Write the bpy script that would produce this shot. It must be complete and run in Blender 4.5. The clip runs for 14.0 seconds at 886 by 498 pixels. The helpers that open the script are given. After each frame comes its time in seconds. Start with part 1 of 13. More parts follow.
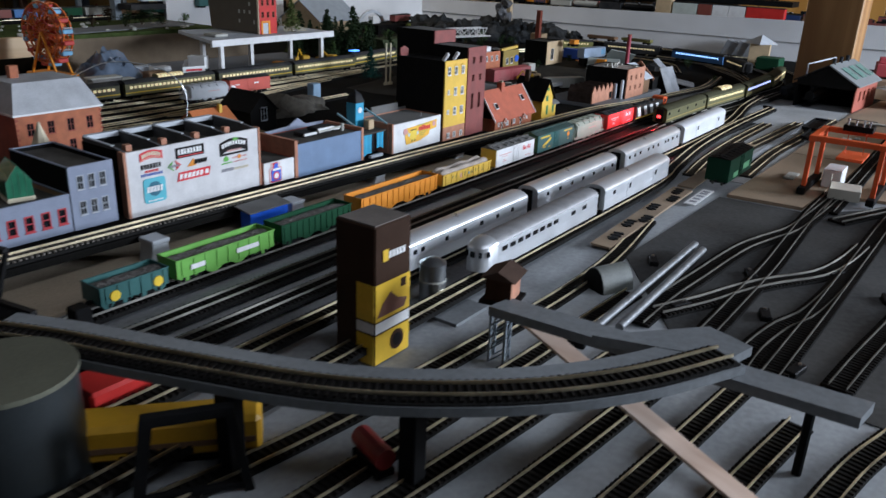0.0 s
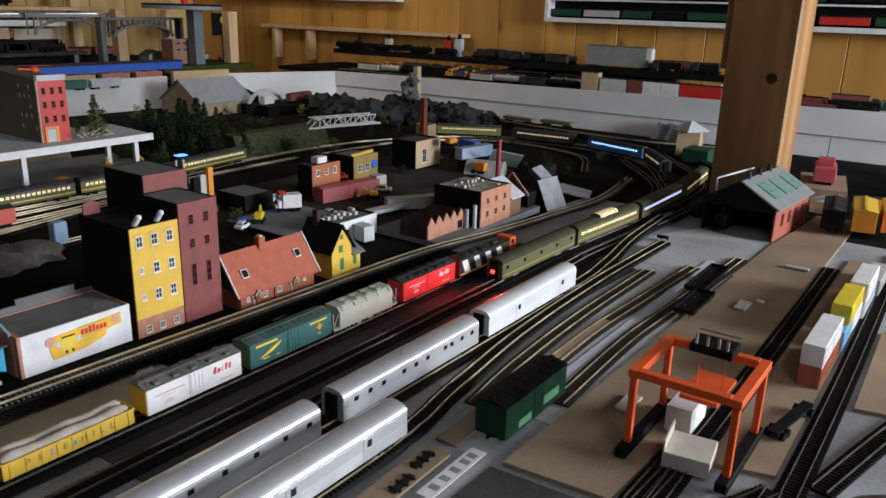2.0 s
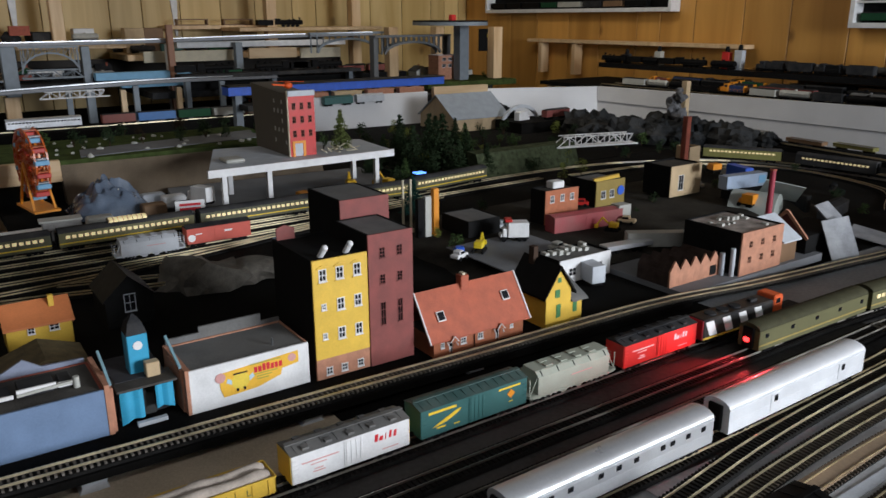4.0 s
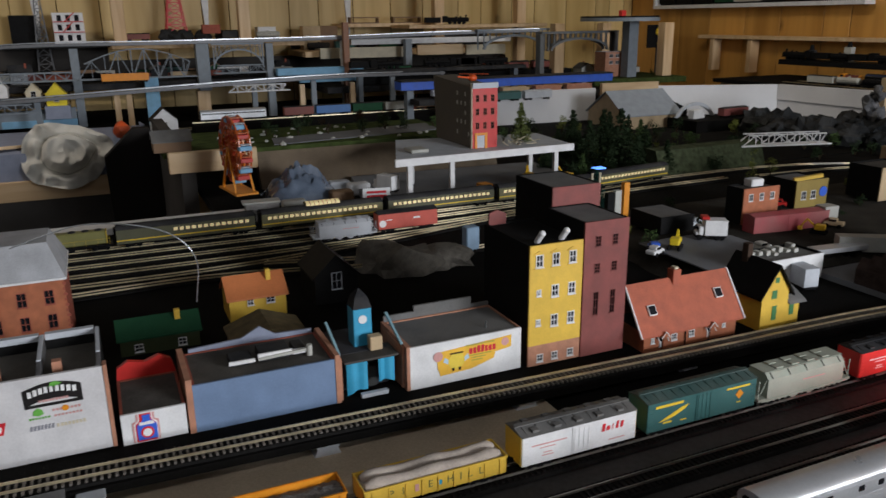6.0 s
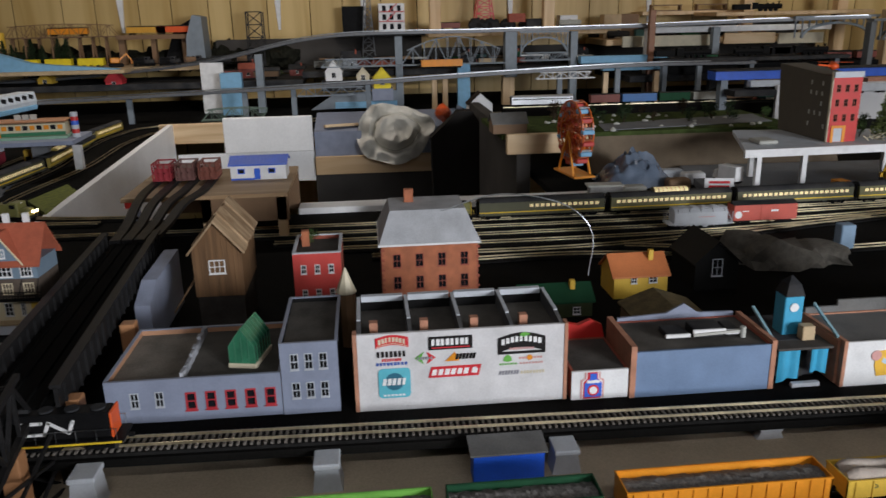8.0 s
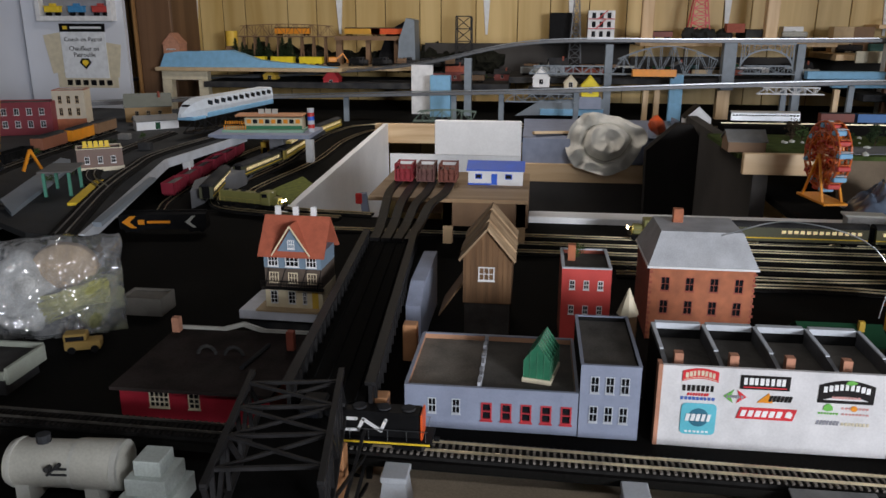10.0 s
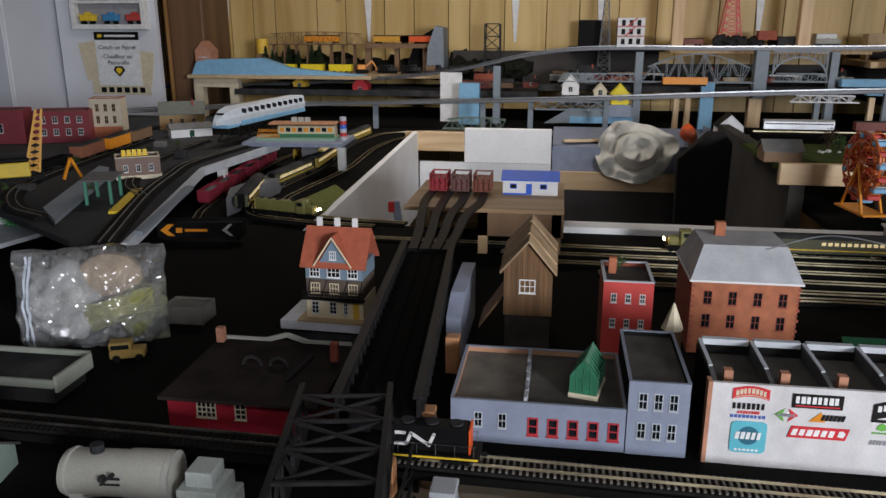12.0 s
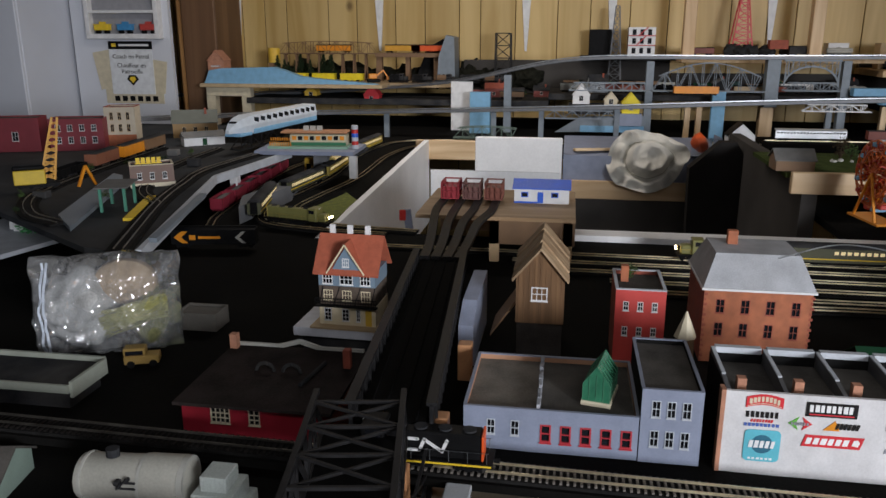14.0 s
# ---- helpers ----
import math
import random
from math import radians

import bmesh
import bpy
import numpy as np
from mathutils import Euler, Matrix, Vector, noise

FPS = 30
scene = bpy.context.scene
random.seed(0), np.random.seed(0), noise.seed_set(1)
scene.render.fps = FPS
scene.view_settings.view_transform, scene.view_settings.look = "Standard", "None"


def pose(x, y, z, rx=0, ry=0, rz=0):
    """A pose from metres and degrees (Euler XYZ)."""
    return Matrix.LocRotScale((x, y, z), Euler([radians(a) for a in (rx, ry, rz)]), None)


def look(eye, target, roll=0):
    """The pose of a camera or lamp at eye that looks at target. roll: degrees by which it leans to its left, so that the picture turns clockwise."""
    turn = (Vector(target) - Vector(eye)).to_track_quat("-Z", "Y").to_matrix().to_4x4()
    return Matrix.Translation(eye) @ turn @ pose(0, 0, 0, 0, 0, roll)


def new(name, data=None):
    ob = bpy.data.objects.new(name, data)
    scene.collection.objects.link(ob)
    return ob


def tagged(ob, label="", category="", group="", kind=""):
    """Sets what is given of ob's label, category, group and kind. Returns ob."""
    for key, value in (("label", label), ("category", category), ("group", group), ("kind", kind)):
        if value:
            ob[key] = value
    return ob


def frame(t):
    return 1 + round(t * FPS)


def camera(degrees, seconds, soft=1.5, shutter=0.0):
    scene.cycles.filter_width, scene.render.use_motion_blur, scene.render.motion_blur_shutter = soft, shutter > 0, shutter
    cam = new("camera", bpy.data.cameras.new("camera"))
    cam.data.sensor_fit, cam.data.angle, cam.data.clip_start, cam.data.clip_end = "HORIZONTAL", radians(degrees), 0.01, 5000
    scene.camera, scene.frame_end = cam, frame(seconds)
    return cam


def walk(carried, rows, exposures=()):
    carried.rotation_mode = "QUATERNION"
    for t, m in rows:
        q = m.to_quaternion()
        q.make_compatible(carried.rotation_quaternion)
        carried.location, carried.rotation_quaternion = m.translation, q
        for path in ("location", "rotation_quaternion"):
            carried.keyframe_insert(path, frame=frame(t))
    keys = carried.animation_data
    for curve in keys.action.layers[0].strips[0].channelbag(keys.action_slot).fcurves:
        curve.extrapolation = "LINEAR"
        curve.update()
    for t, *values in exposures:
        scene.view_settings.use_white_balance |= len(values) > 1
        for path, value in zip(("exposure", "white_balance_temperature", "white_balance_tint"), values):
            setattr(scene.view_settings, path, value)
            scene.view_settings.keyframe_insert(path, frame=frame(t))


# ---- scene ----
cam = camera(59.7, 14.0, shutter=0.25)
METRES, EYE, TILT, LEAN, TURN = 1.56, 0.386, 0.0, 0.0, 34.9
ROWS = [
    (0.0, 0.0, 0.0, 0.0, 0.84, -20.82, -2.22),
    (0.5, 0.0666, 0.0822, 0.0095, 1.36, -20.22, -2.07),
    (1.0, 0.1033, 0.1717, 0.0356, 0.25, -18.85, -1.62),
    (1.5, 0.2106, 0.284, 0.0441, 0.05, -18.04, -1.33),
    (2.0, 0.2778, 0.369, 0.0702, 0.68, -17.5, -1.58),
    (2.5, 0.2892, 0.4384, 0.0647, 3.88, -17.0, -1.35),
    (3.0, 0.3168, 0.5013, 0.0629, 11.11, -16.85, -0.76),
    (5.5, 0.2598, 0.4994, 0.0503, 27.37, -16.52, 0.57),
    (6.0, 0.2419, 0.4832, 0.0472, 30.95, -16.58, 0.6),
    (6.5, 0.2236, 0.4654, 0.045, 33.85, -16.69, 0.49),
    (7.0, 0.1893, 0.4371, 0.0403, 38.28, -16.89, 0.42),
    (7.5, 0.1559, 0.3953, 0.0421, 44.57, -16.96, 0.97),
    (8.0, 0.1399, 0.3703, 0.0431, 49.21, -16.98, 1.1),
    (8.5, 0.1209, 0.3588, 0.0421, 53.27, -17.0, 0.8),
    (9.0, 0.0909, 0.3313, 0.0433, 57.65, -16.91, 0.24),
    (11.5, 0.0579, 0.2851, 0.0541, 63.25, -16.32, -0.09),
    (12.0, 0.0575, 0.2817, 0.0544, 63.59, -16.14, 0.03),
    (12.5, 0.0595, 0.281, 0.0549, 63.87, -15.93, 0.15),
    (13.0, 0.0598, 0.2791, 0.0546, 64.09, -15.77, 0.04),
    (13.5, 0.0598, 0.2808, 0.0553, 64.22, -15.65, 0.01),
    (14.0, 0.059, 0.278, 0.0541, 64.32, -15.49, 0.04),
]
walk(cam, [(t, pose(0, 0, EYE, TILT, LEAN, TURN) @ pose(METRES * x, METRES * y, METRES * z, 90 + pitch, roll, yaw)) for t, x, y, z, yaw, pitch, roll in ROWS],
     [(0.0, 0.08, 5900, 11), (1.5, 0.0, 6500, 13), (3.0, -0.07, 6450, 11), (5.5, -0.28, 6600, 13), (6.5, -0.44, 6700, 13), (7.5, -0.14, 6650, 13), (8.5, -0.08, 6650, 13), (9.0, 0.16, 6550, 14), (11.5, 0.14, 6600, 14), (14.0, 0.12, 6600, 14)])

# ---- world and light ----
world = bpy.data.worlds.new("room_world")
scene.world = world
world.use_nodes = True
world.node_tree.nodes["Background"].inputs[0].default_value = (0.5, 0.6, 0.8, 1)
world.node_tree.nodes["Background"].inputs[1].default_value = 0.001


def area(name, at, target, power, sx, sy, col):
    d = bpy.data.lights.new(name, "AREA")
    d.shape, d.size, d.size_y, d.energy, d.color = "RECTANGLE", sx, sy, power, col
    ob = new(name, d)
    ob.matrix_world = look(at, target)
    return ob


# daylight from an assumed, unseen window on the aisle side
area("window_light", (2.5, 3.05, 0.82), (-1.0, 1.4, 0.05), 184, 1.3, 0.9, (0.88, 0.94, 1.0))
# ceiling tubes are unseen, added to brighten: two over back benches, one over aisle
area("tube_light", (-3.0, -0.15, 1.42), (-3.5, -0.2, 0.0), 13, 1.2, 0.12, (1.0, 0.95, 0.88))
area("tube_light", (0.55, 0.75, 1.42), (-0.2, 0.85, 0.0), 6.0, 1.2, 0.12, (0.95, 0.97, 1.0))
tail = bpy.data.lights.new("tail_light", "SPOT")
tail.energy, tail.color, tail.spot_size, tail.spot_blend, tail.shadow_soft_size = 1.6, (1.0, 0.05, 0.06), radians(110), 0.6, 0.003
tl = new("tail_light", tail)
tl.matrix_world = look((-0.666, 1.858, 0.036), (-0.64, 1.7, 0.0))
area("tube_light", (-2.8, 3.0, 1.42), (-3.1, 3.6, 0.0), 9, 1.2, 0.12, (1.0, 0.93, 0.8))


# ---- materials ----
MATS = {}


def mat(name, col, rough=0.6, metal=0.0, var=0.18, scale=60.0, bump=0.15, bscale=400.0, piece=0.0, glow=0.0, coat=0.0, dust=0.0):
    """A procedural surface: two scales of colour change, fine relief, uneven gloss; piece: tone change from piece to piece."""
    if name in MATS:
        return MATS[name]
    m = bpy.data.materials.new(name)
    m.use_nodes = True
    nt = m.node_tree
    b = nt.nodes["Principled BSDF"]
    b.inputs["Metallic"].default_value = metal
    b.inputs["Coat Weight"].default_value = coat
    b.inputs["Specular IOR Level"].default_value = 0.06 if max(col) < 0.08 and rough > 0.4 else 0.5
    co = nt.nodes.new("ShaderNodeTexCoord")

    def noise_tex(sc, detail):
        n = nt.nodes.new("ShaderNodeTexNoise")
        n.inputs["Scale"].default_value, n.inputs["Detail"].default_value = sc, detail
        nt.links.new(co.outputs["Object"], n.inputs["Vector"])
        return n

    big, fine = noise_tex(scale, 3), noise_tex(bscale, 4)
    add = nt.nodes.new("ShaderNodeMath")
    add.operation = "MULTIPLY_ADD"
    nt.links.new(fine.outputs["Fac"], add.inputs[0])
    add.inputs[1].default_value = 0.5
    nt.links.new(big.outputs["Fac"], add.inputs[2])
    ramp = nt.nodes.new("ShaderNodeMapRange")
    ramp.inputs["From Min"].default_value, ramp.inputs["From Max"].default_value = 0.5, 1.0
    ramp.inputs["To Min"].default_value, ramp.inputs["To Max"].default_value = 1 - var, 1 + var
    nt.links.new(add.outputs[0], ramp.inputs["Value"])
    fac = ramp.outputs[0]
    if piece:
        info = nt.nodes.new("ShaderNodeObjectInfo")
        pr = nt.nodes.new("ShaderNodeMapRange")
        pr.inputs["To Min"].default_value, pr.inputs["To Max"].default_value = 1 - piece, 1 + piece
        nt.links.new(info.outputs["Random"], pr.inputs["Value"])
        mul = nt.nodes.new("ShaderNodeMath")
        mul.operation = "MULTIPLY"
        nt.links.new(fac, mul.inputs[0])
        nt.links.new(pr.outputs[0], mul.inputs[1])
        fac = mul.outputs[0]
    sca = nt.nodes.new("ShaderNodeVectorMath")
    sca.operation = "SCALE"
    sca.inputs[0].default_value = col
    nt.links.new(fac, sca.inputs["Scale"])
    out = sca.outputs[0]
    if dust:
        dn = noise_tex(scale * 0.35, 5)
        dr = nt.nodes.new("ShaderNodeMapRange")
        dr.inputs["From Min"].default_value, dr.inputs["From Max"].default_value = 0.42, 0.75
        dr.inputs["To Max"].default_value = dust
        nt.links.new(dn.outputs["Fac"], dr.inputs["Value"])
        mx = nt.nodes.new("ShaderNodeMix")
        mx.data_type = "RGBA"
        nt.links.new(dr.outputs[0], mx.inputs[0])
        nt.links.new(out, mx.inputs[6])
        mx.inputs[7].default_value = (0.22, 0.2, 0.17, 1)
        out = mx.outputs[2]
    nt.links.new(out, b.inputs["Base Color"])
    rr = nt.nodes.new("ShaderNodeMapRange")
    rr.inputs["To Min"].default_value, rr.inputs["To Max"].default_value = max(0.03, rough - 0.12), min(1, rough + 0.12)
    nt.links.new(big.outputs["Fac"], rr.inputs["Value"])
    nt.links.new(rr.outputs[0], b.inputs["Roughness"])
    if bump:
        bp = nt.nodes.new("ShaderNodeBump")
        bp.inputs["Strength"].default_value, bp.inputs["Distance"].default_value = bump, 0.001
        nt.links.new(fine.outputs["Fac"], bp.inputs["Height"])
        nt.links.new(bp.outputs[0], b.inputs["Normal"])
    if glow:
        b.inputs["Emission Color"].default_value = (*col, 1)
        b.inputs["Emission Strength"].default_value = glow
    MATS[name] = m
    return m


def wood(name, a, b_, rough=0.5, stretch=(1, 1, 0.08), scale=9.0, piece=0.15, knots=0.0):
    """Boards with grain drawn out along one axis and, if wanted, dark knots."""
    if name in MATS:
        return MATS[name]
    m = bpy.data.materials.new(name)
    m.use_nodes = True
    nt = m.node_tree
    p = nt.nodes["Principled BSDF"]
    p.inputs["Roughness"].default_value = rough
    co = nt.nodes.new("ShaderNodeTexCoord")
    info = nt.nodes.new("ShaderNodeObjectInfo")
    off = nt.nodes.new("ShaderNodeVectorMath")
    off.operation = "MULTIPLY_ADD"
    off.inputs[1].default_value = (7, 5, 3)
    nt.links.new(info.outputs["Random"], off.inputs[0])
    nt.links.new(co.outputs["Object"], off.inputs[2])
    mp = nt.nodes.new("ShaderNodeMapping")
    mp.inputs["Scale"].default_value = stretch
    nt.links.new(off.outputs[0], mp.inputs["Vector"])
    n1 = nt.nodes.new("ShaderNodeTexNoise")
    n1.inputs["Scale"].default_value, n1.inputs["Detail"].default_value, n1.inputs["Distortion"].default_value = scale, 6, 1.2
    nt.links.new(mp.outputs[0], n1.inputs["Vector"])
    cr = nt.nodes.new("ShaderNodeValToRGB")
    cr.color_ramp.elements[0].position, cr.color_ramp.elements[1].position = 0.35, 0.68
    cr.color_ramp.elements[0].color, cr.color_ramp.elements[1].color = (*a, 1), (*b_, 1)
    nt.links.new(n1.outputs["Fac"], cr.inputs[0])
    out = cr.outputs[0]
    if knots:
        vm = nt.nodes.new("ShaderNodeMapping")
        vm.inputs["Scale"].default_value = (2.2, 2.2, 1.5)
        nt.links.new(off.outputs[0], vm.inputs["Vector"])
        vo = nt.nodes.new("ShaderNodeTexVoronoi")
        vo.inputs["Scale"].default_value = 1.6
        nt.links.new(vm.outputs[0], vo.inputs["Vector"])
        kr = nt.nodes.new("ShaderNodeMapRange")
        kr.inputs["From Min"].default_value, kr.inputs["From Max"].default_value = 0.03, 0.1
        kr.inputs["To Min"].default_value, kr.inputs["To Max"].default_value = knots, 0.0
        nt.links.new(vo.outputs["Distance"], kr.inputs["Value"])
        mk = nt.nodes.new("ShaderNodeMix")
        mk.data_type = "RGBA"
        nt.links.new(kr.outputs[0], mk.inputs[0])
        nt.links.new(out, mk.inputs[6])
        mk.inputs[7].default_value = (a[0] * 0.25, a[1] * 0.2, a[2] * 0.2, 1)
        out = mk.outputs[2]
    pr = nt.nodes.new("ShaderNodeMapRange")
    pr.inputs["To Min"].default_value, pr.inputs["To Max"].default_value = 1 - piece, 1 + piece
    nt.links.new(info.outputs["Random"], pr.inputs["Value"])
    sc = nt.nodes.new("ShaderNodeVectorMath")
    sc.operation = "SCALE"
    nt.links.new(out, sc.inputs[0])
    nt.links.new(pr.outputs[0], sc.inputs["Scale"])
    nt.links.new(sc.outputs[0], p.inputs["Base Color"])
    bp = nt.nodes.new("ShaderNodeBump")
    bp.inputs["Strength"].default_value, bp.inputs["Distance"].default_value = 0.2, 0.002
    nt.links.new(n1.outputs["Fac"], bp.inputs["Height"])
    nt.links.new(bp.outputs[0], p.inputs["Normal"])
    MATS[name] = m
    return m


def glass_mat(name, col=(1, 1, 1), rough=0.05):
    if name in MATS:
        return MATS[name]
    m = bpy.data.materials.new(name)
    m.use_nodes = True
    b = m.node_tree.nodes["Principled BSDF"]
    b.inputs["Base Color"].default_value = (*col, 1)
    b.inputs["Roughness"].default_value = rough
    b.inputs["Transmission Weight"].default_value = 1.0
    b.inputs["IOR"].default_value = 1.3
    MATS[name] = m
    return m


def paint(name, col, rough=0.55, **k):
    return mat(name, col, rough, var=k.pop("var", 0.12), scale=k.pop("scale", 35), bump=k.pop("bump", 0.08), **k)


WHITE = paint("white_card", (0.74, 0.74, 0.74))
BOARD_WHITE = mat("white_painted_board", (0.86, 0.86, 0.86), 0.6, var=0.08, scale=6, bump=0.15, bscale=120)
CREAM = paint("cream_paint", (0.62, 0.55, 0.4))
GREY_DECK = mat("grey_deck_paint", (0.165, 0.178, 0.19), 0.62, var=0.35, scale=5, bump=0.25, bscale=150, dust=0.25)
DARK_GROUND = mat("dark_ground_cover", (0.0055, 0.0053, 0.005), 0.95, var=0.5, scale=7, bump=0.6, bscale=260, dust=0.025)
BALLAST = mat("dark_roadbed", (0.015, 0.0145, 0.014), 0.9, var=0.4, scale=60, bump=0.8, bscale=900)
TIES = mat("tie_plastic", (0.015, 0.013, 0.012), 0.7, var=0.35, scale=90, bump=0.3)
RAIL = mat("rail_metal", (0.88, 0.76, 0.52), 0.42, 1.0, var=0.2, scale=30, bump=0)
RAIL_DIM = mat("dull_rail", (0.4, 0.38, 0.34), 0.5, 1.0, var=0.2, scale=30, bump=0)
RAIL_DARK = mat("dark_rail", (0.16, 0.15, 0.13), 0.55, 1.0, var=0.3, scale=30, bump=0)
STEEL = mat("steel_grey", (0.42, 0.44, 0.46), 0.35, 1.0, var=0.12, scale=30, bump=0.03)
SILVER = mat("brushed_aluminium", (0.74, 0.76, 0.79), 0.32, 0.6, var=0.08, scale=25, bump=0.04)
BLACK = mat("black_plastic", (0.009, 0.009, 0.0095), 0.5, var=0.3, bump=0.1)
DARK = mat("dark_grey_roof", (0.03, 0.031, 0.034), 0.8, var=0.3, scale=40, bump=0.4, dust=0.18)
ROOF_GREY = mat("dusty_grey_roof", (0.13, 0.13, 0.128), 0.85, var=0.25, scale=30, bump=0.4, dust=0.4)
PANE = mat("dark_window_glass", (0.012, 0.013, 0.016), 0.12, var=0.2, bump=0)
BRICK = mat("brick_red", (0.31, 0.075, 0.045), 0.75, var=0.22, scale=70, bump=0.5, bscale=700)
BRICK_ORANGE = mat("brick_orange", (0.4, 0.13, 0.06), 0.75, var=0.2, scale=70, bump=0.5, bscale=700)
BRICK_PINK = mat("brick_pink", (0.45, 0.21, 0.13), 0.8, var=0.2, scale=70, bump=0.5, bscale=700)
MAROON = mat("maroon_wall", (0.22, 0.056, 0.048), 0.65, var=0.2, scale=50, bump=0.4, bscale=700)
TILE = mat("roof_tile_red", (0.42, 0.105, 0.055), 0.7, var=0.18, scale=60, bump=0.5, bscale=500)
YELLOW = paint("yellow_wall", (0.72, 0.46, 0.055))
SLATE_BLUE = paint("slate_blue_wall", (0.15, 0.225, 0.36))
GREYBLUE = paint("grey_blue_wall", (0.225, 0.255, 0.34))
TURQ = paint("turquoise_wall", (0.03, 0.32, 0.52))
ORANGE = paint("orange_plastic", (0.75, 0.27, 0.015), 0.45)
SAFETY = paint("red_orange_plastic", (0.72, 0.1, 0.02), 0.45)
RED = paint("red_plastic", (0.55, 0.025, 0.02), 0.45)
GREEN = paint("dark_green", (0.018, 0.07, 0.035), 0.5)
LIME = paint("bright_green", (0.16, 0.42, 0.07), 0.5)
TEAL = paint("dark_teal", (0.03, 0.115, 0.11), 0.5)
BLUE = paint("bright_blue", (0.03, 0.12, 0.62), 0.5)
LBLUE = paint("light_blue_foam", (0.2, 0.42, 0.62), 0.7)
CARGREY = paint("light_grey_car", (0.46, 0.46, 0.42), 0.55, dust=0.3)
BROWN = paint("brown_wall", (0.2, 0.115, 0.06), 0.65)
TAN = paint("tan_wall", (0.5, 0.37, 0.22), 0.7)
KHAKI = paint("olive_gold", (0.2, 0.19, 0.06), 0.5)
PLYWOOD = wood("plywood", (0.36, 0.22, 0.11), (0.55, 0.38, 0.22), 0.65, (1, 0.12, 1), 14)
TAN_BOARD = mat("tan_board", (0.27, 0.19, 0.12), 0.75, var=0.22, scale=8, bump=0.3, bscale=200, dust=0.2)
PINE = wood("pine_lumber", (0.55, 0.36, 0.19), (0.72, 0.53, 0.32), 0.55, (1, 1, 0.1), 16)
PINE_Y = wood("pine_lumber_long", (0.55, 0.36, 0.19), (0.72, 0.53, 0.32), 0.55, (1, 0.1, 1), 16)
PANEL_PALE = wood("knotty_panelling", (0.5, 0.33, 0.11), (0.68, 0.49, 0.21), 0.5, (1, 1, 0.07), 7, 0.12, 0.8)
PANEL_ORANGE = wood("orange_panelling", (0.46, 0.22, 0.046), (0.66, 0.34, 0.08), 0.45, (1, 1, 0.07), 6, 0.12, 0.7)
POST_WOOD = wood("post_wood", (0.19, 0.088, 0.028), (0.4, 0.215, 0.08), 0.5, (1, 1, 0.06), 12, 0.05, 0.6)
CABINET = wood("cabinet_wood", (0.1, 0.05, 0.025), (0.17, 0.09, 0.045), 0.5, (1, 1, 0.08), 8, 0.1)
FASCIA = paint("white_fascia_board", (0.72, 0.72, 0.73), 0.7, scale=4)
BRIDGE_GREY = paint("bridge_grey_blue", (0.2, 0.235, 0.27), 0.55)
CLOTH = mat("white_cotton", (0.62, 0.6, 0.54), 0.95, var=0.12, scale=20, bump=0.6, bscale=700)
LIT_WARM = mat("lit_window", (0.9, 0.72, 0.38), 0.5, var=0.5, scale=60, bump=0, glow=0.36)
LIT_BLUE = mat("blue_lamp", (0.1, 0.3, 1.0), 0.5, var=0.1, bump=0, glow=2.2)
LIT_WHITE = mat("head_lamp", (1.0, 0.78, 0.45), 0.5, var=0.1, bump=0, glow=14)


# ---- builders ----
def rig(name, at=(0, 0, 0), rz=0.0, label="", category="", group="", kind=""):
    ob = new(name)
    ob.empty_display_size = 0.02
    ob.matrix_world = pose(*at, 0, 0, rz)
    return tagged(ob, label, category, group, kind)


def part(name, bm, material, parent=None, label="", smooth=False, kind=""):
    me = bpy.data.meshes.new(name)
    bm.to_mesh(me)
    bm.free()
    me.materials.append(material)
    if smooth:
        me.shade_smooth()
        me.set_sharp_from_angle(angle=radians(40))
    ob = new(name, me)
    if parent:
        ob.parent = parent
    return tagged(ob, label, kind=kind)


def again(name, me, parent, m, label=""):
    """One more object on a mesh that is there already."""
    ob = new(name, me)
    ob.parent = parent
    ob.matrix_basis = m
    return tagged(ob, label)


def single(name, bm, material, label, category, group="", kind="", smooth=False, m=None):
    ob = part(name, bm, material, None, label, smooth)
    if m:
        ob.matrix_world = m
    return tagged(ob, label, category, group, kind)


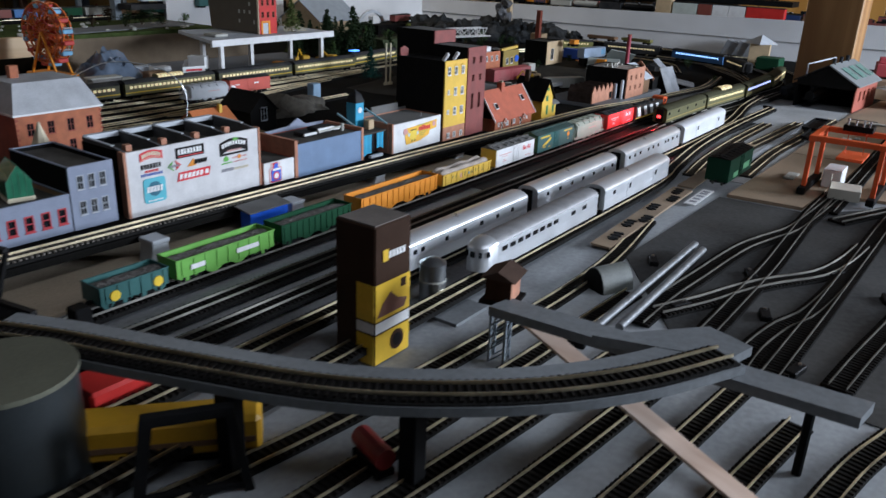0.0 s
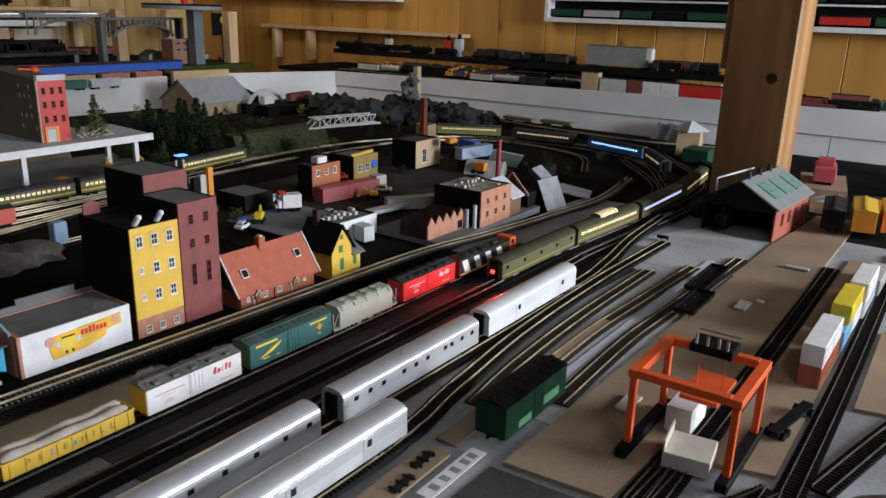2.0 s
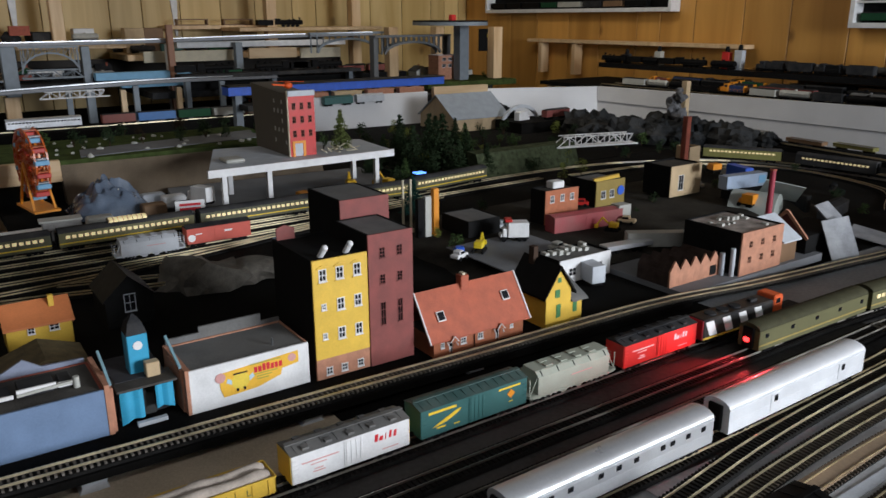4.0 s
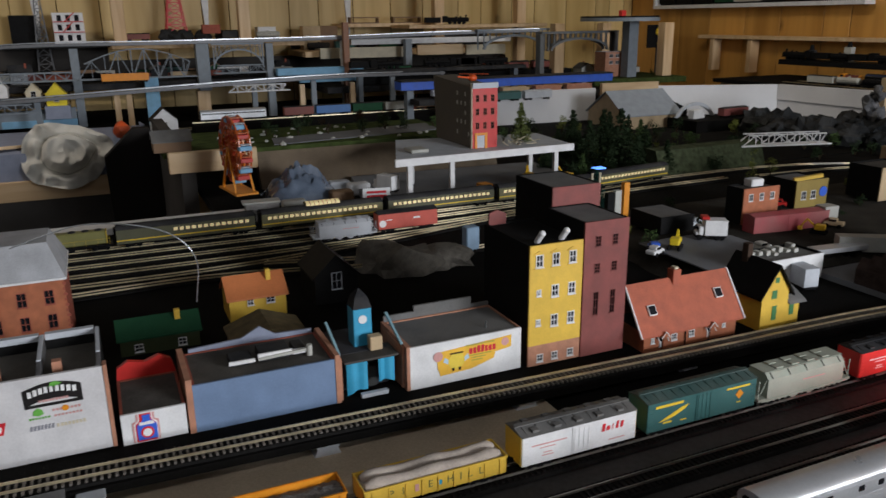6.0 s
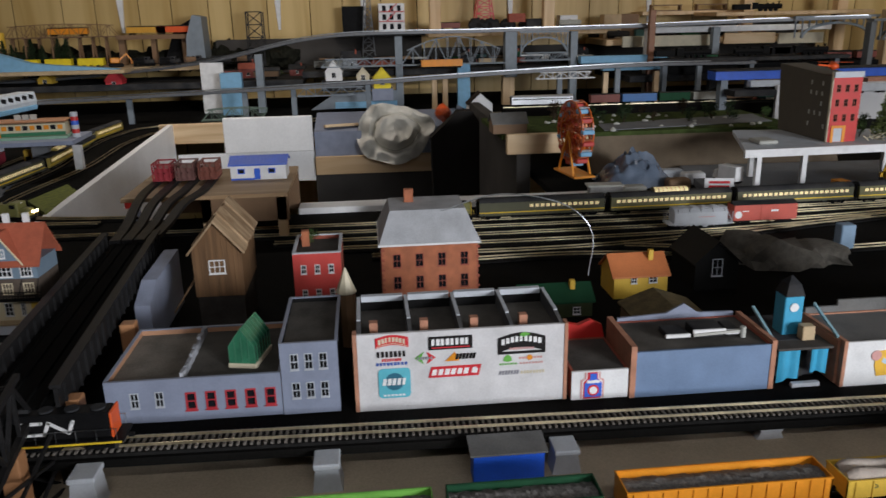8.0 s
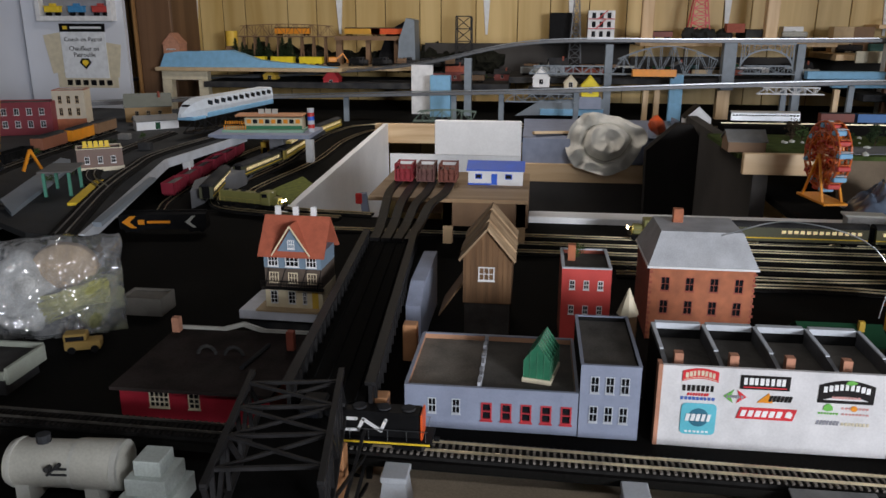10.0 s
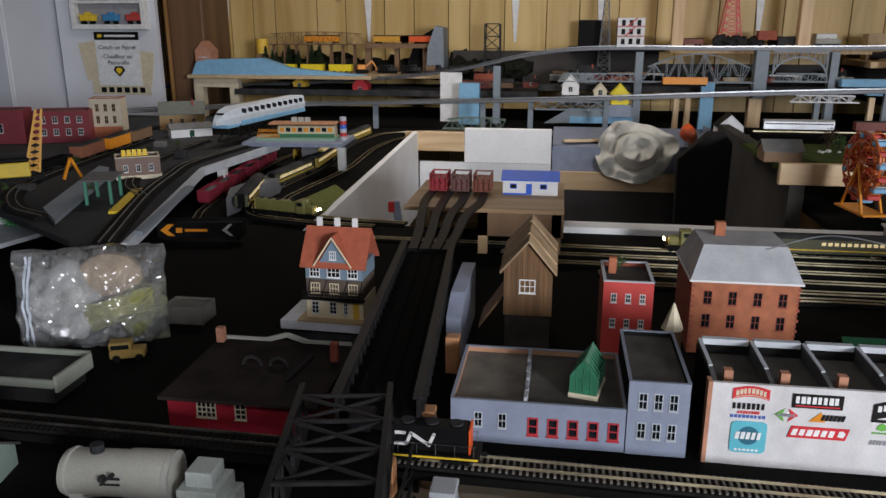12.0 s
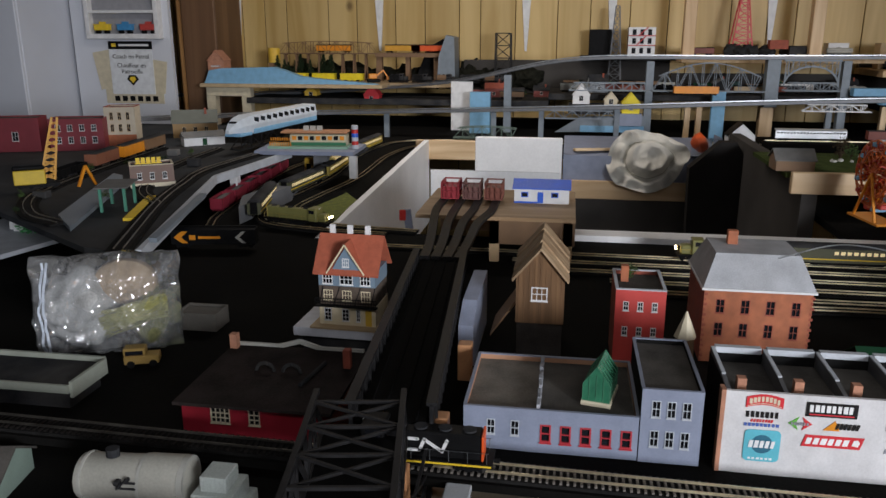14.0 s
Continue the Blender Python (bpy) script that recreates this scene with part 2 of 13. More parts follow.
def box(bm, x0, x1, y0, y1, z0, z1, b=0.0):
    """A block; b: width of the worn, chamfered edge."""
    if b <= 0:
        v = [bm.verts.new((x, y, z)) for x in (x0, x1) for y in (y0, y1) for z in (z0, z1)]
        for f in ((0, 1, 3, 2), (4, 6, 7, 5), (0, 4, 5, 1), (2, 3, 7, 6), (0, 2, 6, 4), (1, 5, 7, 3)):
            bm.faces.new([v[i] for i in f])
        return bm
    lo, hi = (x0, y0, z0), (x1, y1, z1)
    b = min(b, *(0.45 * (h - l) for l, h in zip(lo, hi)))
    v = {}
    for sx in (0, 1):
        for sy in (0, 1):
            for sz in (0, 1):
                s = (sx, sy, sz)
                for ax in range(3):
                    p = [(hi[k] if s[k] else lo[k]) if k == ax else ((hi[k] - b) if s[k] else (lo[k] + b)) for k in range(3)]
                    v[s, ax] = bm.verts.new(p)
                bm.faces.new([v[s, 0], v[s, 1], v[s, 2]])
    for ax in range(3):
        u, w = [k for k in range(3) if k != ax]
        for sa in (0, 1):
            ring = []
            for su, sw in ((0, 0), (1, 0), (1, 1), (0, 1)):
                s = [0, 0, 0]
                s[ax], s[u], s[w] = sa, su, sw
                ring.append(v[tuple(s), ax])
            bm.faces.new(ring)
        for su in (0, 1):
            for sw in (0, 1):
                s0, s1 = [0, 0, 0], [0, 0, 0]
                s0[u] = s1[u] = su
                s0[w] = s1[w] = sw
                s1[ax] = 1
                bm.faces.new([v[tuple(s0), u], v[tuple(s0), w], v[tuple(s1), w], v[tuple(s1), u]])
    bmesh.ops.recalc_face_normals(bm, faces=bm.faces[:])
    return bm


def nb():
    return bmesh.new()


def bx(*a, b=0.0):
    return box(nb(), *a, b=b)


def prism(bm, pts, axis, a, b):
    """A polygon, drawn in the two other axes, run from a to b along axis."""
    def at(p, w):
        q = list(p)
        q.insert("xyz".index(axis), w)
        return q
    r0, r1 = [bm.verts.new(at(p, a)) for p in pts], [bm.verts.new(at(p, b)) for p in pts]
    n = len(pts)
    bm.faces.new(r0[::-1])
    bm.faces.new(r1)
    for i in range(n):
        bm.faces.new([r0[i], r0[(i + 1) % n], r1[(i + 1) % n], r1[i]])
    bmesh.ops.recalc_face_normals(bm, faces=bm.faces[:])
    return bm


def rod(bm, p0, p1, r0, r1=None, n=10):
    """A round bar between two points."""
    p0, p1 = Vector(p0), Vector(p1)
    r1 = r0 if r1 is None else r1
    d = (p1 - p0).normalized()
    u = d.cross((0, 0, 1) if abs(d.z) < 0.9 else (1, 0, 0)).normalized()
    w = d.cross(u)
    rings = []
    for p, r in ((p0, r0), (p1, r1)):
        rings.append([bm.verts.new(p + (u * math.cos(2 * math.pi * i / n) + w * math.sin(2 * math.pi * i / n)) * r) for i in range(n)])
    for i in range(n):
        bm.faces.new([rings[0][i], rings[0][(i + 1) % n], rings[1][(i + 1) % n], rings[1][i]])
    bm.faces.new(rings[0][::-1])
    bm.faces.new(rings[1])
    return bm


def bar(bm, p0, p1, w, h=None):
    """A square bar between two points."""
    h = w if h is None else h
    p0, p1 = Vector(p0), Vector(p1)
    d = (p1 - p0).normalized()
    u = d.cross((0, 0, 1) if abs(d.z) < 0.95 else (1, 0, 0)).normalized()
    k = u.cross(d)
    v = [bm.verts.new(p + u * su * w / 2 + k * sk * h / 2) for p in (p0, p1) for su, sk in ((-1, -1), (1, -1), (1, 1), (-1, 1))]
    for i in range(4):
        bm.faces.new([v[i], v[(i + 1) % 4], v[4 + (i + 1) % 4], v[4 + i]])
    bm.faces.new(v[3::-1])
    bm.faces.new(v[4:])
    return bm


def blob(bm, c, r, sub=1, rough=0.3, seed=0, flat=1.0):
    """An uneven lump."""
    made = bmesh.ops.create_icosphere(bm, subdivisions=sub, radius=1.0)["verts"]
    for v in made:
        k = 1 + rough * noise.noise(v.co * 1.7 + Vector((seed * 3.1, seed * 1.7, seed)))
        v.co = Vector(c) + Vector((v.co.x * r * k, v.co.y * r * k, v.co.z * r * k * flat))
    return bm


def smooth_line(pts, step=0.02):
    """A line of points made even, running smoothly through those given."""
    p = [Vector(q) for q in pts]
    if len(p) == 2:
        n = max(1, int((p[1] - p[0]).length / step))
        return [p[0].lerp(p[1], i / n) for i in range(n + 1)]
    p = [2 * p[0] - p[1]] + p + [2 * p[-1] - p[-2]]
    out = []
    for a, b, c, d in zip(p, p[1:], p[2:], p[3:]):
        n = max(2, int((c - b).length / step))
        for i in range(n):
            t = i / n
            out.append(0.5 * (2 * b + (c - a) * t + (2 * a - 5 * b + 4 * c - d) * t * t + (3 * b - a - 3 * c + d) * t ** 3))
    out.append(p[-2])
    return out


def strip(bm, line, off, w, z0, z1):
    """A band of width w that follows a line, off to its side."""
    rows = []
    for i, p in enumerate(line):
        d = line[min(i + 1, len(line) - 1)] - line[max(i - 1, 0)]
        s = Vector((d.y, -d.x, 0)).normalized()
        rows.append([bm.verts.new(p + s * (off + k * w / 2) + Vector((0, 0, z))) for k, z in ((-1, z0), (1, z0), (1, z1), (-1, z1))])
    for a, b in zip(rows, rows[1:]):
        for i in range(4):
            bm.faces.new([a[i], a[(i + 1) % 4], b[(i + 1) % 4], b[i]])
    bm.faces.new(rows[0][::-1])
    bm.faces.new(rows[-1])
    return bm


GAUGE, TIE_STEP = 0.0165, 0.0068


def track(pts, label, bed=0.005, parts=False, tie_w=0.03, rail_mat=None, group="tracks", strip_w=0.034, tie_mat=None):
    """Model track on its roadbed; pts give the underside of the bed."""
    th = rig("track", (0, 0, 0), 0, label, "track", group)
    line = smooth_line(pts)
    if strip_w:
        part("roadbed", strip(nb(), line, 0, strip_w, 0, bed), BALLAST, th, "dark roadbed strip")
    for s in (-1, 1):
        b = strip(nb(), line, s * GAUGE / 2, 0.0011, bed + 0.002, bed + 0.0048)
        part("rail", b, rail_mat or RAIL, th)
    # sleepers at even steps along the line
    need, places = 0.0, []
    for a, b in zip(line, line[1:]):
        seg = (b - a).length
        while need < seg:
            places.append((a.lerp(b, need / seg), math.atan2(b.y - a.y, b.x - a.x)))
            need += TIE_STEP
        need -= seg
    if parts:
        me = bpy.data.meshes.new("tie")
        t = bx(-0.0013, 0.0013, -tie_w / 2, tie_w / 2, 0, 0.0022)
        t.to_mesh(me)
        t.free()
        me.materials.append(tie_mat or TIES)
        for p, a in places[:300]:
            again("tie", me, th, Matrix.Translation(p + Vector((0, 0, bed))) @ Matrix.Rotation(a, 4, "Z"))
        places = places[300:]
    if places:
        bm = nb()
        for p, a in places:
            c, s = math.cos(a), math.sin(a)
            v = []
            for z in (bed, bed + 0.0022):
                for u, w in ((-1, -1), (1, -1), (1, 1), (-1, 1)):
                    x, y = u * 0.0013, w * tie_w / 2
                    v.append(bm.verts.new((p.x + c * x - s * y, p.y + s * x + c * y, p.z + z)))
            bm.faces.new(v[4:])
            for i in range(4):
                bm.faces.new([v[i], v[(i + 1) % 4], v[4 + (i + 1) % 4], v[4 + i]])
        part("tie_strip", bm, tie_mat or TIES, th, kind="stuff")
    return th


RAIL_TOP = 0.0098


def wall_face(bm, axis, at, t, u0, u1, z0, z1, holes=()):
    """A wall t thick behind the plane axis = at, with openings (u, z, w, h) cut through it."""
    us = sorted({u0, u1, *(q for u, z, w, h in holes for q in (u - w / 2, u + w / 2))})
    zs = sorted({z0, z1, *(q for u, z, w, h in holes for q in (z - h / 2, z + h / 2))})
    us = [u for i, u in enumerate(us) if i == 0 or u - us[i - 1] > 1e-5]
    zs = [z for i, z in enumerate(zs) if i == 0 or z - zs[i - 1] > 1e-5]
    nu, nz = len(us) - 1, len(zs) - 1
    solid = [[not any(abs((us[i] + us[i + 1]) / 2 - u) < w / 2 and abs((zs[j] + zs[j + 1]) / 2 - z) < h / 2 for u, z, w, h in holes) for j in range(nz)] for i in range(nu)]
    made = {}

    def vert(i, j, k):
        if (i, j, k) not in made:
            d = at - t * k
            made[i, j, k] = bm.verts.new((d, us[i], zs[j]) if axis == "x" else (us[i], d, zs[j]))
        return made[i, j, k]

    is_solid = lambda i, j: 0 <= i < nu and 0 <= j < nz and solid[i][j]
    for i in range(nu):
        for j in range(nz):
            if not solid[i][j]:
                continue
            ring = ((i, j), (i + 1, j), (i + 1, j + 1), (i, j + 1))
            bm.faces.new([vert(*p, 0) for p in ring])
            bm.faces.new([vert(*p, 1) for p in ring[::-1]])
            for p, q, n in ((0, 1, (i, j - 1)), (1, 2, (i + 1, j)), (2, 3, (i, j + 1)), (3, 0, (i - 1, j))):
                if not is_solid(*n):
                    bm.faces.new([vert(*ring[q], 0), vert(*ring[p], 0), vert(*ring[p], 1), vert(*ring[q], 1)])
    bmesh.ops.recalc_face_normals(bm, faces=bm.faces[:])
    return bm


def window(parent, at, u, z, w, h, frame_mat, axis="x", cols=2, rows=2, proud=0.0008, pane=None, bar_w=0.0011):
    """A window in its opening: a frame with glazing bars and a dark pane set back."""
    bm = nb()
    f, g = bar_w, bar_w * 0.6
    cw, ch = (w - 2 * f - g * (cols - 1)) / cols, (h - 2 * f - g * (rows - 1)) / rows
    lights = [(u - w / 2 + f + cw / 2 + i * (cw + g), z - h / 2 + f + ch / 2 + j * (ch + g), cw, ch) for i in range(cols) for j in range(rows)]
    wall_face(bm, axis, at + proud, 0.001 + proud, u - w / 2, u + w / 2, z - h / 2, z + h / 2, lights)
    e = (u - w / 2 - f * 0.6, u + w / 2 + f * 0.6)
    d = (at - 0.001, at + proud + 0.0012)
    box(bm, *(d + e if axis == "x" else e + d), z - h / 2 - f * 0.7, z - h / 2)
    fr = part("window", bm, frame_mat, parent)
    pb = nb()
    if axis == "x":
        box(pb, at - 0.0022, at - 0.0014, u - w / 2, u + w / 2, z - h / 2, z + h / 2)
    else:
        box(pb, u - w / 2, u + w / 2, at - 0.0022, at - 0.0014, z - h / 2, z + h / 2)
    part("pane", pb, pane or PANE, fr)
    return fr


def letter(text, size, material, parent, m, depth=0.0003, name="lettering"):
    c = bpy.data.curves.new(name, "FONT")
    c.body, c.size, c.extrude, c.align_x, c.align_y = text, size, depth, "CENTER", "CENTER"
    c.resolution_u = 3
    ob = new(name, c)
    bpy.context.view_layer.update()
    me = bpy.data.meshes.new_from_object(ob.evaluated_get(bpy.context.evaluated_depsgraph_get()))
    bpy.data.objects.remove(ob)
    bpy.data.curves.remove(c)
    me.materials.clear()
    me.materials.append(material)
    ob = new(name, me)
    ob.parent = parent
    ob.matrix_basis = m
    return ob


FACE_X = Matrix(((0, 0, 1, 0), (1, 0, 0, 0), (0, 1, 0, 0), (0, 0, 0, 1)))  # text that reads along +y and faces +x

# ---- the room ----
RX0, RX1, RY0, RY1, RZ0, RZ1 = -4.8, 2.6, -2.9, 4.4, -0.95, 1.5
CONCRETE = mat("concrete_floor", (0.22, 0.21, 0.2), 0.8, var=0.25, scale=3, bump=0.3, bscale=80)
CEIL = mat("ceiling_paint", (0.09, 0.085, 0.08), 0.9, var=0.1, scale=2, bump=0.2, bscale=60)
single("floor", bx(RX0 - 0.1, RX1 + 0.1, RY0 - 0.1, RY1 + 0.1, RZ0 - 0.05, RZ0), CONCRETE, "dusty grey concrete floor under the layout", "floor", kind="structure")
single("ceiling", bx(RX0 - 0.1, RX1 + 0.1, RY0 - 0.1, RY1 + 0.1, RZ1, RZ1 + 0.05), CEIL, "dark painted ceiling of the train room", "ceiling", kind="structure")
single("wall_south", bx(RX0 - 0.1, RX1 + 0.1, RY0 - 0.1, RY0, RZ0, RZ1), paint("grey_wall", (0.12, 0.12, 0.12), 0.8, scale=2), "plain grey painted room wall", "wall", kind="structure")
wb = nb()
wall_face(wb, "x", RX1 + 0.1, 0.1, RY0, RY1, RZ0, RZ1, [(3.05, 0.82, 1.4, 1.0)])
single("wall_aisle", wb, paint("grey_wall", (0.12, 0.12, 0.12)), "plain grey wall with a window opening", "wall", kind="structure")
# unseen window, assumed as the opening for the main light
win1 = rig("window_1", (0, 0, 0), 0, "wide white window assumed in the unseen aisle wall", "window", kind="structure")
fb = nb()
for y0, y1, z0, z1 in ((2.35, 2.39, 0.32, 1.32), (3.71, 3.75, 0.32, 1.32), (2.39, 3.71, 0.32, 0.36), (2.39, 3.71, 1.28, 1.32), (3.03, 3.07, 0.36, 1.28)):
    box(fb, 2.61, 2.69, y0, y1, z0, z1)
part("window_frame", fb, WHITE, win1)


def planked(name, material, axis, at, u0, u1, z0, z1, label, seed, wmin, wmax, back):
    """A wall of upright boards with dark joints between them."""
    rng = random.Random(seed)
    t = 0.1
    b = bx(at - t, at - 0.008, u0, u1, z0, z1) if axis == "x" else bx(u0, u1, at + 0.008, at + t, z0, z1)
    w = single(name, b, back, label, "wall", kind="structure")
    u = u0
    while u < u1 - 0.02:
        v = min(u1, u + rng.uniform(wmin, wmax))
        b = bx(at - 0.0075, at, u + 0.002, v - 0.002, z0, z1, b=0.002) if axis == "x" else bx(u + 0.002, v - 0.002, at, at + 0.0075, z0, z1, b=0.002)
        part("plank", b, material, w)
        u = v
    return w


JOINT = mat("dark_joint", (0.03, 0.02, 0.012), 0.9, bump=0)
planked("wall_west", PANEL_PALE, "x", RX0, RY0, RY1, RZ0, RZ1, "knotty pine panelled back wall with dark joints", 3, 0.1, 0.26, JOINT)
planked("wall_north", PANEL_ORANGE, "y", RY1, RX0, RX1, RZ0, RZ1, "orange varnished wood panelled wall", 5, 0.16, 0.3, JOINT)
sb = nb()
for u in (-1.6, -0.72, 0.14, 0.62, 1.47, 2.3):
    prism(sb, [(u - 0.03, 0.75), (u + 0.03, 0.75), (u + 0.008, 0.38), (u - 0.004, 0.38)], "x", RX0 + 0.002, RX0 + 0.012)
single("wall_strips", sb, WHITE, "white paper strips hanging on the panelled wall", "strips", kind="structure")
sb = nb()
for y, z0 in ((1.0, 0.36), (1.62, 0.36), (2.75, 0.3), (3.3, 0.2)):
    box(sb, RX0 + 0.3, RX0 + 0.36, y - 0.03, y + 0.03, z0, RZ1, b=0.003)
single("stud_posts", sb, PINE, "bare pine posts in front of the back wall", "posts", kind="structure")

# housings for the added fill tubes, all out of view
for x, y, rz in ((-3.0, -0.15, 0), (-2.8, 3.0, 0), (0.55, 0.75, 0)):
    lt = rig("unseen_ceiling_light", (x, y, 1.44), rz, "added fluorescent tube fixture, unseen on the ceiling", "ceiling light", "ceiling lights")
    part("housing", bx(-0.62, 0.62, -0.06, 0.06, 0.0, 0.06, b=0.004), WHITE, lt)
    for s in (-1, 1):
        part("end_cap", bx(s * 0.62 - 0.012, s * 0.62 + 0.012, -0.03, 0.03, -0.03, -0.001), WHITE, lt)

# ---- benches of the layout ----
def bench(name, x0, x1, y0, y1, z, material, label, t=0.02, legs=True):
    th = rig(name, (0, 0, 0), 0, label, "bench", "layout benches", "structure")
    part("top", bx(x0, x1, y0, y1, z - t, z, b=0.002), material, th)
    if legs:
        for x in (x0 + 0.06, x1 - 0.06):
            for y in (y0 + 0.06, y1 - 0.06):
                part("leg", bx(x - 0.03, x + 0.03, y - 0.03, y + 0.03, RZ0, z - t), PINE, th)
    return th


bench("bench_yard", -0.86, 0.3, -2.2, 2.66, 0.0, mat("yard_deck_paint", (0.31, 0.325, 0.34), 0.62, var=0.35, scale=5, bump=0.25, bscale=150, dust=0.25), "grey painted yard bench of the model railway")
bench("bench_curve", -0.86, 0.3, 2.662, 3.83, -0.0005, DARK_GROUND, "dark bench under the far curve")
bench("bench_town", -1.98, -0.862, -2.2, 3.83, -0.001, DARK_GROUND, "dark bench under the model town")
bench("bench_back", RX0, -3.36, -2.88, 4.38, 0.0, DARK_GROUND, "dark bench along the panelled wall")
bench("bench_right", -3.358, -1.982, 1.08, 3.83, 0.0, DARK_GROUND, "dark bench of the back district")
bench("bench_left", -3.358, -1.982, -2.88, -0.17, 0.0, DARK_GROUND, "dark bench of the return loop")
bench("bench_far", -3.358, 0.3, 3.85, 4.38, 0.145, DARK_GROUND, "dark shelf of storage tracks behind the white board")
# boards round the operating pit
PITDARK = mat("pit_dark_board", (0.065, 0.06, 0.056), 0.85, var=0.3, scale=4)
single("board", bx(-3.36, -3.345, -0.16, 0.385, -0.2, -0.075), BOARD_WHITE, "lower white board closing the pit", "board", "pit boards")
single("board", bx(-3.352, -3.33, 0.03, 0.385, -0.075, 0.068, b=0.003), BOARD_WHITE, "white board with screw holes above the pit", "board", "pit boards")
single("board", bx(-3.35, -3.335, -0.22, 0.05, -0.03, 0.05, b=0.002), PINE_Y, "bare pine board at the pit corner", "board", "pit boards")
b = nb()
prism(b, [(-1.9, -0.3), (-3.34, -0.3), (-3.34, 0.05), (-1.9, 0.0)], "y", -0.185, -0.165)
single("board", b, BOARD_WHITE, "long white board along the return loop", "board", "pit boards")
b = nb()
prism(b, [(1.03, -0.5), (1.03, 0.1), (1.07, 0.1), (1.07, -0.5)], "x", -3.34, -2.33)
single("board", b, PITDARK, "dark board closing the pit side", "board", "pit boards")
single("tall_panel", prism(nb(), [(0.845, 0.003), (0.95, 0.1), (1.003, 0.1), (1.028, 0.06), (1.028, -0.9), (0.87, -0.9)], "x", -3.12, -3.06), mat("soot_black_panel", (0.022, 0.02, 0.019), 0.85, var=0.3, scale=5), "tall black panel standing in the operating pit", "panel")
single("board", bx(-2.345, -2.325, 1.0, 1.24, 0.06, 0.118, b=0.002), PINE_Y, "raw pine board with a green mark at the bench edge", "board", "pit boards")
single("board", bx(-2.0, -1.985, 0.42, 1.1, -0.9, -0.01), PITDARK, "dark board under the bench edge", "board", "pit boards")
single("board", bx(-2.03, -1.97, 0.43, 1.2, -0.02, 0.014, b=0.002), BOARD_WHITE, "narrow white strip along the back tracks", "board", "pit boards")
# added sheet hides the wall below the desk, where the pit is unlit
single("board", bx(-3.36, -3.342, 0.387, 1.028, -0.93, -0.178), PITDARK, "dark sheet for the unlit pit under the desk", "board", "pit boards")
# white fascia in front of the far shelf
th = rig("fascia", (0, 0, 0), 0, "white painted boards in front of the far shelf", "fascia", kind="structure")
b = nb()
prism(b, [(-2.89, 0.075), (0.3, 0.085), (0.3, 0.19), (-2.89, 0.146)], "y", 3.822, 3.84)
part("board", b, FASCIA, th)
b = nb()
prism(b, [(-2.89, -0.02), (0.3, -0.02), (0.3, 0.083), (-2.89, 0.073)], "y", 3.828, 3.845)
part("board", b, FASCIA, th)
b = nb()
for p, q in (((-2.89, 3.83), (-3.12, 3.3)), ((-3.16, 2.97), (-3.2, 2.28))):
    prism(b, [p, q, (q[0] - 0.018, q[1]), (p[0] - 0.018, p[1])], "z", 0.0, 0.145)
part("board", b, FASCIA, th)
b = nb()
prism(b, [(-3.12, 3.3), (-3.15, 3.0), (-3.17, 3.0), (-3.14, 3.3)], "z", 0.1, 0.165)
part("board", b, PINE_Y, th, "bare pine board")

# the wooden roof post
th = rig("post", (-0.48, 2.873, 0), 0, "heavy wooden post standing through the layout", "post", kind="structure")
part("shaft", bx(-0.082, 0.082, -0.083, 0.077, RZ0, RZ1, b=0.004), POST_WOOD, th)
part("block", bx(-0.102, -0.082, -0.06, 0.06, 0.36, 0.62, b=0.003), POST_WOOD, th)
part("knot", rod(nb(), (0.035, -0.0835, 0.345), (0.035, -0.082, 0.345), 0.014), mat("knot_wood", (0.06, 0.03, 0.015), 0.6), th)

# ---- rolling stock: length along y, rail top at z = 0 ----
WHEEL = mat("wheel_metal", (0.12, 0.11, 0.1), 0.5, 0.8)
truck_me = wheel_me = bogie_me = None
SIMPLE = {"stored trains", "displayed cars", "shelf cars", "stored cars", "right yard cars", "shelf locomotives", "lemon ore cars", "pink gondolas", "crimson hoppers", "shelf train", "back line coaches", "upper yard train", "lit passenger train", "loop passenger train", "far curve train", "back line train", "wall shelf rows"}


def make_truck():
    global truck_me, wheel_me, bogie_me
    b = nb()
    for s in (-1, 1):
        box(b, s * 0.0125 - 0.001, s * 0.0125 + 0.001, -0.0135, 0.0135, 0.0045, 0.0075)
        box(b, s * 0.0125 - 0.0014, s * 0.0125 + 0.0014, -0.004, 0.004, 0.003, 0.0085)
        for y in (-0.0115, 0.0115):
            box(b, s * 0.0125 - 0.0014, s * 0.0125 + 0.0014, y - 0.002, y + 0.002, 0.0035, 0.0082)
    box(b, -0.012, 0.012, -0.003, 0.003, 0.006, 0.009)
    truck_me = bpy.data.meshes.new("truck")
    b.to_mesh(truck_me)
    b.free()
    truck_me.materials.append(BLACK)
    b = nb()
    for s in (-1, 1):
        rod(b, (s * 0.0072, 0, 0.0058), (s * 0.0096, 0, 0.0058), 0.0058, n=14)
    rod(b, (-0.01, 0, 0.0058), (0.01, 0, 0.0058), 0.0012, n=6)
    wheel_me = bpy.data.meshes.new("wheelset")
    b.to_mesh(wheel_me)
    b.free()
    wheel_me.materials.append(WHEEL)
    b = nb()
    b.from_mesh(truck_me)
    for y in (-0.0115, 0.0115):
        for s in (-1, 1):
            rod(b, (s * 0.0072, y, 0.0058), (s * 0.0096, y, 0.0058), 0.0058, n=12)
    bogie_me = bpy.data.meshes.new("bogie")
    b.to_mesh(bogie_me)
    b.free()
    bogie_me.materials.append(BLACK)


make_truck()


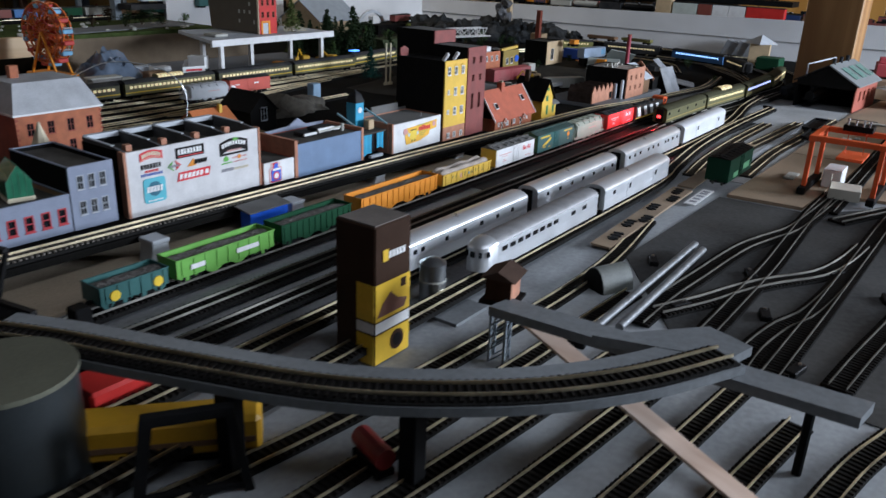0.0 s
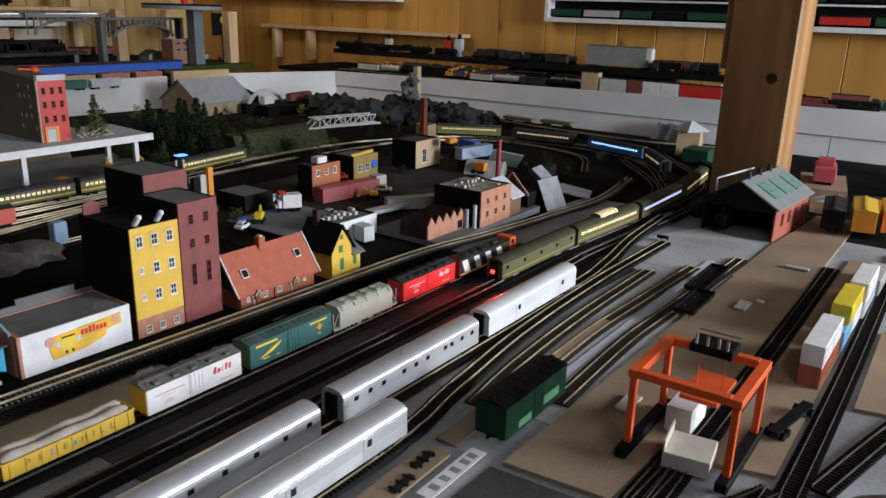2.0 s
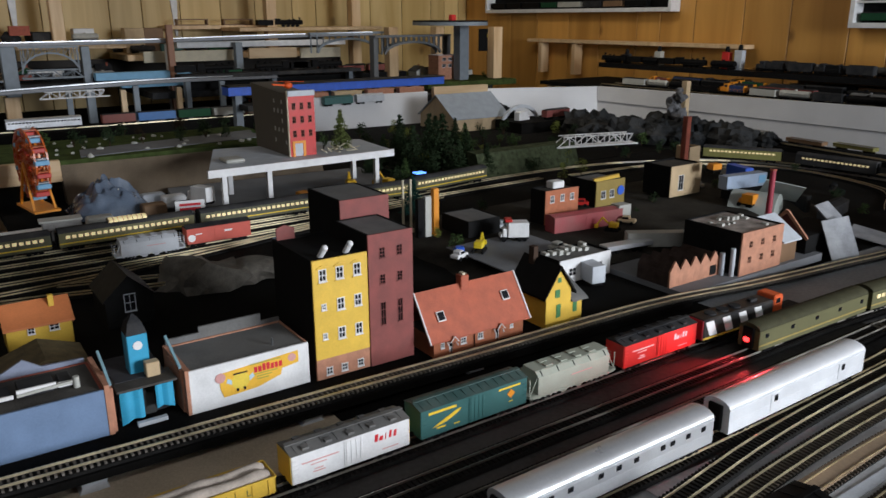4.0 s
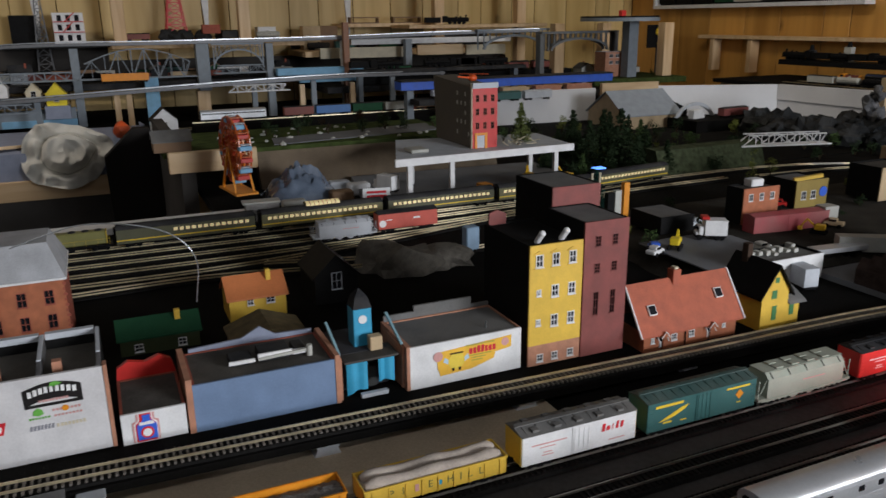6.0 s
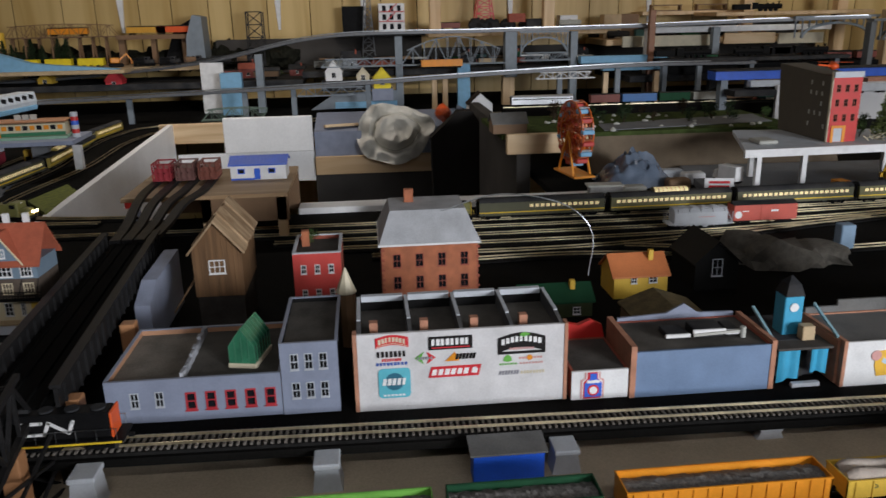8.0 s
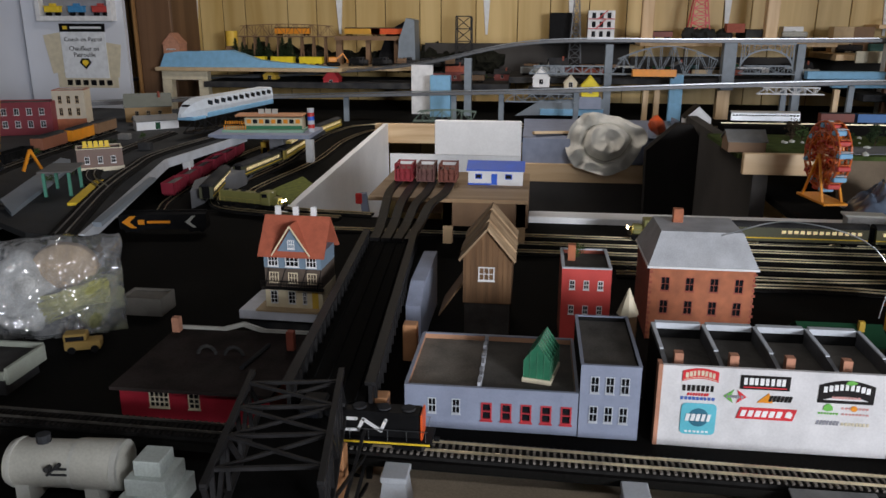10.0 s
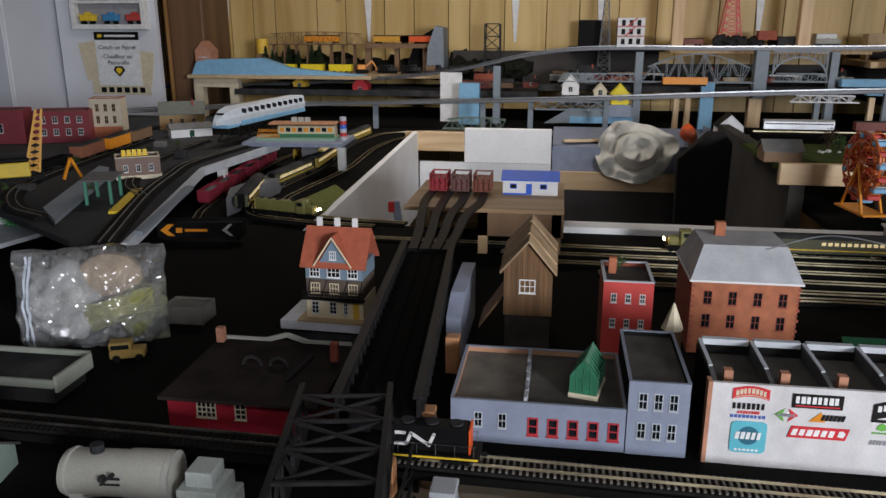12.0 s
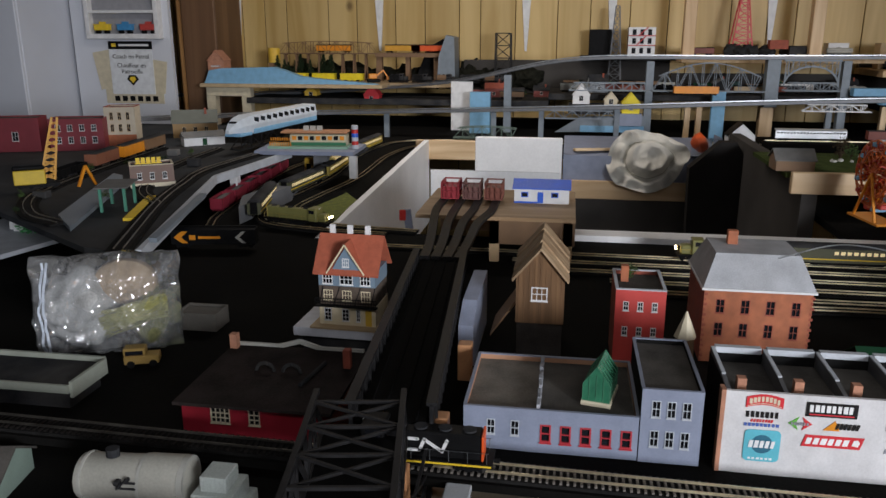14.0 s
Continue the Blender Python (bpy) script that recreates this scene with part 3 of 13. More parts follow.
def running_gear(car, half):
    if car.get("group") in SIMPLE:
        for s in (-1, 1):
            again("truck", bogie_me, car, pose(0, s * (half - 0.024), 0))
        return
    for s in (-1, 1):
        t = again("truck", truck_me, car, pose(0, s * (half - 0.024), 0))
        for y in (-0.0115, 0.0115):
            again("wheelset", wheel_me, t, pose(0, y, 0))
        part("coupler", bx(-0.0016, 0.0016, min(s * half, s * (half + 0.006)), max(s * half, s * (half + 0.006)), 0.0085, 0.0125), BLACK, car)


def bars(parent, items, x=0.0):
    """Unreadable lettering and marks: thin bars on a side; items: y, z, width, height, material."""
    for y, z, w, h, m in items:
        part("marking", bx(x, x + 0.0004, y - w / 2, y + w / 2, z - h / 2, z + h / 2), m, parent)


def boxcar(at, rz, L, side, roof, label, end=None, ribs=12, marks=(), H=0.032, W=0.0345, group="freight train", walk_way=True):
    car = rig("boxcar", at, rz, label, "boxcar", group)
    h = L / 2
    z0 = 0.0095
    part("body", bx(-W / 2, W / 2, -h, h, z0, z0 + H, b=0.0006), side, car)
    if end:
        for s in (-1, 1):
            part("end_panel", bx(-W / 2 + 0.0012, W / 2 - 0.0012, *sorted((s * (h + 0.0008), s * (h - 0.0002))), z0 + 0.001, z0 + H), end, car)
    b = nb()
    prism(b, [(-W / 2 - 0.0008, z0 + H), (W / 2 + 0.0008, z0 + H), (0, z0 + H + 0.004)], "y", -h - 0.0006, h + 0.0006)
    part("roof", b, roof, car)
    for i in range(ribs if group not in SIMPLE else 0):
        y = -h + L * (i + 0.5) / ribs
        b = nb()
        prism(b, [(-W / 2, z0 + H + 0.0003), (W / 2, z0 + H + 0.0003), (0, z0 + H + 0.0051)], "y", y - 0.0008, y + 0.0008)
        part("roof_rib", b, roof, car)
    if walk_way:
        part("roof_walk", bx(-0.003, 0.003, -h, h, z0 + H + 0.0048, z0 + H + 0.0058), roof, car)
    if group not in SIMPLE:
        part("underframe", bx(-0.004, 0.004, -h + 0.004, h - 0.004, 0.006, z0), BLACK, car)
    plain = group in SIMPLE
    for s in (1,) if plain else (-1, 1):
        d = part("door", bx(*sorted((s * W / 2, s * (W / 2 + 0.0009))), -0.011, 0.011, z0 + 0.001, z0 + H - 0.0015, b=0.0003), side, car)
        if plain:
            continue
        b = nb()
        for y in (-0.0085, -0.003, 0.003, 0.0085):
            box(b, *sorted((s * (W / 2 + 0.0009), s * (W / 2 + 0.0014))), y - 0.0003, y + 0.0003, z0 + 0.002, z0 + H - 0.002)
        part("door_rib", b, side, d)
        for e in (-1, 1):
            b = nb()
            y0 = e * (h - 0.0045)
            for k in range(6):
                z = z0 + 0.003 + k * 0.0048
                box(b, *sorted((s * W / 2, s * (W / 2 + 0.0007))), y0 - 0.003, y0 + 0.003, z, z + 0.0005)
            part("ladder", b, side, car)
    bars(car, marks, W / 2)
    running_gear(car, h)
    return car


def reefer(at, rz, L, side, roof, end, label, logo, small):
    car = boxcar(at, rz, L, side, roof, label, end, 9, (), 0.033)
    for i in range(5):
        for q in (-1, 1):
            y = -0.052 + i * 0.026
            part("roof_hatch", bx(q * 0.0105 - 0.0035, q * 0.0105 + 0.0035, y - 0.004, y + 0.004, 0.0435, 0.0462, b=0.0004), roof, car)
    x = 0.0345 / 2
    # a cursive company word as a row of slanted strokes
    for k, (w, hh) in enumerate(((0.005, 0.0085), (0.0055, 0.005), (0.0022, 0.0062), (0.004, 0.0085), (0.0045, 0.0072))):
        y = 0.028 + k * 0.0058
        b = nb()
        prism(b, [(y - w / 2, 0.0275), (y + w / 2 - 0.0012, 0.0275), (y + w / 2, 0.0275 + hh), (y - w / 2 + 0.0012, 0.0275 + hh)], "x", x + 0.0001, x + 0.0005)
        part("marking", b, logo, car)
    bars(car, [(-0.038, 0.031, 0.042, 0.0013, small), (-0.04, 0.027, 0.018, 0.001, small), (-0.04, 0.021, 0.01, 0.001, small), (-0.04, 0.018, 0.014, 0.001, small), (0.045, 0.016, 0.02, 0.001, small)], x)
    return car


def open_car(at, rz, L, side, load, label, name="gondola", H=0.018, W=0.0335, ribs=9, slope=False, z0=0.0095, group="freight train"):
    car = rig(name, at, rz, label, name.replace("_", " "), group)
    h, t = L / 2, 0.0012
    for s in (-1, 1):
        b = nb()
        wall_face(b, "x", W / 2 if s > 0 else -W / 2 + t, t, -h, h, z0, z0 + H)
        for i in range(ribs):
            y = -h + L * (i + 0.5) / ribs
            box(b, *sorted((s * W / 2, s * (W / 2 + 0.001))), y - 0.0006, y + 0.0006, z0, z0 + H)
        box(b, *sorted((s * (W / 2 - 0.0004), s * (W / 2 + 0.0014))), -h, h, z0 + H - 0.001, z0 + H + 0.0006)
        part("side", b, side, car)
        part("end_wall", bx(-W / 2, W / 2, *sorted((s * h, s * (h - t))), z0, z0 + H + 0.001), side, car)
    part("bottom", bx(-W / 2 + t, W / 2 - t, -h + t, h - t, z0, z0 + 0.001), BLACK, car)
    if slope:
        b = nb()
        for i in range(4):
            y = -h + L * (i + 0.5) / 4
            prism(b, [(y - L / 9, z0), (y + L / 9, z0), (y + 0.004, 0.003), (y - 0.004, 0.003)], "x", -W / 2 + 0.003, W / 2 - 0.003)
        part("hopper_bay", b, side, car)
    if load:
        b = nb()
        rng = random.Random(int(L * 1e5))
        n, k = 44, 8
        grid = [[b.verts.new((-W / 2 + t + (W - 2 * t) * j / k, -h + t + (L - 2 * t) * i / n, z0 + H * 0.72 + 0.004 * math.sin(math.pi * j / k) + rng.uniform(-0.0011, 0.0011))) for j in range(k + 1)] for i in range(n + 1)]
        for i in range(n):
            for j in range(k):
                b.faces.new([grid[i][j], grid[i][j + 1], grid[i + 1][j + 1], grid[i + 1][j]])
        part("load", b, load, car, "loose grey load")
    running_gear(car, h)
    return car


def covered_hopper(at, rz, L, side, label, group="freight train"):
    car = rig("covered_hopper", at, rz, label, "covered hopper", group)
    h, W, z0, z1 = L / 2, 0.035, 0.014, 0.043
    b = nb()
    prism(b, [(-W / 2, 0.0115), (W / 2, 0.0115), (W / 2, z1 - 0.006), (0.0115, z1), (-0.0115, z1), (-W / 2, z1 - 0.006)], "y", -h + 0.013, h - 0.013)
    part("body", b, side, car)
    for q in (-1, 1):
        b = nb()
        box(b, *sorted((q * W / 2, q * (W / 2 + 0.0009))), -h + 0.004, h - 0.004, 0.0105, 0.0128)
        for i in range(14):
            y = -h + 0.016 + (L - 0.032) * i / 13
            box(b, *sorted((q * (W / 2 - 0.001), q * W / 2)), y - 0.0016, y + 0.0016, 0.0085, 0.0105)
        part("side_sill", b, side, car)
        for i in range(5):
            y = -h + 0.02 + (L - 0.04) * i / 4
            part("roof_strap", bar(nb(), (q * 0.0118, y, z1 + 0.0004), (q * (W / 2 - 0.0004), y, z1 - 0.0054), 0.0009), DARK, car)
        part("side_text", bx(*sorted((q * W / 2, q * (W / 2 + 0.0003))), -0.006, 0.03, 0.0265, 0.028), LETTER_FADE, car)
    b = nb()
    for i in range(4):
        y = -h + 0.022 + (L - 0.044) * (i + 0.5) / 4
        prism(b, [(y - 0.014, z0), (y + 0.014, z0), (y + 0.003, 0.0035), (y - 0.003, 0.0035)], "x", -0.013, 0.013)
    part("hopper_bay", b, side, car)
    for s in (-1, 1):
        b = nb()
        box(b, -W / 2, W / 2, *sorted((s * h, s * (h - 0.015))), z0 - 0.003, z0)
        for x in (-0.015, 0.015):
            bar(b, (x, s * (h - 0.001), z0), (x, s * (h - 0.014), z1 - 0.004), 0.001)
            bar(b, (x, s * (h - 0.001), z0), (x, s * (h - 0.001), z1 - 0.006), 0.001)
        for k in range(6):
            box(b, -0.008, 0.008, *sorted((s * h, s * (h - 0.0006))), z0 + k * 0.004, z0 + k * 0.004 + 0.0005)
        part("end_frame", b, side, car)
    b = nb()
    box(b, -0.012, 0.012, -h + 0.012, h - 0.012, z1 + 0.001, z1 + 0.0018)
    for i in range(4):
        y = -h + 0.025 + (L - 0.05) * (i + 0.5) / 4
        for x in (-0.006, 0.006):
            box(b, x - 0.004, x + 0.004, y - 0.006, y + 0.006, z1 + 0.0018, z1 + 0.0035, b=0.0005)
    part("hatch_walk", b, side, car)
    running_gear(car, h)
    return car


def loco(at, rz, L, hood, ends, label, stripes=None, cab=None, group="freight train"):
    e = rig("diesel_locomotive", at, rz, label, "locomotive", group)
    h = L / 2
    part("walkway", bx(-0.0165, 0.0165, -h, h, 0.011, 0.0145, b=0.0004), BLACK, e)
    part("long_hood", bx(-0.011, 0.011, -h + 0.012, h - 0.055, 0.0145, 0.042, b=0.0018), hood, e)
    part("cab", bx(-0.0165, 0.0165, h - 0.055, h - 0.03, 0.0145, 0.0475, b=0.0018), cab or ends, e)
    part("nose", bx(-0.011, 0.011, h - 0.03, h - 0.008, 0.0145, 0.034, b=0.0025), cab or ends, e)
    part("end_face", bx(-0.0125, 0.0125, -h + 0.0095, -h + 0.012, 0.0145, 0.042, b=0.0008), ends, e)
    for s in (-1, 1):
        w = part("cab_window", bx(*sorted((s * 0.0164, s * 0.0168)), h - 0.051, h - 0.036, 0.034, 0.043), PANE, e)
        b = nb()
        for i in range(9):
            y = -h + 0.006 + (L - 0.012) * i / 8
            rod(b, (s * 0.0155, y, 0.0145), (s * 0.0155, y, 0.026), 0.0004, n=5)
        rod(b, (s * 0.0155, -h + 0.004, 0.026), (s * 0.0155, h - 0.004, 0.026), 0.0004, n=5)
        part("handrail", b, ends, e)
        if stripes:
            for i in range(5):
                y = -h + 0.02 + i * 0.018
                b = nb()
                prism(b, [(y, 0.016), (y + 0.009, 0.016), (y + 0.003, 0.04), (y - 0.006, 0.04)], "x", *sorted((s * 0.0111, s * 0.0115)))
                part("stripe", b, stripes, e)
    b = nb()
    for i in range(3):
        rod(b, (0, -h + 0.025 + i * 0.025, 0.042), (0, -h + 0.025 + i * 0.025, 0.044), 0.007, n=14)
    box(b, -0.003, 0.003, h - 0.075, h - 0.066, 0.042, 0.046)
    part("roof_fan", b, DARK, e)
    b = bx(-0.013, 0.013, -0.022, 0.022, 0.003, 0.011, b=0.002)
    part("fuel_tank", b, BLACK, e)
    part("headlight", bx(-0.003, 0.003, h - 0.03, h - 0.0296, 0.044, 0.0465), WHITE, e)
    running_gear(e, h)
    return e


def tube_section(W, z0, z1, r, n=7):
    """Half-round roof over straight sides, as points (x, z)."""
    pts = [(-W / 2, z0), (W / 2, z0), (W / 2, z1)]
    for i in range(1, n):
        a = math.pi * i / n
        pts.append((W / 2 * math.cos(a), z1 + r * math.sin(a)))
    return pts + [(-W / 2, z1)]


def passenger_car(at, rz, L, label, windows, body=None, glow=None, round_end=0, roof=None, doors=(), name="passenger_car", group="silver passenger cars", win_z=0.0325, win_h=0.006, win_w=0.009, dome=False, band=None):
    body, roof = body or SILVER, roof or body or SILVER
    car = rig(name, at, rz, label, "passenger car", group)
    h, W, z0, z1 = L / 2, 0.0345, 0.0105, 0.0405
    y0 = -h + (0.03 if round_end else 0)
    b = nb()
    prism(b, [(-W / 2, z0), (W / 2, z0), (W / 2, z1), (-W / 2, z1)], "y", y0, h)
    part("body", b, body, car)
    b = nb()
    prism(b, tube_section(W, z1 - 0.0008, z1, 0.0085), "y", y0, h)
    part("roof", b, roof, car, smooth=True)
    if round_end:
        b = nb()
        rows = []
        for k in range(9):
            a = math.pi / 2 * k / 8
            sc, yy = math.cos(a) ** 0.7 if k < 8 else 0.05, y0 - 0.03 * math.sin(a)
            rows.append([b.verts.new((x * sc, yy, z0 + (z - z0) * (0.55 + 0.45 * sc if z > z1 else 1))) for x, z in tube_section(W, z0, z1, 0.0085, 9)])
        for r0, r1 in zip(rows, rows[1:]):
            for i in range(len(r0)):
                b.faces.new([r0[i], r0[(i + 1) % len(r0)], r1[(i + 1) % len(r0)], r1[i]])
        b.faces.new(rows[-1])
        part("rounded_end", b, body, car, smooth=True)
        for a in (-50, -25, 0, 25, 50):
            x, y = 0.0178 * math.sin(radians(a)), y0 - 0.0302 * math.cos(radians(a))
            part("end_window", bx(x - 0.003, x + 0.003, y - 0.0012, y + 0.002, 0.029, 0.036), PANE, car)
    else:
        part("diaphragm", bx(-0.009, 0.009, -h - 0.0045, -h, 0.012, 0.043, b=0.001), BLACK, car)
    part("diaphragm", bx(-0.009, 0.009, h, h + 0.0045, 0.012, 0.043, b=0.001), BLACK, car)
    for s in (-1, 1):
        # corrugated side sheets, one above the other
        for zlo, zhi, n in ((0.0125, 0.0247, 6), (0.0375, 0.0412, 3)) if group == "silver passenger cars" else ():
            edge = [(s * W / 2, zlo)]
            for i in range(n):
                p = zlo + (zhi - zlo) * i / n
                q = (zhi - zlo) / n
                edge += [(s * (W / 2 + 0.0004), p + q * 0.1), (s * (W / 2 + 0.0004), p + q * 0.5), (s * (W / 2 + 0.0001), p + q * 0.6), (s * (W / 2 + 0.0001), p + q * 0.95)]
            edge.append((s * W / 2, zhi))
            part("fluting", prism(nb(), edge, "y", y0, h), body, car)
        if band:
            part("letter_board", bx(*sorted((s * W / 2, s * (W / 2 + 0.0005))), y0, h, 0.0165, 0.019), band, car)
        for y in windows if (s > 0 or group not in SIMPLE) else ():
            b = bx(*sorted((s * (W / 2 - 0.0005), s * (W / 2 + 0.0006))), y - win_w / 2, y + win_w / 2, win_z - win_h / 2, win_z + win_h / 2, b=0.0006)
            part("window", b, glow or PANE, car)
        for y in doors:
            d = part("door", bx(*sorted((s * W / 2, s * (W / 2 + 0.0007))), y - 0.0095, y + 0.0095, 0.012, 0.038, b=0.0004), body, car)
            part("door_window", bx(*sorted((s * (W / 2 + 0.0007), s * (W / 2 + 0.0011))), y - 0.0035, y + 0.0035, 0.027, 0.035), PANE, d)
    if dome:
        b = nb()
        prism(b, tube_section(0.026, 0.048, 0.0505, 0.0055), "y", -0.04, 0.04)
        d = part("dome", b, glow or PANE, car, "lit glass dome")
        b = nb()
        for i in range(9):
            prism(b, tube_section(0.0266, 0.048, 0.0507, 0.0057), "y", -0.0405 + i * 0.01, -0.0393 + i * 0.01)
        part("rib", b, body, d)
    part("underframe", bx(-0.012, 0.012, -h * 0.5, h * 0.5, 0.004, z0, b=0.001), BLACK, car)
    running_gear(car, h - 0.008)
    return car


# ---- tracks of the yard ----
RT = RAIL_TOP
FX = -0.731  # the long freight
AX, BX = -0.535, -0.462
for x, y0, y1, z in ((FX, -0.3, 2.1, 0.006), (-0.665, -0.3, 2.3, 0.004), (-0.605, -0.3, 2.4, 0.006), (AX, 0.1, 2.3, 0.012), (BX, 0.15, 2.3, 0.012)):
    bend = [(x, y0, z), (x, y1 - 0.5, z), (x, y1 - 0.25, z)]
    if x < -0.6:
        bend += [(x + 0.03, y1 + 0.2, z), (x + 0.02, y1 + 0.7, z), (x - 0.25, y1 + 1.1, z)]
    elif x == AX:
        bend = [(x, y0, z), (x, 1.2, z), (x, 1.9, z), (x - 0.012, 2.1, z), (x - 0.04, 2.3, z), (x - 0.06, 2.55, 0.008)]
    else:
        bend = [(x, y0, z), (x, 0.9, z), (x, 1.32, z), (-0.481, 1.475, z), (-0.505, 1.7, z), (-0.514, 2.0, z), (-0.508, 2.32, z)]
    track(bend, "straight yard track with brass rails on dark ties", strip_w=0.034 if x < -0.6 else 0.03, rail_mat=RAIL_DIM if x < -0.6 else None)
for pts in ([(-0.45, 1.48), (-0.466, 1.62), (-0.476, 1.85), (-0.475, 2.15)], [(-0.425, 1.56), (-0.432, 1.78), (-0.424, 1.98), (-0.412, 2.23)], [(-0.366, 1.55), (-0.374, 1.8), (-0.366, 1.98), (-0.352, 2.35)]):
    track([(x, y, 0.0) for x, y in pts], "stub-ended yard siding with bright rails", 0.003, strip_w=0.03, tie_mat=mat("dusty_tie", (0.075, 0.062, 0.05), 0.85, var=0.3, scale=90, piece=0.25))

# ---- the standing freight train ----
zf = 0.006 + RT
LETTER_RED = paint("letter_red", (0.62, 0.02, 0.03))
LETTER_FADE = paint("faded_red_print", (0.62, 0.32, 0.3))
LETTER_WHITE = paint("letter_white", (0.8, 0.8, 0.8))
LETTER_YELLOW = paint("letter_yellow", (0.8, 0.55, 0.03))
GREY_LOAD = mat("crushed_stone", (0.17, 0.16, 0.15), 0.95, var=0.5, scale=300, bump=1.0, bscale=1500)
CANVAS = mat("dusty_canvas", (0.42, 0.36, 0.31), 0.95, var=0.25, scale=40, bump=0.5)
reefer((FX, 1.2515, zf), 0, 0.14, WHITE, ROOF_GREY, YELLOW, "white refrigerator boxcar with dark ribbed roof and yellow ends", LETTER_RED, LETTER_FADE)
g = boxcar((FX, 1.414, zf), 0, 0.155, TEAL, mat("teal_roof", (0.04, 0.09, 0.085), 0.6, dust=0.3), "dark green boxcar with ribbed roof and yellow emblem", None, 13, (), 0.035)
bars(g, [(-0.048, 0.0385, 0.038, 0.003, LETTER_YELLOW), (-0.05, 0.018, 0.012, 0.002, LETTER_YELLOW), (0.05, 0.039, 0.034, 0.0022, LETTER_YELLOW), (0.052, 0.02, 0.006, 0.0012, LETTER_YELLOW), (-0.028, 0.0165, 0.008, 0.0014, LETTER_YELLOW)], 0.01725)
b = nb()
prism(b, [(-0.062, 0.02), (-0.048, 0.026), (-0.03, 0.033), (-0.022, 0.0345), (-0.026, 0.03), (-0.04, 0.024), (-0.05, 0.0215)], "x", 0.0173, 0.0178)
part("marking", b, LETTER_YELLOW, g)
b = nb()
prism(b, [(0.046, 0.03), (0.052, 0.024), (0.058, 0.03), (0.052, 0.036)], "x", 0.0173, 0.0178)
part("marking", b, ORANGE, g)
covered_hopper((FX, 1.572, zf), 0, 0.15, paint("pale_sage_car", (0.37, 0.4, 0.33), 0.55, dust=0.25), "dusty pale sage-grey covered hopper car")
reefer((FX + 0.003, 1.735, zf), 0, 0.15, RED, DARK, RED, "bright red refrigerator boxcar with dark roof", LETTER_WHITE, LETTER_WHITE)
e = rig("diesel_locomotive", (FX + 0.008, 1.918, zf), -2, "black cowl diesel with white slanted bands and orange-red cab", "locomotive", "freight train")
part("body", bx(-0.0165, 0.0165, -0.092, 0.072, 0.0105, 0.041, b=0.0025), mat("cowl_black", (0.012, 0.012, 0.014), 0.4, var=0.3, dust=0.2), e)
part("end_face", bx(-0.0165, 0.0165, -0.0945, -0.0921, 0.0105, 0.041, b=0.0008), paint("nose_maroon", (0.32, 0.02, 0.03)), e)
c = part("cab", bx(-0.0168, 0.0168, 0.0721, 0.094, 0.0105, 0.047, b=0.002), paint("cab_orange_red", (0.68, 0.11, 0.03), 0.45), e)
for s in (-1, 1):
    part("cab_window", bx(*sorted((s * 0.0167, s * 0.0172)), 0.076, 0.086, 0.034, 0.042), PANE, c)
    part("sill", bx(*sorted((s * 0.0165, s * 0.0171)), -0.092, 0.094, 0.0106, 0.0135), YELLOW, e)
    for i in range(4):
        y = -0.078 + i * 0.037
        b = nb()
        prism(b, [(y, 0.0145), (y + 0.017, 0.0145), (y + 0.006, 0.038), (y - 0.011, 0.038)], "x", *sorted((s * 0.0166, s * 0.017)))
        part("stripe", b, LETTER_WHITE, e)
for i in range(3):
    part("roof_fan", rod(nb(), (0, -0.06 + i * 0.028, 0.041), (0, -0.06 + i * 0.028, 0.043), 0.009, n=14), DARK, e)
part("exhaust", bx(-0.004, 0.004, 0.03, 0.045, 0.041, 0.045), DARK, e)
part("fuel_tank", bx(-0.013, 0.013, -0.022, 0.022, 0.003, 0.0104, b=0.002), BLACK, e)
running_gear(e, 0.09)
pg = open_car((FX, 1.09, zf), 0, 0.15, YELLOW, CANVAS, "yellow gondola with worn lettering and two canvas rolls as load", "gondola", 0.0185)
for ch, y in (("P", -0.048), ("I", -0.036), ("E", -0.008), ("H", 0.013), ("I", 0.024), ("L", 0.034), ("L", 0.046)):
    letter(ch, 0.0105, KHAKI, pg, pose(0.0169, y, 0.019) @ FACE_X)
bars(pg, [(-0.022, 0.019, 0.004, 0.0075, LETTER_FADE), (0.002, 0.0185, 0.0035, 0.005, TURQ)], 0.0169)
for x in (-0.0075, 0.0075):
    b = nb()
    rings = []
    for i in range(23):
        y = -0.071 + 0.142 * i / 22
        rr = 0.0068 * (1 + 0.16 * noise.noise(Vector((x * 300, y * 60, 1)))) * (0.55 if i in (0, 22) else 1)
        rings.append([b.verts.new((x + rr * math.cos(2 * math.pi * k / 12), y, 0.0265 + rr * math.sin(2 * math.pi * k / 12) + 0.0012 * math.sin(i * 0.7))) for k in range(12)])
    for r0, r1 in zip(rings, rings[1:]):
        for k in range(12):
            b.faces.new([r0[k], r1[k], r1[(k + 1) % 12], r0[(k + 1) % 12]])
    b.faces.new(rings[0])
    b.faces.new(rings[-1][::-1])
    part("canvas_roll", b, CANVAS, pg, "pale dusty canvas roll", smooth=True)
open_car((FX, 0.905, zf), 0, 0.19, ORANGE, GREY_LOAD, "long orange open hopper car with a grey stone load", "open_hopper", 0.0245, slope=True, ribs=14)
open_car((FX, 0.722, zf), 0, 0.135, GREEN, GREY_LOAD, "dark green ribbed open hopper car", "open_hopper", 0.0235, slope=True, ribs=12)
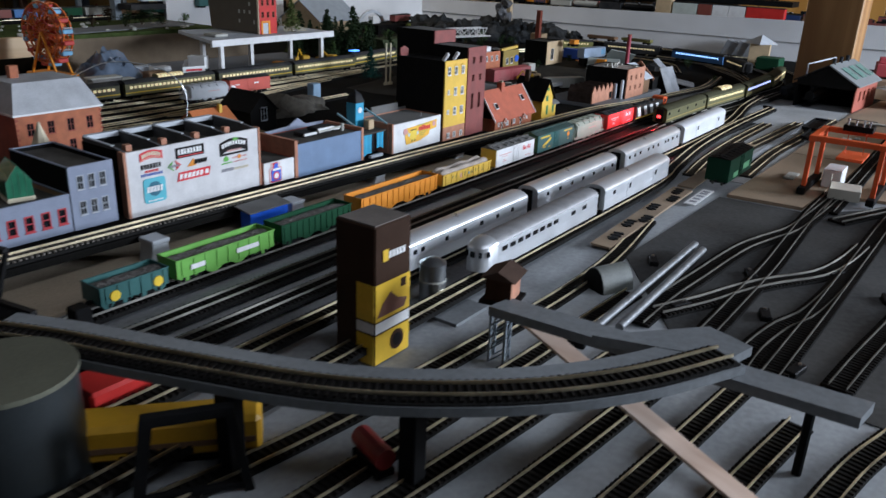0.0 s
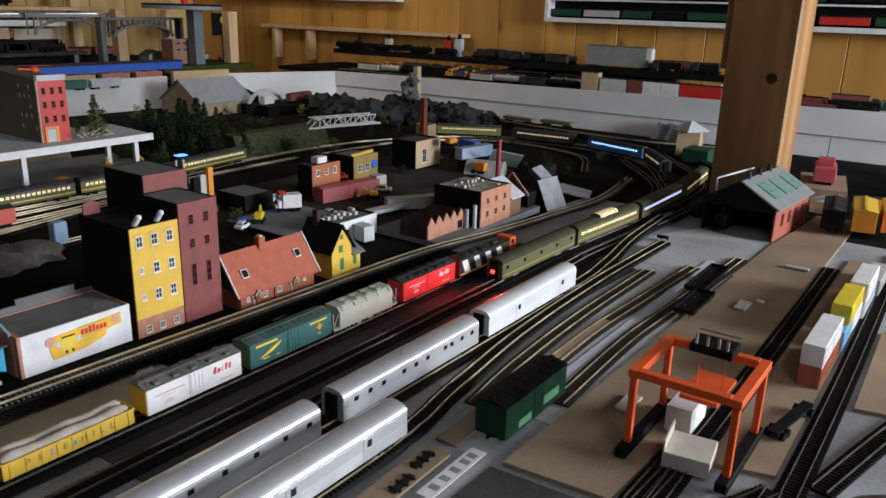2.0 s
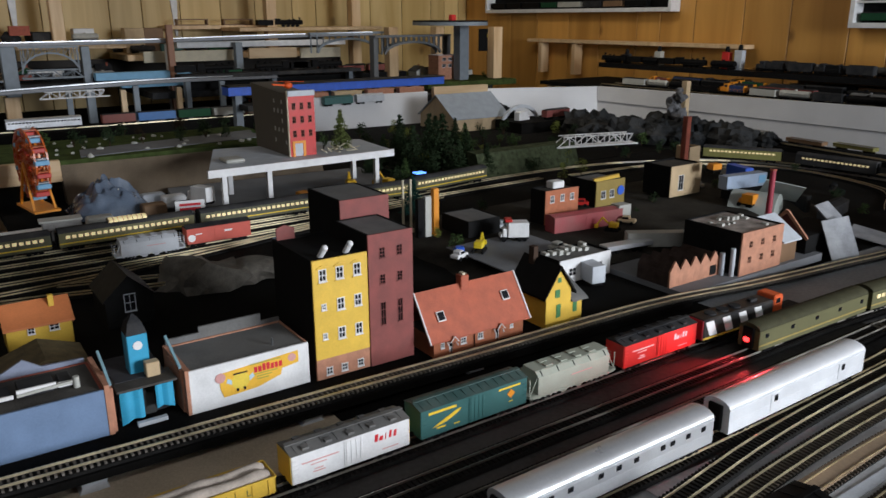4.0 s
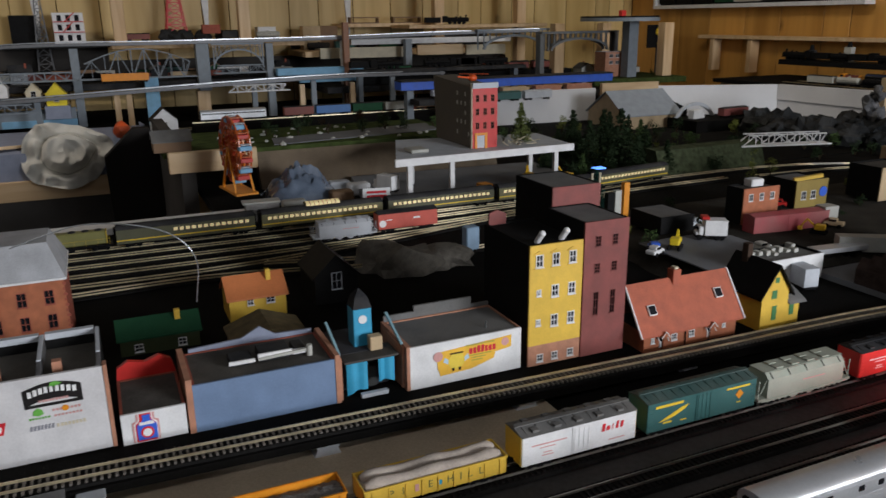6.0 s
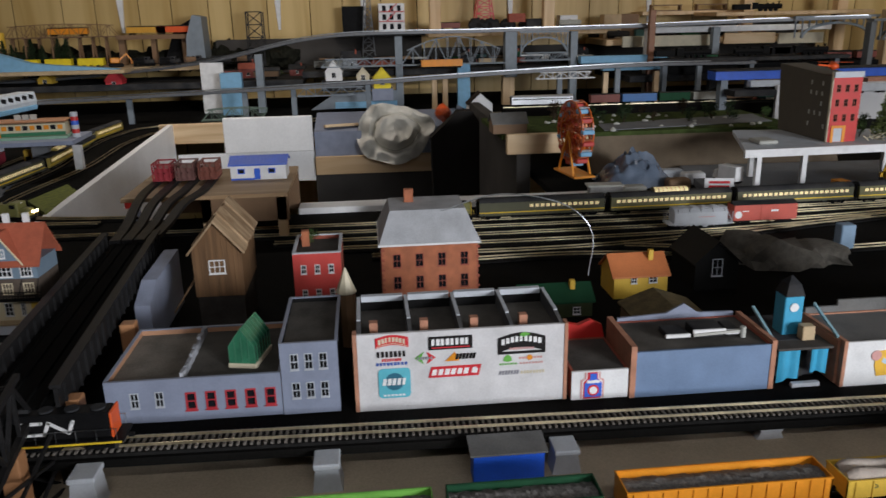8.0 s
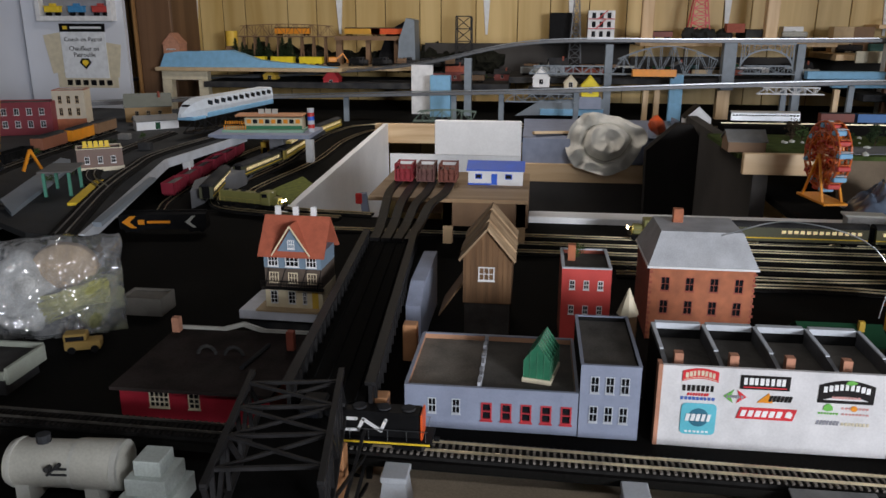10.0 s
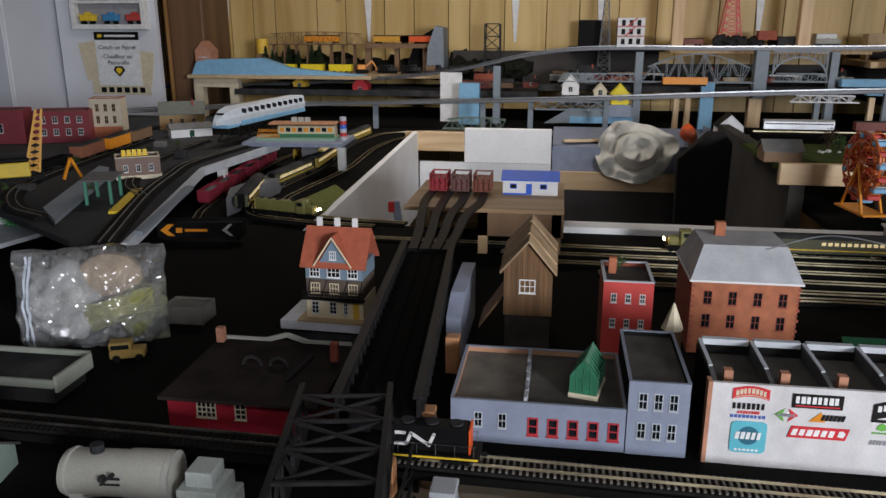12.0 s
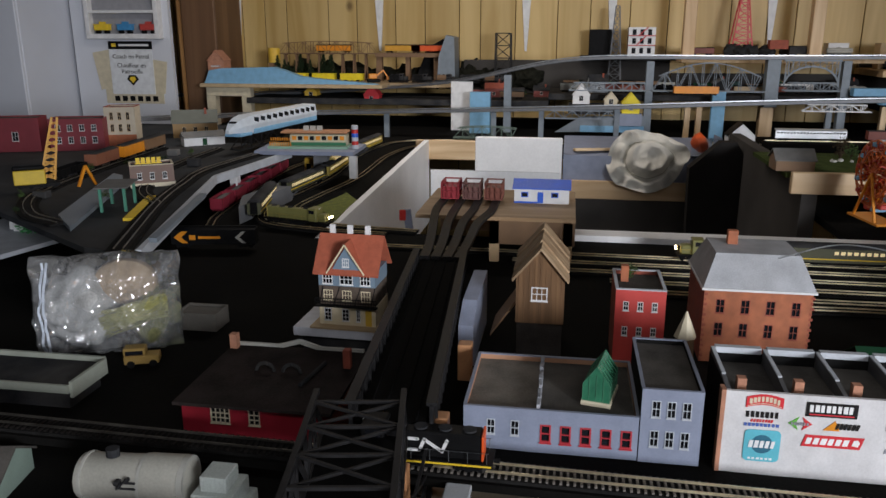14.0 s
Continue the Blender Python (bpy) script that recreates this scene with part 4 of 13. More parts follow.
lg = open_car((FX, 0.567, zf), 0, 0.15, LIME, GREY_LOAD, "bright green open hopper car with black interior", "open_hopper", 0.0225, slope=True, ribs=9)
bars(lg, [(0.03, 0.021, 0.035, 0.006, LETTER_WHITE), (-0.045, 0.02, 0.02, 0.006, LETTER_WHITE)], 0.018)
tg = open_car((FX, 0.44, zf), 0, 0.085, TEAL, GREY_LOAD, "short teal hopper car with yellow round emblems", "open_hopper", 0.02, slope=True, ribs=6)
for y in (-0.025, 0.028):
    part("marking", rod(nb(), (0.0168, y, 0.017), (0.0182, y, 0.017), 0.006, n=18), LETTER_YELLOW, tg)

# ---- the silver passenger cars ----
zs = 0.012 + RT
SIL_WHITE = mat("silver_grey_paint", (0.7, 0.72, 0.75), 0.4, 0.2, var=0.08, scale=25, bump=0.04)
passenger_car((AX, 1.76, zs), 0, 0.285, "light silver-grey baggage car with sliding doors", (), SIL_WHITE, doors=(-0.055, 0.09), name="baggage_car")
passenger_car((AX, 1.447, zs), 0, 0.285, "silver sleeping car with a row of small windows", [-0.12, -0.095, -0.07, -0.03, -0.005, 0.02, 0.06, 0.075, 0.1, 0.125], name="sleeping_car", win_w=0.0075)
passenger_car((AX, 1.125, zs), 0, 0.285, "silver coach with small windows and a shining roof", [-0.11, -0.07, -0.03, 0.01, 0.05, 0.09, 0.125], name="coach", win_w=0.0075)
passenger_car((AX, 0.81, zs), 0, 0.285, "silver coach with a bright reflecting roof", [-0.125, -0.11, -0.06, -0.02, 0.02, 0.06, 0.1], name="coach", win_w=0.0075)
passenger_car((BX, 1.195, zs), 0, 0.27, "silver baggage coach with slatted vent panels", [-0.1], doors=(-0.04, 0.07), name="coach")
passenger_car((BX, 0.88, zs), 0, 0.31, "silver observation car with a rounded tail", [-0.11 + i * 0.019 for i in range(8)] + [0.075, 0.11], round_end=1, roof=mat("dull_silver_roof", (0.3, 0.3, 0.31), 0.6, 0.5), name="observation_car", win_w=0.013)

# ---- the raised street of buildings along the front track ----
def zb(y):
    return 0.041 - 0.017 * y


FXW = -0.928  # plane of the street fronts
th = rig("street_shelf", (0, 0, 0), 0, "dark raised shelf carrying the street and its track", "shelf")
b = nb()
prism(b, [(0.17, zb(0.17) - 0.009), (2.3, zb(2.3) - 0.009), (2.3, zb(2.3) - 0.001), (0.17, zb(0.17) - 0.001)], "x", -1.14, -0.892)
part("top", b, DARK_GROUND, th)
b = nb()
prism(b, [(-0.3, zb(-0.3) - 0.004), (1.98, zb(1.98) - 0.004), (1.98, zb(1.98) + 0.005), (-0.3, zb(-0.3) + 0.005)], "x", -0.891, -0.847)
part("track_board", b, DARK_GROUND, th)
for y in (0.2, 0.66, 0.9, 1.14, 1.4, 1.65, 1.9):
    part("bearer", bx(-1.13, -0.9, y - 0.012, y + 0.012, 0.0, zb(y) - 0.0092), PINE, th)
BEIGE = mat("beige_board", (0.5, 0.41, 0.3), 0.85, var=0.25, scale=8, bump=0.3)
b = nb()
prism(b, [(0.262, -0.001), (1.3, -0.001), (1.3, 0.004), (0.262, 0.004)], "x", -0.955, -0.775)
single("board", b, BEIGE, "bare beige board lying under the raised track", "board")
# from y 1.3 on, the board's shade is put in as a dark sheet
single("board", bx(-0.955, -0.7755, 1.3005, 2.0, -0.001, 0.0038), DARK_GROUND, "dark sheet standing for shade beside the freight track", "board")
single("board", bx(-0.955, -0.72, -0.3, 0.26, -0.001, 0.0038), DARK_GROUND, "dark board below the street track", "board")
PIER = paint("pier_grey_white", (0.5, 0.53, 0.57), 0.7)
for y in (0.315, 0.545, 0.785, 1.02, 1.27, 1.52):
    zt = zb(y) + (0.004 if y < 0.9 else -0.0045)
    b = nb()
    p = rig("bridge_pier", (-0.832 if y < 0.9 else -0.868, y, 0.0), 0, "small pale grey pier under the raised track", "pier", "piers of the raised track")
    prism(b, [(-0.015, 0.004), (0.015, 0.004), (0.011, zt - 0.006), (-0.011, zt - 0.006)], "x", -0.012, 0.014)
    part("shaft", b, PIER, p)
    part("cap", bx(-0.014, 0.016, -0.013, 0.013, zt - 0.006, zt, b=0.001), PIER, p)
track([(-0.868, y, zb(y) + 0.0055) for y in (-0.3, -0.1, 0.15)], "raised street track with dark ties before the truss", 0.0035, rail_mat=RAIL_DARK)
track([(-0.868, y, zb(y) + 0.0055) for y in (0.15, 0.45, 0.9, 1.5, 1.9)] + [(-0.842, 2.14, zb(2.14) + 0.004), (-0.822, 2.4, 0.004), (-0.805, 2.65, 0.003), (-0.85, 2.95, 0.002)], "raised street track with weathered ties and bright rails", 0.0035, parts=True, tie_mat=mat("weathered_tie", (0.15, 0.135, 0.118), 0.85, var=0.3, scale=90, piece=0.25))

ROOF_TAR = mat("tar_roof", (0.075, 0.07, 0.064), 0.9, var=0.35, scale=30, bump=0.5, dust=0.35)
# Black for walls turned from the light, shade set as colour; also dark parts
SHADE_BLACK = mat("shade_black_wall", (0.012, 0.012, 0.012), 0.85, var=0.2)


def shell(th, x0, x1, y0, y1, z0, z1, wall, roof, holes=(), parapet=0.006, t=0.003, roof_drop=None, side=None):
    """Four walls round a sunken flat roof; holes are cut in the street front."""
    b = nb()
    wall_face(b, "x", x1, t, y0, y1, z0, z1, holes)
    part("front_wall", b, wall, th)
    side = side or wall
    part("side_wall", bx(x0, x1 - t, y0, y0 + t, z0, z1), side, th)
    part("side_wall", bx(x0, x1 - t, y1 - t, y1, z0, z1), side, th)
    part("back_wall", bx(x0, x0 + t, y0 + t, y1 - t, z0, z1), side, th)
    part("roof", bx(x0 + t, x1 - t, y0 + t, y1 - t, z1 - parapet - 0.002, z1 - parapet), roof, th)


def coping(th, x0, x1, y0, y1, z, material, w=0.004, h=0.0018):
    b = nb()
    for a in ((x0 - 0.0006, x0 + w, y0, y1), (x1 - w, x1 + 0.0008, y0, y1), (x0 + w, x1 - w, y0 - 0.0006, y0 + w), (x0 + w, x1 - w, y1 - w, y1 + 0.0006)):
        box(b, *a, z, z + h)
    part("coping", b, material, th)


# grey-blue store with a tower
b1 = rig("grey_store", (0, 0, 0), 0, "grey-blue two-part store with red-framed and white-framed windows", "building", "street buildings")
zl, zg = 0.083, zb(0.43)
sm = [(0.338, 0.061, 0.009, 0.018), (0.364, 0.061, 0.009, 0.018)]
rd = [(0.397 + 0.0212 * i, 0.057, 0.0115, 0.021) for i in range(5)]
shell(b1, -1.075, FXW, 0.308, 0.494, zg, zl, GREYBLUE, mat("dusty_tan_roof", (0.17, 0.15, 0.125), 0.9, var=0.4, scale=28, bump=0.5, dust=0.25), sm + rd, 0.006, side=paint("pink_side", (0.45, 0.24, 0.14)))
for h in sm:
    window(b1, FXW, *h, PIER, bar_w=0.0008)
for h in rd:
    window(b1, FXW, *h, paint("faded_red_frame", (0.42, 0.03, 0.04)), bar_w=0.0017, cols=1)
part("rear_roof", bx(-1.071, -0.9335, 0.391, 0.49, zl - 0.0062, zl - 0.0055), ROOF_TAR, b1)
b = nb()
for i in range(14):
    x = -1.071 + i * 0.00986
    box(b, x, x + 0.00985, 0.386 + 0.0006 * (i % 3), 0.3905 - 0.0005 * (i % 2), zl - 0.0063, zl + (0.002, 0.0045, 0.0032, 0.0052, 0.0015)[i % 5])
part("fire_wall", b, mat("broken_grey_wall", (0.33, 0.34, 0.37), 0.85, var=0.4, scale=60, bump=0.4), b1, "broken top of a grey fire wall")
coping(b1, -1.075, FXW, 0.308, 0.494, zl, GREYBLUE, 0.003, 0.0014)
tw = [(0.51 + 0.0155 * i, z, 0.009, 0.019) for i in range(3) for z in (0.062, 0.096)]
shell(b1, -1.07, FXW + 0.0015, 0.495, 0.557, zg, 0.117, GREYBLUE, ROOF_TAR, tw, 0.005, side=SHADE_BLACK)
for h in tw:
    window(b1, FXW + 0.0015, *h, PIER, bar_w=0.0008)
coping(b1, -1.07, FXW + 0.0015, 0.495, 0.557, 0.117, GREYBLUE, 0.003, 0.0014)
# green glasshouse on its roof
gh = rig("glasshouse", (-0.985, 0.455, zl - 0.0055), -12, "translucent green plastic glasshouse standing on the store roof", "glasshouse")
GGLASS = mat("green_translucent_plastic", (0.03, 0.155, 0.085), 0.22, var=0.3, bump=0.1, coat=0.5)
part("base", bx(-0.032, 0.032, -0.019, 0.019, 0, 0.006, b=0.0006), CREAM, gh)
b = nb()
prism(b, [(-0.017, 0.006), (0.017, 0.006), (0.017, 0.028), (0, 0.05), (-0.017, 0.028)], "x", -0.03, 0.03)
part("glazing", b, GGLASS, gh)
b = nb()
for i in range(7):
    x = -0.03 + i * 0.01
    for s in (-1, 1):
        bar(b, (x, s * 0.0172, 0.028), (x, 0, 0.0505), 0.0008)
        bar(b, (x, s * 0.0172, 0.006), (x, s * 0.0172, 0.028), 0.0008)
bar(b, (-0.03, 0, 0.0505), (0.03, 0, 0.0505), 0.0012)
for y in (-0.009, 0, 0.009):
    bar(b, (0.0303, y, 0.006), (0.0303, y, 0.04), 0.0008)
part("glazing_bar", b, paint("pale_green_bar", (0.05, 0.19, 0.11)), gh)
gh.scale = (0.86, 0.86, 0.92)
# pale cone behind the tower
b = nb()
rod(b, (0, 0, 0), (0, 0, 0.034), 0.014, 0.001, n=8)
cn = single("cone_roof", b, CREAM, "small pale pointed cone roof of a kiosk", "cone roof")
cn.matrix_world = pose(-1.115, 0.563, 0.105)
single("kiosk", rod(nb(), (-1.115, 0.563, 0.0), (-1.115, 0.563, 0.1045), 0.012, n=8), BROWN, "brown round kiosk under a pale cone roof", "kiosk")

# white warehouse with the painted signs
b2 = rig("warehouse", (0, 0, 0), 0, "white-fronted brick warehouse with painted sign board and fire walls", "building", "street buildings")
zg = zb(0.69)
shell(b2, -1.032, FXW, 0.578, 0.808, zg, 0.122, paint("sign_wall_white", (0.62, 0.61, 0.615)), ROOF_TAR, (), 0.011, 0.004, side=SHADE_BLACK)
part("corner_trim", bx(-0.94, FXW + 0.001, 0.5735, 0.5778, zg, 0.123), BRICK_PINK, b2)
part("corner_trim", bx(-0.94, FXW + 0.001, 0.8082, 0.812, zg, 0.123), BRICK_PINK, b2)
for i in range(5):
    y = 0.5805 + i * 0.0562
    b = nb()
    prism(b, [(-1.03, 0.1), (-0.9325, 0.1), (-0.9325, 0.1225), (-0.96, 0.1255), (-1.03, 0.127)], "y", y - 0.0022, y + 0.0022)
    # fire wall sides dark for their shade; only caps keep the lit grey
    part("fire_wall", b, mat("shaded_fire_wall", (0.09, 0.09, 0.095), 0.8, var=0.35, scale=40, bump=0.3, dust=0.2), b2)
    part("fire_wall_cap", bar(nb(), (-1.03, y, 0.1279), (-0.96, y, 0.1264), 0.004, 0.0016), PIER, b2)
    if i < 4:
        part("chimney", bx(-0.957, -0.948, y + 0.012, y + 0.021, 0.111, 0.127), BRICK_PINK, b2)
        part("back_coping", bx(-1.036, -1.028, y + 0.003, y + 0.053, 0.122, 0.129), PIER, b2)
X0 = FXW + 0.0003
SIGN_RED, SIGN_BLACK = paint("sign_red", (0.6, 0.02, 0.03)), paint("sign_black", (0.02, 0.018, 0.018))
SIGN_CYAN, SIGN_GREEN = paint("sign_cyan", (0.1, 0.45, 0.55)), paint("sign_green", (0.12, 0.4, 0.06))
SIGN_GREY = paint("sign_grey", (0.25, 0.25, 0.28))


def sign(th, y0, y1, z0, z1, m, x=X0, t=0.0008, lab=""):
    return part("sign", bx(x, x + t, y0, y1, z0, z1), m, th, lab)


def arch_sign(th, y0, y1, z0, z1, rise, m, x=X0, t=0.0008, n=8):
    top = [(y0 + (y1 - y0) * i / n, z1 + rise * math.sin(math.pi * i / n)) for i in range(n + 1)]
    bot = [(y0 + (y1 - y0) * i / n, z0 + rise * math.sin(math.pi * i / n)) for i in range(n, -1, -1)]
    return part("sign", prism(nb(), top + bot, "x", x, x + t), m, th)




def word_bars(th, y0, y1, z0, z1, n, m, x=X0, slant=0.0, rise=0.0, t=0.0004, seed=1):
    """A printed word, shown as n plain upright bars on a straight or arched line."""
    rng = random.Random(seed)
    w, h = (y1 - y0) / n, z1 - z0
    b = nb()
    for i in range(n):
        lift = rise * math.sin(math.pi * (i + 0.5) / n)
        y, k, f = y0 + i * w, slant * h, rng.uniform(0.6, 0.78)
        prism(b, [(y, z0 + lift), (y + w * f, z0 + lift), (y + w * f + k, z1 + lift), (y + k, z1 + lift)], "x", x, x + t)
    return part("sign_print", b, m, th)


SIGN_BLUE = paint("sign_blue", (0.06, 0.12, 0.4))
arch_sign(b2, 0.598, 0.634, 0.1055, 0.117, 0.0035, SIGN_RED)
arch_sign(b2, 0.5995, 0.6325, 0.1068, 0.1075, 0.0035, CREAM, X0 + 0.0008, 0.0003)
word_bars(b2, 0.601, 0.6315, 0.1092, 0.1148, 8, CREAM, X0 + 0.0008, 0, 0.0035, seed=2)
word_bars(b2, 0.599, 0.632, 0.0945, 0.1012, 7, SIGN_BLACK, seed=3)
word_bars(b2, 0.604, 0.626, 0.0893, 0.0925, 8, LETTER_RED, slant=0.3, seed=4)
word_bars(b2, 0.598, 0.633, 0.0845, 0.088, 9, SIGN_BLUE, seed=5)
b = nb()
r, yc, zc2, hw = 0.005, 0.6175, 0.063, 0.0178
prism(b, [(yc + sx * (hw - r) + r * math.cos(a0 + k * math.pi / 8), zc2 + sz * (hw - r) + r * math.sin(a0 + k * math.pi / 8)) for sx, sz, a0 in ((1, 1, 0), (-1, 1, math.pi / 2), (-1, -1, math.pi), (1, -1, 1.5 * math.pi)) for k in range(5)], "x", X0, X0 + 0.0008)
part("sign", b, SIGN_CYAN, b2)
part("sign", rod(nb(), (X0 + 0.0008, 0.6175, 0.065), (X0 + 0.0011, 0.6175, 0.065), 0.0105, n=20), paint("sign_teal", (0.02, 0.13, 0.2)), b2)
word_bars(b2, 0.604, 0.631, 0.061, 0.069, 5, LETTER_WHITE, X0 + 0.0011, 0.15, seed=6)
word_bars(b2, 0.605, 0.63, 0.0475, 0.0495, 6, LETTER_WHITE, X0 + 0.0008, seed=7)
sign(b2, 0.656, 0.7045, 0.1, 0.1155, SIGN_BLACK)
word_bars(b2, 0.659, 0.7015, 0.1052, 0.1128, 8, LETTER_WHITE, X0 + 0.0008, seed=8)
sign(b2, 0.659, 0.7015, 0.1018, 0.1031, SIGN_RED, X0 + 0.0008, 0.0003)
for k, (m, q) in enumerate(((SIGN_GREEN, 1), (SIGN_RED, -1))):
    b = nb()
    prism(b, [(0.652 - q * 0.0015, 0.0985), (0.652 - q * 0.0115, 0.091), (0.652 - q * 0.0015, 0.0835), (0.652 - q * 0.0045, 0.091)], "x", X0, X0 + 0.0006)
    part("sign", b, m, b2)
word_bars(b2, 0.643, 0.661, 0.0893, 0.0925, 6, SIGN_GREY, X0 + 0.0006, seed=9)
b = nb()
prism(b, [(0.674, 0.0855), (0.69, 0.0855), (0.685, 0.0965)], "x", X0, X0 + 0.0006)
part("sign", b, ORANGE, b2)
word_bars(b2, 0.685, 0.708, 0.0875, 0.094, 6, SIGN_BLACK, X0 + 0.0006, 0.25, seed=10)
b = nb()
prism(b, [(0.655, 0.0665), (0.711, 0.0665), (0.7145, 0.0795), (0.6585, 0.0795)], "x", X0, X0 + 0.0007)
part("sign", b, SIGN_RED, b2)
word_bars(b2, 0.6585, 0.701, 0.0695, 0.0765, 6, LETTER_WHITE, X0 + 0.0007, 0.25, seed=11)
b = nb()
prism(b, [(0.703, 0.0705), (0.709, 0.0695), (0.7105, 0.074), (0.7085, 0.0772), (0.7045, 0.0765)], "x", X0 + 0.0007, X0 + 0.0011)
part("sign", b, LETTER_WHITE, b2)
arch_sign(b2, 0.733, 0.7865, 0.0915, 0.109, 0.006, SIGN_BLACK)
arch_sign(b2, 0.733, 0.7865, 0.0895, 0.0925, 0.0, SIGN_BLACK)
word_bars(b2, 0.737, 0.783, 0.1005, 0.107, 9, LETTER_WHITE, X0 + 0.0008, 0, 0.004, seed=12)
word_bars(b2, 0.746, 0.774, 0.0948, 0.0972, 9, LETTER_FADE, X0 + 0.0008, seed=13)
b = nb()
prism(b, [(0.757, 0.1105), (0.763, 0.1095), (0.769, 0.1125), (0.764, 0.1155), (0.759, 0.1145)], "x", X0 + 0.0008, X0 + 0.0012)
part("sign", b, SIGN_GREEN, b2)
b = nb()
prism(b, [(0.739, 0.0815), (0.744, 0.08), (0.749, 0.0815), (0.748, 0.086), (0.744, 0.089), (0.74, 0.086)], "x", X0, X0 + 0.0006)
part("sign", b, SIGN_GREEN, b2)
part("sign", rod(nb(), (X0, 0.769, 0.0842), (X0 + 0.0008, 0.769, 0.0842), 0.0032, n=12), ORANGE, b2)
word_bars(b2, 0.757, 0.784, 0.0828, 0.0852, 8, LETTER_FADE, X0 + 0.0001, seed=14)
word_bars(b2, 0.735, 0.755, 0.0765, 0.0785, 7, SIGN_GREEN, seed=15)
word_bars(b2, 0.758, 0.785, 0.0765, 0.0785, 8, LETTER_FADE, seed=16)
word_bars(b2, 0.734, 0.757, 0.0645, 0.0695, 7, SIGN_GREY, slant=0.2, seed=17)
word_bars(b2, 0.759, 0.787, 0.0645, 0.068, 8, CREAM, seed=18)

# little white shop with the blue bottle sign
b3 = rig("bottle_shop", (0, 0, 0), 0, "small white shop with a blue bottle sign and red parapet", "building", "street buildings")
zg = zb(0.845)
shell(b3, -1.02, FXW, 0.818, 0.884, zg, 0.062, WHITE, ROOF_TAR, (), 0.001, side=BRICK)
b = nb()
prism(b, [(0.818, 0.06), (0.884, 0.06), (0.88, 0.078), (0.866, 0.085), (0.85, 0.079), (0.832, 0.083), (0.82, 0.076)], "x", -1.028, -1.021)
part("parapet", b, RED, b3)
for grow, m, dx in ((0.0042, LETTER_FADE, 0.0), (0.0022, LETTER_WHITE, 0.0002), (0.001, LETTER_RED, 0.0004)):
    part("sign", prism(nb(), [(0.8325 - grow, 0.028), (0.8515 + grow, 0.028), (0.8515 + grow, 0.047 + grow), (0.847 + grow, 0.053), (0.847 + grow, 0.0605), (0.837 - grow, 0.0605), (0.837 - grow, 0.053), (0.8325 - grow, 0.047 + grow)], "x", X0 + dx, X0 + dx + 0.0003), m, b3)
b = nb()
prism(b, [(0.833, 0.03), (0.853, 0.03), (0.853, 0.047), (0.847, 0.053), (0.847, 0.059), (0.839, 0.059), (0.839, 0.053), (0.833, 0.047)], "x", X0 + 0.0006, X0 + 0.0011)
part("sign", b, BLUE, b3)
part("sign", prism(nb(), [(0.8355, 0.0475), (0.8505, 0.0475), (0.8505, 0.05), (0.846, 0.0515), (0.84, 0.0505), (0.8355, 0.0515)], "x", X0 + 0.0011, X0 + 0.0014), LETTER_WHITE, b3)
part("sign", rod(nb(), (X0 + 0.001, 0.843, 0.0385), (X0 + 0.0014, 0.843, 0.0385), 0.0068, n=20), LETTER_RED, b3)
part("sign", rod(nb(), (X0 + 0.0014, 0.843, 0.0385), (X0 + 0.0018, 0.843, 0.0385), 0.0046, n=20), LETTER_WHITE, b3)

# plain slate-blue hall
b4 = rig("blue_hall", (0, 0, 0), 0, "plain slate-blue hall with brick edges and rooftop machines", "building", "street buildings")
zg = zb(0.97)
shell(b4, -1.02, FXW, 0.893, 1.053, zg, 0.081, SLATE_BLUE, ROOF_TAR, (), 0.001, side=BRICK)
part("brick_edge", bx(-1.02, FXW + 0.001, 0.8862, 0.8928, zg, 0.089), BRICK_PINK, b4)
part("brick_edge", bx(-1.02, FXW + 0.001, 1.0532, 1.059, zg, 0.086), BRICK_PINK, b4)
b = nb()
prism(b, [(0.9, 0.078), (1.05, 0.078), (1.05, 0.086), (1.004, 0.087), (0.985, 0.1), (0.962, 0.088), (0.9, 0.085)], "x", -1.024, -1.0205)
part("gable_parapet", b, GREYBLUE, b4)
for y, w, h in ((0.952, 0.026, 0.007), (0.99, 0.036, 0.011), (1.02, 0.014, 0.009)):
    m = part("roof_machine", bx(-0.985, -0.958, y - w / 2, y + w / 2, 0.081, 0.081 + h, b=0.001), DARK, b4)
    part("front_plate", bx(-0.958, -0.955, y - w / 2 - 0.002, y + w / 2 + 0.002, 0.081 + h * 0.35, 0.081 + h, b=0.0005), WHITE, m, "white front plate")
part("roof_pipe", bar(nb(), (-0.954, 0.97, 0.0865), (-0.954, 1.026, 0.089), 0.003), CARGREY, b4)
part("roof_vent", rod(nb(), (-0.954, 1.03, 0.081), (-0.954, 1.03, 0.094), 0.0035, n=12), CARGREY, b4)

# turquoise clock-tower chapel between brick wings
b5 = rig("turquoise_chapel", (0, 0, 0), 0, "small turquoise chapel with a clock tower behind an open porch", "building", "street buildings")
zg = zb(1.1)
part("nave", bx(-1.04, -0.96, 1.07, 1.13, zg, 0.07, b=0.001), mat("chapel_dark", (0.05, 0.05, 0.055), 0.8), b5)
part("tower", bx(-1.0, -0.976, 1.092, 1.116, zg, 0.119, b=0.001), TURQ, b5)
b = nb()
v = [b.verts.new(p) for p in ((-1.001, 1.092, 0.119), (-0.975, 1.092, 0.119), (-0.975, 1.116, 0.119), (-1.001, 1.116, 0.119))]
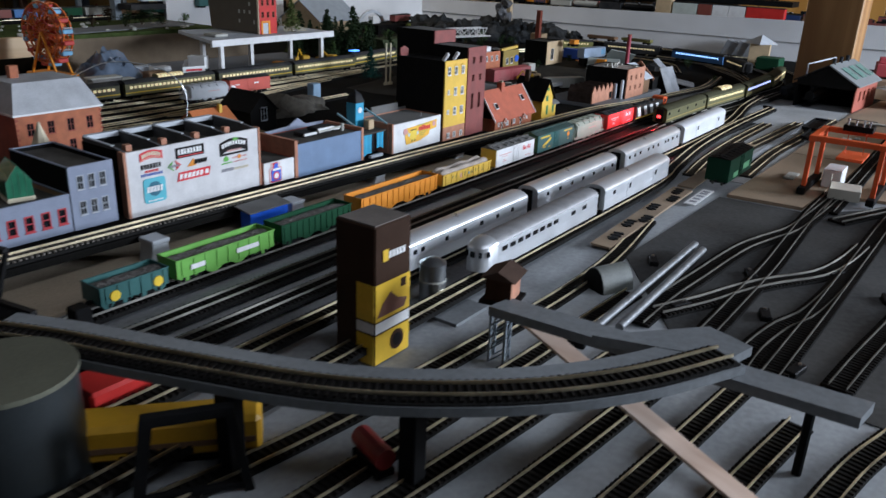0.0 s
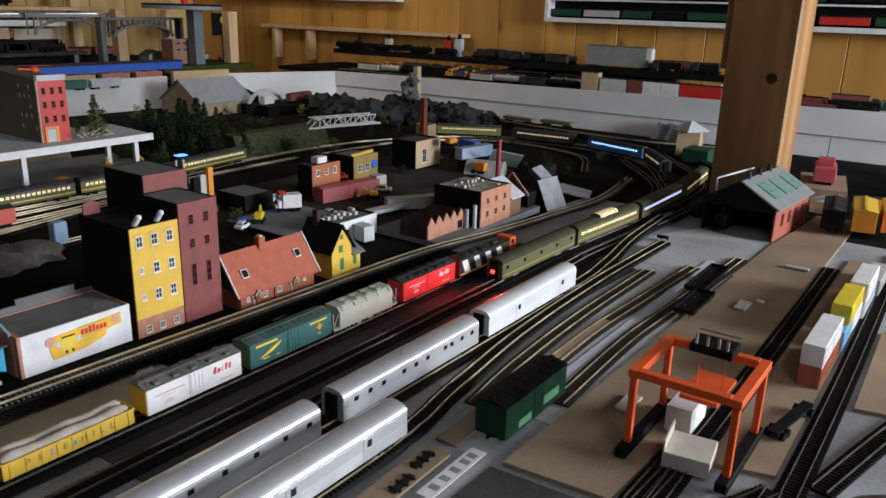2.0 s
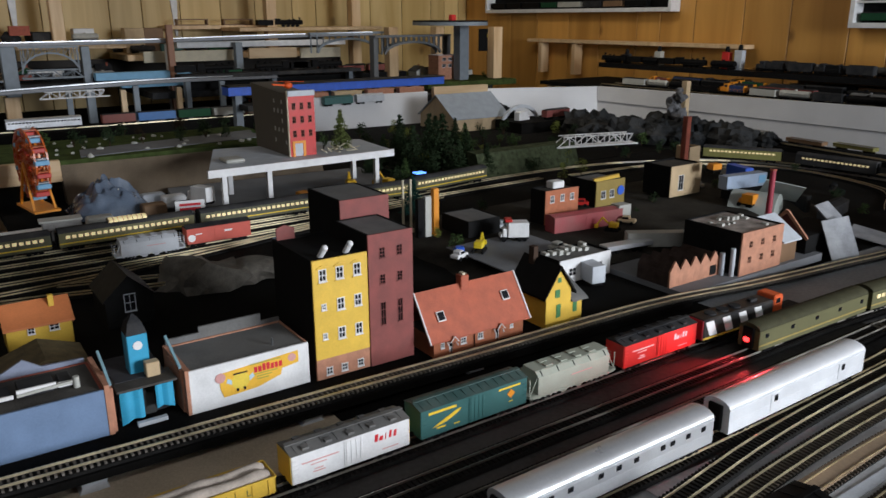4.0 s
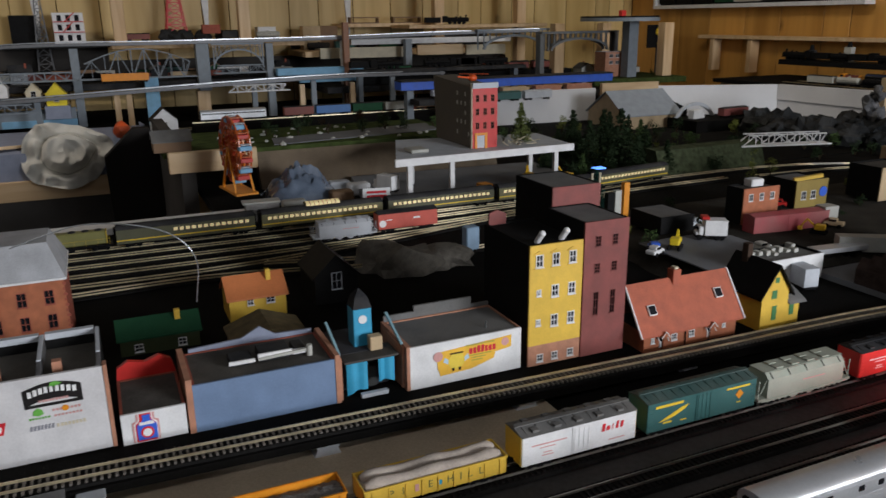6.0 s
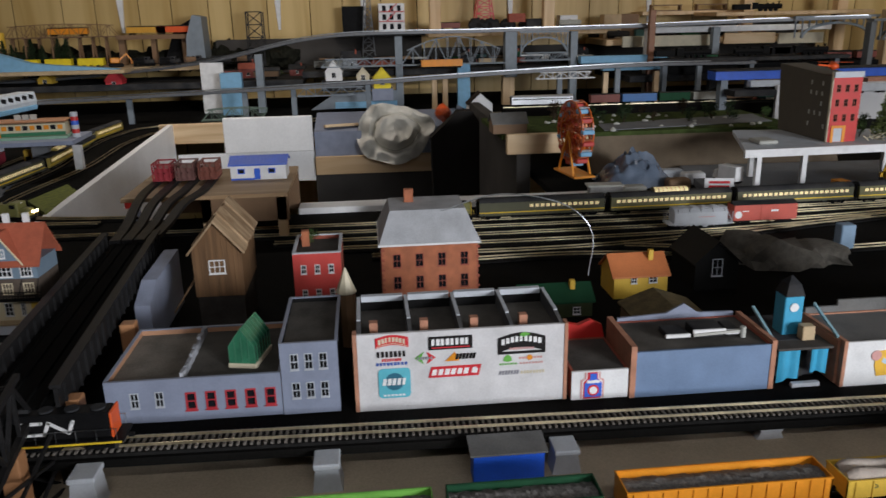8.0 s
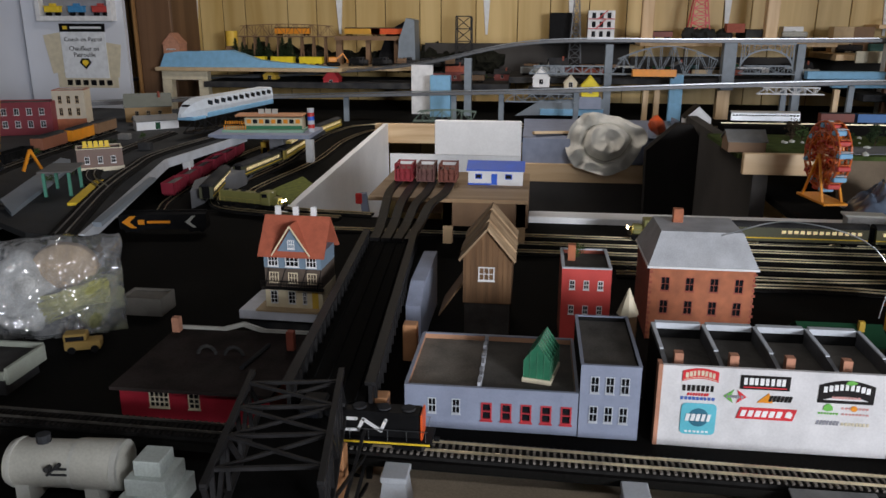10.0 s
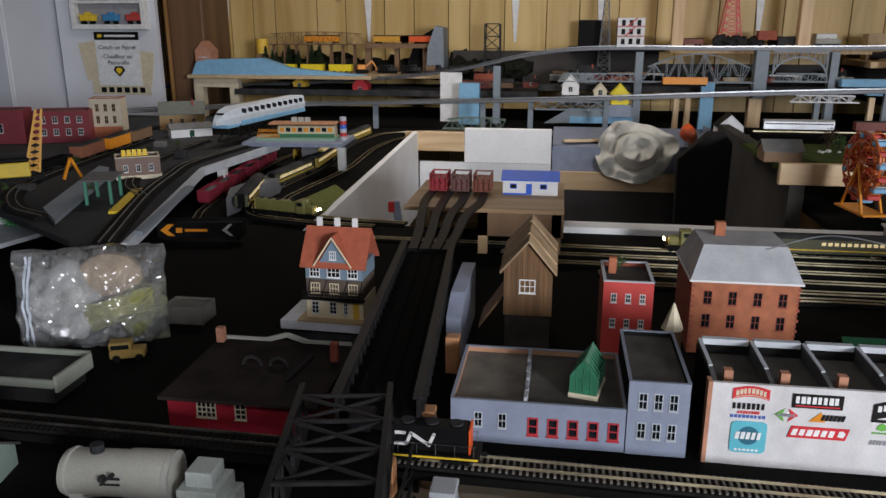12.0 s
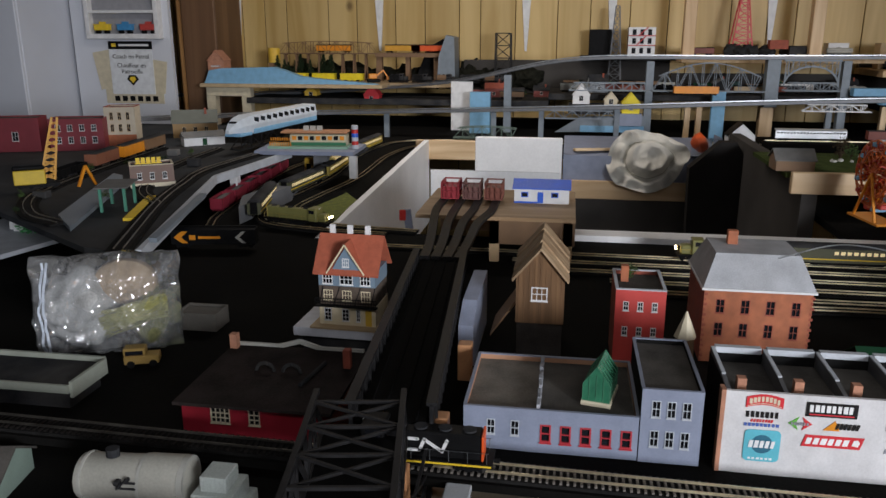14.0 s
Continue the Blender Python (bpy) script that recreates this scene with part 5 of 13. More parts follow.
w4 = [b.verts.new((-0.988 + 0.009 * sx, 1.104 + 0.008 * sy, 0.133)) for sx, sy in ((-1, -1), (1, -1), (1, 1), (-1, 1))]
tip = b.verts.new((-0.988, 1.104, 0.143))
for i in range(4):
    b.faces.new([v[i], v[(i + 1) % 4], w4[(i + 1) % 4], w4[i]])
    b.faces.new([w4[i], w4[(i + 1) % 4], tip])
b.faces.new(v[3::-1])
part("spire", b, DARK, b5)
part("clock_face", rod(nb(), (-0.9762, 1.104, 0.105), (-0.975, 1.104, 0.105), 0.0055, n=16), WHITE, b5)
for ya, yb, za, zc in ((1.07, 1.096, zg + 0.002, zg + 0.007), (1.11, 1.131, zg + 0.014, zg + 0.01)):
    # sagging turquoise sheets on both sides of the door
    b, cols = nb(), []
    for i in range(9):
        f = i / 8
        y, fold = ya + (yb - ya) * f, 0.0016 * math.sin(f * 11 + ya * 40)
        zl0 = za + (zc - za) * f + 0.003 * math.sin(f * math.pi)
        cols.append([b.verts.new((-0.94 + o + fold * (1 - k * 0.4), y, z)) for o in (0, 0.0012) for k, z in enumerate((zl0, 0.066))])
    for c0, c1 in zip(cols, cols[1:]):
        for k in ((0, 1), (1, 3), (3, 2), (2, 0)):
            b.faces.new([c0[k[0]], c0[k[1]], c1[k[1]], c1[k[0]]])
    for c0 in (cols[0], cols[-1]):
        b.faces.new([c0[0], c0[1], c0[3], c0[2]])
    bmesh.ops.recalc_face_normals(b, faces=b.faces[:])
    part("porch_sheet", b, TURQ, b5, "sagging turquoise sheet", smooth=True)
part("porch_roof", bx(-0.975, -0.937, 1.067, 1.136, 0.0665, 0.0695, b=0.0006), ROOF_TAR, b5)
part("door", bx(-0.9598, -0.957, 1.094, 1.113, zg, 0.056, b=0.0005), mat("grey_door", (0.06, 0.062, 0.06), 0.85), b5)
part("porch_step", bx(-0.936, -0.93, 1.085, 1.119, zg, zg + 0.005), PIER, b5)
part("lean_to", bx(-0.968, -0.955, 1.106, 1.122, 0.07, 0.088, b=0.001), TAN, b5)
for s, y in ((1, 1.062), (-1, 1.141)):
    b = nb()
    box(b, -0.99, -0.936, y - 0.0015, y + 0.0015, zg, 0.077)
    part("side_gable", b, BRICK_PINK, b5)
    part("gable_coping", bar(nb(), (-0.995, y, 0.101), (-0.94, y, 0.0795), 0.003, 0.003), paint("pale_turquoise", (0.25, 0.42, 0.48)), b5)

# shop with the big honey sign
b6 = rig("sign_shop", (0, 0, 0), 0, "white shop front with a yellow and red bee sign", "building", "street buildings")
zg = zb(1.22)
shell(b6, -1.02, FXW, 1.147, 1.302, zg, 0.077, WHITE, ROOF_GREY, (), 0.0015, side=BRICK_PINK)
part("edge", bx(-1.02, FXW + 0.0008, 1.1425, 1.1468, zg, 0.079), BRICK_PINK, b6)
b = nb()
prism(b, [(1.147, 0.07), (1.302, 0.07), (1.302, 0.082), (1.275, 0.082), (1.275, 0.093), (1.19, 0.093), (1.19, 0.085), (1.147, 0.085)], "x", -1.024, -1.0205)
part("stepped_parapet", b, ROOF_GREY, b6)
part("vent", rod(nb(), (-0.95, 1.262, 0.0755), (-0.95, 1.262, 0.085), 0.0013, n=8), STEEL, b6)
b = nb()
prism(b, [(1.183, 0.045), (1.187, 0.032), (1.23, 0.034), (1.262, 0.043), (1.264, 0.051), (1.287, 0.054), (1.287, 0.07), (1.183, 0.064)], "x", X0, X0 + 0.0006)
part("sign", b, paint("sign_yellow", (0.8, 0.45, 0.04)), b6)
part("sign", rod(nb(), (X0 + 0.0006, 1.209, 0.049), (X0 + 0.001, 1.209, 0.049), 0.0115, n=20), paint("bee_yellow", (0.75, 0.55, 0.06)), b6)
b = nb()
for i in range(2):
    box(b, X0 + 0.001, X0 + 0.0013, 1.203 + i * 0.009, 1.206 + i * 0.009, 0.036, 0.04)
box(b, X0 + 0.001, X0 + 0.0013, 1.2, 1.218, 0.0585, 0.0605)
part("sign", b, SIGN_BLACK, b6)
b = nb()
for i in range(7):
    box(b, X0 + 0.0006, X0 + 0.001, 1.227 + i * 0.0055, 1.2312 + i * 0.0055, 0.0545, 0.062 if i not in (2, 3) else 0.064)
part("sign", b, LETTER_RED, b6)
part("sign", rod(nb(), (X0 + 0.0006, 1.278, 0.0625), (X0 + 0.001, 1.278, 0.0625), 0.0055, n=14), LETTER_FADE, b6)
for y0, y1, z in ((1.226, 1.258, 0.0515), (1.23, 1.25, 0.048), (1.23, 1.246, 0.0445), (1.222, 1.262, 0.0655)):
    part("sign", bx(X0 + 0.0006, X0 + 0.0009, y0, y1, z, z + 0.0016), paint("faded_olive_text", (0.42, 0.36, 0.05)), b6)
for q in (-1, 1):
    part("sign", prism(nb(), [(1.209 + q * 0.011, 0.046), (1.209 + q * 0.018, 0.05), (1.209 + q * 0.016, 0.056), (1.209 + q * 0.011, 0.052)], "x", X0 + 0.0006, X0 + 0.0009), paint("pale_sky_mark", (0.45, 0.6, 0.7)), b6)
part("sign", rod(nb(), (X0, 1.184, 0.0585), (X0 + 0.0008, 1.184, 0.0585), 0.0065, n=14), LETTER_FADE, b6)

# four-storey yellow block with its maroon stair tower
b7 = rig("yellow_block", (0, 0, 0), 0, "four-storey yellow block on a brick base, side wall coloured for shade", "building", "street buildings")
zg = zb(1.35)
hs = []
for z, hh in ((0.163, 0.015), (0.12, 0.015), (0.079, 0.015)):
    for i, y in enumerate((1.327, 1.3515, 1.377)):
        small = i == 0 and z < 0.15
        hs.append((y, z, 0.011 if not small else 0.007, hh + 0.002 if not small else 0.009))
bs = [(y, 0.0285, 0.0095, 0.011) for y in (1.331, 1.3535, 1.378)]
b = nb()
wall_face(b, "x", FXW, 0.003, 1.313, 1.393, 0.047, 0.184, hs)
part("front_wall", b, YELLOW, b7)
b = nb()
wall_face(b, "x", FXW, 0.003, 1.313, 1.393, zg, 0.047, bs)
part("brick_base", b, BRICK_PINK, b7)
for y, z, w, hh in hs:
    window(b7, FXW, y, z, w, hh, WHITE, bar_w=0.0013)
    if w > 0.008 and z > 0.15:
        part("window_hood", prism(nb(), [(y - 0.0085, z + hh / 2 + 0.0005), (y + 0.0085, z + hh / 2 + 0.0005), (y + 0.0085, z + hh / 2 + 0.002), (y, z + hh / 2 + 0.0055), (y - 0.0085, z + hh / 2 + 0.002)], "x", FXW - 0.0002, FXW + 0.0014), YELLOW, b7)
        part("window_sill", bx(FXW, FXW + 0.0012, y - 0.0075, y + 0.0075, z - hh / 2 - 0.0022, z - hh / 2 - 0.0006), YELLOW, b7)
for h in bs:
    window(b7, FXW, *h, WHITE)
# side, back and roof carry their shade as a black colour
part("side_wall", bx(-1.055, FXW - 0.0032, 1.313, 1.317, zg, 0.184), SHADE_BLACK, b7)
part("back_wall", bx(-1.055, -1.051, 1.3172, 1.3925, zg, 0.184), SHADE_BLACK, b7)
part("roof", bx(-1.0508, FXW - 0.0032, 1.3172, 1.3925, 0.178, 0.181), SHADE_BLACK, b7)
b = nb()
for y in (1.335, 1.372):
    rod(b, (-0.95, y, 0.181), (-0.943, y + 0.004, 0.194), 0.0042, n=12)
    bmesh.ops.create_icosphere(b, subdivisions=2, radius=0.0046, matrix=pose(-0.943, y + 0.004, 0.194))
part("roof_vent", b, WHITE, b7, smooth=True)
b = nb()
prism(b, [(1.318, 0.182), (1.345, 0.182), (1.345, 0.197), (1.331, 0.203), (1.318, 0.199)], "x", -1.053, -1.05)
part("gable", b, MAROON, b7)
b8 = rig("maroon_tower", (0, 0, 0), 0, "tall maroon stair tower with narrow dark windows", "building", "street buildings")
hs = [(y, z, w, hh) for z, hh, w in ((0.179, 0.015, 0.009), (0.142, 0.014, 0.009), (0.092, 0.034, 0.0085)) for y in (1.4145, 1.4415)]
shell(b8, -1.02, FXW + 0.002, 1.3935, 1.463, zg, 0.206, MAROON, ROOF_GREY, hs, 0.0008, side=SHADE_BLACK)
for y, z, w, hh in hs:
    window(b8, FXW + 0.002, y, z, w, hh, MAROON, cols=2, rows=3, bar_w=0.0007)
shell(b8, -1.13, -1.025, 1.405, 1.485, 0.02, 0.232, MAROON, ROOF_GREY, (), 0.0008, side=SHADE_BLACK)

# red tiled twin cottage
b9 = rig("tiled_cottage", (0, 0, 0), 0, "red brick twin cottage with tiled roof, skylights and white doors", "building", "street buildings")
zg = zb(1.565)
hs = [(1.498, 0.031, 0.006, 0.009), (1.535, 0.03, 0.01, 0.01), (1.566, 0.03, 0.01, 0.01), (1.625, 0.034, 0.006, 0.01)]
ds = [(1.513, 0.026, 0.007, 0.018), (1.598, 0.026, 0.007, 0.018)]
shell(b9, -0.985, -0.905, 1.483, 1.648, zg, 0.043, BRICK_ORANGE, ROOF_TAR, hs + ds, 0.0008)
for h in hs:
    window(b9, -0.905, *h, WHITE)
for y, z, w, hh in ds:
    d = part("door", bx(-0.9075, -0.9062, y - w / 2, y + w / 2, z - hh / 2, z + hh / 2), WHITE, b9)
    part("door_pane", bx(-0.9061, -0.9057, y - w / 4, y + w / 4, z, z + hh / 3), PANE, d)
    bb = nb()
    prism(bb, [(y - 0.007, 0.036), (y + 0.007, 0.036), (y, 0.044)], "x", -0.906, -0.896)
    part("porch_roof", bb, BRICK_ORANGE, b9)
    bb = nb()
    for s in (-1, 1):
        bar(bb, (-0.905, y + s * 0.0075, 0.036), (-0.898, y + s * 0.0075, 0.0285), 0.0012)
        bar(bb, (-0.8955, y + s * 0.0075, 0.0355), (-0.8955, y, 0.0445), 0.001)
    part("porch_trim", bb, WHITE, b9)
b = nb()
prism(b, [(-0.899, 0.038), (-0.899, 0.0405), (-0.943, 0.1035), (-0.99, 0.0405), (-0.99, 0.038), (-0.943, 0.1)], "y", 1.474, 1.657)
part("roof", b, TILE, b9)
for y in (1.474, 1.657):
    b = nb()
    bar(b, (-0.898, y, 0.039), (-0.943, y, 0.103), 0.002, 0.003)
    bar(b, (-0.991, y, 0.039), (-0.943, y, 0.103), 0.002, 0.003)
    part("barge_board", b, WHITE, b9)
for y, f in ((1.504, 0.45), (1.625, 0.55)):
    x, z = -0.899 - 0.044 * f, 0.0405 + 0.063 * f
    m = look((x + 0.0012, y, z + 0.0012), (x + 1.44, y, z + 1.0))
    s = part("skylight", bx(-0.0065, 0.0065, -0.0075, 0.0075, -0.001, 0.001), WHITE, b9)
    s.matrix_basis = m
    p = part("pane", bx(-0.0052, 0.0052, -0.006, 0.006, -0.0014, 0.0004), PANE, s)
    p.matrix_basis = pose(0, 0, -0.0003)
for y in (1.56,):
    part("chimney", bx(-0.95, -0.936, y - 0.007, y + 0.007, 0.09, 0.116, b=0.0008), TILE, b9)
    part("chimney_cap", bx(-0.9475, -0.9385, y - 0.003, y + 0.003, 0.116, 0.119), CREAM, b9)
for y in (1.508, 1.549, 1.592):
    part("drain_pipe", rod(nb(), (-0.9035, y + 0.005, zg), (-0.9035, y + 0.005, 0.042), 0.0008, n=6), BLACK, b9)

# yellow gabled house with a black roof
b10 = rig("yellow_house", (0, 0, 0), 0, "yellow gabled house with black roof, green windows and grey annex", "building", "street buildings")
zg = zb(1.72)
GREENW = paint("green_window_paint", (0.05, 0.2, 0.07))
b = nb()
prism(b, [(1.69, zg), (1.742, zg), (1.742, 0.07), (1.716, 0.107), (1.69, 0.07)], "x", -0.98, -0.9)
part("wall", b, YELLOW, b10)
b = nb()
for s, y in ((-1, 1.683), (1, 1.749)):
    v = [(y, 0.0605), (1.716, 0.109), (1.716, 0.1125), (y - s * -0.0005, 0.064)]
    prism(b, v, "x", -0.985, -0.895)
part("roof", b, BLACK, b10)
part("chimney", bx(-0.965, -0.953, 1.708, 1.718, 0.1, 0.13, b=0.0005), mat("dark_brick", (0.06, 0.04, 0.03), 0.8), b10)
for y, z, w, h in ((1.716, 0.088, 0.007, 0.008), (1.713, 0.066, 0.01, 0.013), (1.716, 0.037, 0.009, 0.022)):
    part("window", bx(-0.8998, -0.8992, y - w / 2, y + w / 2, z - h / 2, z + h / 2), GREENW, b10)
part("annex", bx(-0.975, -0.905, 1.7425, 1.772, zg, 0.048), YELLOW, b10)
b = nb()
prism(b, [(-0.895, 0.047), (-0.9, 0.051), (-0.95, 0.076), (-0.985, 0.05)], "y", 1.7428, 1.777)
part("annex_roof", b, ROOF_GREY, b10)
part("window", bx(-0.9048, -0.9043, 1.752, 1.761, 0.026, 0.044), GREENW, b10)

# ---- kit of small things ----
LEAF_D = mat("dark_conifer", (0.026, 0.042, 0.02), 0.9, var=0.5, scale=80, bump=0.4)
LEAF_G = mat("green_foliage", (0.045, 0.085, 0.018), 0.9, var=0.5, scale=80, bump=0.4)
LEAF_Y = mat("yellow_green_foliage", (0.13, 0.15, 0.02), 0.9, var=0.4, scale=80, bump=0.4)
BARK = mat("bark", (0.05, 0.035, 0.022), 0.9, var=0.3)
ROCK = mat("grey_rock", (0.024, 0.026, 0.028), 0.85, var=0.6, scale=25, bump=1.0, bscale=150, dust=0.12)
TURF = mat("green_turf", (0.05, 0.07, 0.022), 0.95, var=0.5, scale=30, bump=0.8, bscale=600)
ROADGREY = mat("grey_road_card", (0.16, 0.165, 0.175), 0.85, var=0.2, scale=12, bump=0.3)


def leaf_spray(bm, c, r, n, rng, size, flat=0.6):
    """Many small slanted leaf faces round a point."""
    for _ in range(n):
        d = Vector((rng.gauss(0, 1), rng.gauss(0, 1), rng.gauss(0, 1) * flat))
        d = d.normalized() * r * rng.uniform(0.35, 1.05)
        p = Vector(c) + d
        u = Vector((rng.uniform(-1, 1), rng.uniform(-1, 1), rng.uniform(-0.6, 0.6))).normalized() * size
        w = u.cross(Vector((rng.uniform(-1, 1), rng.uniform(-1, 1), rng.uniform(-1, 1)))).normalized() * size * 0.6
        bm.faces.new([bm.verts.new(p + q) for q in (-u, w, u, -w)])


def conifer(at, h, leaf, seed, label="dark bushy model fir tree", r=None, group="trees"):
    rng = random.Random(seed)
    th = rig("fir_tree", at, rng.uniform(0, 360), label, "tree", group)
    r = r or h * 0.27
    part("trunk", rod(nb(), (0, 0, 0), (0, 0, h * 0.95), h * 0.022, h * 0.004, 7), BARK, th)
    b = nb()
    tiers = 11
    for k in range(tiers):
        f = k / (tiers - 1)
        z, rr = h * (0.14 + 0.84 * f), r * (1 - f) ** 0.85 + h * 0.012
        m = max(4, int(9 * (1 - f) + 4))
        for i in range(m):
            a = 2 * math.pi * (i + rng.random()) / m
            q = rr * rng.uniform(0.65, 1.12)
            tip = Vector((math.cos(a) * q, math.sin(a) * q, z - h * 0.045 * rng.uniform(0.4, 1.6)))
            for j in range(3):
                leaf_spray(b, Vector((0, 0, z)).lerp(tip, 0.2 + 0.38 * j), h * 0.045, 8, rng, h * 0.026)
    part("crown", b, leaf, th)
    return th


def bush(at, r, leaf, seed, label="small round model bush", tall=1.0, group="bushes"):
    rng = random.Random(seed)
    th = rig("bush", at, 0, label, "bush", group)
    b = nb()
    for _ in range(3):
        a = rng.uniform(0, 6.28)
        rod(b, (0, 0, 0), (math.cos(a) * r * 0.4, math.sin(a) * r * 0.4, r * tall), r * 0.07, r * 0.03, 5)
    part("stem", b, BARK, th)
    b = nb()
    for _ in range(11):
        c = Vector((rng.uniform(-0.55, 0.55) * r, rng.uniform(-0.55, 0.55) * r, r * tall * rng.uniform(0.45, 1.6)))
        leaf_spray(b, c, r * 0.5, 26, rng, r * 0.12, 0.9)
    part("crown", b, leaf, th)
    return th


def gable_house(at, rz, wx, wy, h, rh, wall, roof, label, wins=(), door=None, chimney=True, name="house", over=0.004, group="model houses", frame=None, along="y", chim=None):
    """A gabled house, front to +x; along: the way of its ridge; wins: (y, z, w, h) on the front."""
    th = rig(name, at, rz, label, "house", group)
    b = nb()
    if along == "y":
        prism(b, [(-wx / 2, 0), (wx / 2, 0), (wx / 2, h), (0, h + rh), (-wx / 2, h)], "y", -wy / 2, wy / 2)
    else:
        prism(b, [(-wy / 2, 0), (wy / 2, 0), (wy / 2, h), (0, h + rh), (-wy / 2, h)], "x", -wx / 2, wx / 2)
    part("wall", b, wall, th)
    half, run = (wx / 2, wy / 2) if along == "y" else (wy / 2, wx / 2)
    k = rh / half
    for s in (-1, 1):
        b = nb()
        e = half + over
        prism(b, [(s * e, h - over * k), (0, h + rh), (0, h + rh + 0.003), (s * e, h - over * k + 0.003)], along, -run - over, run + over)
        part("roof", b, roof, th)
    if chimney:
        cx, cy = (0.15 * wx, 0.25 * wy) if along == "y" else (-0.2 * wx, 0.12 * wy)
        part("chimney", bx(cx - 0.004, cx + 0.004, cy - 0.004, cy + 0.004, h + rh * 0.4, h + rh + 0.01, b=0.0005), chim or BRICK, th)
    for y, z, w, hh in wins:
        window(th, wx / 2 + 0.0022, y, z, w, hh, frame or WHITE, proud=0.0002)
    if door:
        y, w, hh, m = door
        part("door", bx(wx / 2, wx / 2 + 0.0009, y - w / 2, y + w / 2, 0.001, hh), m, th)
    return th


def flat_house(at, rz, wx, wy, h, wall, roof, label, wins=(), side_wall=None, name="building", group="model buildings", frame=None, parapet=0.004, cop=None):
    """A flat-roofed building, front to +x, centred at its foot."""
    th = rig(name, at, rz, label, "building", group)
    shell(th, -wx / 2, wx / 2, -wy / 2, wy / 2, 0, h, wall, roof, wins, parapet, 0.0025, side=side_wall)
    for q in wins:
        window(th, wx / 2, *q, frame or WHITE)
    if cop:
        coping(th, -wx / 2, wx / 2, -wy / 2, wy / 2, h, cop)
    return th


def grid(y0, y1, n, zs, w, h):
    return [(y0 + (y1 - y0) * (i + 0.5) / n, z, w, h) for z in zs for i in range(n)]


def stack(at, h, r, material, label, base=None, square=False):
    th = rig("chimney_stack", at, 0, label, "chimney", "chimneys")
    if square:
        part("shaft", bx(-r, r, -r, r, 0, h, b=0.001), material, th)
    else:
        part("shaft", rod(nb(), (0, 0, 0), (0, 0, h), r, r * 0.75, 12), material, th, smooth=True)
        part("rim", rod(nb(), (0, 0, h - 0.004), (0, 0, h), r * 0.95, r * 0.95, 12), base or material, th)
    part("footing", bx(-r * 1.7, r * 1.7, -r * 1.7, r * 1.7, 0, 0.008), base or material, th)
    return th


def truck(at, rz, L, cab, cargo, label, name="toy_truck", H=0.036):
    """A small lorry, nose to +y."""
    th = rig(name, at, rz, label, "truck", "toy vehicles")
    h = L / 2
    part("chassis", bx(-0.011, 0.011, -h, h, 0.005, 0.009), BLACK, th)
    part("cargo_box", bx(-0.0145, 0.0145, -h, h * 0.45, 0.009, H + 0.006, b=0.0008), cargo, th)
    part("cab", bx(-0.0125, 0.0125, h * 0.5, h * 0.84, 0.008, H * 0.8, b=0.002), cab, th)
    part("bonnet", bx(-0.0105, 0.0105, h * 0.84, h, 0.008, H * 0.48, b=0.002), cab, th)
    part("windscreen", bx(-0.0105, 0.0105, h * 0.84, h * 0.845, H * 0.52, H * 0.74), PANE, th)
    for y in (-h * 0.7, -h * 0.35, h * 0.75):
        for s in (-1, 1):
            part("wheel", rod(nb(), (s * 0.0095, y, 0.0055), (s * 0.0135, y, 0.0055), 0.0055, n=14), BLACK, th)
    return th


def toy_car(at, rz, L, col, label, name="toy_car"):
    th = rig(name, at, rz, label, "car", "toy vehicles")
    h = L / 2
    part("body", bx(-0.0105, 0.0105, -h, h, 0.004, 0.012, b=0.002), col, th)
    part("cabin", bx(-0.009, 0.009, -h * 0.55, h * 0.35, 0.012, 0.0185, b=0.002), col, th)
    part("glass", bx(-0.0094, 0.0094, -h * 0.45, h * 0.25, 0.013, 0.0172), PANE, th)
    for y in (-h * 0.6, h * 0.6):
        for s in (-1, 1):
            part("wheel", rod(nb(), (s * 0.008, y, 0.0042), (s * 0.0112, y, 0.0042), 0.0042, n=12), BLACK, th)
    return th


def digger(at, rz, k, col, label):
    th = rig("toy_excavator", at, rz, label, "excavator", "toy vehicles")
    for s in (-1, 1):
        part("track_belt", bx(*sorted((s * 0.008 * k, s * 0.014 * k)), -0.02 * k, 0.02 * k, 0, 0.01 * k, b=0.003 * k), BLACK, th)
    part("cab", bx(-0.01 * k, 0.01 * k, -0.015 * k, 0.01 * k, 0.011 * k, 0.026 * k, b=0.002 * k), col, th)
    b = nb()
    bar(b, (0, 0.008 * k, 0.018 * k), (0, 0.03 * k, 0.036 * k), 0.004 * k)
    bar(b, (0, 0.03 * k, 0.036 * k), (0, 0.044 * k, 0.014 * k), 0.0035 * k)
    box(b, -0.006 * k, 0.006 * k, 0.04 * k, 0.05 * k, 0.006 * k, 0.015 * k)
    part("boom", b, col, th)
    return th


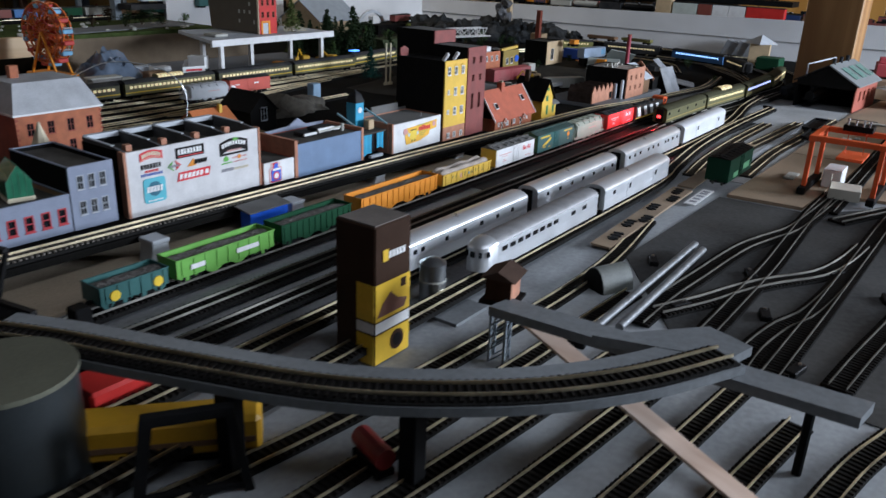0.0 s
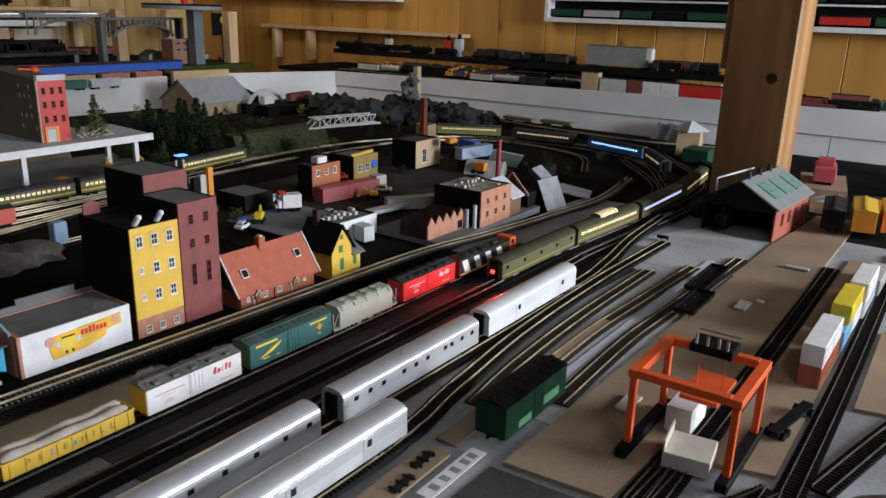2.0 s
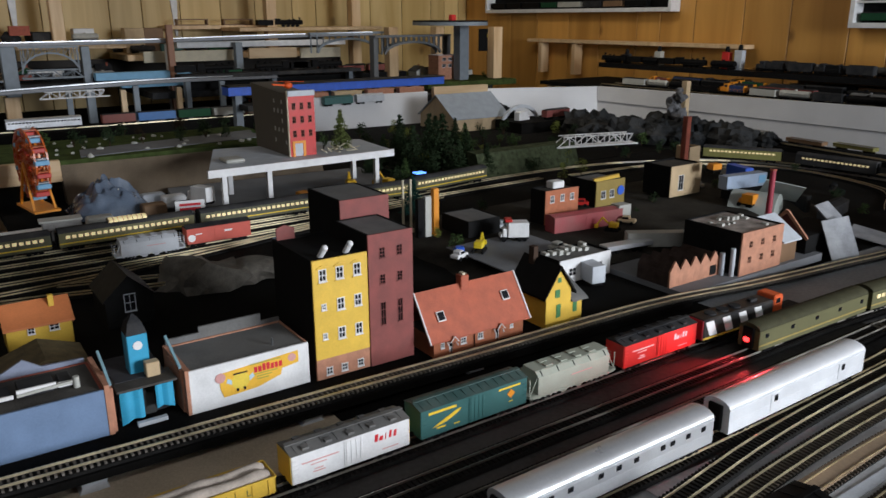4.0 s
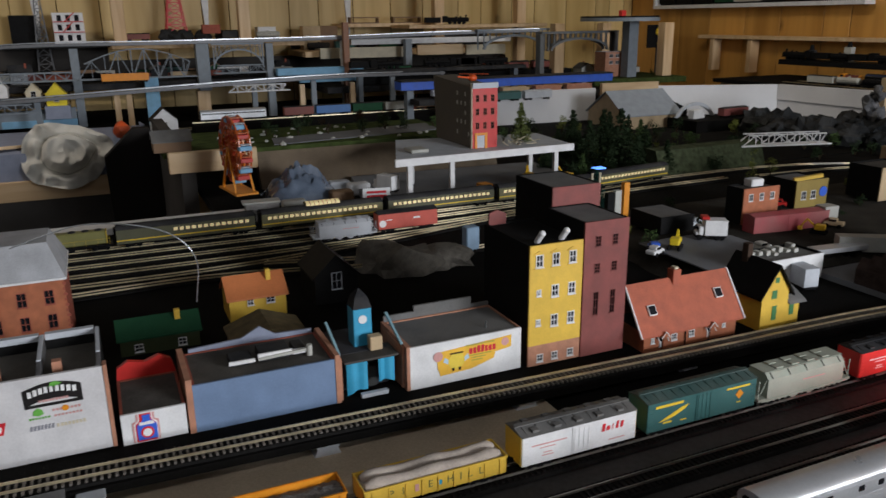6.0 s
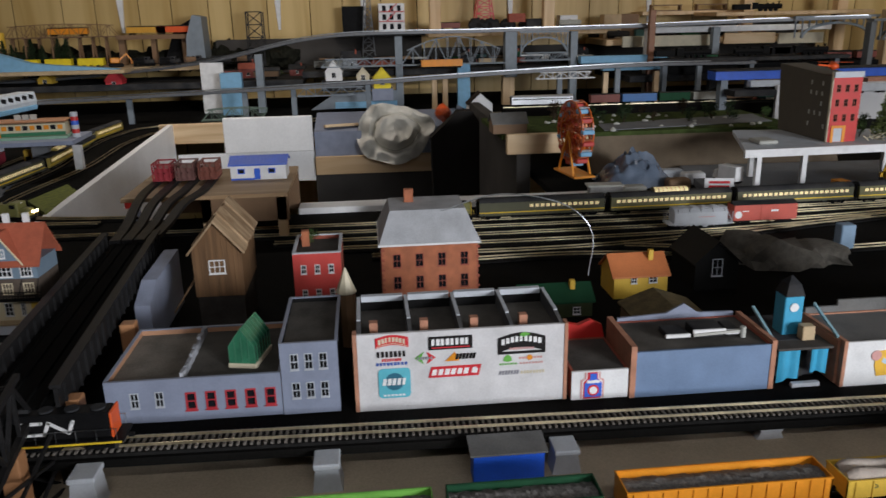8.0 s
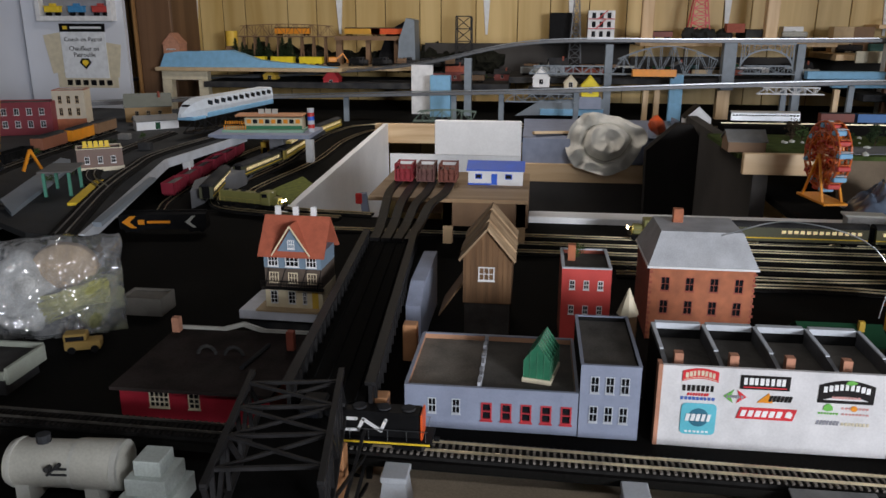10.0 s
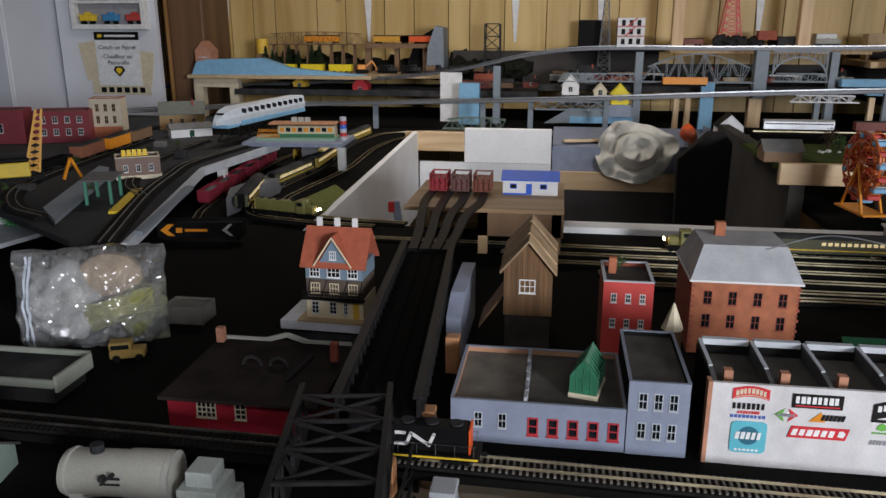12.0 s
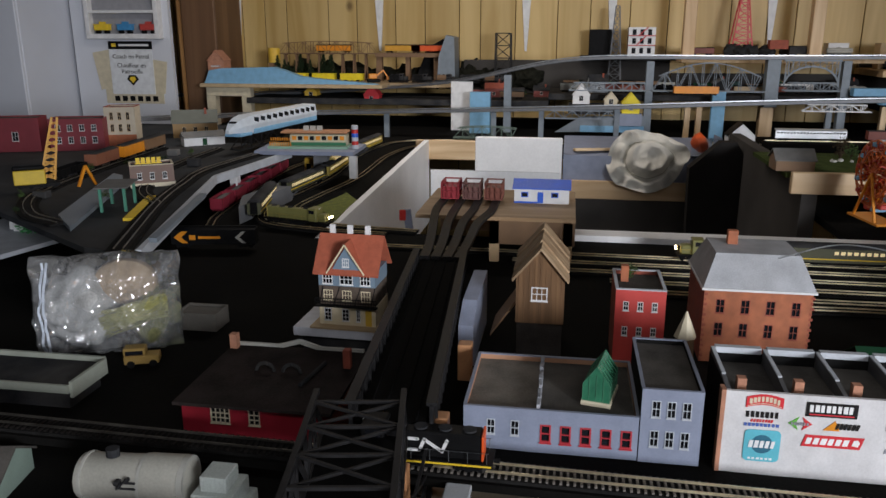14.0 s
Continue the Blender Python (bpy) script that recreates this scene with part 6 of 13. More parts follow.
def tank_car(at, rz, L, col, label, group="stored cars"):
    car = rig("tank_car", at, rz, label, "tank car", group)
    h = L / 2
    b = nb()
    prof = [(0, 0.004), (0.003, 0.0115), (0.009, 0.0145), (L - 0.009, 0.0145), (L - 0.003, 0.0115), (L, 0.004)]
    for (a, r0), (c, r1) in zip(prof, prof[1:]):
        rod(b, (0, -h + a, 0.0255), (0, -h + c, 0.0255), r0, r1, 16)
    rod(b, (0, 0, 0.037), (0, 0, 0.0445), 0.0065, 0.006, 12)
    part("tank", b, col, car, smooth=True)
    part("underframe", bx(-0.009, 0.009, -h, h, 0.0085, 0.0115), BLACK, car)
    b = nb()
    for s in (-1, 1):
        rod(b, (s * 0.0155, -h * 0.85, 0.027), (s * 0.0155, h * 0.85, 0.027), 0.0005, n=5)
    part("handrail", b, BLACK, car)
    running_gear(car, h)
    return car


def truss_span(name, p0, p1, h, material, label, panels=8, arch=0.0, deck=True, width=0.05, group="bridges", heavy=1.0, floor_mat=None):
    """A through truss between two points; arch: extra height at mid span."""
    p0, p1 = Vector(p0), Vector(p1)
    L = (p1 - p0).length
    th = rig(name, p0, math.degrees(math.atan2(p1.y - p0.y, p1.x - p0.x)), label, "bridge", group)
    t = max(0.003, h * 0.055) * heavy
    top = lambda f: h + arch * math.sin(math.pi * f)
    def piece(nm, p, q, w, hh=None):
        part(nm, bar(nb(), p, q, w, hh), material, th)
    for s in (-1, 1):
        y = s * width / 2
        piece("bottom_chord", (0, y, 0), (L, y, 0), t * 1.3, t * 1.5)
        for i in range(panels):
            f0, f1 = i / panels, (i + 1) / panels
            a0, a1 = max(f0, 0.5 / panels), min(f1, 1 - 0.5 / panels)
            piece("top_chord", (L * a0, y, top(a0)), (L * a1, y, top(a1)), t * 1.2)
            lo, hi = (f0, f1) if i % 2 == 0 else (f1, f0)
            piece("diagonal", (L * lo, y, 0), (L * hi if 0 < hi < 1 else L * abs(hi - 0.5 / panels), y, top(hi if 0 < hi < 1 else abs(hi - 0.5 / panels))), t * 0.8)
            if 0 < i:
                piece("vertical", (L * f0, y, 0), (L * f0, y, top(f0)), t * 0.8)
    if deck:
        part("deck", bx(0, L, -width / 2, width / 2, -t, t * 0.4), floor_mat or material, th)
    for i in range(1, panels):
        f = i / panels
        piece("cross_brace", (L * f, -width / 2, top(f)), (L * f, width / 2, top(f)), t * 0.7)
        if name == "truss_bridge" and width > 0.08 and i < panels - 1:
            g = (i + 1) / panels
            for q in (-1, 1):
                piece("sway_brace", (L * f, -q * width / 2, top(f) + 0.0006 * q), (L * g, q * width / 2, top(g) + 0.0006 * q), t * 0.6)
    return th


# ---- ground of the back district ----
def hill(name, x0, x1, y0, y1, zf, material, label, nx=26, ny=34, cat="hill"):
    b = nb()
    g = [[b.verts.new((x0 + (x1 - x0) * i / nx, y0 + (y1 - y0) * j / ny, zf(i / nx, j / ny, x0 + (x1 - x0) * i / nx, y0 + (y1 - y0) * j / ny))) for j in range(ny + 1)] for i in range(nx + 1)]
    for i in range(nx):
        for j in range(ny):
            b.faces.new([g[i][j], g[i + 1][j], g[i + 1][j + 1], g[i][j + 1]])
    return single(name, b, material, label, cat, smooth=True)


def edge_rise(i, j, hgt):
    e = min(i, 1 - i, j, 1 - j)
    return hgt * min(1, e * 7)


hill("town_hill", -1.62, -1.07, 1.74, 2.9, lambda i, j, x, y: -0.004 + edge_rise(i, j, 0.035) + 0.004 * noise.noise(Vector((x * 14, y * 14, 0))), mat("town_dirt", (0.034, 0.031, 0.026), 0.95, var=0.6, scale=12, bump=0.8, bscale=300, dust=0.12), "low dark ground rise under the back streets")
single("street", bx(-1.3, -1.09, 1.78, 1.98, 0.031, 0.0335), ROADGREY, "grey card street beside the lorry yard", "street")
single("street", bx(-1.06, -0.87, 1.99, 2.42, 0.0, 0.0165), ROADGREY, "pale grey card yard before the factory", "street")

# ---- behind the street row ----
flat_house((-1.075, 1.915, 0.012), 0, 0.07, 0.13, 0.045, WHITE, ROOF_GREY, "low white industrial shed with torn roof edge", grid(-0.05, 0.05, 3, (0.02,), 0.02, 0.016), SHADE_BLACK)
b = nb()
for i in range(9):
    box(b, -1.105 + 0.006 * (i % 4), -1.09 + 0.006 * (i % 4), 1.86 + i * 0.012, 1.869 + i * 0.012, 0.053, 0.058 + 0.002 * (i % 3))
single("roof_scrap", b, CARGREY, "loose white scraps on the shed roof", "scrap")
th = rig("sawtooth_works", (-0.928, 2.06, 0.012), 0, "pink brick works with a sawtooth roof", "building", "model buildings")
pts = [(-0.1, 0.0), (0.1, 0.0)]
for i in range(4, -1, -1):
    y = -0.1 + i * 0.04
    pts += [(y + 0.04, 0.036), (y + 0.018, 0.057), (y + 0.0001, 0.037)]
b = nb()
prism(b, pts, "x", 0.02, 0.024)
part("front_wall", b, BRICK_PINK, th)
b = nb()
prism(b, [(y, z - 0.003 if z > 0 else z) for y, z in pts], "x", -0.06, 0.0199)
part("roof", b, mat("sooty_roof", (0.05, 0.035, 0.03), 0.9, var=0.4), th)
part("loading_door", bx(0.024, 0.0248, 0.06, 0.085, 0.008, 0.028), SHADE_BLACK, th)
th.scale = (0.9, 0.7, 0.92)
part("vent_pipe", rod(nb(), (0.03, 0.098, 0), (0.03, 0.098, 0.052), 0.006, n=12), paint("pipe_grey", (0.35, 0.38, 0.42)), th)
truck((-1.03, 1.915, 0.006), 80, 0.06, WHITE, PIER, "grey white box lorry parked beside the works")
th = rig("brick_factory", (0, 0, 0), 0, "pink brick factory with flat roof and small windows", "building", "model buildings")
hs = grid(2.155, 2.265, 3, (0.045, 0.075), 0.012, 0.014)
shell(th, -1.005, -0.874, 2.146, 2.275, 0.0165, 0.1, BRICK_PINK, mat("dusty_pink_roof", (0.3, 0.25, 0.22), 0.9, var=0.5, scale=40, bump=0.6, dust=0.3), hs, 0.003, side=SHADE_BLACK)
for q in hs:
    window(th, -0.874, *q, BRICK_PINK, proud=0.0003)
b = nb()
rng = random.Random(4)
for i in range(13):
    x, y = rng.uniform(-0.99, -0.895), rng.uniform(2.155, 2.26)
    box(b, x, x + rng.uniform(0.004, 0.012), y, y + rng.uniform(0.004, 0.01), 0.097, 0.097 + rng.uniform(0.003, 0.008))
part("roof_machine", b, CARGREY, th)
part("downpipe", rod(nb(), (-0.885, 2.138, 0.0165), (-0.885, 2.138, 0.07), 0.0045, n=10), PIER, th)
th = rig("brown_annex", (-0.905, 2.308, 0.0165), 0, "brown wooden annex with a pale slanting roof", "building", "model buildings")
part("wall", bx(-0.04, 0.025, -0.028, 0.028, 0, 0.045), wood("annex_wood", (0.13, 0.07, 0.03), (0.22, 0.12, 0.06), 0.7), th)
b = nb()
prism(b, [(0.034, 0.042), (0.034, 0.045), (-0.03, 0.084), (-0.033, 0.081)], "y", -0.03, 0.03)
part("roof", b, PIER, th)
th = rig("ruined_shed", (-0.885, 2.455, 0.004), 0, "dark gabled shed whose pale roof panels have slipped off", "building", "model buildings")
part("wall", bx(-0.09, 0.0, -0.075, 0.08, 0, 0.05), SHADE_BLACK, th)
b = nb()
prism(b, [(-0.09, 0.05), (0.002, 0.05), (-0.045, 0.092)], "y", -0.0765, -0.0735)
part("gable", b, mat("dark_red_gable", (0.12, 0.03, 0.025), 0.8), th)
b = nb()
bar(b, (0.004, -0.08, 0.045), (-0.046, -0.08, 0.096), 0.004, 0.006)
bar(b, (-0.094, -0.08, 0.045), (-0.046, -0.08, 0.096), 0.004, 0.006)
part("barge_board", b, BRICK_PINK, th)
for m, s in ((pose(0.024, 0.012, 0.034, 0, 64, -6), 0.046), (pose(-0.022, 0.05, 0.072, 0, 40, 6), 0.033), (pose(0.0, 0.19, 0.01, 3, 10, 20), 0.045)):
    p = part("roof_panel", bx(-s, s, -s * 0.95, s * 0.95, -0.001, 0.001), mat("weathered_sheet", (0.27, 0.28, 0.3), 0.7, var=0.35, scale=25, dust=0.3), th)
    p.matrix_basis = m
stack((-0.985, 2.395, 0.0), 0.176, 0.0075, paint("crimson_stack", (0.3, 0.03, 0.05)), "tall crimson round chimney stack", BRICK)
th = rig("quonset_hut", (-1.16, 2.62, 0.01), 20, "white arched hut with a fallen roof half", "hut", "model buildings")
b = nb()
prism(b, [(0.045 * math.cos(math.pi * i / 10), 0.05 * math.sin(math.pi * i / 10)) for i in range(11)], "x", -0.05, 0.045)
part("shell", b, paint("pale_green_grey", (0.4, 0.43, 0.4)), th, smooth=True)
p = part("roof_panel", bx(-0.04, 0.04, -0.035, 0.035, -0.001, 0.001), paint("pale_green_grey", (0.4, 0.43, 0.4)), th)
p.matrix_basis = pose(0.04, 0.035, 0.05, -38, 10, 20)

th.scale = (1.15, 1.15, 1.15)
tv = rig("van_trailer", (-1.09, 2.17, 0.012), -32, "long silver van trailer parked behind the works", "trailer", "toy vehicles")
part("body", bx(-0.0135, 0.0135, -0.065, 0.065, 0.01, 0.04, b=0.001), CARGREY, tv)
part("frame", bx(-0.008, 0.008, -0.06, 0.06, 0.006, 0.01), BLACK, tv)
for y in (-0.05, -0.037, 0.045):
    for s in (-1, 1):
        part("wheel", rod(nb(), (s * 0.008, y, 0.005), (s * 0.0125, y, 0.005), 0.005, n=12), BLACK, tv)

# lorry yard
flat_house((-1.385, 1.905, 0.03), 0, 0.1, 0.085, 0.036, SHADE_BLACK, ROOF_GREY, "low black shed with a dusty grey roof", (), SHADE_BLACK, parapet=0.001)
tr = truck((-1.262, 1.925, 0.0335), 150, 0.06, WHITE, WHITE, "white delivery lorry with coloured lettering and red roof fairing", "delivery_truck", 0.034)
bars(tr, [(-0.02, 0.026, 0.02, 0.009, paint("purple_print", (0.1, 0.02, 0.25))), (0.0, 0.026, 0.012, 0.009, ORANGE)], 0.0146)
part("fairing", bx(-0.012, 0.012, 0.005, 0.02, 0.041, 0.047, b=0.001), RED, tr)
digger((-1.235, 1.815, 0.033), 40, 0.9, paint("digger_yellow", (0.75, 0.55, 0.02)), "bright yellow toy excavator")
digger((-1.2, 2.155, 0.03), 120, 0.8, paint("digger_amber", (0.7, 0.4, 0.02)), "amber toy excavator on the street")
toy_car((-1.24, 1.77, 0.033), 60, 0.04, BLUE, "small bright blue toy car")
toy_car((-1.22, 1.755, 0.033), 20, 0.035, WHITE, "white toy car with open doors")
bush((-1.28, 1.79, 0.033), 0.016, LEAF_G, 71)
boxcar((-1.262, 2.13, 0.02), -6, 0.19, paint("weathered_red", (0.36, 0.05, 0.06), dust=0.4), paint("weathered_red", (0.36, 0.05, 0.06)), "weathered red boxcar body standing on the street", None, 14, (), 0.036, 0.036, "stored cars", False)
truck((-1.25, 2.225, 0.03), 175, 0.05, WHITE, CARGREY, "white cab lorry with grey load")
th = rig("trailer", (-1.1, 2.09, 0.022), -7, "long silver flat trailer", "trailer", "toy vehicles")
part("bed", bx(-0.014, 0.014, -0.06, 0.06, 0.008, 0.018, b=0.001), SILVER, th)
for y in (-0.045, -0.032, 0.04):
    part("wheel", rod(nb(), (-0.013, y, 0.005), (0.013, y, 0.005), 0.005, n=12), BLACK, th)
flat_house((-1.34, 2.11, 0.03), 0, 0.05, 0.1, 0.08, BRICK_ORANGE, ROOF_TAR, "red brick building with white roof tank", grid(-0.045, 0.045, 3, (0.06,), 0.012, 0.016), SHADE_BLACK)
single("roof_tank", bx(-1.36, -1.335, 2.1, 2.135, 0.1065, 0.123, b=0.002), WHITE, "white boxy tank on the brick roof", "tank")
th = flat_house((-1.42, 2.33, 0.03), 0, 0.09, 0.1, 0.065, paint("dull_yellow_wall", (0.28, 0.2, 0.05)), ROOF_GREY, "dull yellow workshop with slanting roof and blue disc", grid(-0.04, 0.02, 2, (0.03,), 0.016, 0.02), SHADE_BLACK)
part("blue_disc", rod(nb(), (0.045, 0.035, 0.035), (0.047, 0.035, 0.035), 0.012, n=18), BLUE, th)
part("crane_arm", bar(nb(), (0.03, -0.045, 0.066), (0.06, 0.01, 0.078), 0.012, 0.008), YELLOW, th)
flat_house((-1.375, 2.56, 0.035), 0, 0.09, 0.12, 0.08, TAN, ROOF_TAR, "tan warehouse with one dark door and flat overhanging roof", [(-0.02, 0.035, 0.02, 0.04)], SHADE_BLACK)
stack((-1.553, 2.831, 0.03), 0.167, 0.009, BRICK, "tall red brick chimney beside a tan boiler house", BRICK, True)
flat_house((-1.57, 2.87, 0.03), 0, 0.05, 0.05, 0.075, TAN, ROOF_TAR, "small tan boiler house", ())
th = rig("container", (-1.235, 2.665, 0.055), -8, "light blue shipping trailer with a bright logo", "container", "containers")
part("body", bx(-0.015, 0.015, -0.07, 0.07, 0.006, 0.04, b=0.0008), paint("pale_blue_box", (0.32, 0.4, 0.52)), th)
part("marking", bx(0.0151, 0.0156, 0.04, 0.064, 0.014, 0.034), LBLUE, th)
part("stand", bx(-0.012, 0.012, -0.06, 0.06, -0.02, 0.006), BLACK, th)
truck((-1.16, 2.58, 0.035), 100, 0.04, ORANGE, ORANGE, "orange toy dump truck", H=0.026)
truck((-1.28, 2.6, 0.098), 80, 0.03, ORANGE, ORANGE, "small orange toy truck on top of the trailer", H=0.018)
single("low_wall", bx(-1.32, -1.1, 2.74, 2.76, 0.0, 0.05), ROCK, "low grey retaining wall by the curve", "wall")
rng = random.Random(8)
for i in range(16):
    x, y = rng.uniform(-1.55, -1.12), rng.uniform(1.78, 2.8)
    bush((x, y, 0.028), rng.uniform(0.008, 0.017), rng.choice((LEAF_D, LEAF_D, LEAF_G, LEAF_Y)), 100 + i, "scrubby dark model bush between the streets")
for i in range(10):
    x, y = rng.uniform(-1.5, -1.15), rng.uniform(1.9, 2.75)
    toy_car((x, y, 0.032), rng.uniform(0, 360), 0.04, rng.choice((PIER, CARGREY, BROWN, RED, TAN)), "dusty toy car parked on the back street")
# tall grey and orange chimneys by the maroon tower
th = rig("twin_chimney", (-1.43, 1.82, 0.02), 0, "grey board and orange square chimney standing together", "chimney", "chimneys")
part("orange_shaft", bx(-0.006, 0.006, 0.014, 0.028, 0, 0.105, b=0.0006), ORANGE, th)
part("grey_shaft", bx(-0.006, 0.006, -0.008, 0.008, 0, 0.09, b=0.0006), CARGREY, th)
part("dark_shaft", bx(-0.007, 0.005, -0.026, -0.01, 0, 0.086), BLACK, th)
for y in (1.79, 1.81):
    stack((-1.48, y, 0.02), 0.12, 0.003, CREAM, "thin pale pipe chimney")
bush((-1.25, 1.6, 0.0), 0.028, LEAF_Y, 301, "bright yellow-green model tree", 1.5)

# ---- houses between the street and the back tracks ----
gable_house((-1.34, 1.035, -0.004), 0, 0.07, 0.09, 0.042, 0.026, YELLOW, paint("orange_roof", (0.62, 0.2, 0.07)), "yellow cottage with a bright orange roof", [(-0.012, 0.035, 0.01, 0.012), (0.02, 0.035, 0.014, 0.012)], chim=YELLOW)
gable_house((-1.37, 1.17, 0.0), 0, 0.1, 0.075, 0.048, 0.035, SHADE_BLACK, BLACK, "black unlit gabled house with pale window frame", [(0.0, 0.04, 0.018, 0.03)], frame=PIER, along="x", chimney=False)
gable_house((-1.27, 0.88, -0.01), 0, 0.06, 0.11, 0.035, 0.018, paint("dark_olive_wall", (0.05, 0.06, 0.03)), GREEN, "low dark house with a long green roof", [(-0.03, 0.02, 0.012, 0.012), (0.03, 0.02, 0.012, 0.012)], chim=YELLOW)
gable_house((-1.17, 1.02, -0.012), 0, 0.08, 0.1, 0.042, 0.018, BROWN, mat("mossy_brown_roof", (0.12, 0.09, 0.04), 0.9, var=0.4), "brown house with a mossy brown roof", (), chimney=False, along="x")
b = nb()
line = smooth_line([(-1.27, 0.705, 0.17), (-1.3, 0.8, 0.185), (-1.3, 0.9, 0.165), (-1.29, 0.945, 0.12), (-1.285, 0.94, 0.05)], 0.01)
for p, q in zip(line, line[1:]):
    rod(b, p, q, 0.001, n=6)
single("wire", b, STEEL, "twisted silver wire lying over the roofs", "wire", smooth=True)
th = rig("mansard_house", (-1.36, 0.69, 0.0), 0, "red brick house with a pale grey mansard roof and dark windows", "house", "model houses")
hs = grid(-0.07, 0.07, 4, (0.052, 0.088), 0.013, 0.022)
b = nb()
wall_face(b, "x", 0.07, 0.003, -0.076, 0.074, 0, 0.116, hs)
part("front_wall", b, BRICK_ORANGE, th)
for y in (-0.076, 0.071):
    part("side_wall", bx(-0.07, 0.067, y, y + 0.003, 0, 0.116), BRICK, th)
part("back_wall", bx(-0.07, -0.067, -0.073, 0.071, 0, 0.116), BRICK, th)
for q in hs:
    window(th, 0.07, *q, BRICK, proud=0.0002)
b = nb()
lo = [(-0.073, -0.079), (0.073, -0.079), (0.073, 0.077), (-0.073, 0.077)]
hi = [(-0.045, -0.06), (0.045, -0.06), (0.045, 0.058), (-0.045, 0.058)]
v0 = [b.verts.new((x, y, 0.116)) for x, y in lo]
v1 = [b.verts.new((x, y, 0.162)) for x, y in hi]
for i in range(4):
    b.faces.new([v0[i], v0[(i + 1) % 4], v1[(i + 1) % 4], v1[i]])
b.faces.new(v1)
b.faces.new(v0[::-1])
part("mansard_roof", b, mat("pale_grey_slate", (0.4, 0.41, 0.43), 0.7, var=0.2, scale=30, bump=0.3, bscale=500, dust=0.2), th)
part("eave", bx(-0.0745, 0.0745, -0.0805, 0.0785, 0.1125, 0.1158), WHITE, th)
part("chimney", bx(-0.02, -0.008, -0.035, -0.02, 0.16, 0.183, b=0.0006), BRICK_ORANGE, th)
b = nb()
for i in range(14):
    for s in (-0.0765, 0.0715):
        box(b, 0.0695, 0.0708, s, s + (0.005 if i % 2 else 0.003), 0.008 * i, 0.008 * i + 0.004)
part("quoin", b, BRICK, th)
# red flat station and brown mill tower
th = flat_house((-1.29, 0.519, 0.0), 0, 0.1, 0.07, 0.122, paint("signal_red_wall", (0.55, 0.06, 0.05)), ROOF_TAR, "red flat-roofed building with pale roof edge and small windows", [(y, z, 0.008, 0.014) for y in (-0.02, 0.0, 0.02) for z in (0.06, 0.098)], BRICK, parapet=0.006, cop=PIER)
part("chimney", bx(-0.02, -0.008, -0.025, -0.014, 0.115, 0.14), BRICK_ORANGE, th)
bush((-1.31, 0.51, 0.118), 0.012, LEAF_G, 77, "tuft of green foliage on the roof")
th = rig("mill_tower", (-1.305, 0.377, 0.0), 0, "tall brown wooden mill with a steep ragged shingle roof", "mill", "model houses")
b = nb()
prism(b, [(-0.036, 0.068), (0.036, 0.068), (0.036, 0.144), (0.0, 0.186), (-0.036, 0.144)], "x", -0.065, 0.065)
part("wall", b, wood("mill_boards", (0.1, 0.05, 0.02), (0.2, 0.105, 0.045), 0.75, (1, 1, 0.05), 60, 0.0), th)
for i in range(9):
    y = -0.032 + i * 0.008
    part("batten", bx(0.0651, 0.0657, y - 0.0004, y + 0.0004, 0.069, 0.144 + 0.9 * (0.036 - abs(y))), wood("mill_boards", (0.1, 0.05, 0.02), (0.2, 0.105, 0.045)), th)
# base colour darkened for the shaded recess under the mill
part("base", bx(-0.06, 0.06, -0.034, 0.034, 0, 0.0679), mat("shaded_mill_base", (0.045, 0.04, 0.036), 0.8, var=0.3, scale=40), th)
for s in (-1, 1):
    for k in range(4):
        b = nb()
        x0 = 0.072 - k * 0.037
        dz = 0.004 * (k % 2)
        prism(b, [(s * 0.041, 0.1365 + dz), (0, 0.187 + dz), (0, 0.191 + dz), (s * 0.0425, 0.14 + dz)], "x", x0 - 0.037 - 0.004 * (k % 2), x0)
        part("roof", b, wood("shingle_brown", (0.24, 0.15, 0.08), (0.46, 0.33, 0.2), 0.8, (1, 0.2, 0.2), 70), th)
window(th, 0.0655, -0.001, 0.116, 0.024, 0.022, WHITE, cols=3, rows=2, bar_w=0.0016)
th.scale = (1, 0.97, 0.94)
part("side_ramp", prism(nb(), [(-0.036, 0.1), (-0.075, 0.04), (-0.075, 0.036), (-0.036, 0.094)], "x", -0.03, 0.05), BROWN, th)

# ---- tracks behind the town ----
for pts in ([(-1.84, -0.1, 0), (-1.83, 0.5, 0), (-1.82, 1.2, 0), (-1.83, 1.9, 0), (-1.9, 2.4, 0), (-1.86, 2.9, 0), (-1.6, 3.3, 0), (-1.2, 3.4, 0), (-0.9, 3.2, 0), (-0.72, 2.9, 0)],
            [(-1.77, 0.3, 0), (-1.765, 1.3, 0), (-1.8, 2.0, 0), (-1.82, 2.5, 0)],
            [(-1.71, 0.4, 0), (-1.705, 1.2, 0), (-1.72, 1.6, 0), (-1.78, 2.1, 0)],
            [(-1.65, 0.5, 0), (-1.645, 1.1, 0), (-1.67, 1.5, 0), (-1.72, 1.8, 0)],
            [(-1.59, 0.6, 0), (-1.585, 1.0, 0), (-1.63, 1.35, 0), (-1.71, 1.7, 0)],
            [(-1.53, 0.65, 0), (-1.54, 1.0, 0), (-1.47, 1.3, 0)],
            [(-1.58, 1.1, 0.0005), (-1.5, 1.4, 0.0005), (-1.5, 1.65, 0.0005)],
            [(-1.0, 2.95, 0), (-1.15, 3.2, 0), (-1.5, 3.25, 0), (-1.75, 3.0, 0), (-1.8, 2.6, 0)]):
    track(pts, "back district track with dull brass rails", 0.003)
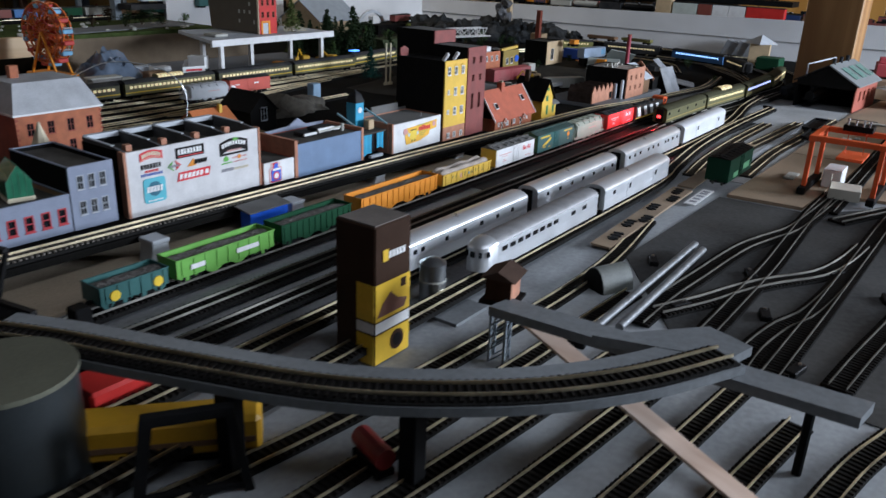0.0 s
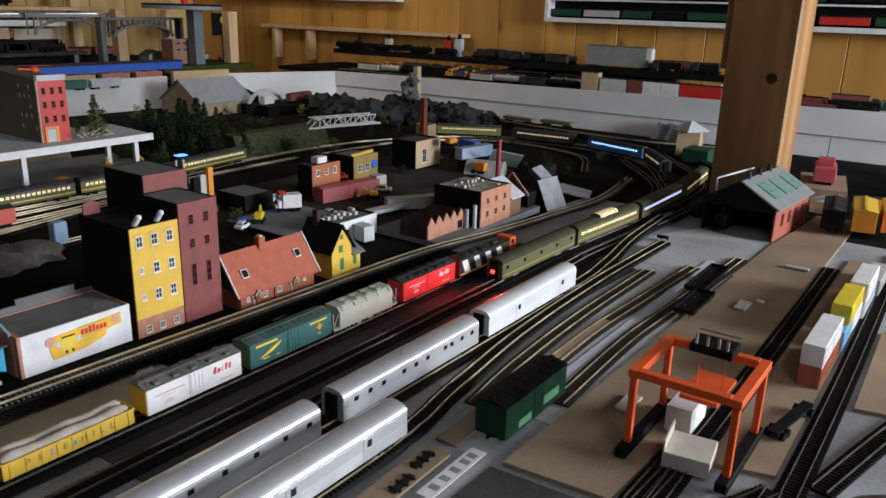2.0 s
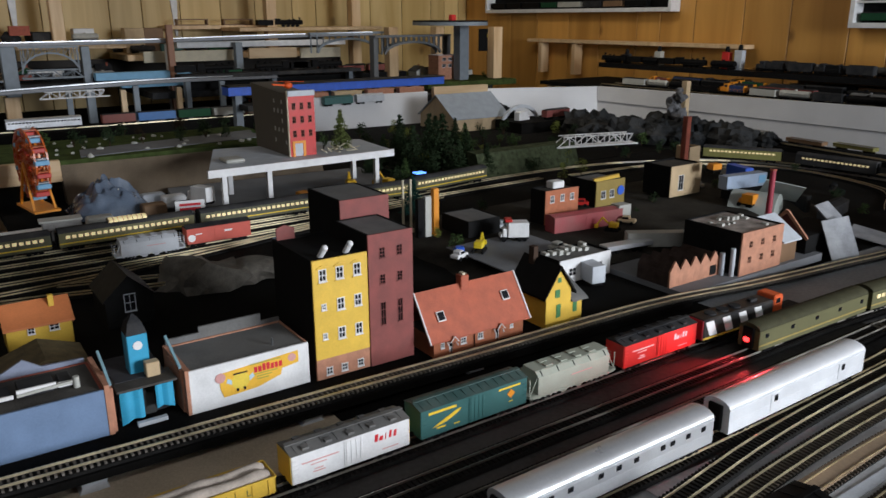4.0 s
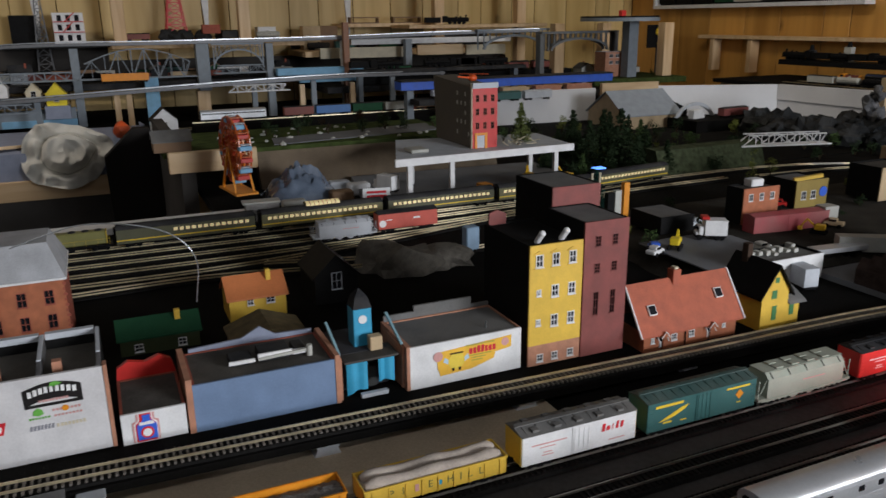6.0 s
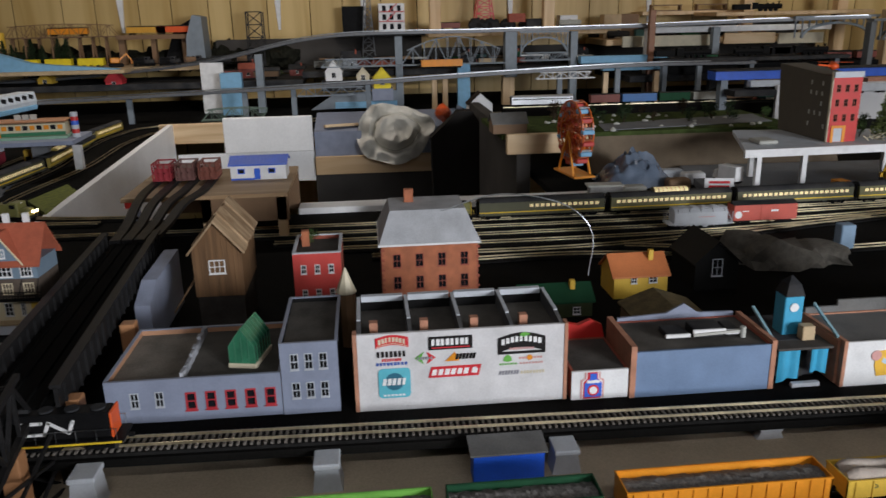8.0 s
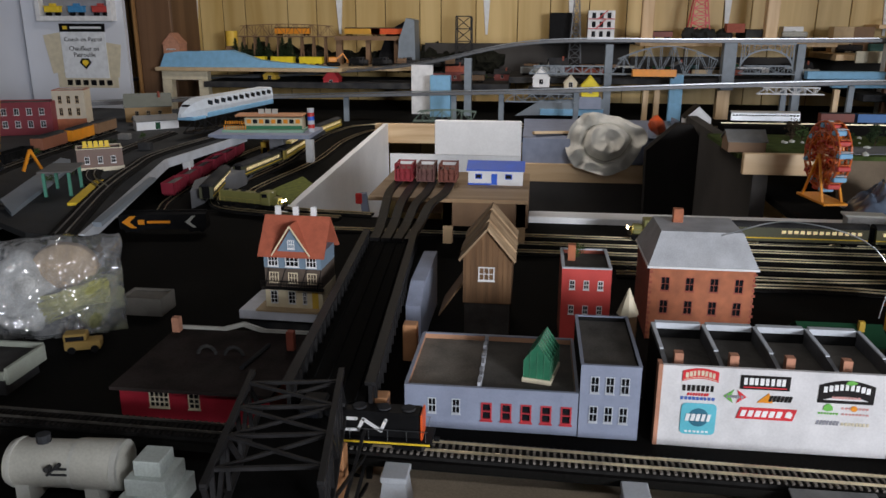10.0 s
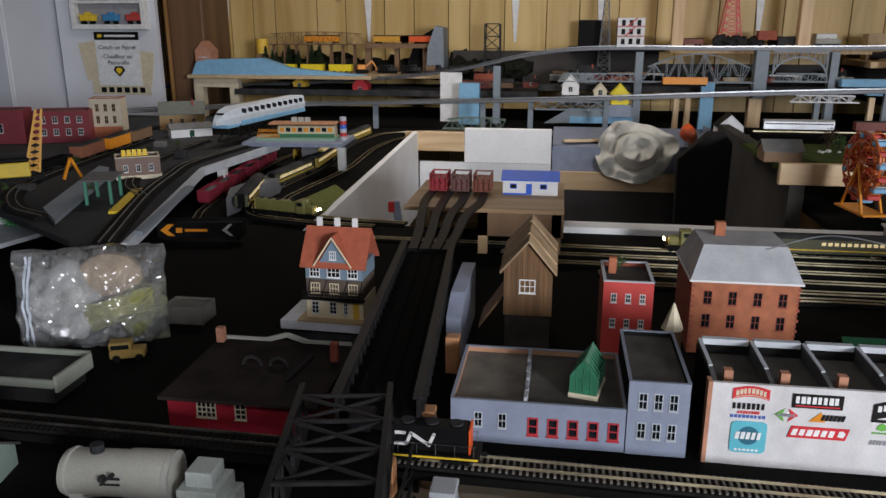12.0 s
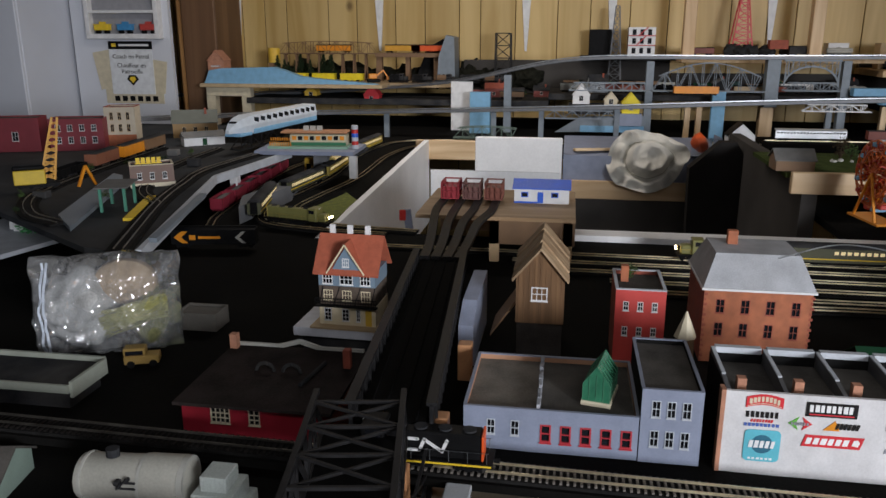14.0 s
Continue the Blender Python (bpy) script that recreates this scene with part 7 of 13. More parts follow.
single("ballast_mound", blob(nb(), (-1.47, 1.33, 0.0), 0.075, 3, 0.7, 3, 0.62), mat("dusty_gravel", (0.1, 0.09, 0.075), 0.95, var=0.4, bump=0.8), "low heap of dusty brown gravel by the tracks", "mound", smooth=True)
single("ballast_mound", blob(nb(), (-1.46, 1.43, 0.0), 0.06, 3, 0.6, 6, 0.45), mat("dusty_gravel", (0.1, 0.09, 0.075)), "dusty gravel spread beside the yellow block", "mound", smooth=True)
covered_hopper((-1.672, 1.29, 0.003 + RAIL_TOP - 0.005), -1, 0.14, paint("hopper_pale", (0.5, 0.52, 0.55)), "pale grey hopper car on the back tracks", "stored cars")
cb = boxcar((-1.688, 1.44, 0.008), -1, 0.14, paint("caboose_red", (0.55, 0.09, 0.06)), DARK, "orange-red boxcar with a white round mark", None, 6, (), 0.034, group="stored cars")
bars(cb, [(0.01, 0.03, 0.035, 0.004, LETTER_WHITE), (-0.045, 0.03, 0.014, 0.002, LETTER_WHITE)], 0.0175)
part("marking", rod(nb(), (0.0172, -0.06, 0.0225), (0.0178, -0.06, 0.0225), 0.008, n=18), LETTER_WHITE, cb)
single("relay_box", bx(-1.51, -1.485, 1.494, 1.523, 0.0, 0.052, b=0.002), paint("powder_blue", (0.22, 0.33, 0.45)), "small powder-blue lineside hut", "hut")

th = rig("trade_block", (-1.935, 1.17, 0.0), -4, "pale grey block with a dark worded front panel", "block")
part("body", bx(-0.018, 0.014, -0.04, 0.04, 0.004, 0.046, b=0.002), mat("pale_dusty_plaster", (0.3, 0.29, 0.28), 0.8, var=0.3, scale=30), th)
part("cap", bx(-0.021, 0.017, -0.046, 0.042, 0.046, 0.051, b=0.001), CARGREY, th)
part("base", bx(-0.02, 0.016, -0.043, 0.043, 0.0, 0.004), DARK, th)
bars(th, [(-0.026, 0.026, 0.008, 0.003, DARK), (-0.01, 0.026, 0.01, 0.012, DARK), (0.003, 0.026, 0.01, 0.012, DARK), (0.016, 0.026, 0.01, 0.012, DARK), (0.029, 0.026, 0.009, 0.012, DARK)], 0.0142)

# ---- the lit passenger train on the back straight ----
zt = 0.003 + RAIL_TOP - 0.005
LINE = [(-1.818, 0.6), (-1.82, 1.2), (-1.83, 1.9), (-1.9, 2.4), (-1.86, 2.9)]


def on_line(y):
    for (xa, ya), (xb, yb) in zip(LINE, LINE[1:]):
        if ya <= y <= yb:
            f = (y - ya) / (yb - ya)
            return xa + (xb - xa) * f, math.degrees(math.atan2(xa - xb, yb - ya))
    return LINE[0][0], 0.0


wl = [-0.125 + 0.0125 * i for i in range(21)]
for k, y in enumerate((0.985, 1.285, 1.585, 1.885, 2.185)):
    x, rz = on_line(y)
    passenger_car((x, y, zt), rz, 0.285, "olive and gold passenger car with lit windows" if k < 3 else "dark olive passenger car with glowing windows", wl if k else wl[8:], paint("olive_coach", (0.13, 0.12, 0.05)) if k % 2 else paint("dark_olive_coach", (0.085, 0.085, 0.045)), LIT_WARM, roof=DARK, name="lit_passenger_car", group="lit passenger train", win_z=0.031, win_h=0.007, win_w=0.0085, dome=(k == 1), band=LETTER_YELLOW)
x, rz = on_line(0.72)
e = loco((x, 0.74, zt), 180, 0.19, KHAKI, paint("gold_nose", (0.5, 0.36, 0.05)), "olive and gold streamlined diesel with lit headlights", None, KHAKI, "lit passenger train")
for s in (-1, 1):
    part("lamp", rod(nb(), (s * 0.006, 0.0952, 0.027), (s * 0.006, 0.098, 0.027), 0.003, n=12), LIT_WHITE, e)
x, rz = on_line(2.185)
single("marker_lamp", bx(x - 0.012, x + 0.012, 2.07, 2.1, zt + 0.052, zt + 0.0555), LIT_BLUE, "blue glowing lamp strip on the passenger car roof", "lamp")

# ---- white slab on legs with the leaning red building ----
th = rig("slab_platform", (0, 0, 0), 0, "grey slab with a white edge on square white legs", "platform")
b = nb()
prism(b, [(-1.9, 1.5), (-1.92, 2.03), (-2.15, 2.05), (-2.22, 1.62)], "z", 0.115, 0.125)
part("top", b, PIER, th)
b = nb()
prism(b, [(-1.897, 1.498), (-1.917, 2.033), (-1.925, 2.033), (-1.905, 1.498)], "z", 0.108, 0.127)
part("edge", b, WHITE, th)
for x, y in ((-1.912, 1.54), (-1.918, 1.66), (-2.1, 1.62), (-1.928, 1.98), (-2.1, 2.0)):
    part("leg", bx(x - 0.006, x + 0.006, y - 0.006, y + 0.006, 0, 0.115), WHITE, th)
th = rig("red_block", (-2.09, 1.783, 0.126), 0, "narrow red house front on a leaning dark grey block", "building", "model buildings")
hs = grid(-0.034, 0.034, 3, (0.06, 0.097, 0.132), 0.011, 0.018)
b = nb()
wall_face(b, "x", 0.12, 0.003, -0.037, 0.037, 0, 0.158, hs)
part("front_wall", b, RED, th)
for q in hs:
    window(th, 0.12, *q, BRICK, proud=0.0003)
part("cornice", bx(0.11, 0.123, -0.038, 0.038, 0.158, 0.172), PIER, th)
part("door", bx(0.12, 0.1212, -0.024, -0.002, 0.001, 0.034), PIER, th)
part("door_frame", wall_face(nb(), "x", 0.1225, 0.002, -0.031, 0.006, 0, 0.041, [(-0.013, 0.017, 0.023, 0.036)]), ORANGE, th)
b = nb()
prism(b, [(-0.12, 0.0), (0.1165, 0.0), (0.1165, 0.16), (-0.14, 0.178)], "y", -0.036, 0.036)
part("block", b, paint("olive_grey_wall", (0.1, 0.085, 0.065), 0.75), th)
b = nb()
rng = random.Random(12)
for z in (0.03, 0.06, 0.085, 0.11, 0.135):
    for x in (0.02, 0.045, 0.07, 0.09):
        if rng.random() < 0.6:
            box(b, x, x + 0.007, -0.0367, -0.0357, z, z + 0.011)
part("side_window", b, CARGREY, th)
part("corner_post", bx(0.112, 0.119, -0.0395, -0.0365, 0, 0.172), CREAM, th)
th = rig("toy_helicopter", (-2.02, 1.77, 0.3), 20, "red toy helicopter resting on the roof", "helicopter")
part("body", blob(nb(), (0.0, 0.0, 0.008), 0.013, 2, 0.1, 1, 0.7), SAFETY, th, smooth=True)
part("tail", bar(nb(), (0, -0.01, 0.009), (0, -0.055, 0.014), 0.004), SAFETY, th)
part("rotor", bar(nb(), (-0.03, -0.02, 0.018), (0.03, 0.03, 0.018), 0.003, 0.001), SAFETY, th)
conifer((-1.99, 1.905, 0.126), 0.112, mat("pale_fir", (0.1, 0.125, 0.03), 0.9, var=0.4), 21, "light green model fir tree")
b = nb()
rng = random.Random(31)
for i in range(14):
    a = rng.uniform(0, 6.28)
    p = Vector((-1.97 + rng.uniform(-0.02, 0.02), 1.89 + rng.uniform(-0.05, 0.05), 0.13))
    bar(b, p, p + Vector((math.cos(a) * 0.03, math.sin(a) * 0.03, rng.uniform(0.0, 0.02))), 0.002)
single("brush_pile", b, CREAM, "loose pile of pale twigs on the slab", "twigs")
bush((-2.03, 1.87, 0.126), 0.019, LEAF_G, 41, "olive bush on the slab", 1.4)
bush((-2.1, 1.86, 0.126), 0.017, mat("bright_yellow_flower", (0.6, 0.45, 0.02), 0.8, var=0.3), 43, "bright yellow flowering bush on the slab")
b = nb()
box(b, -2.03, -1.97, 1.57, 1.62, 0.1255, 0.135, b=0.003)
single("stone_block", b, CARGREY, "rough pale block on the slab", "block")
# under and before the slab
truck((-1.985, 1.5, 0.03), 115, 0.075, WHITE, WHITE, "white camper lorry with a red sign", H=0.04)
sg = rig("billboard", (-1.94, 1.46, 0.02), -12, "white signboard with red unreadable lettering", "sign")
part("board", bx(-0.002, 0.0, -0.035, 0.035, 0.0, 0.032), WHITE, sg)
bars(sg, [(0.0, 0.022, 0.05, 0.006, LETTER_RED), (0.0, 0.01, 0.05, 0.008, LETTER_RED)], 0.0002)
single("road_loop", prism(nb(), [(-1.86, 1.42), (-1.87, 2.05), (-2.25, 2.1), (-2.28, 1.5)], "z", 0.0, 0.018), ROADGREY, "grey card roadway below the slab", "road")
truck((-1.815 - 0.06, 1.73, 0.02), 95, 0.05, ORANGE, ORANGE, "orange toy school bus", "toy_bus", H=0.026)
digger((-1.93, 1.9, 0.02), 70, 1.3, paint("digger_amber", (0.7, 0.4, 0.02)), "large yellow toy excavator")
digger((-1.9, 2.0, 0.02), 100, 1.2, paint("digger_amber", (0.7, 0.4, 0.02)), "yellow toy loader with a long boom")
# ferris wheel
th = rig("ferris_wheel", (-2.165, 1.155, 0.035), 99, "orange and red toy ferris wheel with blue cabins", "ferris wheel")
AMBER = mat("amber_plastic", (0.55, 0.11, 0.02), 0.3, var=0.3, bump=0.05)
for s in (-1, 1):
    b = nb()
    n = 16
    for i in range(n):
        a0, a1 = 2 * math.pi * i / n, 2 * math.pi * (i + 1) / n
        for r in (0.082, 0.06):
            bar(b, (s * 0.014, r * math.cos(a0), 0.11 + r * math.sin(a0)), (s * 0.014, r * math.cos(a1), 0.11 + r * math.sin(a1)), 0.004)
        bar(b, (s * 0.014, 0, 0.11), (s * 0.014, 0.082 * math.cos(a0), 0.11 + 0.082 * math.sin(a0)), 0.0025)
        bar(b, (s * 0.014, 0.06 * math.cos(a0), 0.11 + 0.06 * math.sin(a0)), (s * 0.014, 0.082 * math.cos(a1), 0.11 + 0.082 * math.sin(a1)), 0.002)
    part("wheel_rim", b, AMBER, th)
    b = nb()
    for y in (-0.05, 0.05):
        bar(b, (s * 0.024, y, 0), (s * 0.02, 0, 0.112), 0.005)
    part("support", b, ORANGE, th)
for i in range(16):
    a = 2 * math.pi * (i + 0.5) / 16
    c = (0, 0.078 * math.cos(a), 0.11 + 0.078 * math.sin(a))
    part("cabin", bx(c[0] - 0.016, c[0] + 0.016, c[1] - 0.009, c[1] + 0.009, c[2] - 0.0125, c[2] - 0.001, b=0.002), LBLUE if i % 2 else paint("cabin_red", (0.5, 0.05, 0.04)), th)
    part("cabin_roof", bx(c[0] - 0.0135, c[0] + 0.0135, c[1] - 0.01, c[1] + 0.01, c[2] + 0.002, c[2] + 0.004), PIER if i % 2 else AMBER, th)
for k, (r0, r1, m) in enumerate(((0.024, 0.05, AMBER), (0.04, 0.07, paint("wheel_orange", (0.7, 0.2, 0.02), 0.35)), (0.012, 0.034, paint("wheel_scarlet", (0.5, 0.04, 0.02), 0.35)))):
    for i in range(10):
        a, a2 = 2 * math.pi * (i + 0.33 * k) / 10, 2 * math.pi * (i + 0.7 + 0.33 * k) / 10
        b = nb()
        x = -0.017 + 0.017 * k
        bar(b, (x, r0 * math.cos(a), 0.11 + r0 * math.sin(a)), (-x, r1 * math.cos(a2), 0.11 + r1 * math.sin(a2)), 0.005)
        bar(b, (-x, r1 * math.cos(a), 0.11 + r1 * math.sin(a)), (x, r1 * math.cos(a2), 0.11 + r1 * math.sin(a2)), 0.0045)
        part("ornament", b, m, th)
part("base", bx(-0.03, 0.03, -0.07, 0.07, -0.004, 0.002, b=0.001), ORANGE, th)
b = nb()
n = 30
rng = random.Random(9)
g0 = [[b.verts.new((-2.23 + 0.16 * i / n, 1.22 + 0.19 * j / n, 0.004 + 0.075 * max(0, math.sin(math.pi * i / n)) ** 0.7 * max(0, math.sin(math.pi * j / n)) ** 0.7 * (1 + 0.45 * noise.noise(Vector((i * 0.35, j * 0.35, 1)))))) for j in range(n + 1)] for i in range(n + 1)]
for i in range(n):
    for j in range(n):
        b.faces.new([g0[i][j], g0[i + 1][j], g0[i + 1][j + 1], g0[i][j + 1]])
single("plastic_sheet", b, mat("blue_grey_plastic_film", (0.11, 0.14, 0.19), 0.22, var=0.3, scale=20, bump=0.2, coat=0.6), "crumpled blue-grey plastic sheet over a pile", "plastic sheet", smooth=True)
for x, y, m in ((-2.12, 1.47, WHITE), (-2.17, 1.43, PIER), (-2.05, 1.4, BROWN), (-1.99, 1.26, CARGREY)):
    single("parcel", bx(x - 0.018, x + 0.018, y - 0.03, y + 0.03, 0.0, 0.032, b=0.004), m, "small box lying among the scenery", "box", "loose boxes")
# green trackside bench behind the ferris wheel
single("turf_board", bx(-2.75, -2.35, 0.99, 1.9, 0.1, 0.112), TURF, "green scenery board with loose stones", "scenery board")
gable_house((-2.42, 1.02, 0.112), 0, 0.08, 0.1, 0.03, 0.025, BROWN, ROOF_GREY, "brown hut with a wide grey roof", (), chimney=False)
b = nb()
rng = random.Random(61)
for i in range(34):
    blob(b, (rng.uniform(-2.7, -2.36), rng.uniform(1.08, 1.8), 0.114), rng.uniform(0.004, 0.012), 1, 0.5, i, 0.7)
tagged(single("stones", b, CARGREY, "scattered pale stones on the green board", "stones"), kind="stuff")
single("brown_bank", prism(nb(), [(-2.34, 0.0), (-2.3, 0.0), (-2.35, 0.1), (-2.38, 0.1)], "y", 1.242, 2.0), mat("brown_bank_paint", (0.16, 0.12, 0.08), 0.9, var=0.4, scale=10), "brown painted bank below the green board", "bank")
single("path", prism(nb(), [(-2.37, 1.3), (-2.45, 1.86), (-2.62, 1.88), (-2.5, 1.32)], "z", 0.1125, 0.1145), ROADGREY, "grey card path across the green board", "path")
rng = random.Random(63)
for i in range(16):
    bush((rng.uniform(-2.74, -2.5), 1.2 + 0.68 * (i + rng.random()) / 16, 0.111), rng.uniform(0.014, 0.03), rng.choice((LEAF_D, LEAF_D, LEAF_G, BARK)), 1200 + i, "dusty shrub on the green board", rng.uniform(0.9, 1.5))
# trees of the back district
rng = random.Random(17)
for x, y, z, h, m in ((-2.073, 2.305, 0.02, 0.172, LEAF_D), (-2.134, 2.233, 0.02, 0.135, LEAF_D), (-2.16, 2.335, 0.02, 0.115, LEAF_D), (-2.262, 2.2, 0.02, 0.095, LEAF_D), (-1.967, 2.4, 0.02, 0.085, LEAF_D), (-2.2, 2.24, 0.02, 0.09, LEAF_D), (-2.03, 2.24, 0.02, 0.075, LEAF_D), (-2.2, 2.13, 0.03, 0.07, LEAF_D), (-2.15, 2.08, 0.03, 0.06, LEAF_D), (-1.99, 2.31, 0.02, 0.1, LEAF_D), (-2.25, 2.25, 0.03, 0.1, LEAF_D), (-2.0, 2.12, 0.02, 0.06, LEAF_G), (-2.32, 2.42, 0.02, 0.14, LEAF_D), (-2.4, 2.5, 0.02, 0.12, LEAF_D), (-2.3, 2.56, 0.02, 0.1, LEAF_G), (-2.42, 2.36, 0.02, 0.13, LEAF_D), (-2.05, 2.38, 0.02, 0.12, LEAF_D), (-2.5, 2.66, 0.02, 0.09, LEAF_D), (-2.12, 2.44, 0.02, 0.09, LEAF_G), (-1.66, 1.93, 0.02, 0.085, mat("blue_green_fir", (0.015, 0.05, 0.04), 0.9, var=0.4))):
    conifer((x, y, z - 0.02), h + 0.02, m, rng.randint(0, 999), r=h * 0.4)
for i in range(46):
    x, y = rng.uniform(-2.9, -1.92), rng.uniform(1.95, 3.3)
    m = rng.choice((LEAF_D, LEAF_D, LEAF_D, LEAF_G, LEAF_Y))
    bush((x, y, 0.0), rng.uniform(0.012, 0.032), m, 500 + i, "dark tangled model shrub on the back slopes", rng.uniform(0.8, 1.5))
for x, y in ((-1.71, 2.485), (-1.77, 2.62)):
    bush((x, y, 0.01), 0.019, LEAF_Y, int(-x * 100), "olive-yellow round model tree", 1.9)
# long green embankment, white truss and rock
single("embankment", prism(nb(), [(-2.0, 0.0), (-1.94, 0.0), (-1.97, 0.072), (-2.02, 0.075)], "y", 2.36, 2.78), mat("dark_green_bank", (0.06, 0.073, 0.04), 0.95, var=0.5, bump=0.8), "dark green embankment wall", "embankment")
truss_span("truss_bridge", (-1.98, 2.7, 0.062), (-1.9, 3.0, 0.062), 0.034, WHITE, "white-grey deck truss bridge", 7, 0, True, 0.04)
b = nb()
rng = random.Random(23)
for i in range(38):
    f = rng.random()
    x, y = -2.5 + 0.7 * f + rng.uniform(-0.1, 0.08), 3.3 + 0.2 * f + rng.uniform(-0.12, 0.16)
    r = rng.uniform(0.045, 0.1)
    made = bmesh.ops.create_icosphere(b, subdivisions=3, radius=1.0)["verts"]
    for v in made:
        k = 0.75 + 0.6 * abs(noise.noise(v.co * 1.6 + Vector((i * 3.1, i, 2)))) + 0.25 * noise.noise(v.co * 5 + Vector((i, 4, i)))
        v.co = Vector((x + v.co.x * r * k, y + v.co.y * r * k, 0.02 + v.co.z * r * k * 0.9))
single("rock_mountain", b, ROCK, "dark craggy grey model mountain", "rock mountain")
b = nb()
rng = random.Random(24)
for i in range(7):
    blob(b, (-2.1 + rng.uniform(-0.03, 0.03), 3.45 + rng.uniform(-0.03, 0.03), 0.1 + 0.015 * i), 0.03 - 0.002 * i, 2, 0.9, i)
single("rock_spire", b, mat("pale_rock", (0.1, 0.1, 0.105), 0.9, var=0.8, scale=20, bump=0.8), "jagged pale-streaked rock spire", "rock")
single("tan_post", bx(-2.115, -2.09, 3.5, 3.525, 0.0, 0.235, b=0.001), TAN, "bare tan wooden post behind the rock", "post")
# grey-roofed depot, arch and dark wagon beyond the trees
gable_house((-2.94, 3.02, 0.0), 0, 0.27, 0.29, 0.06, 0.09, TAN, paint("slate_sheet", (0.27, 0.31, 0.36), 0.6), "long tan depot with a big slate-grey roof", (), chimney=False, over=0.01, name="depot")
th = rig("vent_box", (-3.03, 3.13, 0.0), 0, "black louvred sloping box beside the depot", "box")
part("body", prism(nb(), [(0.0, 0.0), (0.21, 0.0), (0.21, 0.05), (0.19, 0.062), (0.01, 0.135)], "x", -0.075, 0.075), BLACK, th)
for k in range(5):
    part("louvre", bar(nb(), (-0.05, 0.045 + k * 0.03, 0.124 - k * 0.0122), (0.06, 0.045 + k * 0.03, 0.124 - k * 0.0122), 0.007, 0.005), CARGREY if k in (1, 2) else DARK, th)
b = nb()
for i in range(12):
    a0, a1 = math.pi * i / 12, math.pi * (i + 1) / 12
    bar(b, (-2.75, 3.2 - 0.11 * math.cos(a0), 0.1 * math.sin(a0)), (-2.75, 3.2 - 0.11 * math.cos(a1), 0.1 * math.sin(a1)), 0.012, 0.014)
single("arch", b, PIER, "pale grey arched tube", "arch")
boxcar((-2.66, 3.33, 0.045), 5, 0.15, MAROON, DARK, "dark maroon boxcar on the upper track", None, 6, (), 0.03, group="stored cars")
truck((-2.7, 3.17, 0.03), 10, 0.08, WHITE, WHITE, "white toy lorry under the arch", H=0.045)
single("retaining_box", bx(-2.78, -2.6, 3.08, 3.45, 0.0, 0.045), DARK_GROUND, "dark base block under the arch", "base")

# ---- the far shelf of stored trains ----
def steam(at, rz, label):
    e = rig("steam_locomotive", at, rz, label, "locomotive", "shelf locomotives")
    b = nb()
    rod(b, (0, -0.05, 0.026), (0, 0.09, 0.026), 0.0135, n=16)
    rod(b, (0, 0.075, 0.038), (0, 0.075, 0.053), 0.004, 0.006, 10)
    rod(b, (0, 0.04, 0.038), (0, 0.04, 0.046), 0.006, n=10)
    rod(b, (0, 0.01, 0.038), (0, 0.01, 0.045), 0.005, n=10)
    part("boiler", b, BLACK, e, smooth=True)
    part("cab", bx(-0.016, 0.016, -0.085, -0.05, 0.012, 0.047, b=0.001), BLACK, e)
    part("running_board", bx(-0.017, 0.017, -0.08, 0.09, 0.013, 0.016), BLACK, e)
    part("tender", bx(-0.016, 0.016, -0.19, -0.095, 0.01, 0.04, b=0.001), BLACK, e)
    for y in (-0.03, 0.0, 0.03, 0.06):
        part("driver", rod(nb(), (-0.0095, y, 0.009), (0.0095, y, 0.009), 0.009, n=16), BLACK, e)
    return e


for y in (3.92, 4.02, 4.13, 4.25):
    track([(-2.95, y, 0.145), (0.25, y, 0.145)], "storage track on the far shelf", 0.002)
rng = random.Random(77)
pal = [BLACK, DARK, MAROON, BROWN, GREEN, CARGREY, BLACK, paint("oxide_red", (0.2, 0.05, 0.035)), paint("dark_blue_car", (0.02, 0.045, 0.14)), ROOF_GREY]
zq = 0.145 + 0.002 + 0.0048
for row, y in enumerate((3.92, 4.02, 4.13, 4.25)):
    x = -2.8 + 0.07 * row
    while x < 0.1:
        L = rng.choice((0.12, 0.14, 0.16))
        c, kind = rng.choice(pal), rng.random()
        if row == 0 and -1.64 < x < -0.85:
            x += 0.1
            continue
        at = (x + L / 2, y, zq)
        if kind < 0.4:
            boxcar(at, 90, L, c, DARK, "weathered stored boxcar on the far shelf", None, 5, (), rng.uniform(0.027, 0.036), group="stored trains", walk_way=False)
        elif kind < 0.65:
            tank_car(at, 90, L, rng.choice((BLACK, CARGREY, ROOF_GREY, SILVER)), "dark tank car stored on the far shelf", "stored trains")
        elif kind < 0.85:
            open_car(at, 90, L, c, GREY_LOAD if rng.random() < 0.6 else None, "stored open car on the far shelf", "gondola", rng.uniform(0.012, 0.022), ribs=6, group="stored trains")
        else:
            loco(at, 90, L + 0.02, c, rng.choice((BLACK, ORANGE, DARK)), "stored dark diesel on the far shelf", group="stored trains")
            x += 0.02
        x += L + 0.012
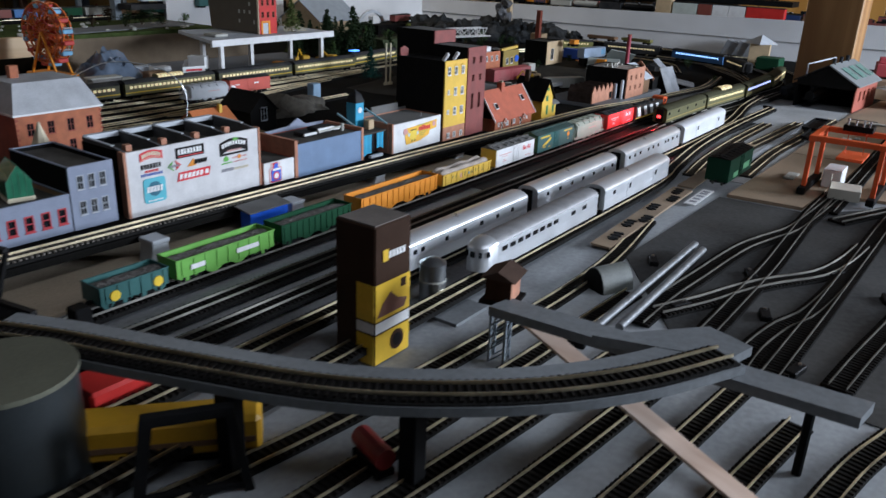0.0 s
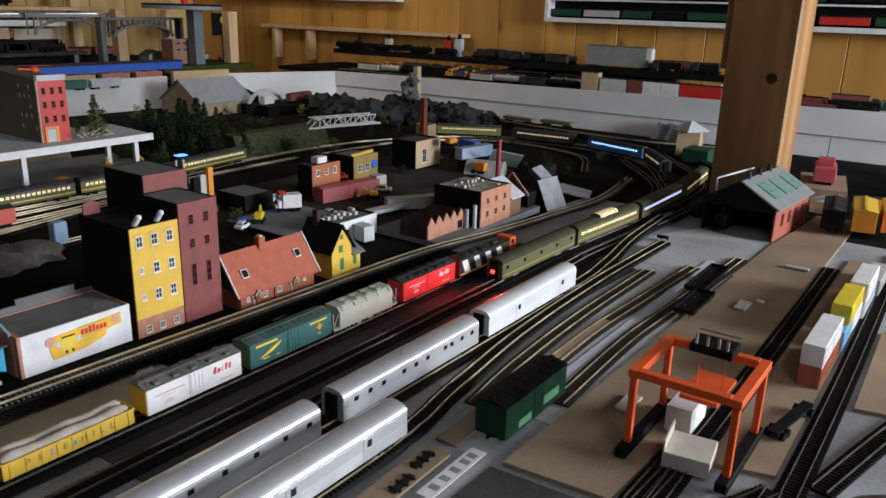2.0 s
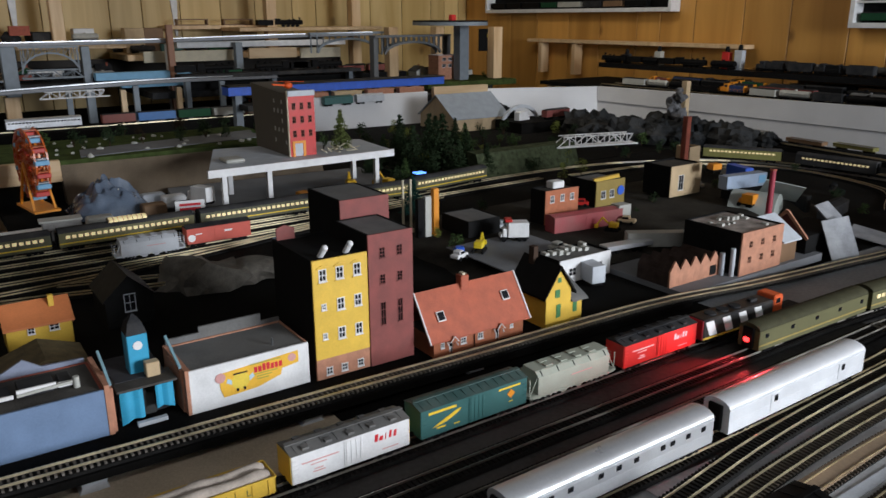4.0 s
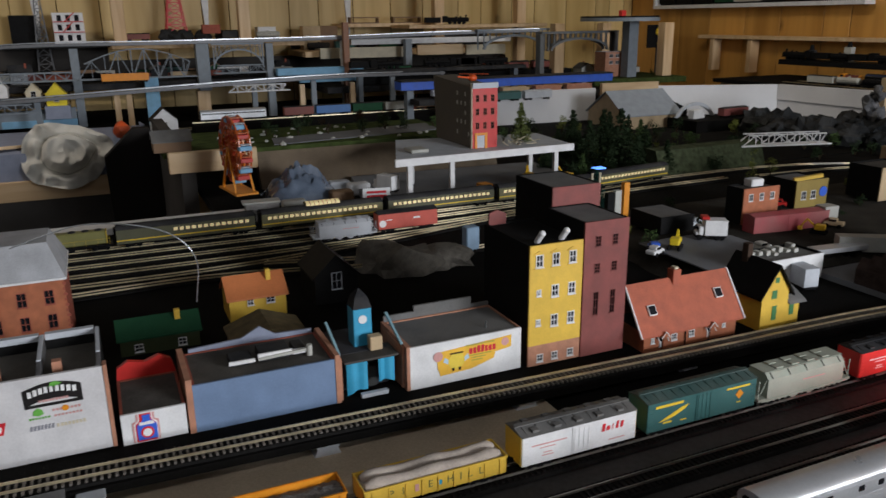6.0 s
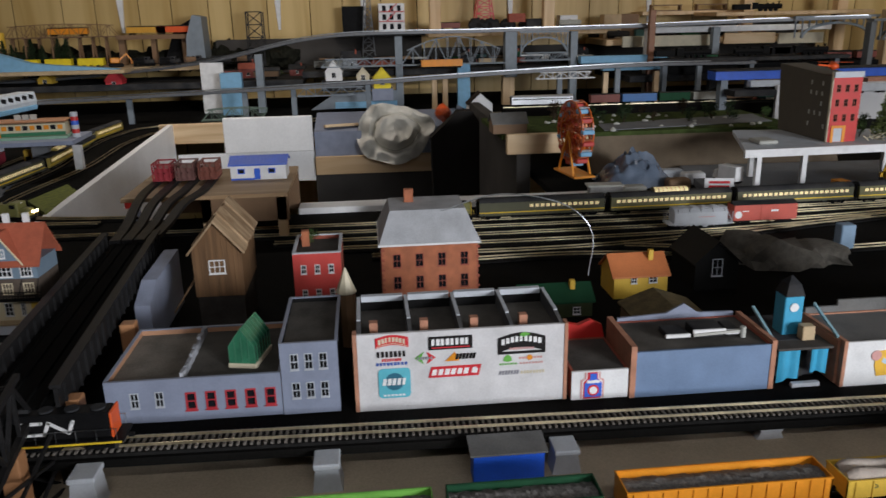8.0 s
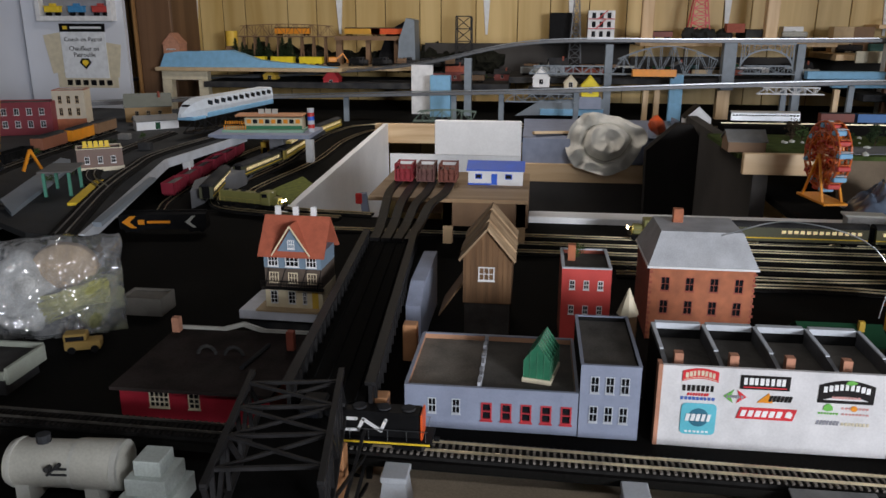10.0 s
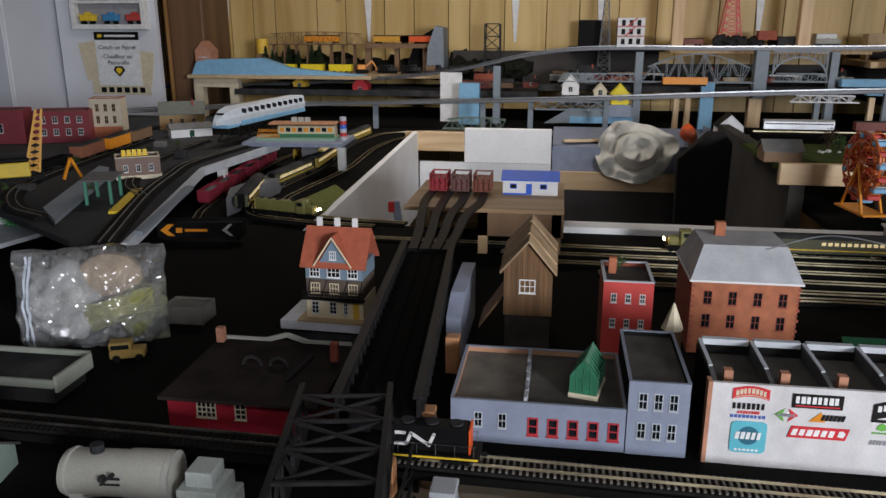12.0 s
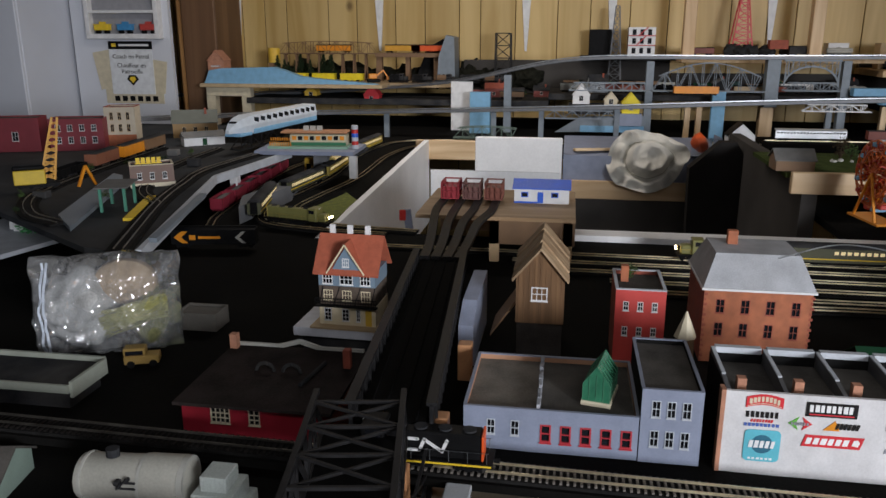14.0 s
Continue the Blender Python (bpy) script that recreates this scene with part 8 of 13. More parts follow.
for x0, L, c, lab in ((-1.482, 0.078, TAN, "tan short caboose on the far shelf"), (-1.395, 0.12, paint("pale_sage", (0.5, 0.54, 0.5)), "pale sage boxcar on the far shelf"), (-1.27, 0.066, paint("oxide_red", (0.2, 0.05, 0.035)), "oxide red boxcar on the far shelf"), (-1.2, 0.075, WHITE, "white boxcar on the far shelf"), (-1.122, 0.075, WHITE, "white boxcar on the far shelf"), (-1.042, 0.17, RED, "bright red refrigerator car on the far shelf")):
    boxcar((x0 + L / 2, 3.905, zq), 90, L, c, DARK, lab, None, 5, (), 0.075 if c is TAN else 0.055, 0.04, group="stored trains", walk_way=False)
th = boxcar((-1.46, 4.225, 0.241), 90, 0.3, paint("dull_sage", (0.24, 0.25, 0.22)), ROOF_GREY, "large dull grey-green boxcar with a white end door", None, 14, (), 0.085, 0.09, "stored trains", False)
part("door", bx(0.0, 0.04, -0.156, -0.151, 0.02, 0.09), WHITE, th)
single("riser", bx(-2.1, -1.2, 4.292, 4.375, 0.145, 0.235), BROWN, "brown board carrying the large boxcar", "board")
single("shelf_ledge", bx(-4.0, -2.4, 4.3, 4.38, 0.33, 0.35, b=0.002), PINE, "bare pine ledge along the orange wall", "ledge")
for x in (-3.9, -3.6):
    single("ledge_block", bx(x, x + 0.03, 4.31, 4.375, 0.145, 0.33, b=0.002), PINE, "upright pine block under the ledge", "block", "ledge blocks")
for x, h, m in ((-2.83, 0.07, CARGREY), (-2.35, 0.09, PIER), (-2.42, 0.08, RED), (-3.05, 0.05, DARK)):
    th = rig("signal_tower", (x, 4.2, 0.24), 0, "small pale signal tower with dark cap", "tower", "signal towers")
    part("body", bx(-0.02, 0.02, -0.015, 0.015, 0, h, b=0.001), m, th)
    part("cap", rod(nb(), (0, 0, h), (0, 0, h + 0.025), 0.012, 0.008, 8), BLACK, th)
for x, rz in ((-3.1, 90), (-2.6, -90)):
    steam((x, 4.163, 0.2405), rz, "black steam locomotive on the raised dark ledge")
for x, L in ((-2.852, 0.1), (-2.41, 0.14)):
    tank_car((x, 4.163, 0.241), 90, L, BLACK, "black tank car among the ledge engines", "stored trains")
single("dark_ledge", bx(-3.2, -0.9, 4.14, 4.28, 0.215, 0.24), BLACK, "dark raised ledge with signal towers and rows of cars", "ledge")
rng = random.Random(83)
for y, x in ((4.18, -2.24), (4.24, -2.2)):
    while x < -1.05:
        L = rng.choice((0.11, 0.13, 0.15))
        if -1.78 < x < -1.3:
            x += 0.05
            continue
        k = rng.random()
        at = (x + L / 2, y, 0.241)
        if k < 0.35:
            boxcar(at, 90, L, rng.choice((DARK, BLACK, BROWN, DARK, MAROON, paint("dark_blue_car", (0.02, 0.045, 0.14)))), DARK, "dark stored boxcar on the raised ledge", None, 5, (), 0.034, group="stored trains", walk_way=False)
        elif k < 0.7:
            tank_car(at, 90, L, rng.choice((BLACK, DARK, ROOF_GREY)), "black tank car on the raised ledge", "stored trains")
        else:
            loco(at, 90, L + 0.02, rng.choice((BLACK, DARK, GREEN)), DARK, "dark diesel on the raised ledge", group="stored trains")
            x += 0.02
        x += L + 0.012
b = nb()
# wall display frames with model trains
def display(x0, x1, z0, z1, rows, label, seed):
    th = rig("display_case", (0, 0, 0), 0, label, "display case", "wall display cases")
    y0, y1 = 4.32, 4.396
    part("backing", bx(x0, x1, y1 - 0.006, y1, z0, z1), BLACK, th)
    for a in ((x0, x1, y0, y1 - 0.006, z0 - 0.022, z0), (x0, x1, y0, y1 - 0.006, z1, z1 + 0.02), (x0 - 0.022, x0, y0, y1, z0 - 0.022, z1 + 0.02), (x1, x1 + 0.022, y0, y1, z0 - 0.022, z1 + 0.02)):
        part("frame", bx(*a, b=0.002), WHITE, th)
    for k in range(1, rows):
        z = z0 + (z1 - z0) * k / rows
        part("shelf", bx(x0, x1, y0 + 0.004, y1 - 0.006, z - 0.008, z), WHITE, th)
    rng = random.Random(seed)
    for k in range(rows):
        z = z0 + (z1 - z0) * k / rows
        x = x0 + 0.02
        while x < x1 - 0.2:
            L = rng.uniform(0.13, 0.2)
            boxcar((x + L / 2, 4.355, z), 90, L, rng.choice((GREEN, DARK, RED, CARGREY, BLACK, BROWN)), DARK, "model car standing in the wall display case", None, 5, (), 0.03, group="displayed cars", walk_way=False)
            x += L + 0.02
display(-4.45, -2.9, 0.53, 0.95, 4, "white framed wall case with rows of model trains", 3)
display(-1.9, 0.6, 0.455, 0.9, 5, "wide white framed wall case with model trains", 4)
# dark lit cars coming round the far curve
FAR = smooth_line([(-1.86, 2.9, 0), (-1.75, 3.15, 0), (-1.6, 3.27, 0), (-1.3, 3.33, 0), (-1.0, 3.28, 0), (-0.84, 3.15, 0), (-0.74, 2.95, 0)], 0.01)
track([tuple(p) for p in FAR[::12]], "outer far curve track with dull rails", 0.003, rail_mat=RAIL_DIM)
for k, (i, c, glow) in enumerate(((42, KHAKI, LIT_WARM), (71, DARK, LIT_WARM), (101, paint("car_blue", (0.05, 0.16, 0.4)), mat("blue_lit_window", (0.3, 0.55, 1.0), 0.5, var=0.2, bump=0, glow=2.0)), (126, DARK, LIT_WARM))):
    i = min(i, len(FAR) - 14)
    d = FAR[i + 10] - FAR[i - 10]
    p = FAR[i]
    passenger_car((p.x, p.y, 0.0078), math.degrees(math.atan2(-d.x, d.y)), 0.25 if k < 3 else 0.2, "dark passenger car with small lit windows on the far curve", wl[2:-2] if k < 3 else wl[4:-4], c, glow, roof=DARK, name="lit_passenger_car", group="far curve train", win_z=0.031, win_h=0.006, win_w=0.0085)
tr = truck((-1.48, 2.99, 0.0), 74, 0.12, CARGREY, BLUE, "grey trailer lorry with a blue end by the far curve", H=0.04)
toy_car((-1.38, 2.86, 0.0), 80, 0.05, ORANGE, "small orange toy car by the far curve")
# hut and grey crags at the end of the fascia
th = rig("stone_hut", (-0.86, 3.52, 0.0), 10, "tan square hut with a pale pyramid roof", "hut", "model buildings")
part("wall", bx(-0.04, 0.04, -0.04, 0.04, 0, 0.09, b=0.001), TAN, th)
b = nb()
rod(b, (0, 0, 0.09), (0, 0, 0.125), 0.068, 0.004, 4)
part("roof", b, PIER, th)
single("green_shed", bx(-0.83, -0.74, 3.36, 3.45, 0.0, 0.05, b=0.003), GREEN, "dark green shed beside the hut", "shed")
for i, x in enumerate((-1.05, -0.99, -0.94)):
    b = nb()
    prism(b, [(x - 0.05, 0.0), (x + 0.045, 0.0), (x + 0.03, 0.06), (x - 0.02, 0.075)], "y", 3.76 - 0.01 * i, 3.81)
    single("grey_sheet", b, paint("grey_sheet", (0.28, 0.29, 0.31)), "grey sheet leaning before the white board", "sheet", "grey sheets")
for i, (x, y) in enumerate(((-1.45, 3.62), (-1.62, 3.6), (-1.9, 3.68))):
    open_car((x, y, 0.03), 84, 0.15, rng.choice((KHAKI, CARGREY, BROWN)), GREY_LOAD, "flat work car with yellow load", "gondola", 0.012, ribs=6, group="stored cars")
track([(-2.1, 3.7, 0.015), (-1.6, 3.62, 0.015), (-1.1, 3.6, 0.01), (-0.8, 3.7, 0.005)], "upper track below the white boards", 0.003)
single("ramp_base", prism(nb(), [(-2.15, 3.62), (-1.0, 3.55), (-1.0, 3.7), (-2.15, 3.75)], "z", 0.0, 0.014), DARK_GROUND, "dark low base below the upper track", "base")
for i in range(16):
    x, y = rng.uniform(-1.7, -0.75), rng.uniform(2.75, 3.5)
    bush((x, y, 0.0), rng.uniform(0.01, 0.022), rng.choice((LEAF_D, LEAF_G, ROCK)), 800 + i, "low dark scrub by the far curve")
boxcar((-1.02, 2.72, 0.012), 12, 0.12, DARK, DARK, "dark boxcar standing by the far curve", None, 5, (), 0.03, group="stored cars")

# passenger train leaving the yard with a red tail lamp
VIOLET = mat("violet_lit_window", (0.45, 0.5, 1.0), 0.5, var=0.2, bump=0, glow=1.6)
for k, (x, y, rz, glow, dome) in enumerate(((-0.664, 2.015, -1, PANE, False), (-0.65, 2.313, -4, LIT_WARM, True), (-0.636, 2.61, 0, VIOLET, False), (-0.645, 2.905, 6, LIT_WARM, False))):
    c = passenger_car((x, y, 0.0088), rz, 0.285, ("olive passenger car with a red tail lamp", "olive dome car with warm lit windows", "olive passenger car with violet lit windows", "olive passenger car with small lit windows")[k], wl if k else wl[::5], paint("dull_olive", (0.105, 0.1, 0.04), 0.6), glow, roof=mat("olive_roof", (0.06, 0.058, 0.035), 0.7, var=0.2), name="lit_passenger_car", group="far curve train", win_z=0.031, win_h=0.0065, win_w=0.0085, dome=dome, band=paint("faded_gold", (0.3, 0.22, 0.06)))
    if k == 0:
        part("tail_lamp", bx(-0.004, 0.004, -0.1505, -0.1472, 0.022, 0.028, b=0.0008), mat("tail_red", (1.0, 0.03, 0.03), 0.4, var=0.1, bump=0, glow=6.0), c)

# ---- left end: black steel bridge, loco and the dark district ----
def pl(x0, x1, y0, y1, z0, z1, m, name, parent, b=0.0):
    return part(name, bx(x0, x1, y0, y1, z0, z1, b=b), m, parent)


IRON = mat("black_bridge_iron", (0.019, 0.0185, 0.019), 0.42, var=0.3, bump=0.2)
BLACK_DECK = mat("black_bridge_deck", (0.004, 0.004, 0.004), 0.9, var=0.3, bump=0.3)
th = rig("girder_bridge", (-1.46, 0.195, 0.0), 4.4, "long black steel girder bridge carrying tracks over the street", "bridge", "bridges")
pl(0, 0.59, -0.036, 0.036, 0.082, 0.088, BLACK_DECK, "deck", th)
for y in (-0.042, 0.042):
    g = pl(0, 0.59, y - 0.002, y + 0.002, 0.075, 0.108, IRON, "girder", th)
    b = nb()
    for i in range(22):
        x = 0.01 + i * 0.0268
        box(b, x - 0.001, x + 0.001, y - 0.005, y + 0.005, 0.075, 0.1065)
    box(b, 0, 0.59, y - 0.0055, y + 0.0055, 0.1068, 0.1105)
    part("rib", b, IRON, g)
for y in (-0.018, 0.018):
    for q in (-1, 1):
        pl(0, 0.59, y + q * 0.00825 - 0.0006, y + q * 0.00825 + 0.0006, 0.088, 0.0915, BLACK_DECK, "rail", th)
# through truss at its near end
truss_span("truss_bridge", (-0.872, 0.212, 0.078), (-0.632, 0.252, 0.078), 0.054, IRON, "black through truss joining the raised curve to the girders", 5, 0.0, True, 0.086, heavy=1.5, floor_mat=BLACK_DECK)
th = rig("truss_tower", (0, 0, 0), 0, "black steel lattice tower under the truss", "tower", "bridges")
for x in (-0.87, -0.73):
    for y in (0.185, 0.28):
        part("post", bar(nb(), (x, y, 0.0), (x, y, 0.074), 0.006), IRON, th)
for z0, z1 in ((0.0, 0.036), (0.036, 0.072)):
    for p, q in [((x, y0, z0), (x, y1, z1)) for x in (-0.87, -0.73) for y0, y1 in ((0.185, 0.28), (0.28, 0.185))] + [((x0, y, z0), (x1, y, z1)) for y in (0.185, 0.28) for x0, x1 in ((-0.87, -0.73), (-0.73, -0.87))]:
        part("cross_brace", bar(nb(), p, q, 0.003), IRON, th)
for x, y, h in ((-0.9, 0.287, 0.085), (-1.1, 0.287, 0.085), (-0.81, 0.262, 0.075)):
    single("timber_post", bx(x - 0.009, x + 0.009, y - 0.009, y + 0.009, 0.0, h, b=0.001), paint("orange_timber", (0.42, 0.2, 0.09)), "short orange-brown timber post under the bridge", "post", "timber posts")
b = nb()
prism(b, [(-1.4, 0.0), (-1.21, 0.0), (-1.21, 0.066), (-1.26, 0.088), (-1.4, 0.092)], "y", 0.262, 0.284)
single("abutment", b, paint("pale_abutment", (0.34, 0.38, 0.5), 0.7), "pale blue-grey bridge abutment plate", "abutment")
# four black tracks curving up to the wagons on the table
for i in range(4):
    y = 0.166 + i * 0.02
    e = 0.13 + i * 0.04
    b = strip(nb(), smooth_line([(-1.46, y, 0.088), (-1.56, y + 0.004 * (i - 2), 0.09), (-1.68, (y + e) / 2 - 0.004, 0.1), (-1.8, e, 0.1), (-1.93, e, 0.1)]), 0, 0.017, 0, 0.007)
    single("track", b, IRON, "black curved track rising towards the ore cars", "track", "black tracks")
th = rig("work_table", (0, 0, 0), 0, "plywood table end with a brown apron", "table")
pl(-2.06, -1.76, 0.09, 0.43, 0.092, 0.1, PLYWOOD, "top", th)
pl(-1.775, -1.765, 0.25, 0.43, 0.04, 0.091, BROWN, "apron", th)
for y in (0.26, 0.415):
    pl(-1.785, -1.765, y - 0.01, y + 0.01, 0.0, 0.0905, PINE, "leg", th)
pl(-2.05, -2.03, 0.1, 0.43, 0.0, 0.0905, BROWN, "back_apron", th)
for i, m in enumerate((paint("ore_red", (0.32, 0.03, 0.04)), paint("ore_brown", (0.16, 0.07, 0.06)), paint("ore_rust", (0.2, 0.06, 0.04)))):
    c = rig("ore_car", (-1.92, 0.145 + i * 0.05, 0.106), 0, "open-sided dark red ore car with lattice frame", "ore car", "ore cars")
    b = nb()
    for z in (0.004, 0.02, 0.04):
        for y in (-0.019, 0.019):
            bar(b, (-0.03, y, z), (0.03, y, z), 0.003)
        for x in (-0.03, 0.03):
            bar(b, (x, -0.019, z), (x, 0.019, z), 0.003)
    for x in (-0.03, -0.01, 0.01, 0.03):
        for y in (-0.019, 0.019):
            bar(b, (x, y, 0.004), (x, y, 0.042), 0.003)
    for y in (-0.006, 0.006):
        bar(b, (0.03, y, 0.004), (0.03, y, 0.042), 0.003)
    part("frame", b, m, c)
    part("bin", bx(-0.026, 0.026, -0.016, 0.016, 0.004, 0.03), m, c)
th = rig("blue_roof_house", (-1.945, 0.353, 0.1), 0, "long white house with a bright blue roof, door and windows", "house", "model houses")
b = nb()
prism(b, [(-0.035, 0), (0.035, 0), (0.035, 0.034), (0.0, 0.047), (-0.035, 0.034)], "y", -0.062, 0.062)
part("wall", b, WHITE, th)
for s in (-1, 1):
    b = nb()
    prism(b, [(s * 0.041, 0.033), (0, 0.048), (0, 0.0505), (s * 0.0415, 0.0355)], "y", -0.066, 0.066)
    rf = part("roof", b, BLUE, th)
    for i in range(18):
        y = -0.064 + i * 0.0075
        part("rib", bar(nb(), (s * 0.0412, y, 0.0358), (0, y, 0.0508), 0.0012), BLUE, rf)
part("door", bx(0.035, 0.0362, -0.009, 0.004, 0.001, 0.026), BLUE, th)
for y in (-0.038, 0.03):
    w = part("window", bx(0.035, 0.0358, y - 0.008, y + 0.008, 0.014, 0.026), BLUE, th)
    part("pane", bx(0.0358, 0.0362, y - 0.006, y + 0.006, 0.016, 0.024), PANE, w)
part("skirting", bx(0.0345, 0.0356, -0.062, -0.0095, 0.0, 0.004), BLUE, th)
# black diesel on the street track
e = loco((-0.868, 0.265, zb(0.27) + 0.0035 + 0.0048), 180, 0.165, BLACK, SAFETY, "black diesel with a white line logo and orange end", None, BLACK, "street train")
for o in e.children:
    if o.name.startswith("handrail"):
        o.data.materials[0] = STEEL
# one bent white line along the hood
b = nb()
line = [Vector((-0.0116, -y, z)) for y, z in ((0.006, 0.0345), (-0.014, 0.0345), (-0.019, 0.0285), (-0.014, 0.0225), (0.008, 0.0225), (0.013, 0.0345), (0.031, 0.0225), (0.036, 0.0345))]
for p, q in zip(line, line[1:]):
    bar(b, p, q, 0.0008, 0.0034)
for p in line:
    rod(b, p - Vector((0.0004, 0, 0)), p + Vector((0.0004, 0, 0)), 0.0017, n=10)
part("marking", b, LETTER_WHITE, e)
part("sill_stripe", bx(-0.0172, -0.0166, -0.081, 0.081, 0.0112, 0.0132), LETTER_YELLOW, e)
# tall gabled villa
th = rig("gabled_villa", (-1.25, 0.096, 0.05), -2, "cream and blue three-storey villa with a steep red roof", "house", "model houses")
VBLUE = paint("villa_blue", (0.17, 0.24, 0.31))
VCREAM = paint("villa_cream", (0.74, 0.64, 0.44))
part("plinth", bx(-0.07, 0.075, -0.105, 0.075, -0.016, 0.0, b=0.001), paint("plinth_white", (0.7, 0.72, 0.78)), th)
part("footing", bx(-0.06, 0.06, -0.09, 0.07, -0.057, -0.016), DARK, th)
part("terrace", bx(-0.072, 0.078, -0.07, 0.078, 0.0, 0.003), TAN, th)
part("lower_wall", bx(-0.055, 0.055, -0.056, 0.056, 0.003, 0.038, b=0.0006), VCREAM, th)
# timber gallery; the shade across it is put into the dark brown
part("middle_wall", bx(-0.053, 0.053, -0.055, 0.055, 0.038, 0.072), mat("shaded_timber_gallery", (0.09, 0.066, 0.05), 0.85, var=0.35, scale=60, bump=0.3), th, "timbered middle storey darkened for its shade")
part("upper_wall", bx(-0.0535, 0.0535, -0.0555, 0.0555, 0.072, 0.098), VBLUE, th)
b = nb()
prism(b, [(-0.03, 0.098), (0.03, 0.098), (0.0, 0.14)], "x", -0.02, 0.056)
part("gable", b, VBLUE, th)
for s in (-1, 1):
    b = nb()
    prism(b, [(s * 0.0615, 0.092), (0.0, 0.15), (0.0, 0.1535), (s * 0.063, 0.0955)], "y", -0.064, 0.064)
    part("roof", b, TILE, th)
    b = nb()
    prism(b, [(s * 0.036, 0.094), (0.0, 0.143), (0.0, 0.1465), (s * 0.0375, 0.0975)], "x", -0.01, 0.062)
    part("gable_roof", b, TILE, th)
    b = nb()
    bar(b, (0.0625, s * 0.037, 0.0955), (0.0625, 0, 0.1455), 0.0015, 0.0025)
    part("barge_board", b, VCREAM, th)
for y in (-0.04, -0.005, 0.03):
    part("chimney", bx(-0.012, -0.002, y - 0.005, y + 0.005, 0.135, 0.168, b=0.0006), WHITE, th)
for y, z, w, hh in ((-0.037, 0.085, 0.02, 0.019), (0.0, 0.085, 0.026, 0.019), (0.037, 0.085, 0.02, 0.019), (0.0, 0.114, 0.013, 0.015)):
    window(th, 0.0565 if z > 0.1 else 0.0556, y, z, w, hh, WHITE, cols=3, rows=2, bar_w=0.0014)
for y, w in ((-0.038, 0.014), (-0.003, 0.014), (0.022, 0.008)):
    window(th, 0.0572, y, 0.022, w, 0.022, WHITE, cols=2, rows=3)
for y in (-0.037, 0.0, 0.037):
    window(th, 0.0542, y, 0.056, 0.018, 0.018, VCREAM, cols=3, rows=2, bar_w=0.0012)
for y0, y1 in ((-0.055, -0.047), (-0.027, -0.014), (0.014, 0.027), (0.047, 0.055)):
    part("brace", bar(nb(), (0.0535, y0, 0.039), (0.0535, y1, 0.071), 0.0015), BLACK, th)
part("door", bx(0.055, 0.0562, 0.036, 0.048, 0.004, 0.032), YELLOW, th)
b = nb()
box(b, 0.0535, 0.068, -0.06, 0.06, 0.0372, 0.0392)
for i in range(25):
    y = -0.06 + i * 0.005
    bar(b, (0.067, y, 0.039), (0.067, y, 0.052), 0.0008)
bar(b, (0.067, -0.06, 0.052), (0.067, 0.06, 0.052), 0.0014)
bar(b, (0.067, -0.06, 0.046), (0.067, 0.06, 0.046), 0.001)
part("balcony", b, BLACK, th, "black iron balcony railing")
th.scale = (0.62, 0.78, 0.88)
# low red-walled station with a broad dark roof
th = rig("dark_station", (0, 0, 0), 0, "low red-walled building with a broad dark roof and pale ridge", "building", "model buildings")
b = nb()
wall_face(b, "x", -0.942, 0.003, -0.03, 0.15, 0.0, 0.056, [(0.018, 0.04, 0.024, 0.02), (0.06, 0.04, 0.014, 0.02)])
part("front_wall", b, paint("crimson_wall", (0.32, 0.014, 0.028)), th)
window(th, -0.942, 0.018, 0.04, 0.024, 0.02, CREAM, cols=4, rows=3)
window(th, -0.942, 0.06, 0.04, 0.014, 0.02, CREAM, cols=2, rows=3)
pl(-1.1, -0.945, -0.03, -0.027, 0.0, 0.056, BRICK, "side_wall", th)
pl(-1.1, -0.945, 0.147, 0.15, 0.0, 0.056, BRICK, "side_wall", th)
b = nb()
prism(b, [(-0.932, 0.054), (-1.107, 0.056), (-1.107, 0.06), (-0.932, 0.058)], "y", -0.036, 0.156)
part("roof", b, mat("dark_red_roof", (0.024, 0.018, 0.017), 0.85, var=0.6, scale=18, bump=0.4, dust=0.12), th)
b = nb()
for p, q in (((-1.105, -0.03, 0.061), (-1.105, 0.03, 0.061)), ((-1.105, 0.03, 0.061), (-1.105, 0.06, 0.07)), ((-1.105, 0.06, 0.07), (-1.105, 0.09, 0.061)), ((-1.105, 0.09, 0.061), (-1.105, 0.15, 0.061))):
    bar(b, p, q, 0.004, 0.006)
part("ridge", b, CARGREY, th)
b = nb()
for y in (0.04, 0.075):
    for i in range(6):
        a0, a1 = math.pi * i / 6, math.pi * (i + 1) / 6
        rod(b, (-1.03, y + 0.012 * math.cos(a0), 0.058 + 0.012 * math.sin(a0)), (-1.03, y + 0.012 * math.cos(a1), 0.058 + 0.012 * math.sin(a1)), 0.0025, n=6)
rod(b, (-1.06, 0.11, 0.062), (-0.99, 0.1, 0.062), 0.003, n=6)
part("roof_pipe", b, DARK, th)
part("chimney", bx(-1.1, -1.09, -0.034, -0.024, 0.059, 0.08), BRICK_PINK, th)
part("chimney", bx(-1.06, -1.05, 0.136, 0.146, 0.059, 0.085, b=0.001), BRICK, th)
# white tank and pale houses below the street track
th = rig("storage_tank", (-0.803, -0.012, 0.011), 4, "horizontal off-white storage tank with bands and valves", "tank")
b = nb()
rings = []
